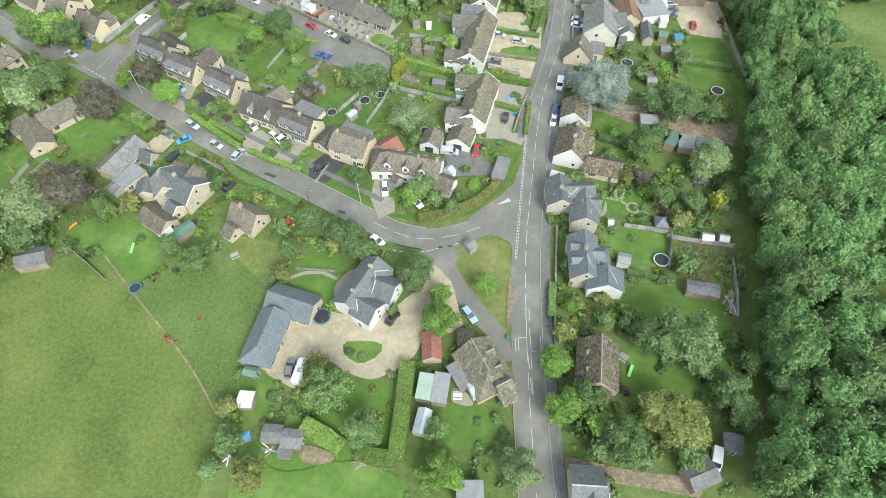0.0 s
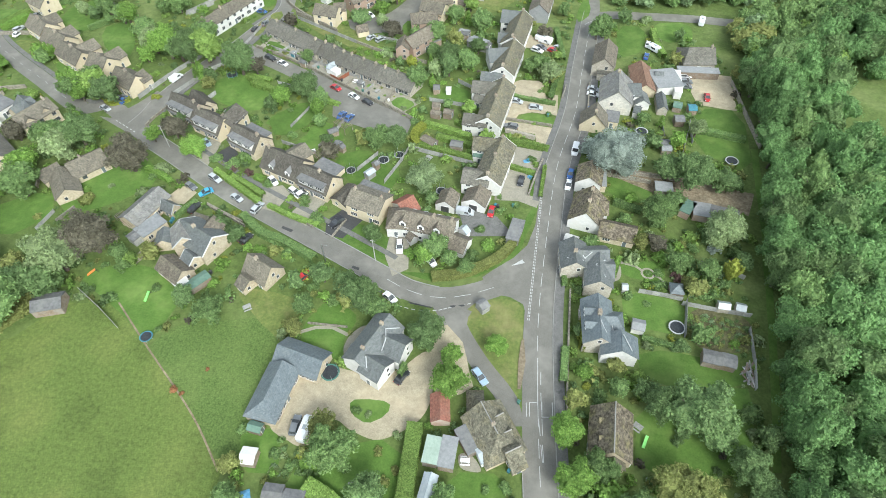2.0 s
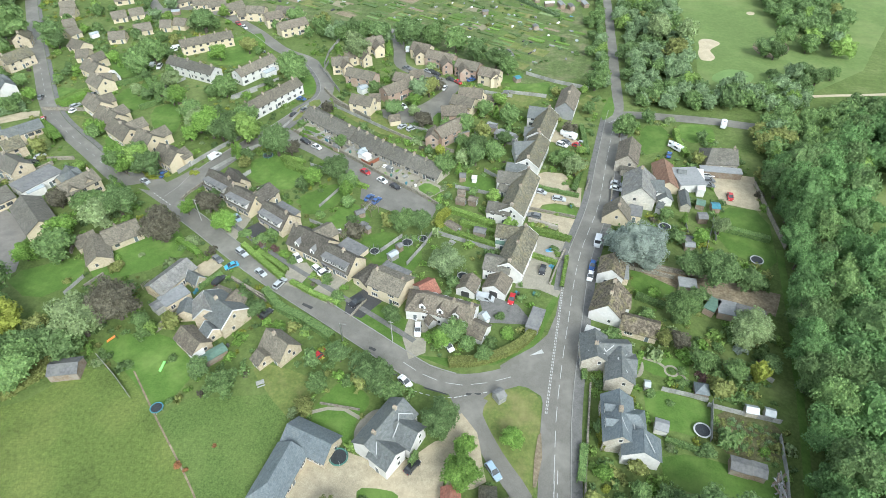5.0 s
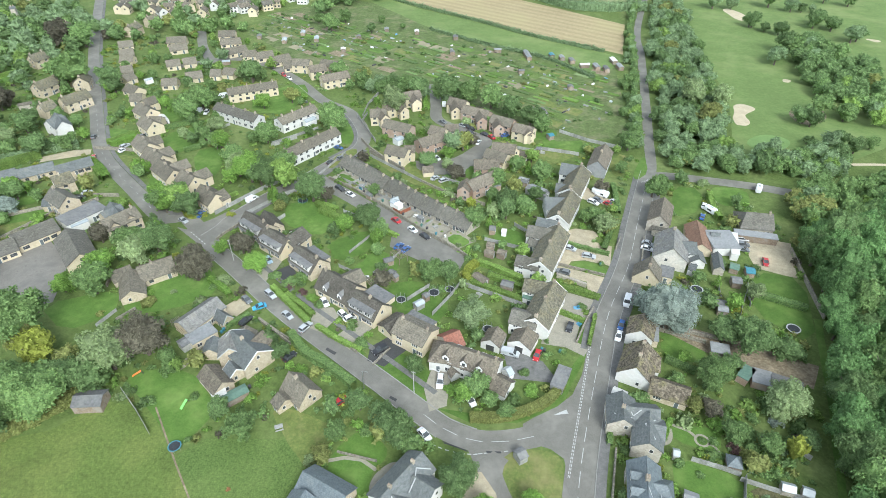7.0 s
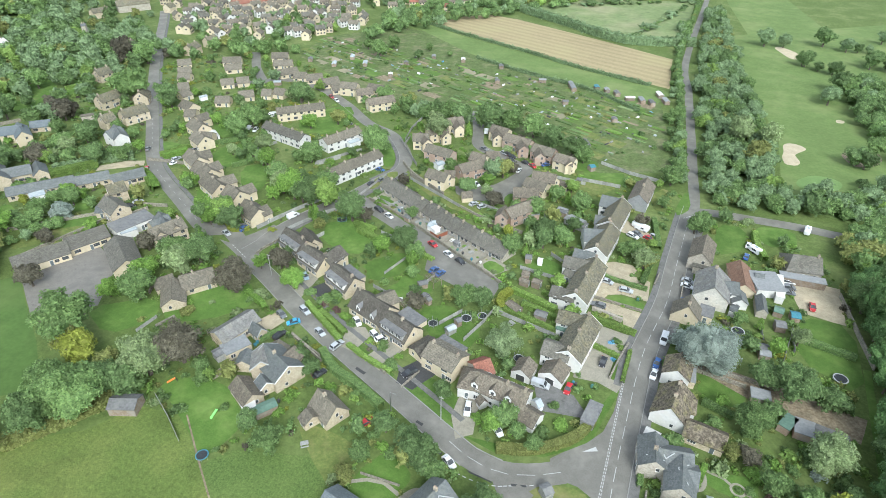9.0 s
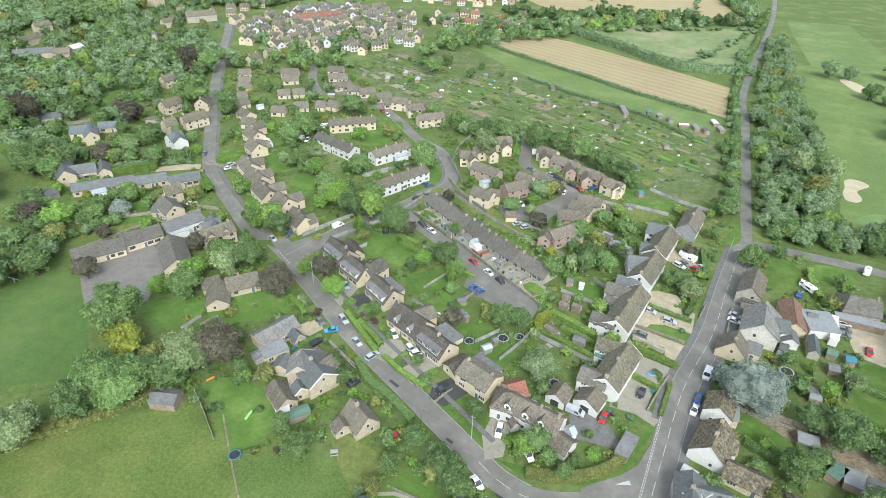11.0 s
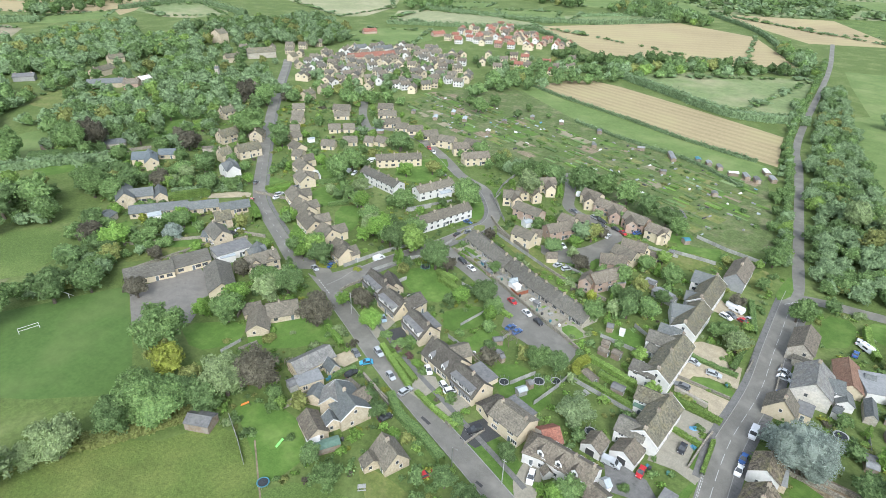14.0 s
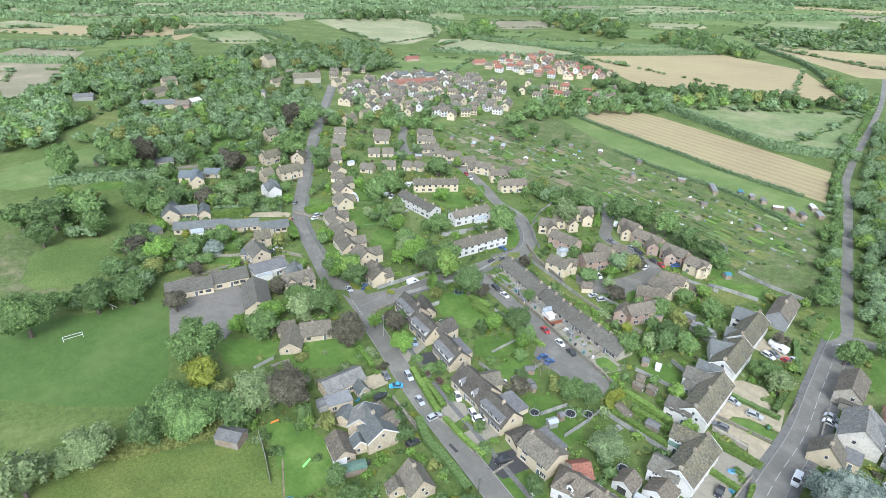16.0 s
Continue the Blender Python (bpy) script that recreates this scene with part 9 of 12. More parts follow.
conifer(-149.7, 49.8, 3.5, "dark_leaf", 1.0)
bush(10.8, -8.0, 1.1, "yellow_leaf")
bush(15.0, 15.1, 1.1, "yellow_leaf")
bush(9.5, 4.0, 1.8, "yellow_leaf")
bush(-33.1, -23.7, 1.0, "pale_leaf")
bush(-35.9, -23.4, 1.2, "oak")
bush(-20.3, -23.4, 1.1, "bright_leaf")
bush(-71.1, -20.9, 0.6, "rust_leaf")
bush(-76.0, -26.8, 1.0, "rust_leaf")
bush(-73.8, -27.4, 0.7, "rust_leaf")
bush(-88.3, 39.5, 1.6, "plum_leaf")
bush(-84.4, 38.2, 1.9, "bright_leaf")
bush(-94.2, 42.0, 2.6, "oak")
bush(-80.5, 36.6, 1.9, "oak")
bush(-62.2, 30.0, 1.5, "bright_leaf")
bush(-68.3, 31.9, 2.2, "oak")
bush(-62.6, 26.5, 2.4, "oak")
bush(-34.5, 30.3, 1.8, "oak")
bush(-29.7, 29.0, 1.8, "yellow_leaf")
bush(-35.2, 19.5, 2.0, "bright_leaf")
bush(-19.7, 21.9, 2.3, "oak")
bush(-16.0, 26.2, 2.3, "bright_leaf")
bush(19.4, 39.0, 1.5, "oak")
bush(29.3, 34.6, 1.7, "oak")
bush(34.9, 35.4, 2.0, "oak")
bush(25.2, 42.7, 1.8, "dark_leaf")
bush(27.7, 20.2, 1.1, "oak")
bush(23.6, 16.2, 1.1, "oak")
bush(29.8, 5.2, 1.6, "dark_leaf")
bush(38.6, 26.1, 1.7, "oak")
bush(43.0, 32.2, 1.7, "oak")
bush(33.1, 25.1, 2.0, "olive_leaf")
bush(26.4, 26.0, 1.4, "oak")
bush(23.7, 21.3, 1.1, "bright_leaf")
bush(7.5, 16.8, 1.7, "oak")
bush(10.8, 17.3, 1.7, "bright_leaf")
bush(14.2, 19.0, 1.7, "oak")
bush(7.9, -12.0, 1.5, "bright_leaf")
bush(13.8, -9.7, 1.7, "oak")
bush(30.3, -14.9, 1.7, "dark_leaf")
bush(36.8, -21.0, 1.1, "dark_leaf")
bush(-49.1, -35.5, 1.4, "oak")
bush(-44.9, -37.2, 1.6, "oak")
bush(-41.7, -36.1, 1.8, "bright_leaf")
bush(-34.8, -35.4, 1.4, "oak")
bush(-28.9, -30.8, 1.2, "olive_leaf")
bush(-24.7, -33.7, 1.1, "olive_leaf")
bush(-26.4, -36.4, 1.4, "olive_leaf")
bush(-57.7, -32.0, 1.4, "oak")
bush(-3.1, -32.5, 1.6, "oak")
bush(-1.6, -35.6, 1.6, "dark_leaf")
bush(-6.9, -33.6, 1.1, "oak")
bush(-5.7, -38.5, 1.3, "oak")
bush(-55.4, -9.5, 1.6, "oak")
bush(-58.1, -9.3, 1.8, "pale_leaf")
bush(-55.8, 4.8, 1.7, "oak")
bush(-49.4, 2.3, 2.2, "oak")
bush(-70.7, 16.5, 2.3, "oak")
bush(-73.4, 13.4, 2.0, "bright_leaf")
bush(-66.1, 13.8, 1.7, "oak")
bush(-80.8, 5.2, 1.4, "bright_leaf")
bush(-90.9, 10.9, 1.2, "bright_leaf")
bush(-85.5, 12.7, 1.3, "bright_leaf")
bush(-93.5, -2.9, 1.4, "oak")
bush(-86.9, -13.8, 1.1, "oak")
bush(-102.7, -7.8, 1.6, "oak")
bush(-114.7, -9.8, 1.9, "oak")
bush(-110.4, -7.3, 1.4, "oak")
# the wood east of the gardens
rnd = random.Random(5)
WOOD_EDGE = [(42.9, -39.4), (47.2, -19.1), (49.2, -0.7), (50.3, 20.9), (51.6, 46.7), (53.3, 78.3), (53.8, 111.2)]
WOOD_FAR = [(82.5, -32.7), (88.3, -4.9), (81.9, 26.0), (84.2, 51.9), (82.8, 78.0), (75.1, 102.7), (78.0, 133.9)]
near_edge, far_edge = smooth_line(WOOD_EDGE, 7.2), smooth_line(WOOD_FAR, 7.2)
deep = []
for k, a in enumerate(near_edge):
    b = far_edge[round(k * (len(far_edge) - 1) / (len(near_edge) - 1))]
    n = max(2, round((b - a).length / 7.2))
    for j in range(n + 1):
        q = a.lerp(b, j / n)
        at = (q.x + 4 + rnd.uniform(-1.8, 1.8), q.y + rnd.uniform(-1.8, 1.8))
        if j < 2:
            tree(*at, rnd.uniform(4.2, 6.6), rnd.choice(("wood_leaf", "wood_leaf", "wood_leaf", "wood_leaf", "dark_leaf", "oak")), "near" if j < 1 else "wood", rnd.uniform(1.0, 1.5), "trees of the wood")
        else:
            deep.append(at)
wood("woodland", "dense green deciduous wood seen from above", deep, "wood_leaf", "wood", 41, sizes=(4.2, 6.6), tall=(1.0, 1.5))


def inside(x, y, poly):
    hit = False
    for (x0, y0), (x1, y1) in zip(poly, poly[1:] + poly[:1]):
        if (y0 > y) != (y1 > y) and x < (x1 - x0) * (y - y0) / (y1 - y0) + x0:
            hit = not hit
    return hit


def scatter(poly, gap, seed):
    """Uneven spots that fill an outline."""
    r = random.Random(seed)
    xs, ys = [p[0] for p in poly], [p[1] for p in poly]
    out = []
    y = min(ys)
    while y < max(ys):
        x = min(xs)
        while x < max(xs):
            px, py = x + r.uniform(-0.4, 0.4) * gap, y + r.uniform(-0.4, 0.4) * gap
            if inside(px, py, poly):
                out.append((px, py))
            x += gap
        y += gap
    return out




# ---- woods and hedgerows in the distance ----
# many of these woods and hedges take the leaf with haze in its colour
wood("woodland", "dense mixed green woodland canopy", scatter([(7.6, 159.2), (11.1, 154.6), (28.7, 155.4), (54.8, 161.2), (74.7, 166.9), (77.9, 187.3), (56.5, 178.8), (33.2, 174.6), (34.0, 203.5), (29.6, 228.6), (25.9, 267.1), (18.6, 325.2), (9.2, 403.6), (-0.1, 493.6), (-12.4, 488.4), (-7.6, 352.3), (-5.6, 293.1), (-1.3, 247.4), (3.1, 204.0)], 6.2, 11), "far_haze_leaf", "woods", 3, sizes=(3.4, 5.2))
wood("woodland", "dense mixed green woodland canopy", scatter([(-17.6, 249.5), (-12.7, 253.3), (-8.9, 213.0), (-3.6, 182.2), (-0.4, 163.7), (-3.5, 159.9), (-8.2, 180.4), (-13.0, 211.4)], 5.5, 12), "oak", "woods", 4, sizes=(2.4, 3.6))
wood("woodland", "dense mixed green woodland canopy", scatter([(-23.0, 332.7), (-19.4, 331.7), (-15.2, 273.8), (-17.1, 268.2)], 5.5, 13), "oak", "woods", 5, sizes=(2, 3))
wood("woodland", "dense mixed green woodland canopy", scatter([(-29.4, 440.3), (-23.2, 442.9), (-19.7, 376.0), (-22.7, 360.0)], 6, 14), "oak", "woods", 6, sizes=(3, 4))
wood("woodland", "dense mixed green woodland canopy", scatter([(72.6, 314.6), (85.9, 352.8), (94.6, 328.7), (106.7, 304.4), (109.4, 275.9), (98.9, 223.4), (86.6, 227.8), (79.0, 237.9), (75.3, 266.1), (72.4, 286.0)], 8, 15), "dark_leaf", "woods", 7, sizes=(4, 6.5))
wood("woodland", "dense mixed green woodland canopy", scatter([(47.2, 139.0), (57.4, 149.2), (81.4, 165.2), (95.7, 170.9), (85.6, 125.7), (62.9, 123.2), (49.6, 124.9)], 6.5, 16), "oak", "woods", 8, sizes=(4, 6))
wood("woodland", "dense green wood beyond the gardens", scatter([(77.0, 104.0), (76.0, 134.0), (94.0, 171.0), (108.0, 178.0), (128.0, 182.0), (124.0, 146.0), (112.0, 124.0), (97.0, 121.0), (84.0, 121.0), (80.0, 110.0)], 6.4, 46), "wood_leaf", "mid", 47, sizes=(3.8, 5.8), tall=(1.0, 1.4))
wood("woodland", "dense thicket between the side road and the golf green", scatter([(9.0, 154.0), (36.0, 158.0), (58.0, 162.0), (76.0, 168.0), (80.0, 183.0), (61.0, 181.0), (36.0, 169.0), (10.0, 162.0)], 5.2, 48), "oak", "woods", 49, sizes=(2.6, 4.2))
wood("woodland", "tree belt between the stubble and the pasture", [(q.x + 3 * math.sin(q.x * 0.7), q.y + 4 * math.cos(q.x * 0.9)) for q in smooth_line([(-240.0, 470.0), (-183.0, 470.0), (-152.0, 508.0), (-108.0, 514.0), (-79.0, 531.0), (-41.0, 540.0), (-22.0, 545.0)], 4.5)], "dark_leaf", "far", 50, sizes=(4, 6.5))
wood("woodland", "dense mixed green woodland canopy", scatter([(-541.4, 116.9), (-628.0, 174.1), (-671.2, 221.3), (-667.4, 281.9), (-692.0, 317.0), (-580.0, 253.6), (-556.2, 279.8), (-546.3, 310.2), (-496.0, 275.3), (-500.8, 242.8), (-505.9, 211.9), (-522.2, 194.7), (-513.9, 170.0), (-489.9, 155.2), (-485.0, 132.7), (-504.9, 120.5)], 9.5, 17), "far_haze_leaf", "far", 9, sizes=(5, 8))
wood("woodland", "dense mixed green woodland canopy", scatter([(-597.9, 304.2), (-607.5, 351.1), (-574.3, 415.2), (-558.4, 475.1), (-472.7, 434.5), (-430.9, 389.2), (-433.5, 350.9), (-472.9, 334.3), (-494.5, 302.2), (-542.8, 334.3), (-574.4, 330.8)], 10, 18), "far_haze_leaf", "far", 10, sizes=(5, 8.5))
wood("woodland", "dense mixed green woodland canopy", scatter([(-474.8, 201.0), (-469.3, 216.3), (-485.9, 232.9), (-448.1, 238.3), (-404.3, 206.3), (-385.5, 204.5), (-390.3, 231.3), (-403.5, 258.9), (-350.1, 217.8), (-330.5, 192.6), (-311.4, 167.0), (-333.7, 175.4), (-325.5, 146.5), (-370.8, 147.2), (-387.9, 142.8), (-418.6, 161.5)], 8.5, 19), "far_haze_leaf", "far", 11, sizes=(4, 7))
wood("woodland", "dense mixed green woodland canopy", scatter([(-402.6, 67.7), (-397.7, 80.7), (-409.0, 94.7), (-408.0, 123.1), (-389.2, 141.5), (-358.4, 140.0), (-342.7, 113.4), (-332.9, 89.5), (-341.0, 90.5), (-334.9, 73.9), (-344.9, 64.5), (-365.4, 71.9), (-388.5, 69.9)], 8, 20), "far_haze_leaf", "far", 12, sizes=(4, 7))
wood("woodland", "dense mixed green woodland canopy", scatter([(-532.1, 72.3), (-512.0, 80.1), (-534.4, 95.8), (-530.8, 110.6), (-501.1, 103.5), (-456.7, 92.0), (-438.6, 77.4), (-407.3, 58.3), (-398.1, 42.5), (-404.8, 30.4)], 9, 21), "far_haze_leaf", "far", 13, sizes=(4.5, 7.5))
wood("woodland", "dense mixed green woodland canopy", scatter([(-438.3, 73.8), (-463.7, 102.6), (-486.1, 128.9), (-493.3, 154.7), (-466.4, 143.6), (-462.3, 117.9), (-442.5, 93.4), (-422.6, 74.3)], 8, 22), "far_haze_leaf", "far", 14, sizes=(3.5, 6))
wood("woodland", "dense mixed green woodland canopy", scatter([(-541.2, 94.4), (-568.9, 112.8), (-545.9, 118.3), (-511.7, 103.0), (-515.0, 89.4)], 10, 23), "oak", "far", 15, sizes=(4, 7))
wood("woodland", "dense mixed green woodland canopy", scatter([(-528.6, 177.6), (-516.5, 253.3), (-472.2, 326.3), (-413.8, 280.7), (-311.0, 182.0), (-299.8, 157.5), (-262.7, 108.2), (-268.0, 80.8), (-281.0, 63.7), (-342.2, 46.8), (-392.9, 85.4)], 15, 24), "far_haze_leaf", "far", 16, sizes=(3.5, 6.2))
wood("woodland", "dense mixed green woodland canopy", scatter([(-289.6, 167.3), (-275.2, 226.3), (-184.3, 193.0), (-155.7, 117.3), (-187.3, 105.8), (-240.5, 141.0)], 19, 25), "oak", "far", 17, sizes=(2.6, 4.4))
wood("woodland", "dense mixed green woodland canopy", scatter([(-381.7, 266.0), (-388.4, 343.1), (-355.8, 396.9), (-299.0, 400.3), (-243.9, 323.2), (-258.6, 269.3), (-307.3, 236.9)], 17, 26), "far_haze_leaf", "far", 18, sizes=(2.6, 4.6))
wood("woodland", "dense mixed green woodland canopy", scatter([(-302.7, 396.4), (-270.2, 444.9), (-199.8, 452.2), (-190.5, 394.4), (-233.8, 340.7)], 18, 27), "far_haze_leaf", "far", 19, sizes=(3, 5))
wood("woodland", "dense mixed green woodland canopy", scatter([(-318.4, 23.8), (-300.3, 39.2), (-288.0, 37.9), (-271.5, 28.3), (-257.0, 17.7), (-268.6, 2.5)], 8, 28), "oak", "far", 20, sizes=(3.5, 6))
wood("woodland", "dense mixed green woodland canopy", scatter([(-301.8, 52.2), (-297.7, 61.2), (-274.7, 65.7), (-265.5, 69.9), (-258.9, 64.1), (-262.0, 56.5), (-272.2, 41.8), (-282.5, 41.9)], 7.5, 29), "dark_leaf", "woods", 21, sizes=(3.5, 6))
wood("woodland", "dense mixed green woodland canopy", scatter([(-249.1, 26.8), (-245.6, 31.7), (-227.8, 28.3), (-205.5, 18.3), (-192.9, 5.6), (-198.0, -2.8), (-213.6, -17.7), (-222.4, -13.8), (-211.1, 4.2), (-221.7, 10.9), (-230.5, 12.9)], 7, 30), "oak", "woods", 22, sizes=(3, 5.2))
wood("woodland", "dense mixed green woodland canopy", scatter([(-244.6, 76.0), (-227.9, 94.5), (-219.7, 86.0), (-236.1, 72.7)], 6, 31), "olive_leaf", "woods", 23, sizes=(2.4, 4))
wood("woodland", "dense mixed green woodland canopy", scatter([(-213.9, 24.4), (-206.8, 33.6), (-199.0, 42.8), (-196.4, 40.9), (-207.0, 20.2)], 6, 32), "oak", "woods", 24, sizes=(2, 3.2))
wood("woodland", "dense mixed green woodland canopy", scatter([(-269.5, 75.4), (-259.5, 85.3), (-246.8, 77.6), (-250.6, 68.5), (-258.6, 67.6)], 7, 33), "pale_leaf", "woods", 25, sizes=(3, 5))
wood("woodland", "dense mixed green woodland canopy", scatter([(-240.3, 410.7), (-203.5, 448.4), (-124.9, 519.1), (-57.8, 527.1), (-55.8, 512.7), (-114.2, 476.2), (-174.6, 379.7), (-225.9, 294.8), (-239.2, 315.7)], 12, 34), "dark_leaf", "far", 26, sizes=(4, 6.5))
wood("woodland", "dense mixed green woodland canopy", scatter([(-336.5, 208.2), (-329.7, 235.6), (-289.5, 254.5), (-251.2, 259.6), (-237.5, 241.6), (-266.8, 228.5), (-304.1, 200.2)], 12, 35), "oak", "far", 27, sizes=(4, 6.5))
wood("woodland", "dense mixed green woodland canopy", scatter([(-312.0, 294.0), (-297.2, 320.0), (-268.6, 286.7), (-282.0, 261.8)], 13, 36), "oak", "far", 28, sizes=(4, 6))
wood("woodland", "dense mixed green woodland canopy", scatter([(-144.2, 194.0), (-110.4, 198.4), (-92.3, 191.0), (-80.2, 188.8), (-78.8, 177.8), (-92.4, 177.9), (-111.4, 181.1), (-138.1, 183.4)], 9, 37), "oak", "woods", 29, sizes=(3.5, 5.2))
wood("woodland", "dense mixed green woodland canopy", scatter([(-292.9, 952.7), (-218.0, 861.6), (-163.8, 815.0), (-158.3, 758.3), (-230.5, 772.7), (-330.3, 811.3)], 16, 38), "dark_leaf", "far", 30, sizes=(6, 9))
wood("woodland", "dense mixed green woodland canopy", scatter([(-576.6, 965.6), (-492.2, 1004.6), (-397.1, 931.6), (-347.5, 790.5), (-509.3, 846.3)], 18, 39), "dark_leaf", "far", 31, sizes=(6, 10))
wood("woodland", "dense mixed green woodland canopy", scatter([(-78.2, 670.5), (-35.4, 645.0), (-30.1, 563.3), (-40.6, 561.5)], 12, 40), "oak", "far", 32, sizes=(4, 7))
wood("woodland", "dense mixed green woodland canopy", scatter([(-869.1, 279.1), (-878.2, 418.6), (-817.5, 391.6), (-792.8, 314.6), (-784.4, 248.6)], 18, 41), "dark_leaf", "far", 33, sizes=(6, 9))
wood("woodland", "dense mixed green woodland canopy", scatter([(-831.7, 639.3), (-799.7, 715.3), (-715.8, 802.4), (-681.6, 760.6), (-760.9, 625.4)], 20, 42), "dark_leaf", "far", 34, sizes=(6, 9))
wood("woodland", "dense mixed green woodland canopy", scatter([(-582.1, 693.9), (-597.7, 792.7), (-499.8, 695.6), (-514.6, 605.4)], 18, 43), "dark_leaf", "far", 35, sizes=(6, 10))
wood("woodland", "dense mixed green woodland canopy", scatter([(-134.6, 1336.5), (-69.7, 1421.3), (-48.5, 1104.7), (-106.3, 1162.8)], 20, 44), "dark_leaf", "far", 36, sizes=(7, 10))
ALLOT = [(-248.8, 246.9), (-258.0, 290.0), (-221.9, 292.7), (-169.1, 274.9), (-92.0, 266.4), (-25.2, 250.9), (-12.7, 200.5), (-37.6, 172.4), (-102.6, 209.9), (-156.9, 216.8), (-201.5, 223.7)]
ALLOT_TURN = -20.5
hedge([(-207.8, 356.6), (-170.1, 338.8), (-120.3, 319.4), (-75.6, 299.8), (-30.8, 285.3)], 1.6, 1.6, "far_haze_leaf", size=0.5, dense=5.2, label="overgrown field hedge with hedgerow trees", rough=0.45, name="field_hedge", kind="stuff")
hedge([(-141.8, 290.8), (-101.1, 274.4), (-61.4, 262.9), (-30.6, 241.5)], 1.5, 1.4, "far_haze_leaf", size=0.5, dense=5.2, label="overgrown field hedge with hedgerow trees", rough=0.45, name="field_hedge", kind="stuff")
hedge([(-163.8, 432.9), (-110.8, 400.4), (-61.8, 371.2), (-14.0, 384.0)], 5, 5, "far_haze_leaf", size=0.74, dense=1.9, label="overgrown field hedge with hedgerow trees", rough=0.81, name="field_hedge", kind="stuff")
hedge([(-186.4, 890.1), (-102.1, 761.8), (-42.1, 583.7)], 4, 4, "far_haze_leaf", size=0.87, dense=1.4, label="overgrown field hedge with hedgerow trees", rough=0.95, name="field_hedge", kind="stuff")
hedge([(-474.9, 507.8), (-390.4, 554.6), (-326.6, 591.2), (-239.8, 521.5)], 4, 4, "far_haze_leaf", size=0.99, dense=1.1, label="overgrown field hedge with hedgerow trees", rough=1.1, name="field_hedge", kind="stuff")
hedge([(-524.5, 645.3), (-424.1, 650.3), (-326.1, 652.0)], 4, 4, "far_haze_leaf", size=1.1, dense=0.84, label="overgrown field hedge with hedgerow trees", rough=1.2, name="field_hedge", kind="stuff")
hedge([(-363.9, 648.5), (-281.9, 689.4), (-209.7, 777.7)], 4, 5, "far_haze_leaf", size=1.1, dense=0.84, label="overgrown field hedge with hedgerow trees", rough=1.2, name="field_hedge", kind="stuff")
hedge([(-324.4, 736.9), (-246.3, 828.0)], 3, 3, "far_haze_leaf", size=0.99, dense=1.1, label="overgrown field hedge with hedgerow trees", rough=1.1, name="field_hedge", kind="stuff")
hedge([(-188.6, 1055.5), (-103.3, 1011.1), (-39.5, 984.7)], 5, 5, "far_haze_leaf", size=2, dense=0.33, label="overgrown field hedge with hedgerow trees", rough=1.8, name="field_hedge", kind="stuff")
hedge([(-787.6, 357.1), (-781.3, 457.5), (-639.0, 433.6)], 5, 5, "far_haze_leaf", size=1.1, dense=0.84, label="overgrown field hedge with hedgerow trees", rough=1.2, name="field_hedge", kind="stuff")
hedge([(-720.5, 133.4), (-690.2, 157.6), (-669.3, 180.6)], 6, 6, "far_haze_leaf", size=1.1, dense=0.84, label="overgrown field hedge with hedgerow trees", rough=1.2, name="field_hedge", kind="stuff")
hedge([(-811.2, 163.3), (-786.1, 211.3), (-763.2, 251.2)], 6, 6, "far_haze_leaf", size=1.1, dense=0.84, label="overgrown field hedge with hedgerow trees", rough=1.2, name="field_hedge", kind="stuff")
hedge([(-819.9, 604.4), (-747.2, 746.4), (-597.4, 714.2)], 6, 7, "far_haze_leaf", size=2, dense=0.33, label="overgrown field hedge with hedgerow trees", rough=1.8, name="field_hedge", kind="stuff")
hedge([(-1115.5, 263.3), (-948.9, 313.1), (-896.5, 438.0), (-783.4, 529.5)], 9, 9, "far_haze_leaf", size=2.4, dense=0.23, label="overgrown field hedge with hedgerow trees", rough=2.16, name="field_hedge", kind="stuff")
hedge([(-1269.0, 313.8), (-1062.9, 406.8), (-989.9, 592.0), (-858.1, 715.6)], 10, 10, "far_haze_leaf", size=2.6, dense=0.19, label="overgrown field hedge with hedgerow trees", rough=2.34, name="field_hedge", kind="stuff")
hedge([(-945.5, 657.2), (-840.3, 849.1), (-643.6, 953.7), (-491.2, 1133.2)], 12, 10, "far_haze_leaf", size=2.8, dense=0.17, label="overgrown field hedge with hedgerow trees", rough=2.52, name="field_hedge", kind="stuff")
hedge([(-921.7, 938.8), (-747.1, 1116.9), (-556.6, 1461.5), (-275.1, 1640.5)], 16, 12, "far_haze_leaf", size=3, dense=0.14, label="overgrown field hedge with hedgerow trees", rough=2.7, name="field_hedge", kind="stuff")
hedge([(-449.6, 1034.2), (-316.7, 1289.9), (-140.0, 1479.6)], 12, 10, "far_haze_leaf", size=3, dense=0.14, label="overgrown field hedge with hedgerow trees", rough=2.7, name="field_hedge", kind="stuff")
hedge([(-542.1, 1626.5), (-319.2, 1891.0), (-113.7, 2091.5)], 30, 14, "far_haze_leaf", size=4, dense=0.08, label="overgrown field hedge with hedgerow trees", rough=3.6, name="field_hedge", kind="stuff")
hedge([(-1362.2, 344.5), (-1191.7, 577.4), (-1005.8, 853.1), (-811.7, 1218.7)], 20, 12, "far_haze_leaf", size=3.5, dense=0.11, label="overgrown field hedge with hedgerow trees", rough=3.15, name="field_hedge", kind="stuff")
hedge([(-335.6, 29.5), (-323.0, 52.0), (-303.4, 75.8)], 4, 4, "far_haze_leaf", size=0.8, dense=2.03, label="overgrown field hedge with hedgerow trees", rough=0.72, name="field_hedge", kind="stuff")
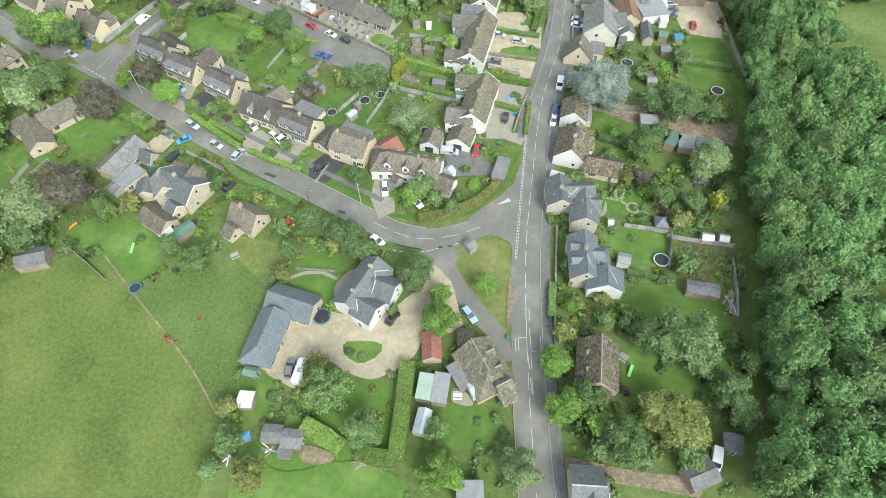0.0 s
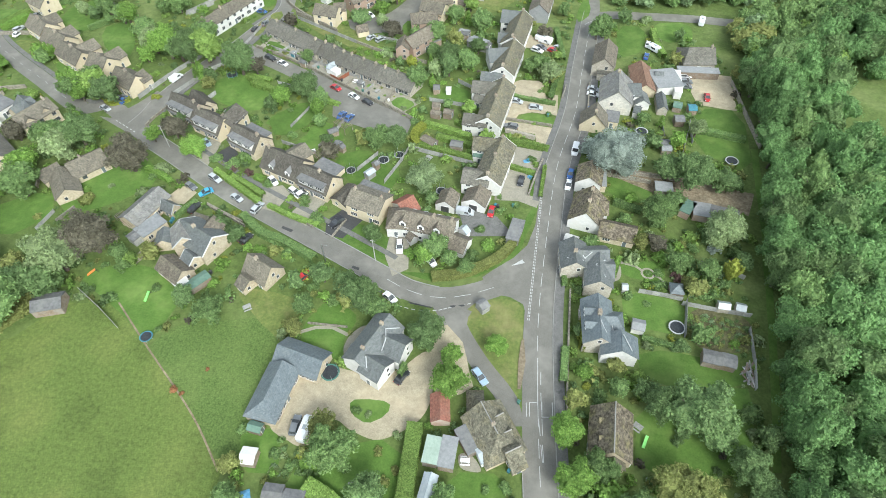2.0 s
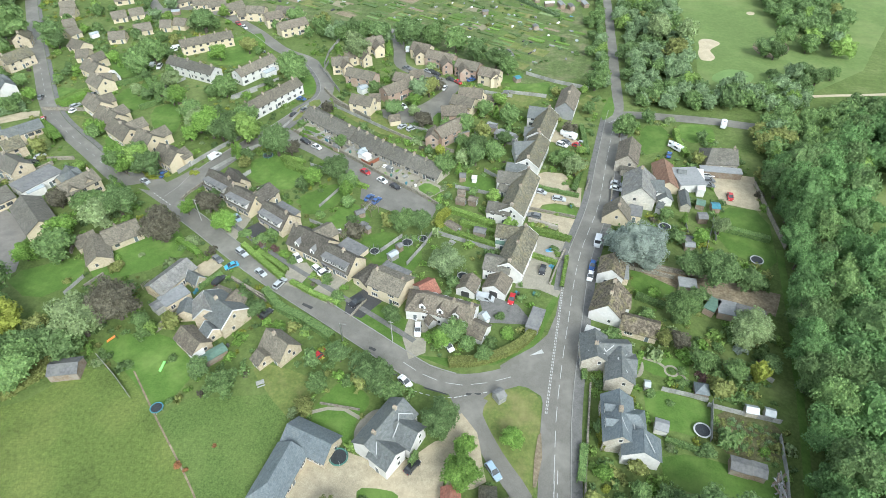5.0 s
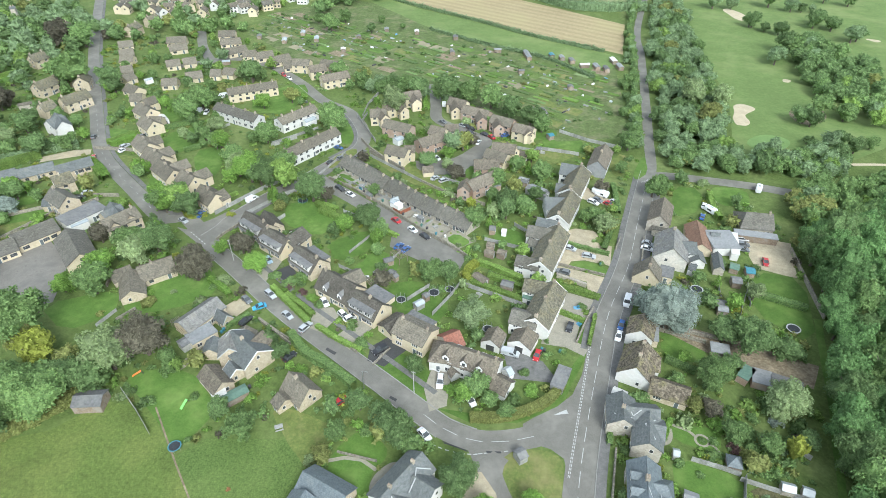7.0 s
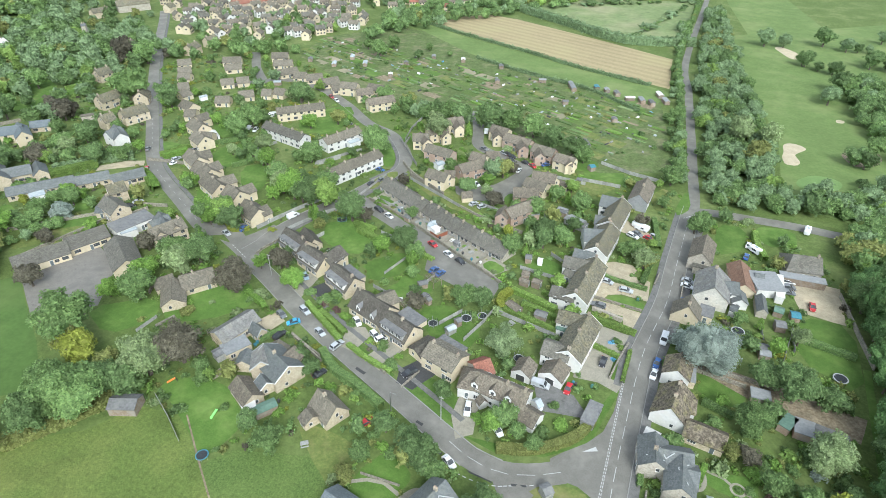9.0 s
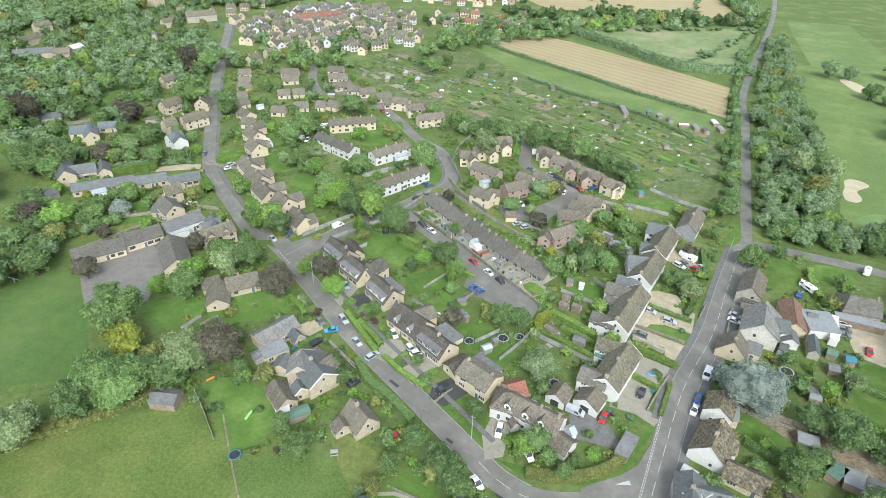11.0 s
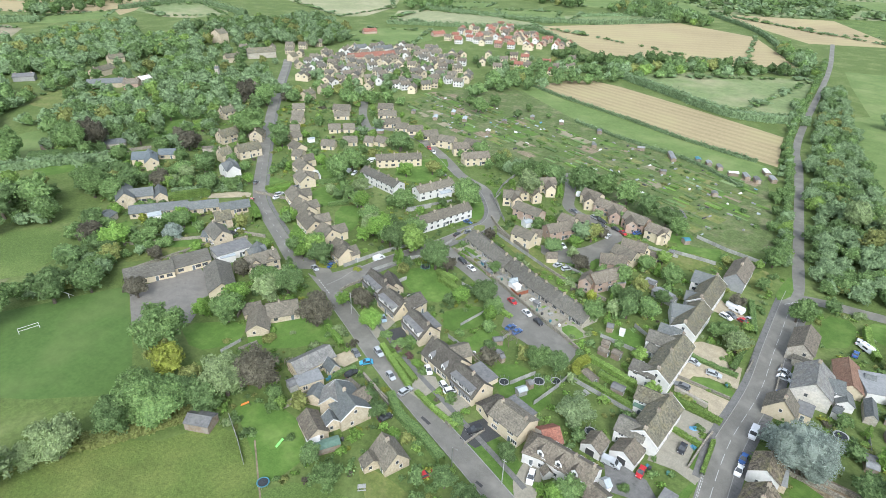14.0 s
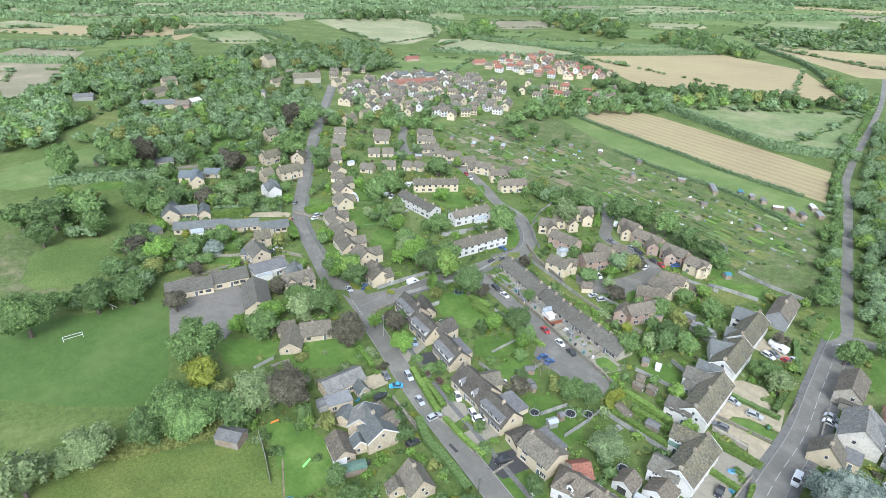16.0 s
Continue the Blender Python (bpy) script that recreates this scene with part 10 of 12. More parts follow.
hedge([(-244.6, 65.2), (-236.2, 78.1), (-224.3, 88.8)], 2.5, 2.5, "far_haze_leaf", size=0.5, dense=5.2, label="overgrown field hedge with hedgerow trees", rough=0.45, name="field_hedge", kind="stuff")
plots(ALLOT, ALLOT_TURN, 3)
wood("allotment_bushes", "scattered bushes and fruit trees on the allotments", random.Random(6).sample(scatter(ALLOT, 8, 61), 150), "oak", "low", 71, sizes=(0.7, 2.2))
# allotment beds
vegetable_beds(ALLOT, ALLOT_TURN, 7)


def allotment_clutter(region, seed, count):
    """Cloches, water butts, frames and covers on the plots, too small and too many to count."""
    r = random.Random(seed)
    kinds = ("white_frame", "pale_sheet", "pale_glass", "grey_timber", "dark_trim", "blue_tarp")
    bm = bmesh.new()
    for x, y in r.sample(scatter(region, 5.0, seed), count):
        k = r.choices(range(6), (1, 2, 2, 4, 2, 0.6))[0]
        l, w, h, a = r.uniform(0.3, 1.3), r.uniform(0.2, 0.6), r.uniform(0.3, 1.0), radians(ALLOT_TURN + r.choice((0, 90)) + r.uniform(-8, 8))
        n = len(bm.verts)
        prism(bm, [(-w, 0), (w, 0), (w, h * 0.6), (w * 0.4, h), (-w * 0.4, h), (-w, h * 0.6)], -l, l, k)
        bm.verts.ensure_lookup_table()
        for v in bm.verts[n:]:
            v.co = (x + v.co.x * math.cos(a) - v.co.y * math.sin(a), y + v.co.x * math.sin(a) + v.co.y * math.cos(a), v.co.z + 0.05)
    bmesh.ops.recalc_face_normals(bm, faces=bm.faces)
    tagged(part("allotment_clutter", bm, [M[k] for k in kinds]), "cloches, water butts and covers on the allotment plots", "garden clutter", kind="stuff")


allotment_clutter(ALLOT, 19, 130)


def countryside(seed):
    """The hedged fields, copses and hedgerow trees beyond the village, out to the far distance."""
    r = random.Random(seed)
    rnd = np.random.RandomState(seed)
    known = [(-900, 120), (-850, 420), (-885, 640), (-730, 815), (-620, 965), (-470, 910), (-330, 835), (-195, 930), (-30, 990), (70, 800), (240, 620), (240, -200), (-620, -40)]
    c, s = math.cos(radians(24)), math.sin(radians(24))
    wide, high = 250.0, 150.0
    corner = {}

    def at(i, j):
        if (i, j) not in corner:
            u, v = i * wide + r.uniform(-70, 70), j * high + r.uniform(-45, 45)
            corner[i, j] = (u * c - v * s, u * s + v * c)
        return corner[i, j]

    kinds = ("field_green", "fairway", "field_pale", "tan_field", "paddock", "far_stubble")
    bm = bmesh.new()
    spots, trees = [], []

    def row(a, b, gap=13.0):
        n = max(2, round(math.hypot(b[0] - a[0], b[1] - a[1]) / gap))
        for k in range(n):
            if r.random() < 0.88:
                spots.append((a[0] + (b[0] - a[0]) * k / n + r.uniform(-1.5, 1.5), a[1] + (b[1] - a[1]) * k / n + r.uniform(-1.5, 1.5), r.uniform(2.6, 4.2) if r.random() < 0.84 else r.uniform(4.8, 7.5)))

    for i in range(-9, 9):
        for j in range(-4, 24):
            p = [at(i, j), at(i + 1, j), at(i + 1, j + 1), at(i, j + 1)]
            x, y = sum(q[0] for q in p) / 4, sum(q[1] for q in p) / 4
            far = math.hypot(x - EYE[0], y - EYE[1])
            if inside(x, y, known) or not 560 < far < 3300 or y < 140 or not -0.62 < math.atan2(x, y) + 0.65 < 0.72:
                continue
            k = r.choices(range(6), (3, 2.4, 2.4, 1.6, 1.6, 1.2))[0]
            f = bm.faces.new([bm.verts.new((*q, 0.05)) for q in p])
            f.material_index = k
            row(p[0], p[1])
            row(p[0], p[3])
            if r.random() < 0.11:
                a, b = r.uniform(0.3, 0.9), r.uniform(0.3, 0.8)
                for m in range(int(a * b * wide * high / 190)):
                    u, v = r.uniform(0, a), r.uniform(0, b)
                    trees.append((p[0][0] + (p[1][0] - p[0][0]) * u + (p[3][0] - p[0][0]) * v, p[0][1] + (p[1][1] - p[0][1]) * u + (p[3][1] - p[0][1]) * v, r.uniform(6, 9)))
    for line in FIELD_EDGES:
        for a, b in zip(line, line[1:] + line[:1]):
            if r.random() < 0.8 and math.hypot(a[0] - EYE[0], a[1] - EYE[1]) > 480:
                row(a, b, 7.0)
    cores = []
    for line in FIELD_EDGES:
        cx, cy = sum(q[0] for q in line) / len(line), sum(q[1] for q in line) / len(line)
        cores.append([(cx + (q[0] - cx) * 0.975, cy + (q[1] - cy) * 0.975) for q in line])
    spots[:] = [q for q in spots if not any(inside(q[0], q[1], c) for c in cores)]
    bmesh.ops.recalc_face_normals(bm, faces=bm.faces)
    for f in bm.faces:
        if f.normal.z < 0:
            f.normal_flip()
    tagged(part("far_fields", bm, [M[k] for k in kinds]), "distant patchwork of green pastures and cut fields", "fields", kind="structure")
    # nearly half of the clumps get the haze-tinted leaf, the rest nearer greens
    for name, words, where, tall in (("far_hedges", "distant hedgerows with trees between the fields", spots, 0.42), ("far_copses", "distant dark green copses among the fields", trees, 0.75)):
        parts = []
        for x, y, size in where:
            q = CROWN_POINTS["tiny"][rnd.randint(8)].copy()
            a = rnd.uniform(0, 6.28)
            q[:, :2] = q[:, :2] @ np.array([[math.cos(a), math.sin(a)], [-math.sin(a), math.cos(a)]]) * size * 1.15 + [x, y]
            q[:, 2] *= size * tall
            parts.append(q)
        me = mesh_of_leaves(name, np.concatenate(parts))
        for leaf in ("far_haze_leaf", "dark_leaf", "oak", "pale_leaf"):
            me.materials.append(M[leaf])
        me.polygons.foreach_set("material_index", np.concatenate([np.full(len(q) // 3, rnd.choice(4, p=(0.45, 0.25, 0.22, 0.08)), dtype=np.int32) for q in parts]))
        tagged(new(name, me), words, "hedgerows" if name == "far_hedges" else "trees", kind="stuff")


countryside(21)
# houses of the far estates
FAR_HOUSE = {}


def far_house(x, y, turn, roof, wall):
    """A small two-storey house far off: walls with their windows, roof and chimney."""
    if (roof, wall) not in FAR_HOUSE:
        e = empty("house", pose(x, y, 0, 0, 0, turn))
        tagged(e, "distant two-storey %s estate house with a %s roof" % ({"brick": "brick", "stone": "stone", "white_render": "white", "cream_render": "cream"}[wall], "red tiled" if roof == "red_tile" else "grey-brown tiled"), "house", "far estate houses")
        bm = bmesh.new()
        prism(bm, [(-2.8, 0), (2.8, 0), (2.8, 4.3), (0, 6.3), (-2.8, 4.3)], -3.7, 3.7)
        for s in (-1, 1):
            for u in (-2.4, 0.0, 2.4):
                for z in (0.9, 3.0):
                    box(bm, u - 0.6, u + 0.6, s * 2.8 - 0.04, s * 2.8 + 0.04, z, z + 1.0, 1)
            box(bm, s * 3.7 - 0.04, s * 3.7 + 0.04, -0.6, 0.6, 3.0, 4.0, 1)
        box(bm, 2.2, 2.9, -0.35, 0.35, 5.4, 7.2, 2)
        part("wall", bm, [M[wall], M["glass"], M["chimney_stone"]], e)
        bm = bmesh.new()
        for s in (-1, 1):
            prism(bm, [(0, 6.35), (s * 3.1, 4.14), (s * 3.1, 4.3), (0, 6.55)], -3.95, 3.95)
        bmesh.ops.recalc_face_normals(bm, faces=bm.faces)
        part("roof", bm, M[roof], e)
        FAR_HOUSE[roof, wall] = e
        return
    copy_thing(FAR_HOUSE[roof, wall], pose(x, y, 0, 0, 0, turn))


rnd = random.Random(8)
for k, (x, y) in enumerate(scatter([(-391.7, 274.9), (-407.7, 364.0), (-370.4, 416.2), (-306.8, 412.7), (-250.3, 333.6), (-248.7, 299.1), (-265.3, 278.3), (-297.1, 263.1), (-315.3, 245.0), (-349.1, 247.9)], 12.0, 3)):
    far_house(x, y, rnd.choice((20, 110, 60, 150)) + rnd.uniform(-8, 8), rnd.choice(("concrete_tile", "grey_tile", "brown_tile")), rnd.choice(("cream_render", "white_render", "stone")))
for k, (x, y) in enumerate(scatter([(-358.4, 459.7), (-388.8, 527.5), (-362.1, 586.5), (-310.7, 560.1), (-235.6, 526.0), (-246.2, 494.9), (-296.3, 470.0)], 13.5, 4)):
    far_house(x, y, rnd.choice((15, 105)) + rnd.uniform(-6, 6), rnd.choice(("red_tile", "red_tile", "concrete_tile")), rnd.choice(("brick", "cream_render", "white_render")))
for k, (x, y) in enumerate(scatter([(-306.8, 412.7), (-272.0, 449.0), (-201.1, 470.0), (-198.0, 412.5), (-243.8, 358.3)], 19, 5)):
    far_house(x, y, rnd.choice((25, 115)) + rnd.uniform(-6, 6), rnd.choice(("red_tile", "brown_tile")), "cream_render")
for k, (x, y) in enumerate(scatter([(-478.3, 289.0), (-447.0, 364.1), (-398.5, 354.0), (-384.8, 331.5), (-431.1, 290.2)], 22, 6)):
    far_house(x, y, rnd.choice((25, 115)) + rnd.uniform(-6, 6), "concrete_tile", "stone")
tree(30.4, 404.4, 6.8, "far_haze_leaf", "mid", 1.0)
tree(42.7, 406.6, 5.4, "far_haze_leaf", "mid", 1.0)
tree(68.1, 421.6, 7.8, "dark_leaf", "mid", 1.0)
tree(81.8, 413.8, 5.4, "far_haze_leaf", "mid", 1.0)
tree(89.0, 415.8, 3.7, "dark_leaf", "mid", 1.0)
tree(95.6, 417.5, 3.2, "far_haze_leaf", "mid", 1.0)
tree(91.3, 377.2, 6.2, "dark_leaf", "mid", 1.0)
tree(101.4, 374.8, 5.3, "dark_leaf", "mid", 1.0)
tree(109.0, 353.3, 6.5, "far_haze_leaf", "mid", 1.0)
tree(53.9, 366.1, 5.8, "dark_leaf", "mid", 1.0)
tree(60.9, 358.8, 3.3, "dark_leaf", "mid", 1.0)
tree(70.5, 355.7, 4.4, "dark_leaf", "mid", 1.0)
tree(68.5, 319.3, 7.0, "dark_leaf", "mid", 1.0)
tree(61.6, 295.9, 5.9, "far_haze_leaf", "mid", 1.0)
tree(76.6, 301.1, 4.6, "dark_leaf", "mid", 1.0)
tree(107.3, 447.7, 5.2, "far_haze_leaf", "mid", 1.0)
tree(122.7, 443.6, 6.0, "dark_leaf", "mid", 1.0)
tree(73.3, 193.0, 4.9, "far_haze_leaf", "mid", 1.0)
tree(83.1, 193.0, 4.3, "dark_leaf", "mid", 1.0)
tree(66.8, 189.3, 3.1, "dark_leaf", "mid", 1.0)
tree(18.3, 217.4, 6.9, "pale_leaf", "mid", 1.3)
tree(30.3, 217.7, 6.2, "pale_leaf", "mid", 1.3)
tree(25.4, 197.0, 5.9, "olive_leaf", "mid", 1.3)
patch("pond", [(61.3, 229.1), (68.3, 238.8), (78.0, 239.9), (79.2, 228.5), (72.8, 218.4), (65.4, 216.6)], "earth", "dark grassy hollow with a bushy island")
tree(66.6, 217.6, 5.8, "dark_leaf", "mid", 0.8)
tree(-342.8, 40.2, 8.6, "oak", "near", 1.2)
tree(-328.0, 65.4, 9.6, "oak", "near", 1.1)
tree(-326.3, 75.5, 7.8, "purple_leaf", "near", 1.3)
tree(-352.9, 133.2, 3.6, "purple_leaf", "mid", 1.0)
tree(-288.4, 105.6, 6.4, "purple_leaf", "mid", 1.0)
tree(-260.0, 71.0, 4.1, "purple_leaf", "mid", 1.0)
tree(-259.7, 97.3, 4.7, "dark_leaf", "mid", 1.0)
tree(-253.8, 80.2, 4.5, "pale_leaf", "mid", 1.0)
tree(-285.0, 142.1, 6.3, "olive_leaf", "mid", 1.4)
tree(-322.2, 189.4, 8.1, "oak", "mid", 1.0)
tree(-333.0, 182.6, 8.2, "purple_leaf", "mid", 1.2)
tree(-197.7, 27.6, 2.8, "purple_leaf", "mid", 1.0)
tree(-206.1, 41.8, 3.2, "silver_leaf", "mid", 1.0)
tree(-217.0, 39.0, 4.2, "oak", "mid", 1.0)
tree(-218.7, 52.7, 3.6, "bright_leaf", "mid", 1.0)
hedge([(-336.0, 46.4), (-327.6, 58.3), (-320.6, 77.4)], 5, 5, "dark_leaf")
hedge([(-241.7, 60.8), (-231.8, 76.7)], 3, 3, "hedge_leaf")
hedge([(-445.4, 117.8), (-430.5, 140.0)], 2, 2, "dark_leaf")
hedge([(-326.4, 135.1), (-321.7, 149.6)], 2, 2, "hedge_leaf")
wall_line([(-332.1, 43.8), (-322.3, 65.9), (-312.1, 85.4), (-307.3, 95.2)], 1.6, label='long dry-stone boundary wall of a park')
wall_line([(-196.5, 50.7), (-218.4, 26.6)], 1.4, label='grey dry-stone boundary wall')
patch("lawn", [(-456.1, 130.4), (-445.1, 154.1), (-430.4, 146.6), (-445.0, 124.6)], "lawn", "formal farmhouse lawn with clipped hedges")
patch("lawn", [(-326.4, 43.3), (-310.3, 73.3), (-309.7, 83.6), (-300.2, 77.8), (-308.7, 47.5), (-314.3, 37.6)], "lawn", "long mown lawn inside a wall")
patch("lawn", [(-235.5, 29.6), (-237.3, 40.3), (-225.5, 36.6), (-227.1, 27.0)], "lawn", "fenced square green lawn")
patch("lawn", [(-326.6, 135.0), (-331.3, 156.7), (-318.3, 146.6), (-314.0, 127.6)], "lawn", "green lawn behind the village houses")
patch("lawn", [(-343.9, 102.9), (-320.4, 126.6), (-310.3, 119.4), (-326.7, 95.7)], "lawn", "long terraced garden lawn")
patch("lawn", [(-210.8, 21.6), (-196.8, 48.1), (-193.2, 44.1), (-203.9, 19.6)], "dry_lawn", "long rough garden lawn")
shed(-350.0, 61.1, 64, 5.5, 4.4, 2.39, "timber", "felt", "barn", "low dark timber field barn", rise=0.54)
shed(-325.8, 85.9, 56, 10.2, 8.8, 2.39, "grey_stone", "slate", "outbuilding", "low slate-roofed garden outbuilding", rise=1.44)
shed(-243.8, 34.7, 114, 5.2, 6.16, 2.58, "grey_stone", "slate", "outbuilding", "low slate-roofed cottage outbuilding", rise=1.08)
shed(-229.1, 47.0, 65, 5.2, 4.4, 2.39, "white_frame", "pale_glass", "conservatory", "white-framed conservatory on a cottage row", rise=0.81)
patch("verge", [(-3.6, 1.0), (-2.6, -4.7), (-2.8, -11.6), (-3.5, -11.7), (-4.2, -5.0), (-4.3, 0.1)], "earth", "worn bare earth verge beside the road")
fence([(31.6, 17.7), (38.2, 17.4), (47.0, 17.3)], 1.6)
fence([(46.2, 13.6), (46.4, 5.1), (45.9, -1.8)], 1.6)
fence([(21.6, 19.3), (28.1, 19.2), (31.7, 18.8)], 1.6)
fence([(36.5, 30.9), (43.1, 30.1), (46.7, 28.3)], 1.6)
timber_pile(44.9, 3.1, 80, 12, 1323)
timber_pile(45.2, 0.4, 80, 12, 1328)
wood("weeds", "rank weeds and brambles on an overgrown plot", scatter([(33.1, 16.4), (46.0, 16.5), (45.8, 7.6), (35.4, 7.3), (32.5, 8.5)], 1.15, 81), "olive_leaf", "low", 82, sizes=(0.4, 0.95), tall=(0.5, 0.9))
wood("weeds", "rank shrubs and weeds in a neglected garden", scatter([(33.3, 30.1), (43.4, 29.5), (44.0, 21.9), (38.6, 19.2), (32.9, 20.5)], 1.4, 83), "oak", "low", 84, sizes=(0.5, 1.4))
bush(25.4, 21.1, 1.9, "oak")
bush(27.4, 20.4, 1.6, "hedge_leaf")
bush(30.8, 25.7, 1.9, "plum_leaf")
bush(26.8, 30.5, 2.6, "bright_leaf")
bush(40.2, 36.3, 2.0, "silver_leaf")
bush(44.8, 36.1, 2.6, "oak")
bush(31.3, 6.2, 2.0, "dark_leaf")
bush(23.4, 4.7, 1.3, "pale_leaf")
bush(18.9, 17.8, 1.6, "oak")
bush(16.2, 18.3, 1.2, "bright_leaf")
bush(44.0, -7.6, 2.8, "oak")
bush(44.3, -12.2, 1.8, "pale_leaf")
bush(29.4, -16.5, 1.4, "dark_leaf")
bush(38.0, -17.5, 1.0, "purple_leaf")
bush(34.4, 30.5, 2.0, "oak")
bush(20.4, 4.2, 1.0, "oak")


def box_at(bm, x, y, turn, length, width=0.14):
    m = pose(x, y, 0, 0, 0, turn)
    n = len(bm.verts)
    box(bm, -length / 2, length / 2, -width / 2, width / 2, 0.118, 0.128)
    bm.verts.ensure_lookup_table()
    for v in bm.verts[n:]:
        v.co = m @ v.co


bm = bmesh.new()
box_at(bm, 0.39, -8.36, -83.7, 2.96)
box_at(bm, 1.11, -8.21, -83.9, 2.96)
box_at(bm, 1.01, -13.42, -82.0, 4.08)
box_at(bm, 1.73, -13.40, -82.1, 3.82)
box_at(bm, 1.99, -19.15, -78.3, 3.59)
box_at(bm, 2.56, -19.03, -82.1, 3.60)
box_at(bm, 3.02, -24.51, -78.6, 3.61)
box_at(bm, 3.30, -24.45, -80.5, 3.62)
box_at(bm, -1.08, -15.86, -80.8, 3.12)
box_at(bm, 4.23, -14.75, -82.5, 3.12)
box_at(bm, -0.45, -15.73, -83.2, 3.13)
box_at(bm, 0.13, -14.02, 11.8, 1.55)
box_at(bm, 2.96, -16.73, 11.8, 1.40)
box_at(bm, 2.10, -15.26, -84.0, 3.26)
tagged(part("gateway_marking", bm, M["white_line"]), "white painted lines of a traffic calming gateway", "road marking", kind="structure")
bm = bmesh.new()
box_at(bm, -33.61, 3.78, -4.7, 0.9, 0.22)
box_at(bm, -32.05, 3.65, -4.7, 0.9, 0.22)
box_at(bm, -30.39, 3.59, 3.0, 0.9, 0.22)
box_at(bm, -28.49, 3.69, 3.0, 0.9, 0.22)
box_at(bm, -26.73, 3.89, 16.4, 0.9, 0.22)
box_at(bm, -25.31, 4.31, 16.4, 0.9, 0.22)
box_at(bm, -24.01, 4.75, 26.9, 0.9, 0.22)
box_at(bm, -23.02, 5.26, 26.9, 0.9, 0.22)
box_at(bm, -21.87, 5.82, 24.3, 0.9, 0.22)
box_at(bm, -20.35, 6.50, 24.3, 0.9, 0.22)
box_at(bm, -18.93, 7.17, 27.8, 0.9, 0.22)
box_at(bm, -17.73, 7.80, 27.8, 0.9, 0.22)
tagged(part("lane_marking", bm, M["white_line"]), "broken white line across the lane mouth", "road marking", kind="structure")
patch("lawn", [(-226.3, 140.3), (-214.5, 149.4), (-196.1, 131.0), (-206.4, 119.7)], "lawn", "long green back garden lawn")
patch("lawn", [(-199.2, 109.8), (-190.0, 123.4), (-174.6, 108.2), (-184.9, 95.2)], "lawn", "long green back garden lawn")
patch("lawn", [(-176.7, 101.5), (-167.9, 111.0), (-154.5, 89.8), (-159.8, 82.7)], "lawn", "long green back garden lawn")
patch("lawn", [(-179.7, 79.1), (-175.8, 83.3), (-167.0, 74.9), (-171.5, 70.7)], "lawn", "green front garden lawn")
patch("lawn", [(-188.2, 160.8), (-172.6, 184.4), (-161.8, 172.2), (-159.2, 146.9), (-175.9, 143.3)], "lawn", "shared green lawn behind the terraces")
patch("lawn", [(-117.9, 107.9), (-119.1, 123.3), (-112.1, 128.0), (-111.7, 110.6)], "dry_lawn", "small terrace front lawns")
patch("lawn", [(-106.5, 124.9), (-103.0, 129.7), (-78.0, 117.5), (-67.6, 109.9), (-75.9, 106.4), (-97.2, 116.2)], "dry_lawn", "mown grass strip behind the terrace")
patch("lawn", [(-131.1, 162.5), (-126.5, 166.7), (-120.4, 156.7), (-122.9, 152.2)], "lawn", "corner garden lawn of the close")
patch("lawn", [(-65.1, 124.5), (-63.6, 130.6), (-60.3, 125.0), (-62.7, 119.3)], "lawn", "small green in the close")
patch("lawn", [(-52.8, 150.0), (-27.6, 158.6), (-25.9, 148.7), (-44.4, 130.8)], "dry_lawn", "mown grass at the end of the gardens")
patch("lawn", [(-135.5, 153.6), (-128.5, 151.8), (-117.7, 132.5), (-120.0, 128.1), (-125.9, 133.8)], "lawn", "grass verge inside the bend")
patch("lawn", [(-226.8, 107.6), (-213.1, 108.9), (-208.5, 102.7), (-217.2, 98.3)], "lawn", "hedged front garden lawn")
patch("lawn", [(-204.2, 89.7), (-191.8, 89.5), (-186.8, 81.1), (-195.6, 82.5)], "dry_lawn", "dry grass bank by the road")
patch("lawn", [(-370.5, 141.9), (-344.1, 143.0), (-316.9, 121.9), (-336.9, 117.7)], "lawn", "broad garden lawn with borders")
patch("lawn", [(-343.8, 153.6), (-336.6, 158.9), (-319.4, 143.8), (-323.0, 137.5)], "lawn", "walled garden lawn")
patch("lawn", [(-218.8, 52.8), (-213.8, 58.7), (-203.8, 50.2), (-209.8, 45.5)], "lawn", "garden lawn behind cottages")
patch("lawn", [(-221.5, 34.3), (-196.6, 49.0), (-191.8, 44.8), (-212.9, 28.0)], "lawn", "long lawn behind the school")
patch("lawn", [(-58.6, 163.8), (-45.9, 175.5), (-34.8, 171.0), (-42.2, 159.0)], "lawn", "green garden lawn")
tree(-146.2, 91.4, 5.6, "pale_leaf", "mid", 1.0)
tree(-134.8, 88.5, 6.4, "oak", "mid", 1.0)
tree(-125.2, 89.3, 6.8, "hedge_leaf", "mid", 1.0)
tree(-146.5, 85.6, 3.4, "bright_leaf", "mid", 1.0)
tree(-177.3, 119.0, 4.7, "pale_leaf", "mid", 1.0)
tree(-187.3, 109.8, 3.1, "pale_leaf", "mid", 1.0)
tree(-217.5, 133.7, 3.4, "bright_leaf", "mid", 1.0)
tree(-201.7, 129.9, 5.6, "oak", "mid", 1.0)
tree(-158.9, 61.8, 4.7, "oak", "mid", 1.0)
tree(-153.0, 65.4, 5.2, "hedge_leaf", "mid", 1.0)
tree(-74.0, 138.8, 4.9, "far_haze_leaf", "mid", 1.0)
tree(-72.1, 123.6, 2.8, "pale_leaf", "mid", 1.0)
conifer(-116.1, 86.5, 2.2, "yellow_leaf", 1.0)
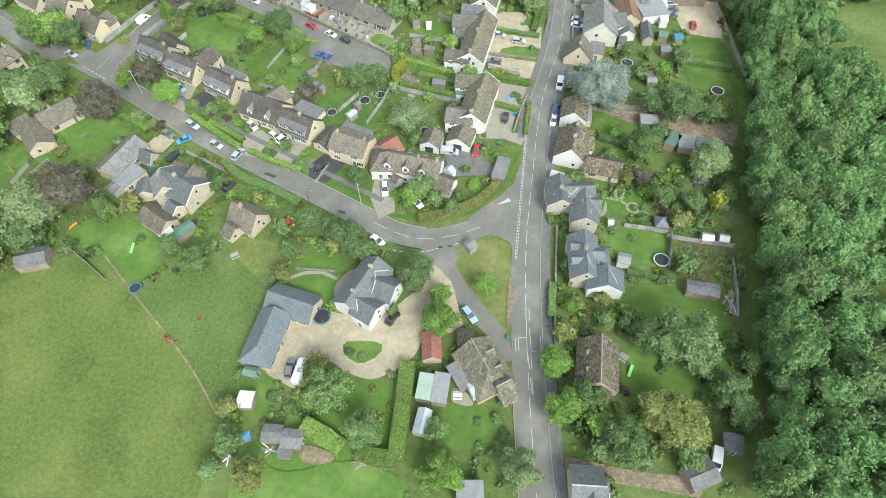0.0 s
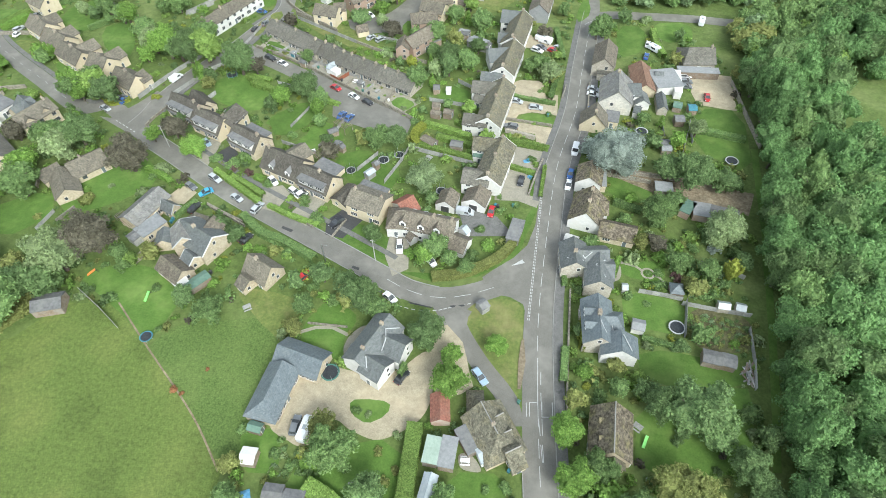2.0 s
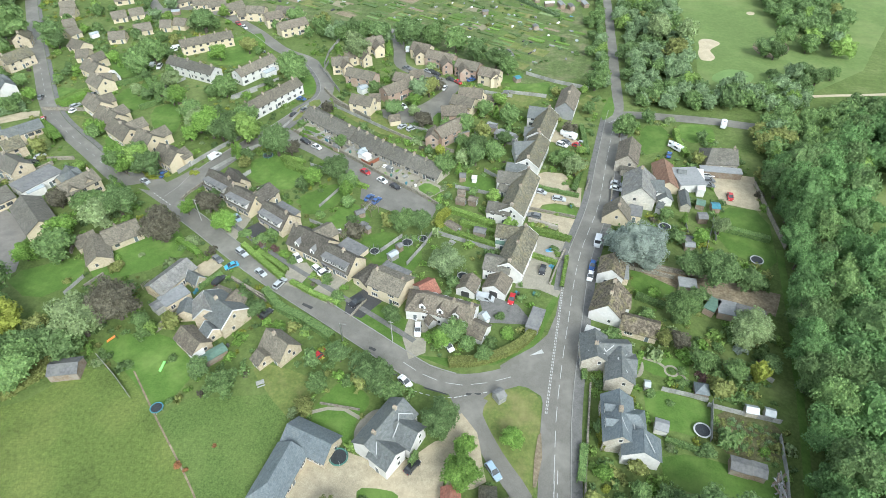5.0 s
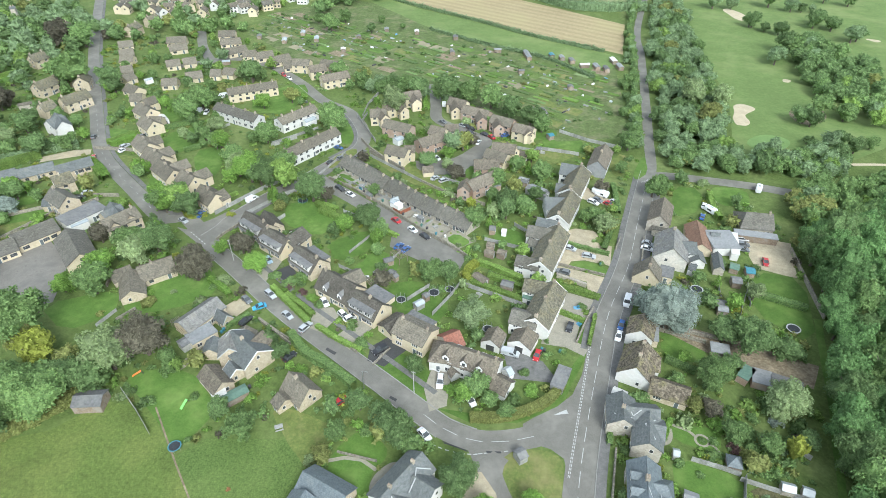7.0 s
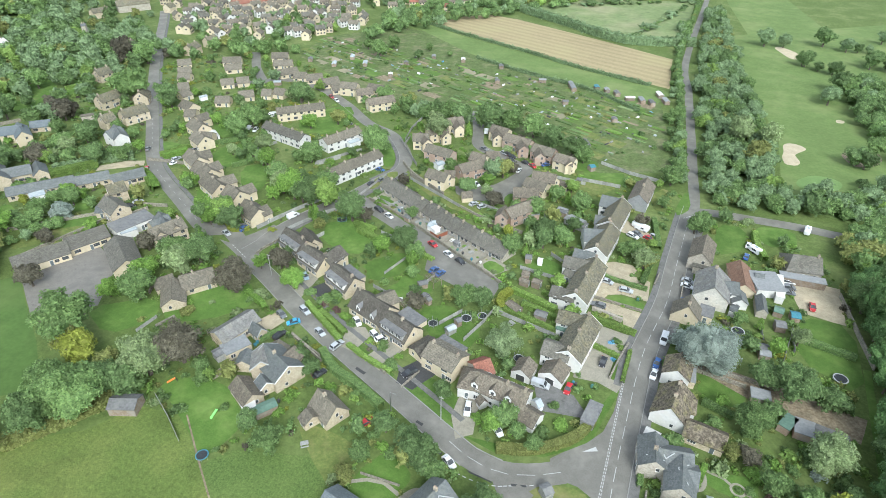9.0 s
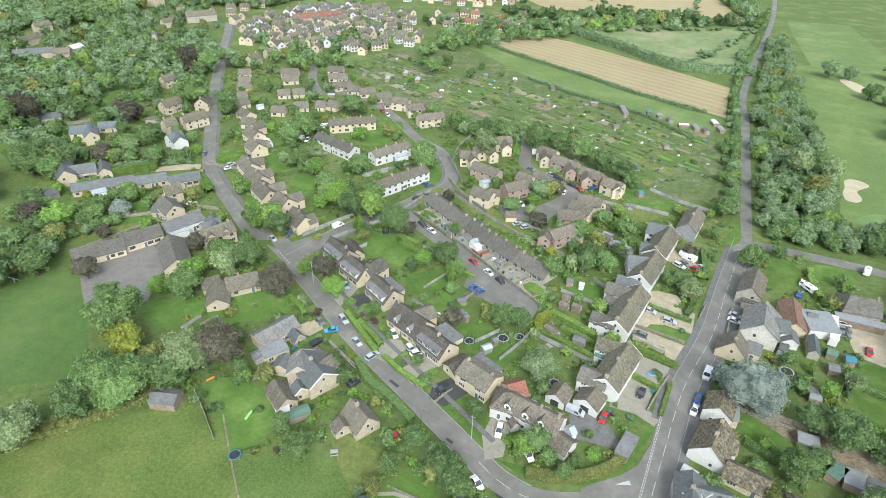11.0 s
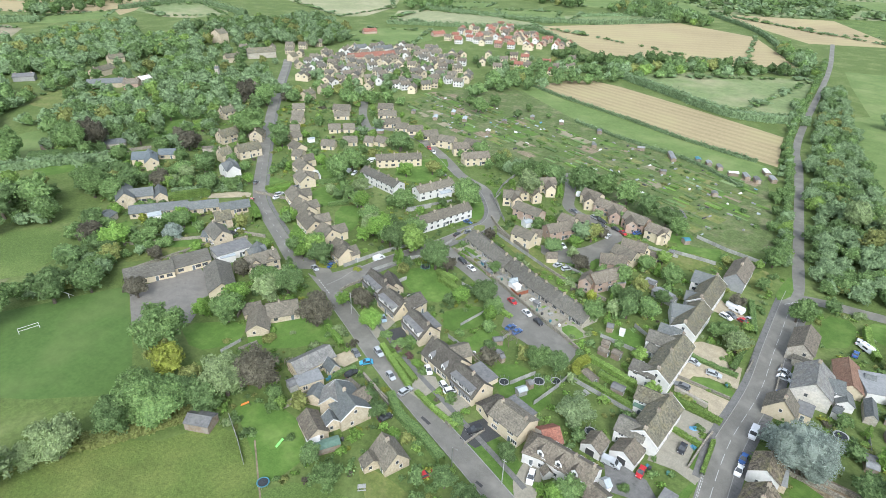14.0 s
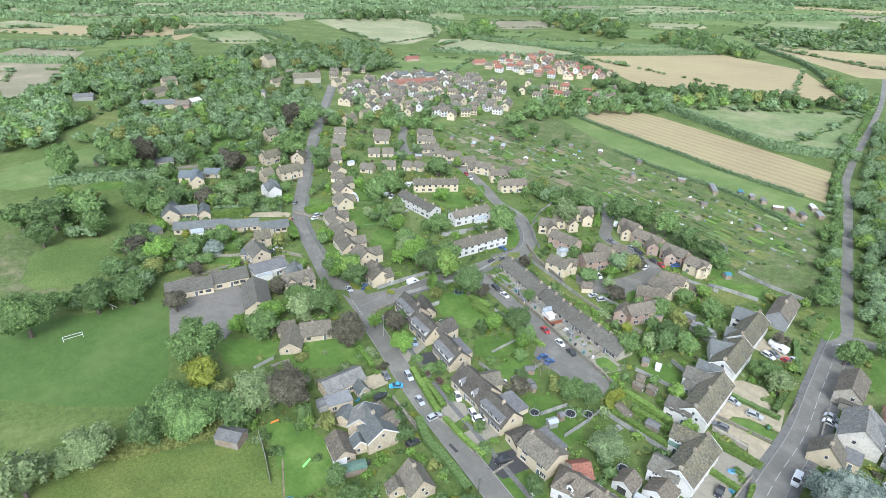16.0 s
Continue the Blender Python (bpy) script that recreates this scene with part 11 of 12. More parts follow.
conifer(-212.4, 131.2, 1.9, "bright_leaf", 1.0)
conifer(-100.3, 173.4, 2.5, "bright_leaf", 1.0)
conifer(-41.1, 131.0, 2.0, "bright_leaf", 1.0)
hedge([(-213.0, 94.3), (-207.8, 103.8)], 2.6, 2.2, "bright_leaf")
hedge([(-208.6, 80.0), (-200.3, 76.1), (-192.5, 71.4)], 3, 2.4, "bright_leaf")
hedge([(-247.6, 63.6), (-232.8, 77.7)], 2.4, 2.2, "hedge_leaf")
hedge([(-99.1, 82.3), (-106.6, 83.2)], 2, 1.6, "hedge_leaf")
hedge([(-197.4, 127.0), (-186.2, 117.2), (-173.7, 105.5)], 2, 2, "oak")
hedge([(-203.3, 114.7), (-193.2, 125.8)], 1.6, 1.8, "oak")
hedge([(-179.9, 100.3), (-171.8, 112.6)], 1.6, 1.8, "oak")
hedge([(-150.6, 63.5), (-145.6, 61.0), (-141.0, 64.4)], 1.6, 1.2, "yellow_leaf")
fence([(-138.6, 65.5), (-136.0, 74.6), (-133.0, 83.6), (-127.3, 96.9)], 1.7)
fence([(-124.8, 156.2), (-128.2, 169.1), (-129.2, 184.1)], 1.6)
fence([(-148.3, 116.5), (-142.3, 127.3)], 1.7)
fence([(-40.8, 152.3), (-24.4, 152.8)], 1.7)
fence([(-96.6, 82.0), (-84.1, 79.5)], 1.5)
wall_line([(-107.0, 125.9), (-96.9, 121.1), (-87.2, 116.1)], 1.8, label='pale rendered garden wall of the close')
wall_line([(-86.6, 114.7), (-67.0, 106.9), (-50.5, 103.4)], 1.2, label='low brick wall behind the terrace')
wall_line([(-188.7, 96.5), (-217.4, 89.9)], 1.5, label='stone wall along a gravel drive')
wall_line([(-113.0, 101.6), (-99.6, 97.0), (-88.7, 92.3), (-75.1, 85.6), (-69.3, 82.7), (-60.1, 78.4), (-51.5, 74.4), (-47.4, 72.3)], 1.2, label='grey wall in front of the terrace yards')
shed(-98.9, 137.7, 60, 3.6, 3.52, 2.39, "white_frame", "pale_glass", "conservatory", "white conservatory behind a close house", rise=0.54)
shed(-144.2, 141.4, 65, 5.6, 3.52, 2.39, "white_frame", "pale_glass", "conservatory", "white lean-to conservatory on a terrace", rise=0.54)
shed(-75.2, 94.7, 55, 2.9, 2.29, 1.93, "white_frame", "pale_glass", "conservatory", "small glazed porch in a terrace yard", rise=0.54)
shed(-51.0, 115.5, 43, 4.7, 4.4, 2.3, "brick", "pale_sheet", "garage", "flat-roofed brick garage beside the house", rise=0.54)
shed(-33.2, 116.1, -15, 6.3, 3.52, 2.12, "grey_timber", "felt", "shed", "long grey felt-roofed garden shed", rise=0.54)
shed(-40.3, 122.1, -10, 3.0, 2.64, 1.93, "timber", "felt", "shed", "timber shed beneath garden trees", rise=0.54)
shed(-46.5, 186.8, -61, 6.3, 2.82, 2.12, "grey_timber", "felt", "shed", "grey shed behind the close houses", rise=0.54)
shed(-247.3, 156.5, 66, 3.7, 2.64, 2.02, "white_frame", "pale_glass", "greenhouse", "garden greenhouse with a glass roof", rise=0.54)
shed(-226.3, 135.0, 63, 4.5, 2.64, 2.02, "white_frame", "pale_sheet", "shed", "long pale roofed garden shed", rise=0.54)
shed(-207.7, 121.1, -33, 7.6, 2.64, 2.02, "white_frame", "white_render", "shed", "white flat-roofed garden store", rise=0.54)
shed(-170.8, 111.5, -18, 8.4, 2.64, 1.93, "timber", "felt", "shed", "brown shed on a paved yard", rise=0.54)
shed(-135.7, 122.6, 69, 7.5, 2.64, 1.84, "timber", "brown_tile", "shed", "red-brown shed behind the terrace", rise=0.54)
shed(-279.7, 111.5, 51, 6.1, 3.52, 2.21, "grey_stone", "concrete_tile", "outbuilding", "low stone store behind village houses", rise=0.54)
car(-191.1, 136.4, -42, "silver", "hatch", "parked behind the terrace")
car(-188.2, 139.1, -43, "blue", "hatch", "parked behind the terrace")
car(-195.5, 135.3, -72, "white", "estate", "parked behind the terrace")
car(-199.3, 154.9, 46, "white", "van", "parked beside the terrace")
car(-158.5, 160.8, 67, "grey", "hatch", "parked beside the terrace")
car(-206.2, 95.5, 77, "silver", "estate", "parked on a drive")
car(-207.9, 73.3, -33, "silver", "estate", "parked on a gravel court")
car(-75.9, 162.0, -26, "black", "estate", "parked on a drive of the close")
car(-72.9, 157.1, -26, "black", "hatch", "parked on a drive of the close")
bm = bmesh.new()
box_at(bm, -139.61, 53.71, -24.2, 0.9, 0.3)
box_at(bm, -137.95, 52.96, -24.2, 0.9, 0.3)
box_at(bm, -136.29, 52.21, -24.2, 0.9, 0.3)
box_at(bm, -134.64, 51.47, -24.2, 0.9, 0.3)
box_at(bm, -132.98, 50.72, -24.2, 0.9, 0.3)
box_at(bm, -131.32, 49.98, -24.2, 0.9, 0.3)
box_at(bm, 1.99, 139.76, 47.4, 0.9, 0.3)
box_at(bm, 2.87, 140.73, 47.4, 0.9, 0.3)
box_at(bm, 3.76, 141.69, 47.4, 0.9, 0.3)
box_at(bm, 4.65, 142.65, 47.4, 0.9, 0.3)
box_at(bm, 5.53, 143.61, 47.4, 0.9, 0.3)
tagged(part("lane_marking", bm, M["white_line"]), "broken white give-way line at a side road", "road marking", kind="structure")
garden_slide(23.0, -17.9, 75, "lime", "bright green")
garden_slide(-94.2, -6.0, 85, "lime", "bright green")
garden_slide(-111.7, -2.2, 40, "orange", "orange and grey")
tyre_ring(23.8, -25.4)
tyre_ring(25.0, -25.7)
tarpaulin(-51.9, -44.4, 30, 2.6, 2.2, 3)
tarpaulin(-10.3, 60.4, 20, 2.4, 1.8, 5)
tarpaulin(-8.8, 54.0, 60, 1.6, 1.4, 7)
tarpaulin(7.8, 88.8, 0, 3.6, 1.6, 9)
timber_pile(-46.1, -45.4, 15, 6, 21)
timber_pile(-27.8, -45.0, 5, 8, 22)
timber_pile(-54.0, -48.6, 50, 8, 23)
timber_pile(-24.2, -44.9, 170, 8, 24)
patch("rough_plot", [(-40.6, -43.7), (-37.0, -43.8), (-32.7, -44.1), (-33.9, -47.1), (-39.6, -47.0)], "earth", "bare brown patch behind the sheds")
patch("lawn", [(-49.4, -48.4), (-40.0, -49.4), (-32.2, -45.1), (-20.9, -45.7), (-17.8, -49.9), (-16.9, -54.5), (-46.4, -59.5), (-51.0, -53.3)], "lawn", "broad mown lawn below the hedge")
wood("vegetable_plants", "leafy vegetables in garden rows", scatter([(-50.6, -34.0), (-48.2, -33.6), (-46.4, -39.7), (-48.7, -40.1)], 0.9, 91), "pale_leaf", "low", 92, sizes=(0.3, 0.55))
wood("weeds", "mixed low shrubs round a vegetable garden", scatter([(-47.5, -33.7), (-42.3, -32.9), (-38.8, -38.2), (-43.0, -40.1), (-45.8, -39.4)], 1.9, 93), "oak", "low", 94, sizes=(0.6, 1.5))
car(38.7, -33.6, -102, "white", "van", "parked on an earth track")
car(-96.8, 23.3, 78, "black", "estate", "parked beside a hall")
car(-78.2, 15.7, 74, "black", "hatch", "parked on a drive")
bush(-105.4, 2.4, 3.1, "oak")
bush(-111.7, 7.5, 1.5, "bright_leaf")
bush(-110.1, -9.0, 1.6, "pale_leaf")
bush(-81.3, 16.4, 2.9, "dark_leaf")
bush(-83.3, 12.0, 1.4, "bright_leaf")
bush(-80.4, 0.9, 1.7, "bright_leaf")
bush(-84.9, -5.2, 2.4, "dark_leaf")
bush(-79.3, 18.4, 1.3, "yellow_leaf")
bush(-113.3, 35.4, 2.9, "pale_leaf")
bush(-128.0, 20.1, 2.8, "olive_leaf")
bush(-140.4, 23.1, 1.3, "bright_leaf")
bush(-124.6, 26.8, 1.1, "pale_leaf")
bush(-137.7, 12.1, 1.4, "olive_leaf")
bush(-101.1, 23.0, 1.2, "bright_leaf")
hedge([(-117.9, 34.9), (-110.2, 32.3), (-107.3, 30.5)], 1.6, 1.8, "bright_leaf")
hedge([(-100.8, 19.3), (-97.4, 25.9)], 1.4, 1.4, "oak")
hedge([(-97.8, 38.2), (-87.1, 32.5), (-79.9, 28.6)], 1.6, 1.6, "hedge_leaf")
wall_line([(-102.8, 2.7), (-100.9, 8.1)], 1.4, label='old stone wall beside a hall')
wall_line([(-94.0, 25.4), (-87.4, 23.0), (-81.9, 21.3)], 1.1, label='low pale stone wall along the street')
fence([(-111.8, -7.5), (-103.7, -11.4), (-96.5, -15.4)], 1.3)
fence([(-134.4, 14.7), (-135.0, 7.7)], 1.2)
wood("roadside_trees", "line of small trees and bushes beside the lane", [(q.x - 5.2, q.y) for q in smooth_line(LANE, 4.0)[7:120]], "oak", "far", 95, sizes=(1.8, 3.3))
hedge([(-19.0, 90.0), (-12.0, 89.2), (-4.6, 88.6)], 1.3, 1.3, "oak", size=0.17, dense=26, rough=0.12)
hedge([(-4.9, 46.2), (-4.9, 59.0)], 1.0, 1.0, "hedge_leaf", size=0.17, dense=26, rough=0.05)
hedge([(-34.2, 73.5), (-29.2, 71.2)], 1.4, 1.6, "hedge_leaf", size=0.17, dense=26, rough=0.05)
hedge([(-104.9, 79.8), (-91.9, 76.6)], 1.8, 1.7, "hedge_leaf", size=0.17, dense=26, rough=0.05)
wall_line([(-18.4, 72.4), (-13.5, 71.6), (-9.2, 70.6)], 1.3, 0.9, 'grey_stone', label='thick grey garden wall between drives')
wall_line([(-19.3, 78.3), (-4.6, 77.7)], 0.9, label='low stone wall edging a drive')
wall_line([(-128.9, 52.9), (-128.7, 56.6), (-127.4, 62.4), (-126.6, 70.0)], 0.9, label='low stone wall at the road corner')
patch("lawn", [(-43.9, 84.5), (-40.4, 92.3), (-32.6, 90.9), (-32.0, 83.3)], "lawn", "green terrace garden lawn")
patch("lawn", [(-16.0, 79.4), (-12.9, 82.9), (-8.0, 82.6), (-4.0, 81.5), (-4.0, 78.2), (-9.7, 78.6), (-14.0, 78.6)], "lawn", "curved front lawn beside a drive", rise=0.12)
patch("lawn", [(-93.4, 64.9), (-81.6, 74.8), (-77.2, 65.6), (-86.1, 55.0)], "lawn", "green back garden lawn")
patch("lawn", [(-79.6, 60.8), (-73.1, 67.6), (-66.8, 56.7), (-70.9, 50.3)], "lawn", "green back garden lawn")
patch("lawn", [(-119.3, 79.9), (-109.7, 84.8), (-103.1, 75.5), (-113.0, 70.1)], "lawn", "lawn with a trampoline")
patch("lawn", [(-12.5, 150.8), (-7.5, 162.2), (-2.7, 148.9), (-7.6, 138.4)], "dry_lawn", "mown plot beside the junction")
patch("lawn", [(-2.1, 144.8), (1.1, 163.8), (3.9, 147.3), (-0.5, 139.5)], "lawn", "grass corner of the junction")
conifer(-45.3, 90.4, 1.6, "bright_leaf", 1.3)
tree(-14.6, 104.8, 3.1, "oak", "mid", 1.0)
tree(-7.5, 100.4, 4.3, "pale_leaf", "mid", 1.0)
tree(-5.9, 164.5, 5.0, "oak", "mid", 1.0)
tree(-48.3, 106.4, 3.2, "oak", "mid", 1.0)
tree(-45.4, 130.8, 4.0, "oak", "mid", 1.0)
tree(-41.7, 140.4, 3.4, "hedge_leaf", "mid", 1.0)
tree(6.1, 129.8, 4.3, "oak", "mid", 1.0)
tree(-6.7, 144.0, 2.9, "oak", "mid", 1.0)
bush(-6.5, 96.7, 1.5, "bright_leaf")
bush(-9.0, 61.2, 1.6, "oak")
bush(-7.6, 59.2, 1.3, "hedge_leaf")
bush(-6.9, 93.2, 1.7, "bright_leaf")
bush(-10.0, 94.6, 1.1, "oak")
bush(-15.2, 101.6, 1.6, "bright_leaf")
bush(-6.4, 119.4, 1.7, "bright_leaf")
bush(-48.1, 81.8, 1.6, "pale_leaf")
bush(-47.3, 70.9, 1.0, "oak")
bush(-5.7, 66.8, 1.1, "bright_leaf")
bush(-19.3, 31.5, 1.6, "oak")
bush(-15.9, 44.3, 1.1, "oak")
bush(24.0, 145.8, 2.7, "pale_leaf")
bush(-94.6, 71.7, 1.6, "pale_leaf")
bush(-87.2, 69.3, 1.3, "oak")
bush(-81.9, 57.6, 1.8, "oak")
bush(-86.9, 76.1, 1.0, "yellow_leaf")
bush(-133.4, 67.1, 1.7, "yellow_leaf")
bush(-100.2, 43.3, 2.2, "oak")
bush(-93.3, 40.3, 1.6, "plum_leaf")
bush(-92.0, 45.8, 2.5, "oak")
bush(-114.4, 32.7, 1.8, "oak")
bush(-114.0, 26.2, 1.6, "olive_leaf")
bush(-134.8, 20.8, 1.6, "olive_leaf")
bush(-130.7, 24.1, 1.4, "bright_leaf")
conifer(-48.7, 102.6, 1.4, "bright_leaf", 1.3)
conifer(-41.6, 134.0, 1.3, "bright_leaf", 1.3)
conifer(-149.1, 49.7, 2.5, "bright_leaf", 1.1)
shed(-34.7, 117.3, -15, 7.4, 3.52, 2.12, "grey_timber", "felt", "shed", "long grey-roofed shed behind the terrace", rise=0.54)
shed(-39.9, 61.9, -26, 4.7, 2.64, 1.84, "timber", "brown_tile", "shed", "brown shed between clipped hedges", rise=0.54)
shed(-40.8, 75.3, -5, 3.1, 1.94, 1.75, "timber", "brown_tile", "shed", "red-brown timber garden store", rise=0.54)
shed(-40.9, 123.2, -18, 3.6, 2.64, 1.84, "grey_timber", "felt", "shed", "weathered shed under trees", rise=0.54)


# ---- hedges, fences and walls ----
hedge([(-22.9, -24.1), (-22.0, -33.6), (-21.2, -44.0)], 3.2, 2.4, "hedge_leaf", size=0.15, dense=34, rough=0.05)
hedge([(-21.2, -44.0), (-25.6, -44.0), (-29.0, -43.7)], 3.0, 2.2, "hedge_leaf", size=0.15, dense=34, rough=0.05)
hedge([(-40.8, -40.2), (-36.3, -41.7), (-31.8, -43.6)], 3.4, 2.2, "hedge_leaf", size=0.15, dense=34, rough=0.05)
hedge([(-28.1, 13.3), (-20.2, 16.3), (-12.7, 22.9), (-9.2, 30.0)], 2.2, 1.8, "olive_leaf")
hedge([(-38.3, 64.9), (-32.6, 64.3), (-27.1, 63.0)], 1.7, 1.7, "hedge_leaf", rough=0.04)
hedge([(-43.2, 70.4), (-36.3, 69.0), (-28.1, 66.8)], 1.7, 1.8, "hedge_leaf", rough=0.04)
hedge([(-42.5, 60.4), (-33.9, 58.9), (-25.4, 57.3)], 1.7, 1.8, "hedge_leaf", rough=0.04)
hedge([(-43.4, 69.9), (-44.9, 66.2), (-44.6, 62.6), (-42.6, 60.6)], 2.3, 1.8, "yellow_leaf", label="golden clipped hedge at the end of a garden")
hedge([(-16.6, 67.6), (-10.0, 67.1), (-4.6, 66.2)], 1.6, 1.6, "hedge_leaf", rough=0.04)
hedge([(-15.1, 56.7), (-7.4, 55.0)], 1.4, 1.3, "hedge_leaf")
hedge([(-92.2, 36.9), (-86.3, 34.5), (-80.3, 31.6)], 1.6, 1.4, "hedge_leaf", size=0.15, dense=34, rough=0.05)
hedge([(26.0, 138.2), (27.2, 128.5), (29.5, 121.7)], 2.0, 2.2, "hedge_leaf")
hedge([(-108.1, 83.3), (-98.8, 78.8), (-95.8, 77.2)], 1.8, 1.8, "hedge_leaf")
hedge([(-145.3, 67.8), (-143.1, 71.4), (-139.6, 80.1)], 1.4, 1.2, "hedge_leaf")
hedge([(-210.6, 80.8), (-194.8, 71.3)], 2.4, 2.2, "hedge_leaf")
hedge([(-214.5, 94.7), (-210.6, 105.6)], 2.4, 2.2, "hedge_leaf")
hedge([(5.8, -8.4), (5.6, 0.2)], 1.6, 1.6, "oak")
hedge([(2.9, 26.7), (4.0, 17.0)], 1.2, 1.2, "oak")
hedge([(39.8, 83.6), (45.0, 82.8), (52.3, 81.6)], 2, 1.6, "oak")
hedge([(-109.9, 24.5), (-109.3, 18.4)], 1.2, 1.2, "oak")
hedge([(-82.5, 23.2), (-75.2, 18.4), (-68.5, 16.7), (-58.2, 12.8)], 2.2, 2.0, "oak")
fence([(32.6, 18.7), (31.8, 8.5)], 1.8)
fence([(-43.5, 58.6), (-41.1, 58.2), (-25.6, 55.8)], 1.6)
fence([(-48.6, 43.4), (-46.1, 53.3), (-45.3, 59.0)], 1.6)
fence([(-57.7, 46.6), (-53.7, 54.7)], 1.5)
fence([(-119.1, 59.8), (-114.7, 72.9)], 1.6)
fence([(-128.3, 69.0), (-122.8, 84.1), (-118.9, 89.7)], 1.6)
fence([(-109.1, 102.6), (-84.3, 94.6), (-70.6, 90.1)], 1.4)
fence([(-117.7, 101.3), (-116.1, 121.9)], 1.2)
fence([(-36.0, 171.6), (-22.9, 167.0), (-8.4, 164.5)], 1.6)
fence([(-105.3, 122.8), (-78.2, 110.8)], 1.6)
fence([(-127.2, 155.4), (-108.3, 134.9)], 1.8)
fence([(36.9, 77.3), (36.6, 87.6)], 1.6)
wall_line([(5.5, 16.5), (6.7, -8.0), (7.7, -18.6)], 1.0)
wall_line([(9.0, 62.6), (17.4, 60.8), (31.9, 60.4)], 1.4)
wall_line([(9.2, 59.1), (24.7, 57.8)], 1.4)
wall_line([(-93.9, 25.1), (-80.7, 20.1)], 1.0)
wall_line([(-52.4, 48.7), (-55.1, 40.2)], 0.8)
wall_line([(-188.5, 60.7), (-179.7, 63.8)], 1.4)
wall_line([(-199.3, 17.2), (-193.0, 47.4)], 1.2)
wall_line([(51.0, 111.0), (54.7, 88.9), (56.4, 79.3)], 1.6)
wall_line([(-53.5, -5.1), (-44.1, -4.3)], 0.5)
wall_line([(-115.0, 134.9), (-106.0, 127.1), (-92.4, 119.2)], 1.6)
strip("boundary_bank", [(-100.4, -8.8), (-87.8, -18.1), (-69.7, -31.1), (-58.8, -41.0)], 0.4, M["earth"], z=0.12, thick=0.12, label="low dry grass bank along a wire fence", category="bank")
strip("garden_path", [(-54.4, -7.7), (-51.3, -5.8), (-47.4, -5.0), (-43.3, -6.2)], 0.9, M["paving"], z=0.06, thick=0.05, label="curved pale stone garden path", category="path")
strip("garden_path", [(16.6, 28.0), (18.6, 27.6), (20.8, 27.3), (22.4, 26.3)], 0.7, M["paving"], z=0.06, thick=0.05, step=1.0, label="curved pale stone garden path", category="path")
strip("garden_path", ellipse(23.9, 25.6, 1.5, 1.5, 0, 16) + ellipse(23.9, 25.6, 1.5, 1.5, 0, 16)[:1], 0.55, M["paving"], z=0.06, thick=0.05, step=0.6, label="round pale stone path about a flower bed", category="path")
strip("garden_path", [(25.3, 25.2), (26.4, 25.0), (27.6, 23.8)], 0.6, M["paving"], z=0.06, thick=0.05, step=1.0, label="curved pale stone garden path", category="path")
bush(23.9, 25.6, 0.9, "oak")
hedge([(-142.7, -51.9), (-137.4, -39.7), (-130.8, -31.1), (-124.3, -20.2), (-119.8, -10.1)], 4, 2.0, "olive_leaf", size=0.3, dense=14, rough=0.3, label='wild overgrown field hedge with brambles', name='field_hedge')
tree(-134.3, -38.9, 5.6, "pale_leaf", "near", 1.0)
tree(-136.4, -45.3, 4.1, "pale_leaf", "near", 1.0)
tree(-123.5, -19.0, 6.7, "oak", "near", 1.0)
tree(-130.4, -24.1, 5.4, "oak", "near", 1.0)
tree(-134.5, -17.4, 6.3, "oak", "near", 1.0)
tree(-124.6, -10.6, 5.3, "dark_leaf", "near", 1.0)
tree(-142.5, -5.8, 5.0, "olive_leaf", "near", 1.0)


# ---- small garden things ----
trampoline(-88.4, -16.4, 1.5, "blue_pad", False)
trampoline(-44.0, -16.4, 2.1, "pad_green", True)
trampoline(30.1, 10.6, 1.9, "net", False)
trampoline(47.6, 71.4, 1.9, "net", False)
trampoline(22.2, 79.8, 1.9, "net", False)
trampoline(-113.7, 83.2, 1.9, "pad_green", True)
trampoline(-51.3, 52.0, 1.7, "net", True)
trampoline(-47.4, 55.0, 1.5, "net", True)
trampoline(-59.3, 45.9, 1.5, "net", True)
trampoline(-32.1, 42.9, 1.5, "net", True)
pole(-43.2, 15.8, 8.5, False)
pole(-55.4, 12.9, 7, True)
pole(-116.7, 45.5, 8.5, False)
caravan(-44.6, -29.8, 87)
caravan(-12.1, 124.7, -22, 6.5, "large white motor caravan in a gravel drive")
caravan(26.5, 126.0, -41, 4.5, "white caravan parked behind a hedge")
caravan(43.7, 147.5, 80, 4.5, "white trailer parked beside the lane")
caravan(-12.0, 108.5, 91, 4.0, "small white caravan in a front garden")
picnic_table(-69.1, -4.1, 40)
picnic_table(21.5, -15.2, -30)
picnic_table(-31.7, -38.4, 21)
picnic_table(-11.6, -29.1, 9, "white_frame")
picnic_table(-40.9, -9.2, -22)
picnic_table(-40.3, 25.1, -13, "white_frame")
picnic_table(-38.6, 55.9, -24)
picnic_table(-73.3, 51.8, 34, "white_frame")
goal(-190.9, -20.2, 74)
goal(-201.6, -4.6, 12)
wheelie_bin(-16.5, 40.6, -17, "blue_pad")
wheelie_bin(-15.8, 40.4, -17, "dark_trim")
wheelie_bin(-11.8, 41.5, -17, "pad_green")
wheelie_bin(-10.0, 60.2, -20, "blue_pad")
wheelie_bin(-8.4, 53.2, -19, "blue_pad")
wheelie_bin(-100.7, 18.4, -10, "blue_pad")
wheelie_bin(-100.6, 17.3, -10, "blue_pad")
wheelie_bin(11.1, 1.3, -23, "blue_pad")
wheelie_bin(-2.9, -14.8, -20, "pad_green")
wheelie_bin(-2.9, -29.4, -18, "blue_pad")
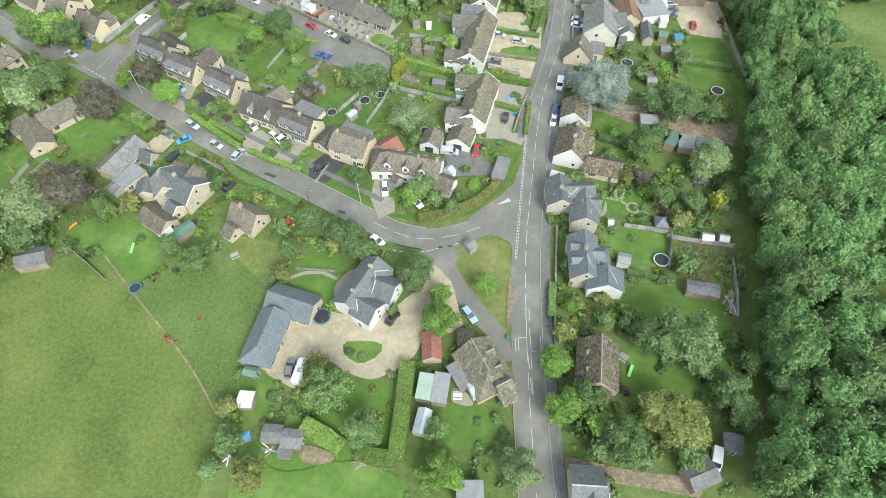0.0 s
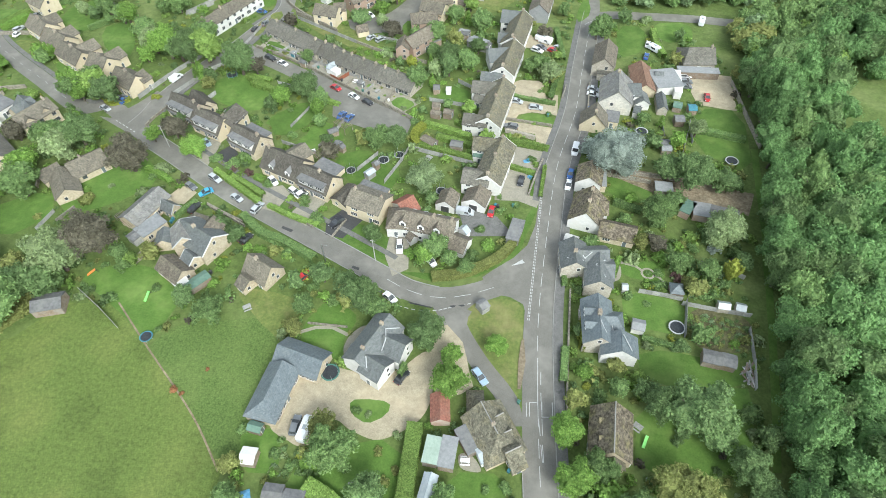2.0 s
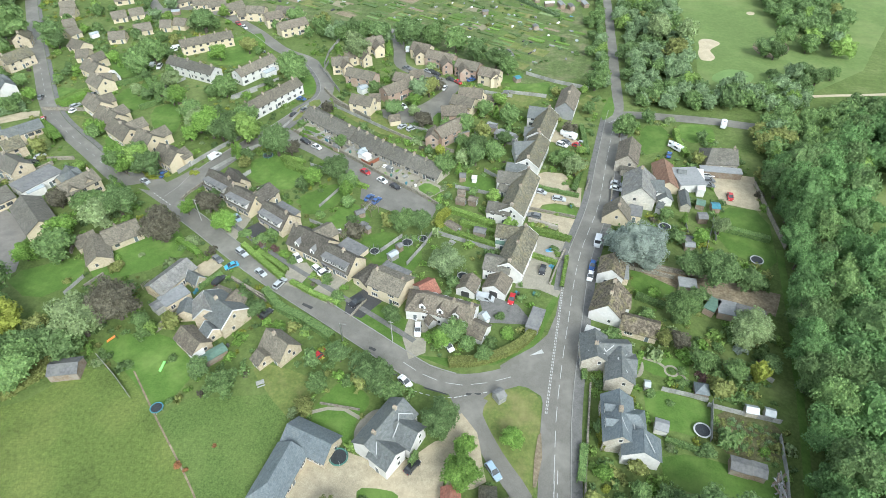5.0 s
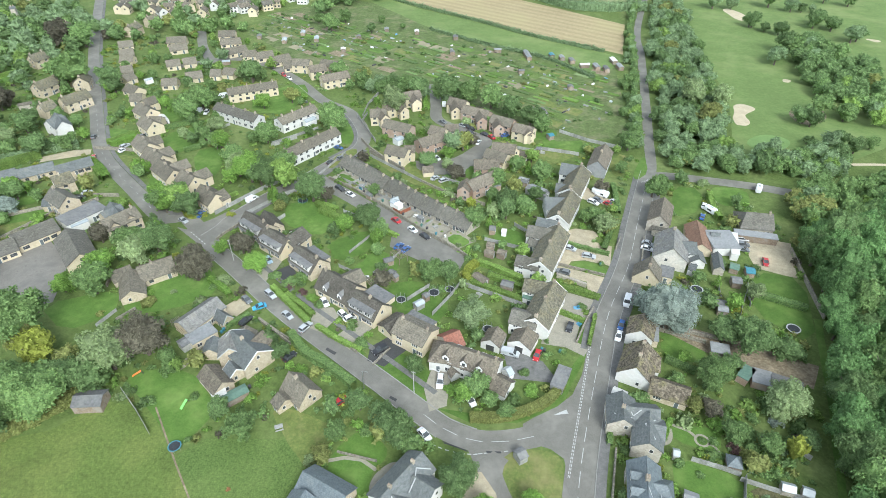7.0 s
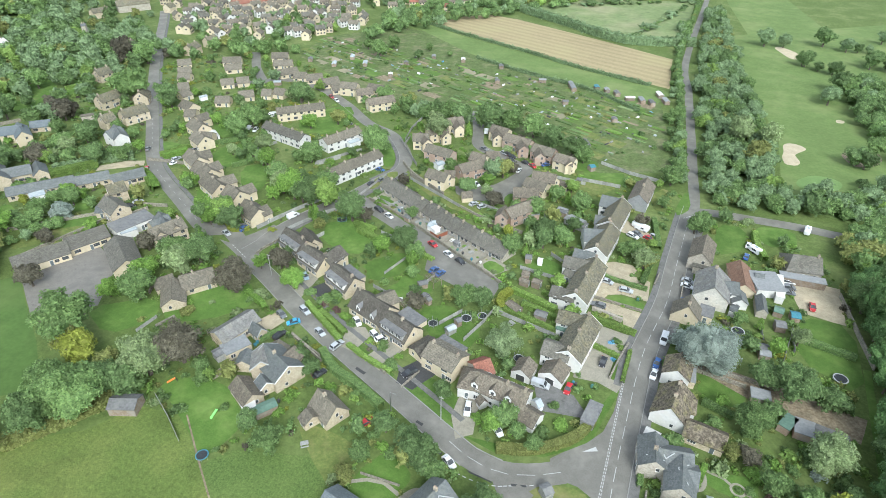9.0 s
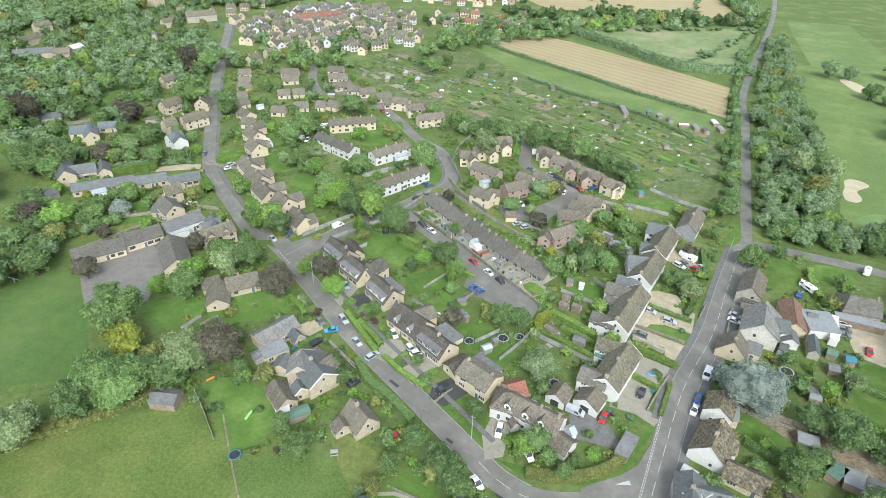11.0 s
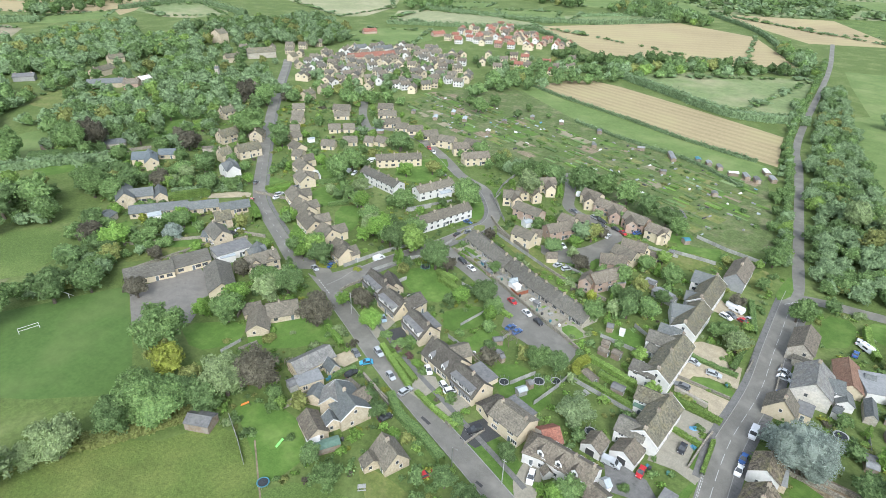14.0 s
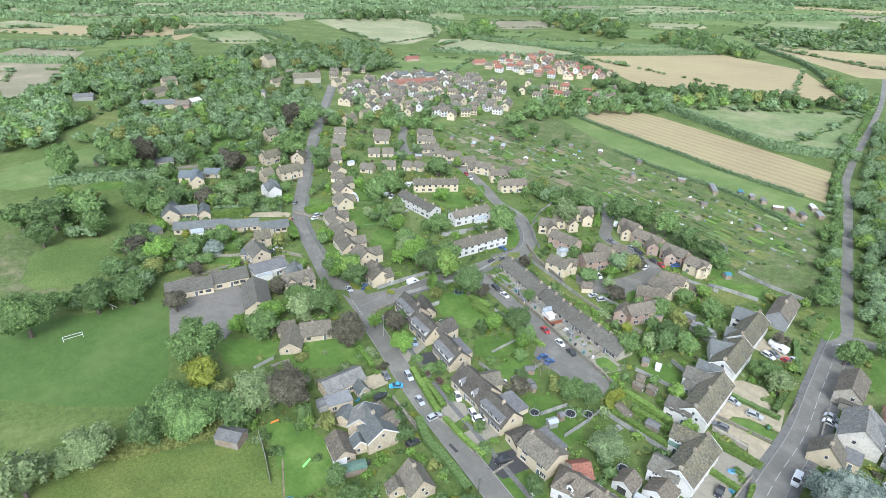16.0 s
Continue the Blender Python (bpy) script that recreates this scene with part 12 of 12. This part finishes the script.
wheelie_bin(-2.2, -28.9, -18, "dark_trim")
wheelie_bin(-6.4, 82.4, -24, "blue_pad")
wheelie_bin(-82.4, 3.8, -19, "dark_trim")
wheelie_bin(-55.8, -30.5, -16, "blue_pad")
pergola(-67.6, 64.0, -32, 5, 3)
pergola(-69.8, 50.1, 65, 5, 3)
pergola(-111.7, 14.5, -27, 7, 2.4)
shed(-14.3, 7.0, 48, 2.1, 2.64, 2.12, "grey_timber", "felt", "bus_shelter", "small timber bus shelter on the green", rise=0.54)
shed(-37.0, 76.2, -9, 2.6, 2.6, 2.0, "timber", "brown_tile", "shed", "small brown-roofed garden shed", rise=0.54)
shed(-31.5, 62.0, -2, 3.5, 2.64, 1.84, "timber", "felt", "shed", "grey felt-roofed garden shed", rise=0.54)
shed(-53.4, 45.2, 59, 2.7, 2.11, 1.84, "grey_timber", "pale_glass", "greenhouse", "small garden greenhouse beside a fence", rise=0.54)
shed(-52.7, 49.0, 61, 1.5, 1.94, 1.93, "timber", "felt", "shed", "small timber garden shed", rise=0.54)
shed(-40.8, 123.2, -9, 3.5, 2.64, 1.93, "timber", "pale_sheet", "shed", "blue-grey roofed garden shed", rise=0.54)
shed(-34.6, 117.5, -21, 6.2, 3.96, 2.21, "timber", "pale_sheet", "outbuilding", "long garden building with a pale roof", rise=0.54)
shed(-39.4, 88.1, 7, 1.5, 2.11, 1.84, "white_frame", "white_render", "shed", "small white garden shed", rise=0.54)
shed(-40.7, 150.2, -10, 2.0, 2.11, 1.84, "timber", "felt", "shed", "small timber garden shed", rise=0.54)
shed(-47.3, 143.2, -20, 8.3, 3.52, 2.21, "cream_render", "brown_tile", "garage", "low brick garage with brown tiles", rise=0.54)
shed(-38.7, 163.9, 47, 2.4, 2.64, 2.02, "timber", "blue_pad", "shed", "garden shed with a bright roof", rise=0.54)
shed(-69.7, 60.6, 44, 2.8, 2.2, 1.84, "timber", "felt", "shed", "old timber garden shed", rise=0.54)
shed(-64.7, 54.1, 68, 1.4, 1.94, 1.84, "timber", "felt", "shed", "old timber garden shed", rise=0.54)
shed(-66.3, 55.4, -21, 1.7, 2.11, 1.75, "grey_timber", "felt", "shed", "small pale timber shed", rise=0.54)
shed(-81.6, 93.6, 60, 2.6, 2.4, 2.0, "white_frame", "pale_glass", "conservatory", "small white conservatory in a terrace yard", rise=0.54)
shed(-91.9, 93.9, -21, 2.4, 1.76, 1.75, "timber", "felt", "shed", "tiny yard shed beside the terrace", rise=0.54)
shed(-81.1, 92.1, -17, 2.3, 2.64, 2.02, "white_frame", "pale_glass", "gazebo", "white garden gazebo in a yard", rise=0.54)
shed(-43.4, 88.0, 10, 2.0, 2.64, 2.02, "timber", "felt", "shed", "brown timber shed with a felt roof", rise=0.54)
shed(-41.6, 79.4, 6, 2.4, 2.4, 1.7, "timber", "brown_tile", "shed", "low timber summerhouse with a brown roof", rise=0.54)
shed(-220.1, 53.2, 86, 4.0, 4.4, 2.02, "white_frame", "pale_glass", "greenhouse", "long white-framed greenhouse behind cottages", rise=0.54)
shed(-247.2, 36.2, 96, 3.6, 3.52, 2.21, "timber", "slate", "shed", "dark slate-roofed garden shed", rise=0.54)
shed(-187.4, 38.4, 87, 2.5, 2.64, 2.02, "white_render", "white_render", "shed", "small white store by the school", rise=0.54)
shed(18.1, 19.1, 6, 1.2, 1.76, 1.75, "grey_timber", "pale_glass", "greenhouse", "small garden greenhouse on paving", rise=0.54)
shed(4.5, 31.9, -12, 3.3, 2.11, 1.66, "white_frame", "white_render", "shed", "low white garden store", rise=0.54)
shed(20.6, 88.2, -13, 2.0, 3.52, 2.21, "white_render", "slate", "outbuilding", "small white lean-to behind the house", rise=0.54)
shed(37.4, 93.2, 7, 2.4, 3.08, 1.84, "timber", "blue_pad", "hot_tub_shelter", "dark timber shelter with a blue tub", rise=0.54)
wall_line([(-189.5, 44.9), (-187.6, 51.6), (-184.7, 59.2)], 1.5)
wall_line([(-2.8, 92.4), (-2.1, 99.3)], 0.9)
wall_line([(5.4, 101.9), (5.6, 87.5), (5.5, 77.3)], 1.0)
wall_line([(-129.6, 17.0), (-131.4, 11.4)], 1.2)
wall_line([(-103.1, 3.8), (-101.3, 10.7)], 1.4)
wall_line([(-67.1, 25.4), (-62.5, 23.2)], 0.8)
wall_line([(-54.9, 27.7), (-56.7, 20.8)], 0.7)
wall_line([(-5.8, 61.7), (-6.8, 56.9), (-8.2, 46.4)], 0.9)
wall_line([(-139.2, 31.3), (-147.6, 28.5), (-145.1, 22.0)], 1.2)
fence([(-44.6, 82.9), (-31.1, 82.0)], 1.5)
fence([(-37.4, 94.6), (-32.1, 91.6)], 1.6)
fence([(-72.0, 54.0), (-68.3, 67.0)], 1.4)
fence([(-83.8, 54.0), (-71.7, 51.1)], 1.4)
fence([(-83.8, 61.2), (-81.1, 72.8)], 1.3)
fence([(-124.2, 160.0), (-122.7, 150.8)], 1.6)
fence([(-71.6, 116.1), (-56.6, 112.5)], 1.4)
fence([(-51.7, 150.0), (-37.9, 149.1)], 1.6)
fence([(-46.5, 118.0), (-42.6, 110.9)], 1.4)
fence([(28.2, 85.3), (29.2, 75.0)], 1.5)
fence([(36.0, 82.7), (33.9, 71.8)], 1.4)
fence([(-141.0, 107.6), (-132.1, 124.7)], 1.4)
fence([(-183.7, 111.4), (-177.6, 128.6)], 1.3)
fence([(-149.4, 118.7), (-138.2, 138.6)], 1.3)
hedge([(-77.4, 28.3), (-68.9, 25.6), (-61.4, 24.0)], 1.4, 1.2, "hedge_leaf")
hedge([(-78.6, 76.1), (-72.5, 74.7)], 1.4, 1.4, "hedge_leaf")
hedge([(-190.2, 132.4), (-177.0, 134.6)], 1.5, 1.5, "hedge_leaf")
hedge([(-213.8, 94.2), (-212.6, 97.9), (-209.8, 107.0)], 2.4, 2.0, "hedge_leaf")
hedge([(-243.5, 64.9), (-234.3, 78.0)], 2.4, 2.2, "hedge_leaf")
hedge([(-208.9, 29.5), (-204.1, 38.0)], 1.5, 1.4, "oak")
hedge([(-6.6, 90.6), (-4.8, 110.3)], 1.6, 1.4, "oak")
hedge([(-8.4, 133.1), (-4.3, 114.0)], 1.8, 1.6, "oak")
hedge([(38.3, 84.6), (52.4, 81.8)], 1.8, 1.4, "dark_leaf")
hedge([(16.7, 28.9), (15.4, 22.4)], 1.2, 1.2, "bright_leaf")
hedge([(14.7, 48.1), (22.2, 46.1)], 1.8, 1.6, "oak")
hedge([(22.3, 6.3), (29.2, 5.6)], 1.2, 1.0, "oak")
hedge([(-28.8, -14.6), (-28.2, -11.7)], 1.0, 3.0, "oak")
hedge([(8.3, 7.5), (8.9, 0.7)], 0.5, 4.0, "yellow_leaf", size=0.16, dense=30, label="yellow-green climber growing up a stone house", name="climber")
hedge([(9.2, 0.3), (13.9, 3.2)], 0.5, 2.6, "yellow_leaf", size=0.16, dense=30, label="yellow-green climber growing up a stone house", name="climber")
patch("road_repair", [(-32.2, 5.5), (-26.6, 5.1), (-25.4, 4.7), (-31.4, 5.0)], "tarmac_patch", "dark tarmac repair in the road", rise=0.135, wobble=0.1)
patch("road_repair", [(-41.1, 7.8), (-38.9, 7.3), (-39.1, 6.6), (-41.3, 7.1)], "tarmac_patch", "dark tarmac repair in the road", rise=0.135, wobble=0.1)
patch("road_repair", [(-70.8, 22.3), (-67.5, 21.5), (-67.8, 20.6), (-70.9, 21.5)], "tarmac_patch", "dark tarmac repair in the road", rise=0.135, wobble=0.1)
patch("road_repair", [(-48.4, 13.3), (-46.5, 12.9), (-46.6, 12.1), (-48.5, 12.6)], "tarmac_patch", "dark tarmac repair in the road", rise=0.135, wobble=0.1)
patch("road_repair", [(-22.0, 6.4), (-18.7, 7.4), (-18.7, 6.9), (-21.7, 5.8)], "tarmac_patch", "dark tarmac repair in the road", rise=0.135, wobble=0.1)
patch("road_repair", [(-79.6, 32.1), (-75.5, 31.1), (-75.5, 30.2), (-79.4, 31.1)], "tarmac_patch", "dark tarmac repair in the road", rise=0.135, wobble=0.1)
patch("road_repair", [(-67.5, 29.3), (-63.6, 28.4), (-63.7, 27.5), (-67.5, 28.3)], "tarmac_patch", "dark tarmac repair in the road", rise=0.135, wobble=0.1)
patch("road_repair", [(-18.3, -3.0), (-14.9, -6.6), (-15.6, -7.0), (-18.8, -3.7)], "tarmac_patch", "dark tarmac repair in the road", rise=0.135, wobble=0.1)
for x, y in ((38.7, 85.1), (40.4, 84.8), (42.1, 84.6), (43.8, 84.4), (45.4, 84.1), (47.0, 83.8)):
    bush(x, y, 0.85, "dark_leaf")
# the small front yards of the grey terrace
patch("yard", [(-112.3, 102.4), (-99.2, 97.8), (-88.4, 93.1), (-74.8, 86.4), (-60.0, 79.2), (-51.3, 75.2), (-47.0, 81.6), (-59.0, 86.0), (-72.0, 90.6), (-82.4, 95.6), (-92.8, 100.4), (-110.4, 108.4)], "paving", "worn paved front yards of the terrace")
patch("lawn", [(-109.8, 107.0), (-99.8, 102.2), (-100.6, 99.2), (-110.6, 102.8)], "lawn", "small front yard lawn")
patch("lawn", [(-98.6, 101.6), (-95.4, 100.2), (-96.6, 97.4), (-99.0, 98.6)], "lawn", "small front yard lawn")
patch("lawn", [(-55.0, 83.6), (-48.4, 80.6), (-50.8, 76.0), (-57.2, 79.0)], "lawn", "front yard lawn at the end of the terrace")
for ends, tall, stuff in (([(-103.4, 98.8), (-101.0, 103.6)], 1.2, "fence"), ([(-99.6, 97.6), (-97.0, 102.0)], 1.2, "fence"), ([(-94.0, 95.0), (-91.4, 99.6)], 1.2, "wall"), ([(-88.4, 92.8), (-86.0, 97.0)], 1.4, "fence"),
                          ([(-73.6, 85.6), (-71.6, 90.0)], 1.2, "wall"), ([(-66.6, 82.4), (-64.8, 87.6)], 1.2, "fence"), ([(-58.6, 78.6), (-56.8, 84.8)], 1.2, "wall")):
    if stuff == "wall":
        wall_line(ends, tall, 0.3, label="low wall between two front yards")
    else:
        fence(ends, tall)
fence([(-80.4, 89.0), (-77.0, 87.3), (-74.6, 91.6)], 1.6, material="rust_timber")
shed(-79.3, 91.2, -26, 2.4, 2.4, 2.0, "white_frame", "white_frame", "gazebo", "small white gazebo in a terrace yard", rise=0.7, hip=(1.0, 1.0))
shed(-68.8, 86.2, -26, 2.2, 1.6, 1.6, "grey_timber", "felt", "shed", "low grey yard store beside the terrace", rise=0.2)
shed(-97.4, 98.6, -24, 1.6, 1.4, 1.5, "blue_pad", "pale_sheet", "shed", "small blue yard store beside the terrace", rise=0.2)
picnic_table(-71.6, 88.4, -26, "white_frame")
picnic_table(-62.6, 84.2, 60, "grey_timber")
picnic_table(-90.4, 97.6, 20, "grey_timber")
for x, y, turn, colour in ((-76.0, 87.6, -26, "dark_trim"), (-67.4, 83.4, -26, "pad_green"), (-65.0, 82.4, -20, "dark_trim"), (-61.0, 80.4, -26, "blue_pad"), (-57.6, 80.0, -26, "white_frame"), (-95.6, 96.6, -24, "dark_trim"), (-86.4, 93.2, -26, "pad_green")):
    wheelie_bin(x, y, turn, colour)
for x, y, r, leaf in ((-66.2, 86.8, 1.0, "bright_leaf"), (-70.0, 84.6, 0.7, "oak"), (-61.8, 86.6, 0.8, "olive_leaf"), (-59.6, 82.6, 0.7, "hedge_leaf"), (-64.0, 85.8, 0.6, "dark_leaf"), (-84.0, 94.6, 0.8, "oak"), (-86.6, 91.8, 0.7, "olive_leaf"), (-93.0, 97.2, 0.8, "bright_leaf"),
                      (-52.0, 77.0, 1.3, "pale_leaf"), (-54.4, 84.4, 0.8, "oak"), (-106.0, 105.6, 0.8, "oak"), (-102.4, 100.6, 0.7, "olive_leaf"), (-56.4, 82.8, 0.6, "yellow_leaf")):
    bush(x, y, r, leaf)
planting([(-292.0, 69.3), (-338.9, 169.6), (-321.8, 216.5), (-235.2, 232.5), (-192.3, 210.5), (-150.0, 204.8), (-96.7, 196.0), (-29.8, 167.1), (41.3, 144.3), (53.8, 111.2), (50.2, 46.5), (46.6, -19.2), (42.9, -39.4), (-49.2, -55.1), (-56.8, -41.3), (-57.8, -29.2), (-55.2, -10.6), (-65.6, -4.5), (-88.2, -14.4), (-114.3, -9.1), (-125.7, -7.6), (-119.0, 0.0), (-134.1, 13.4), (-158.7, 25.1), (-213.6, 25.1), (-249.4, 20.0)], 2.7, 4)
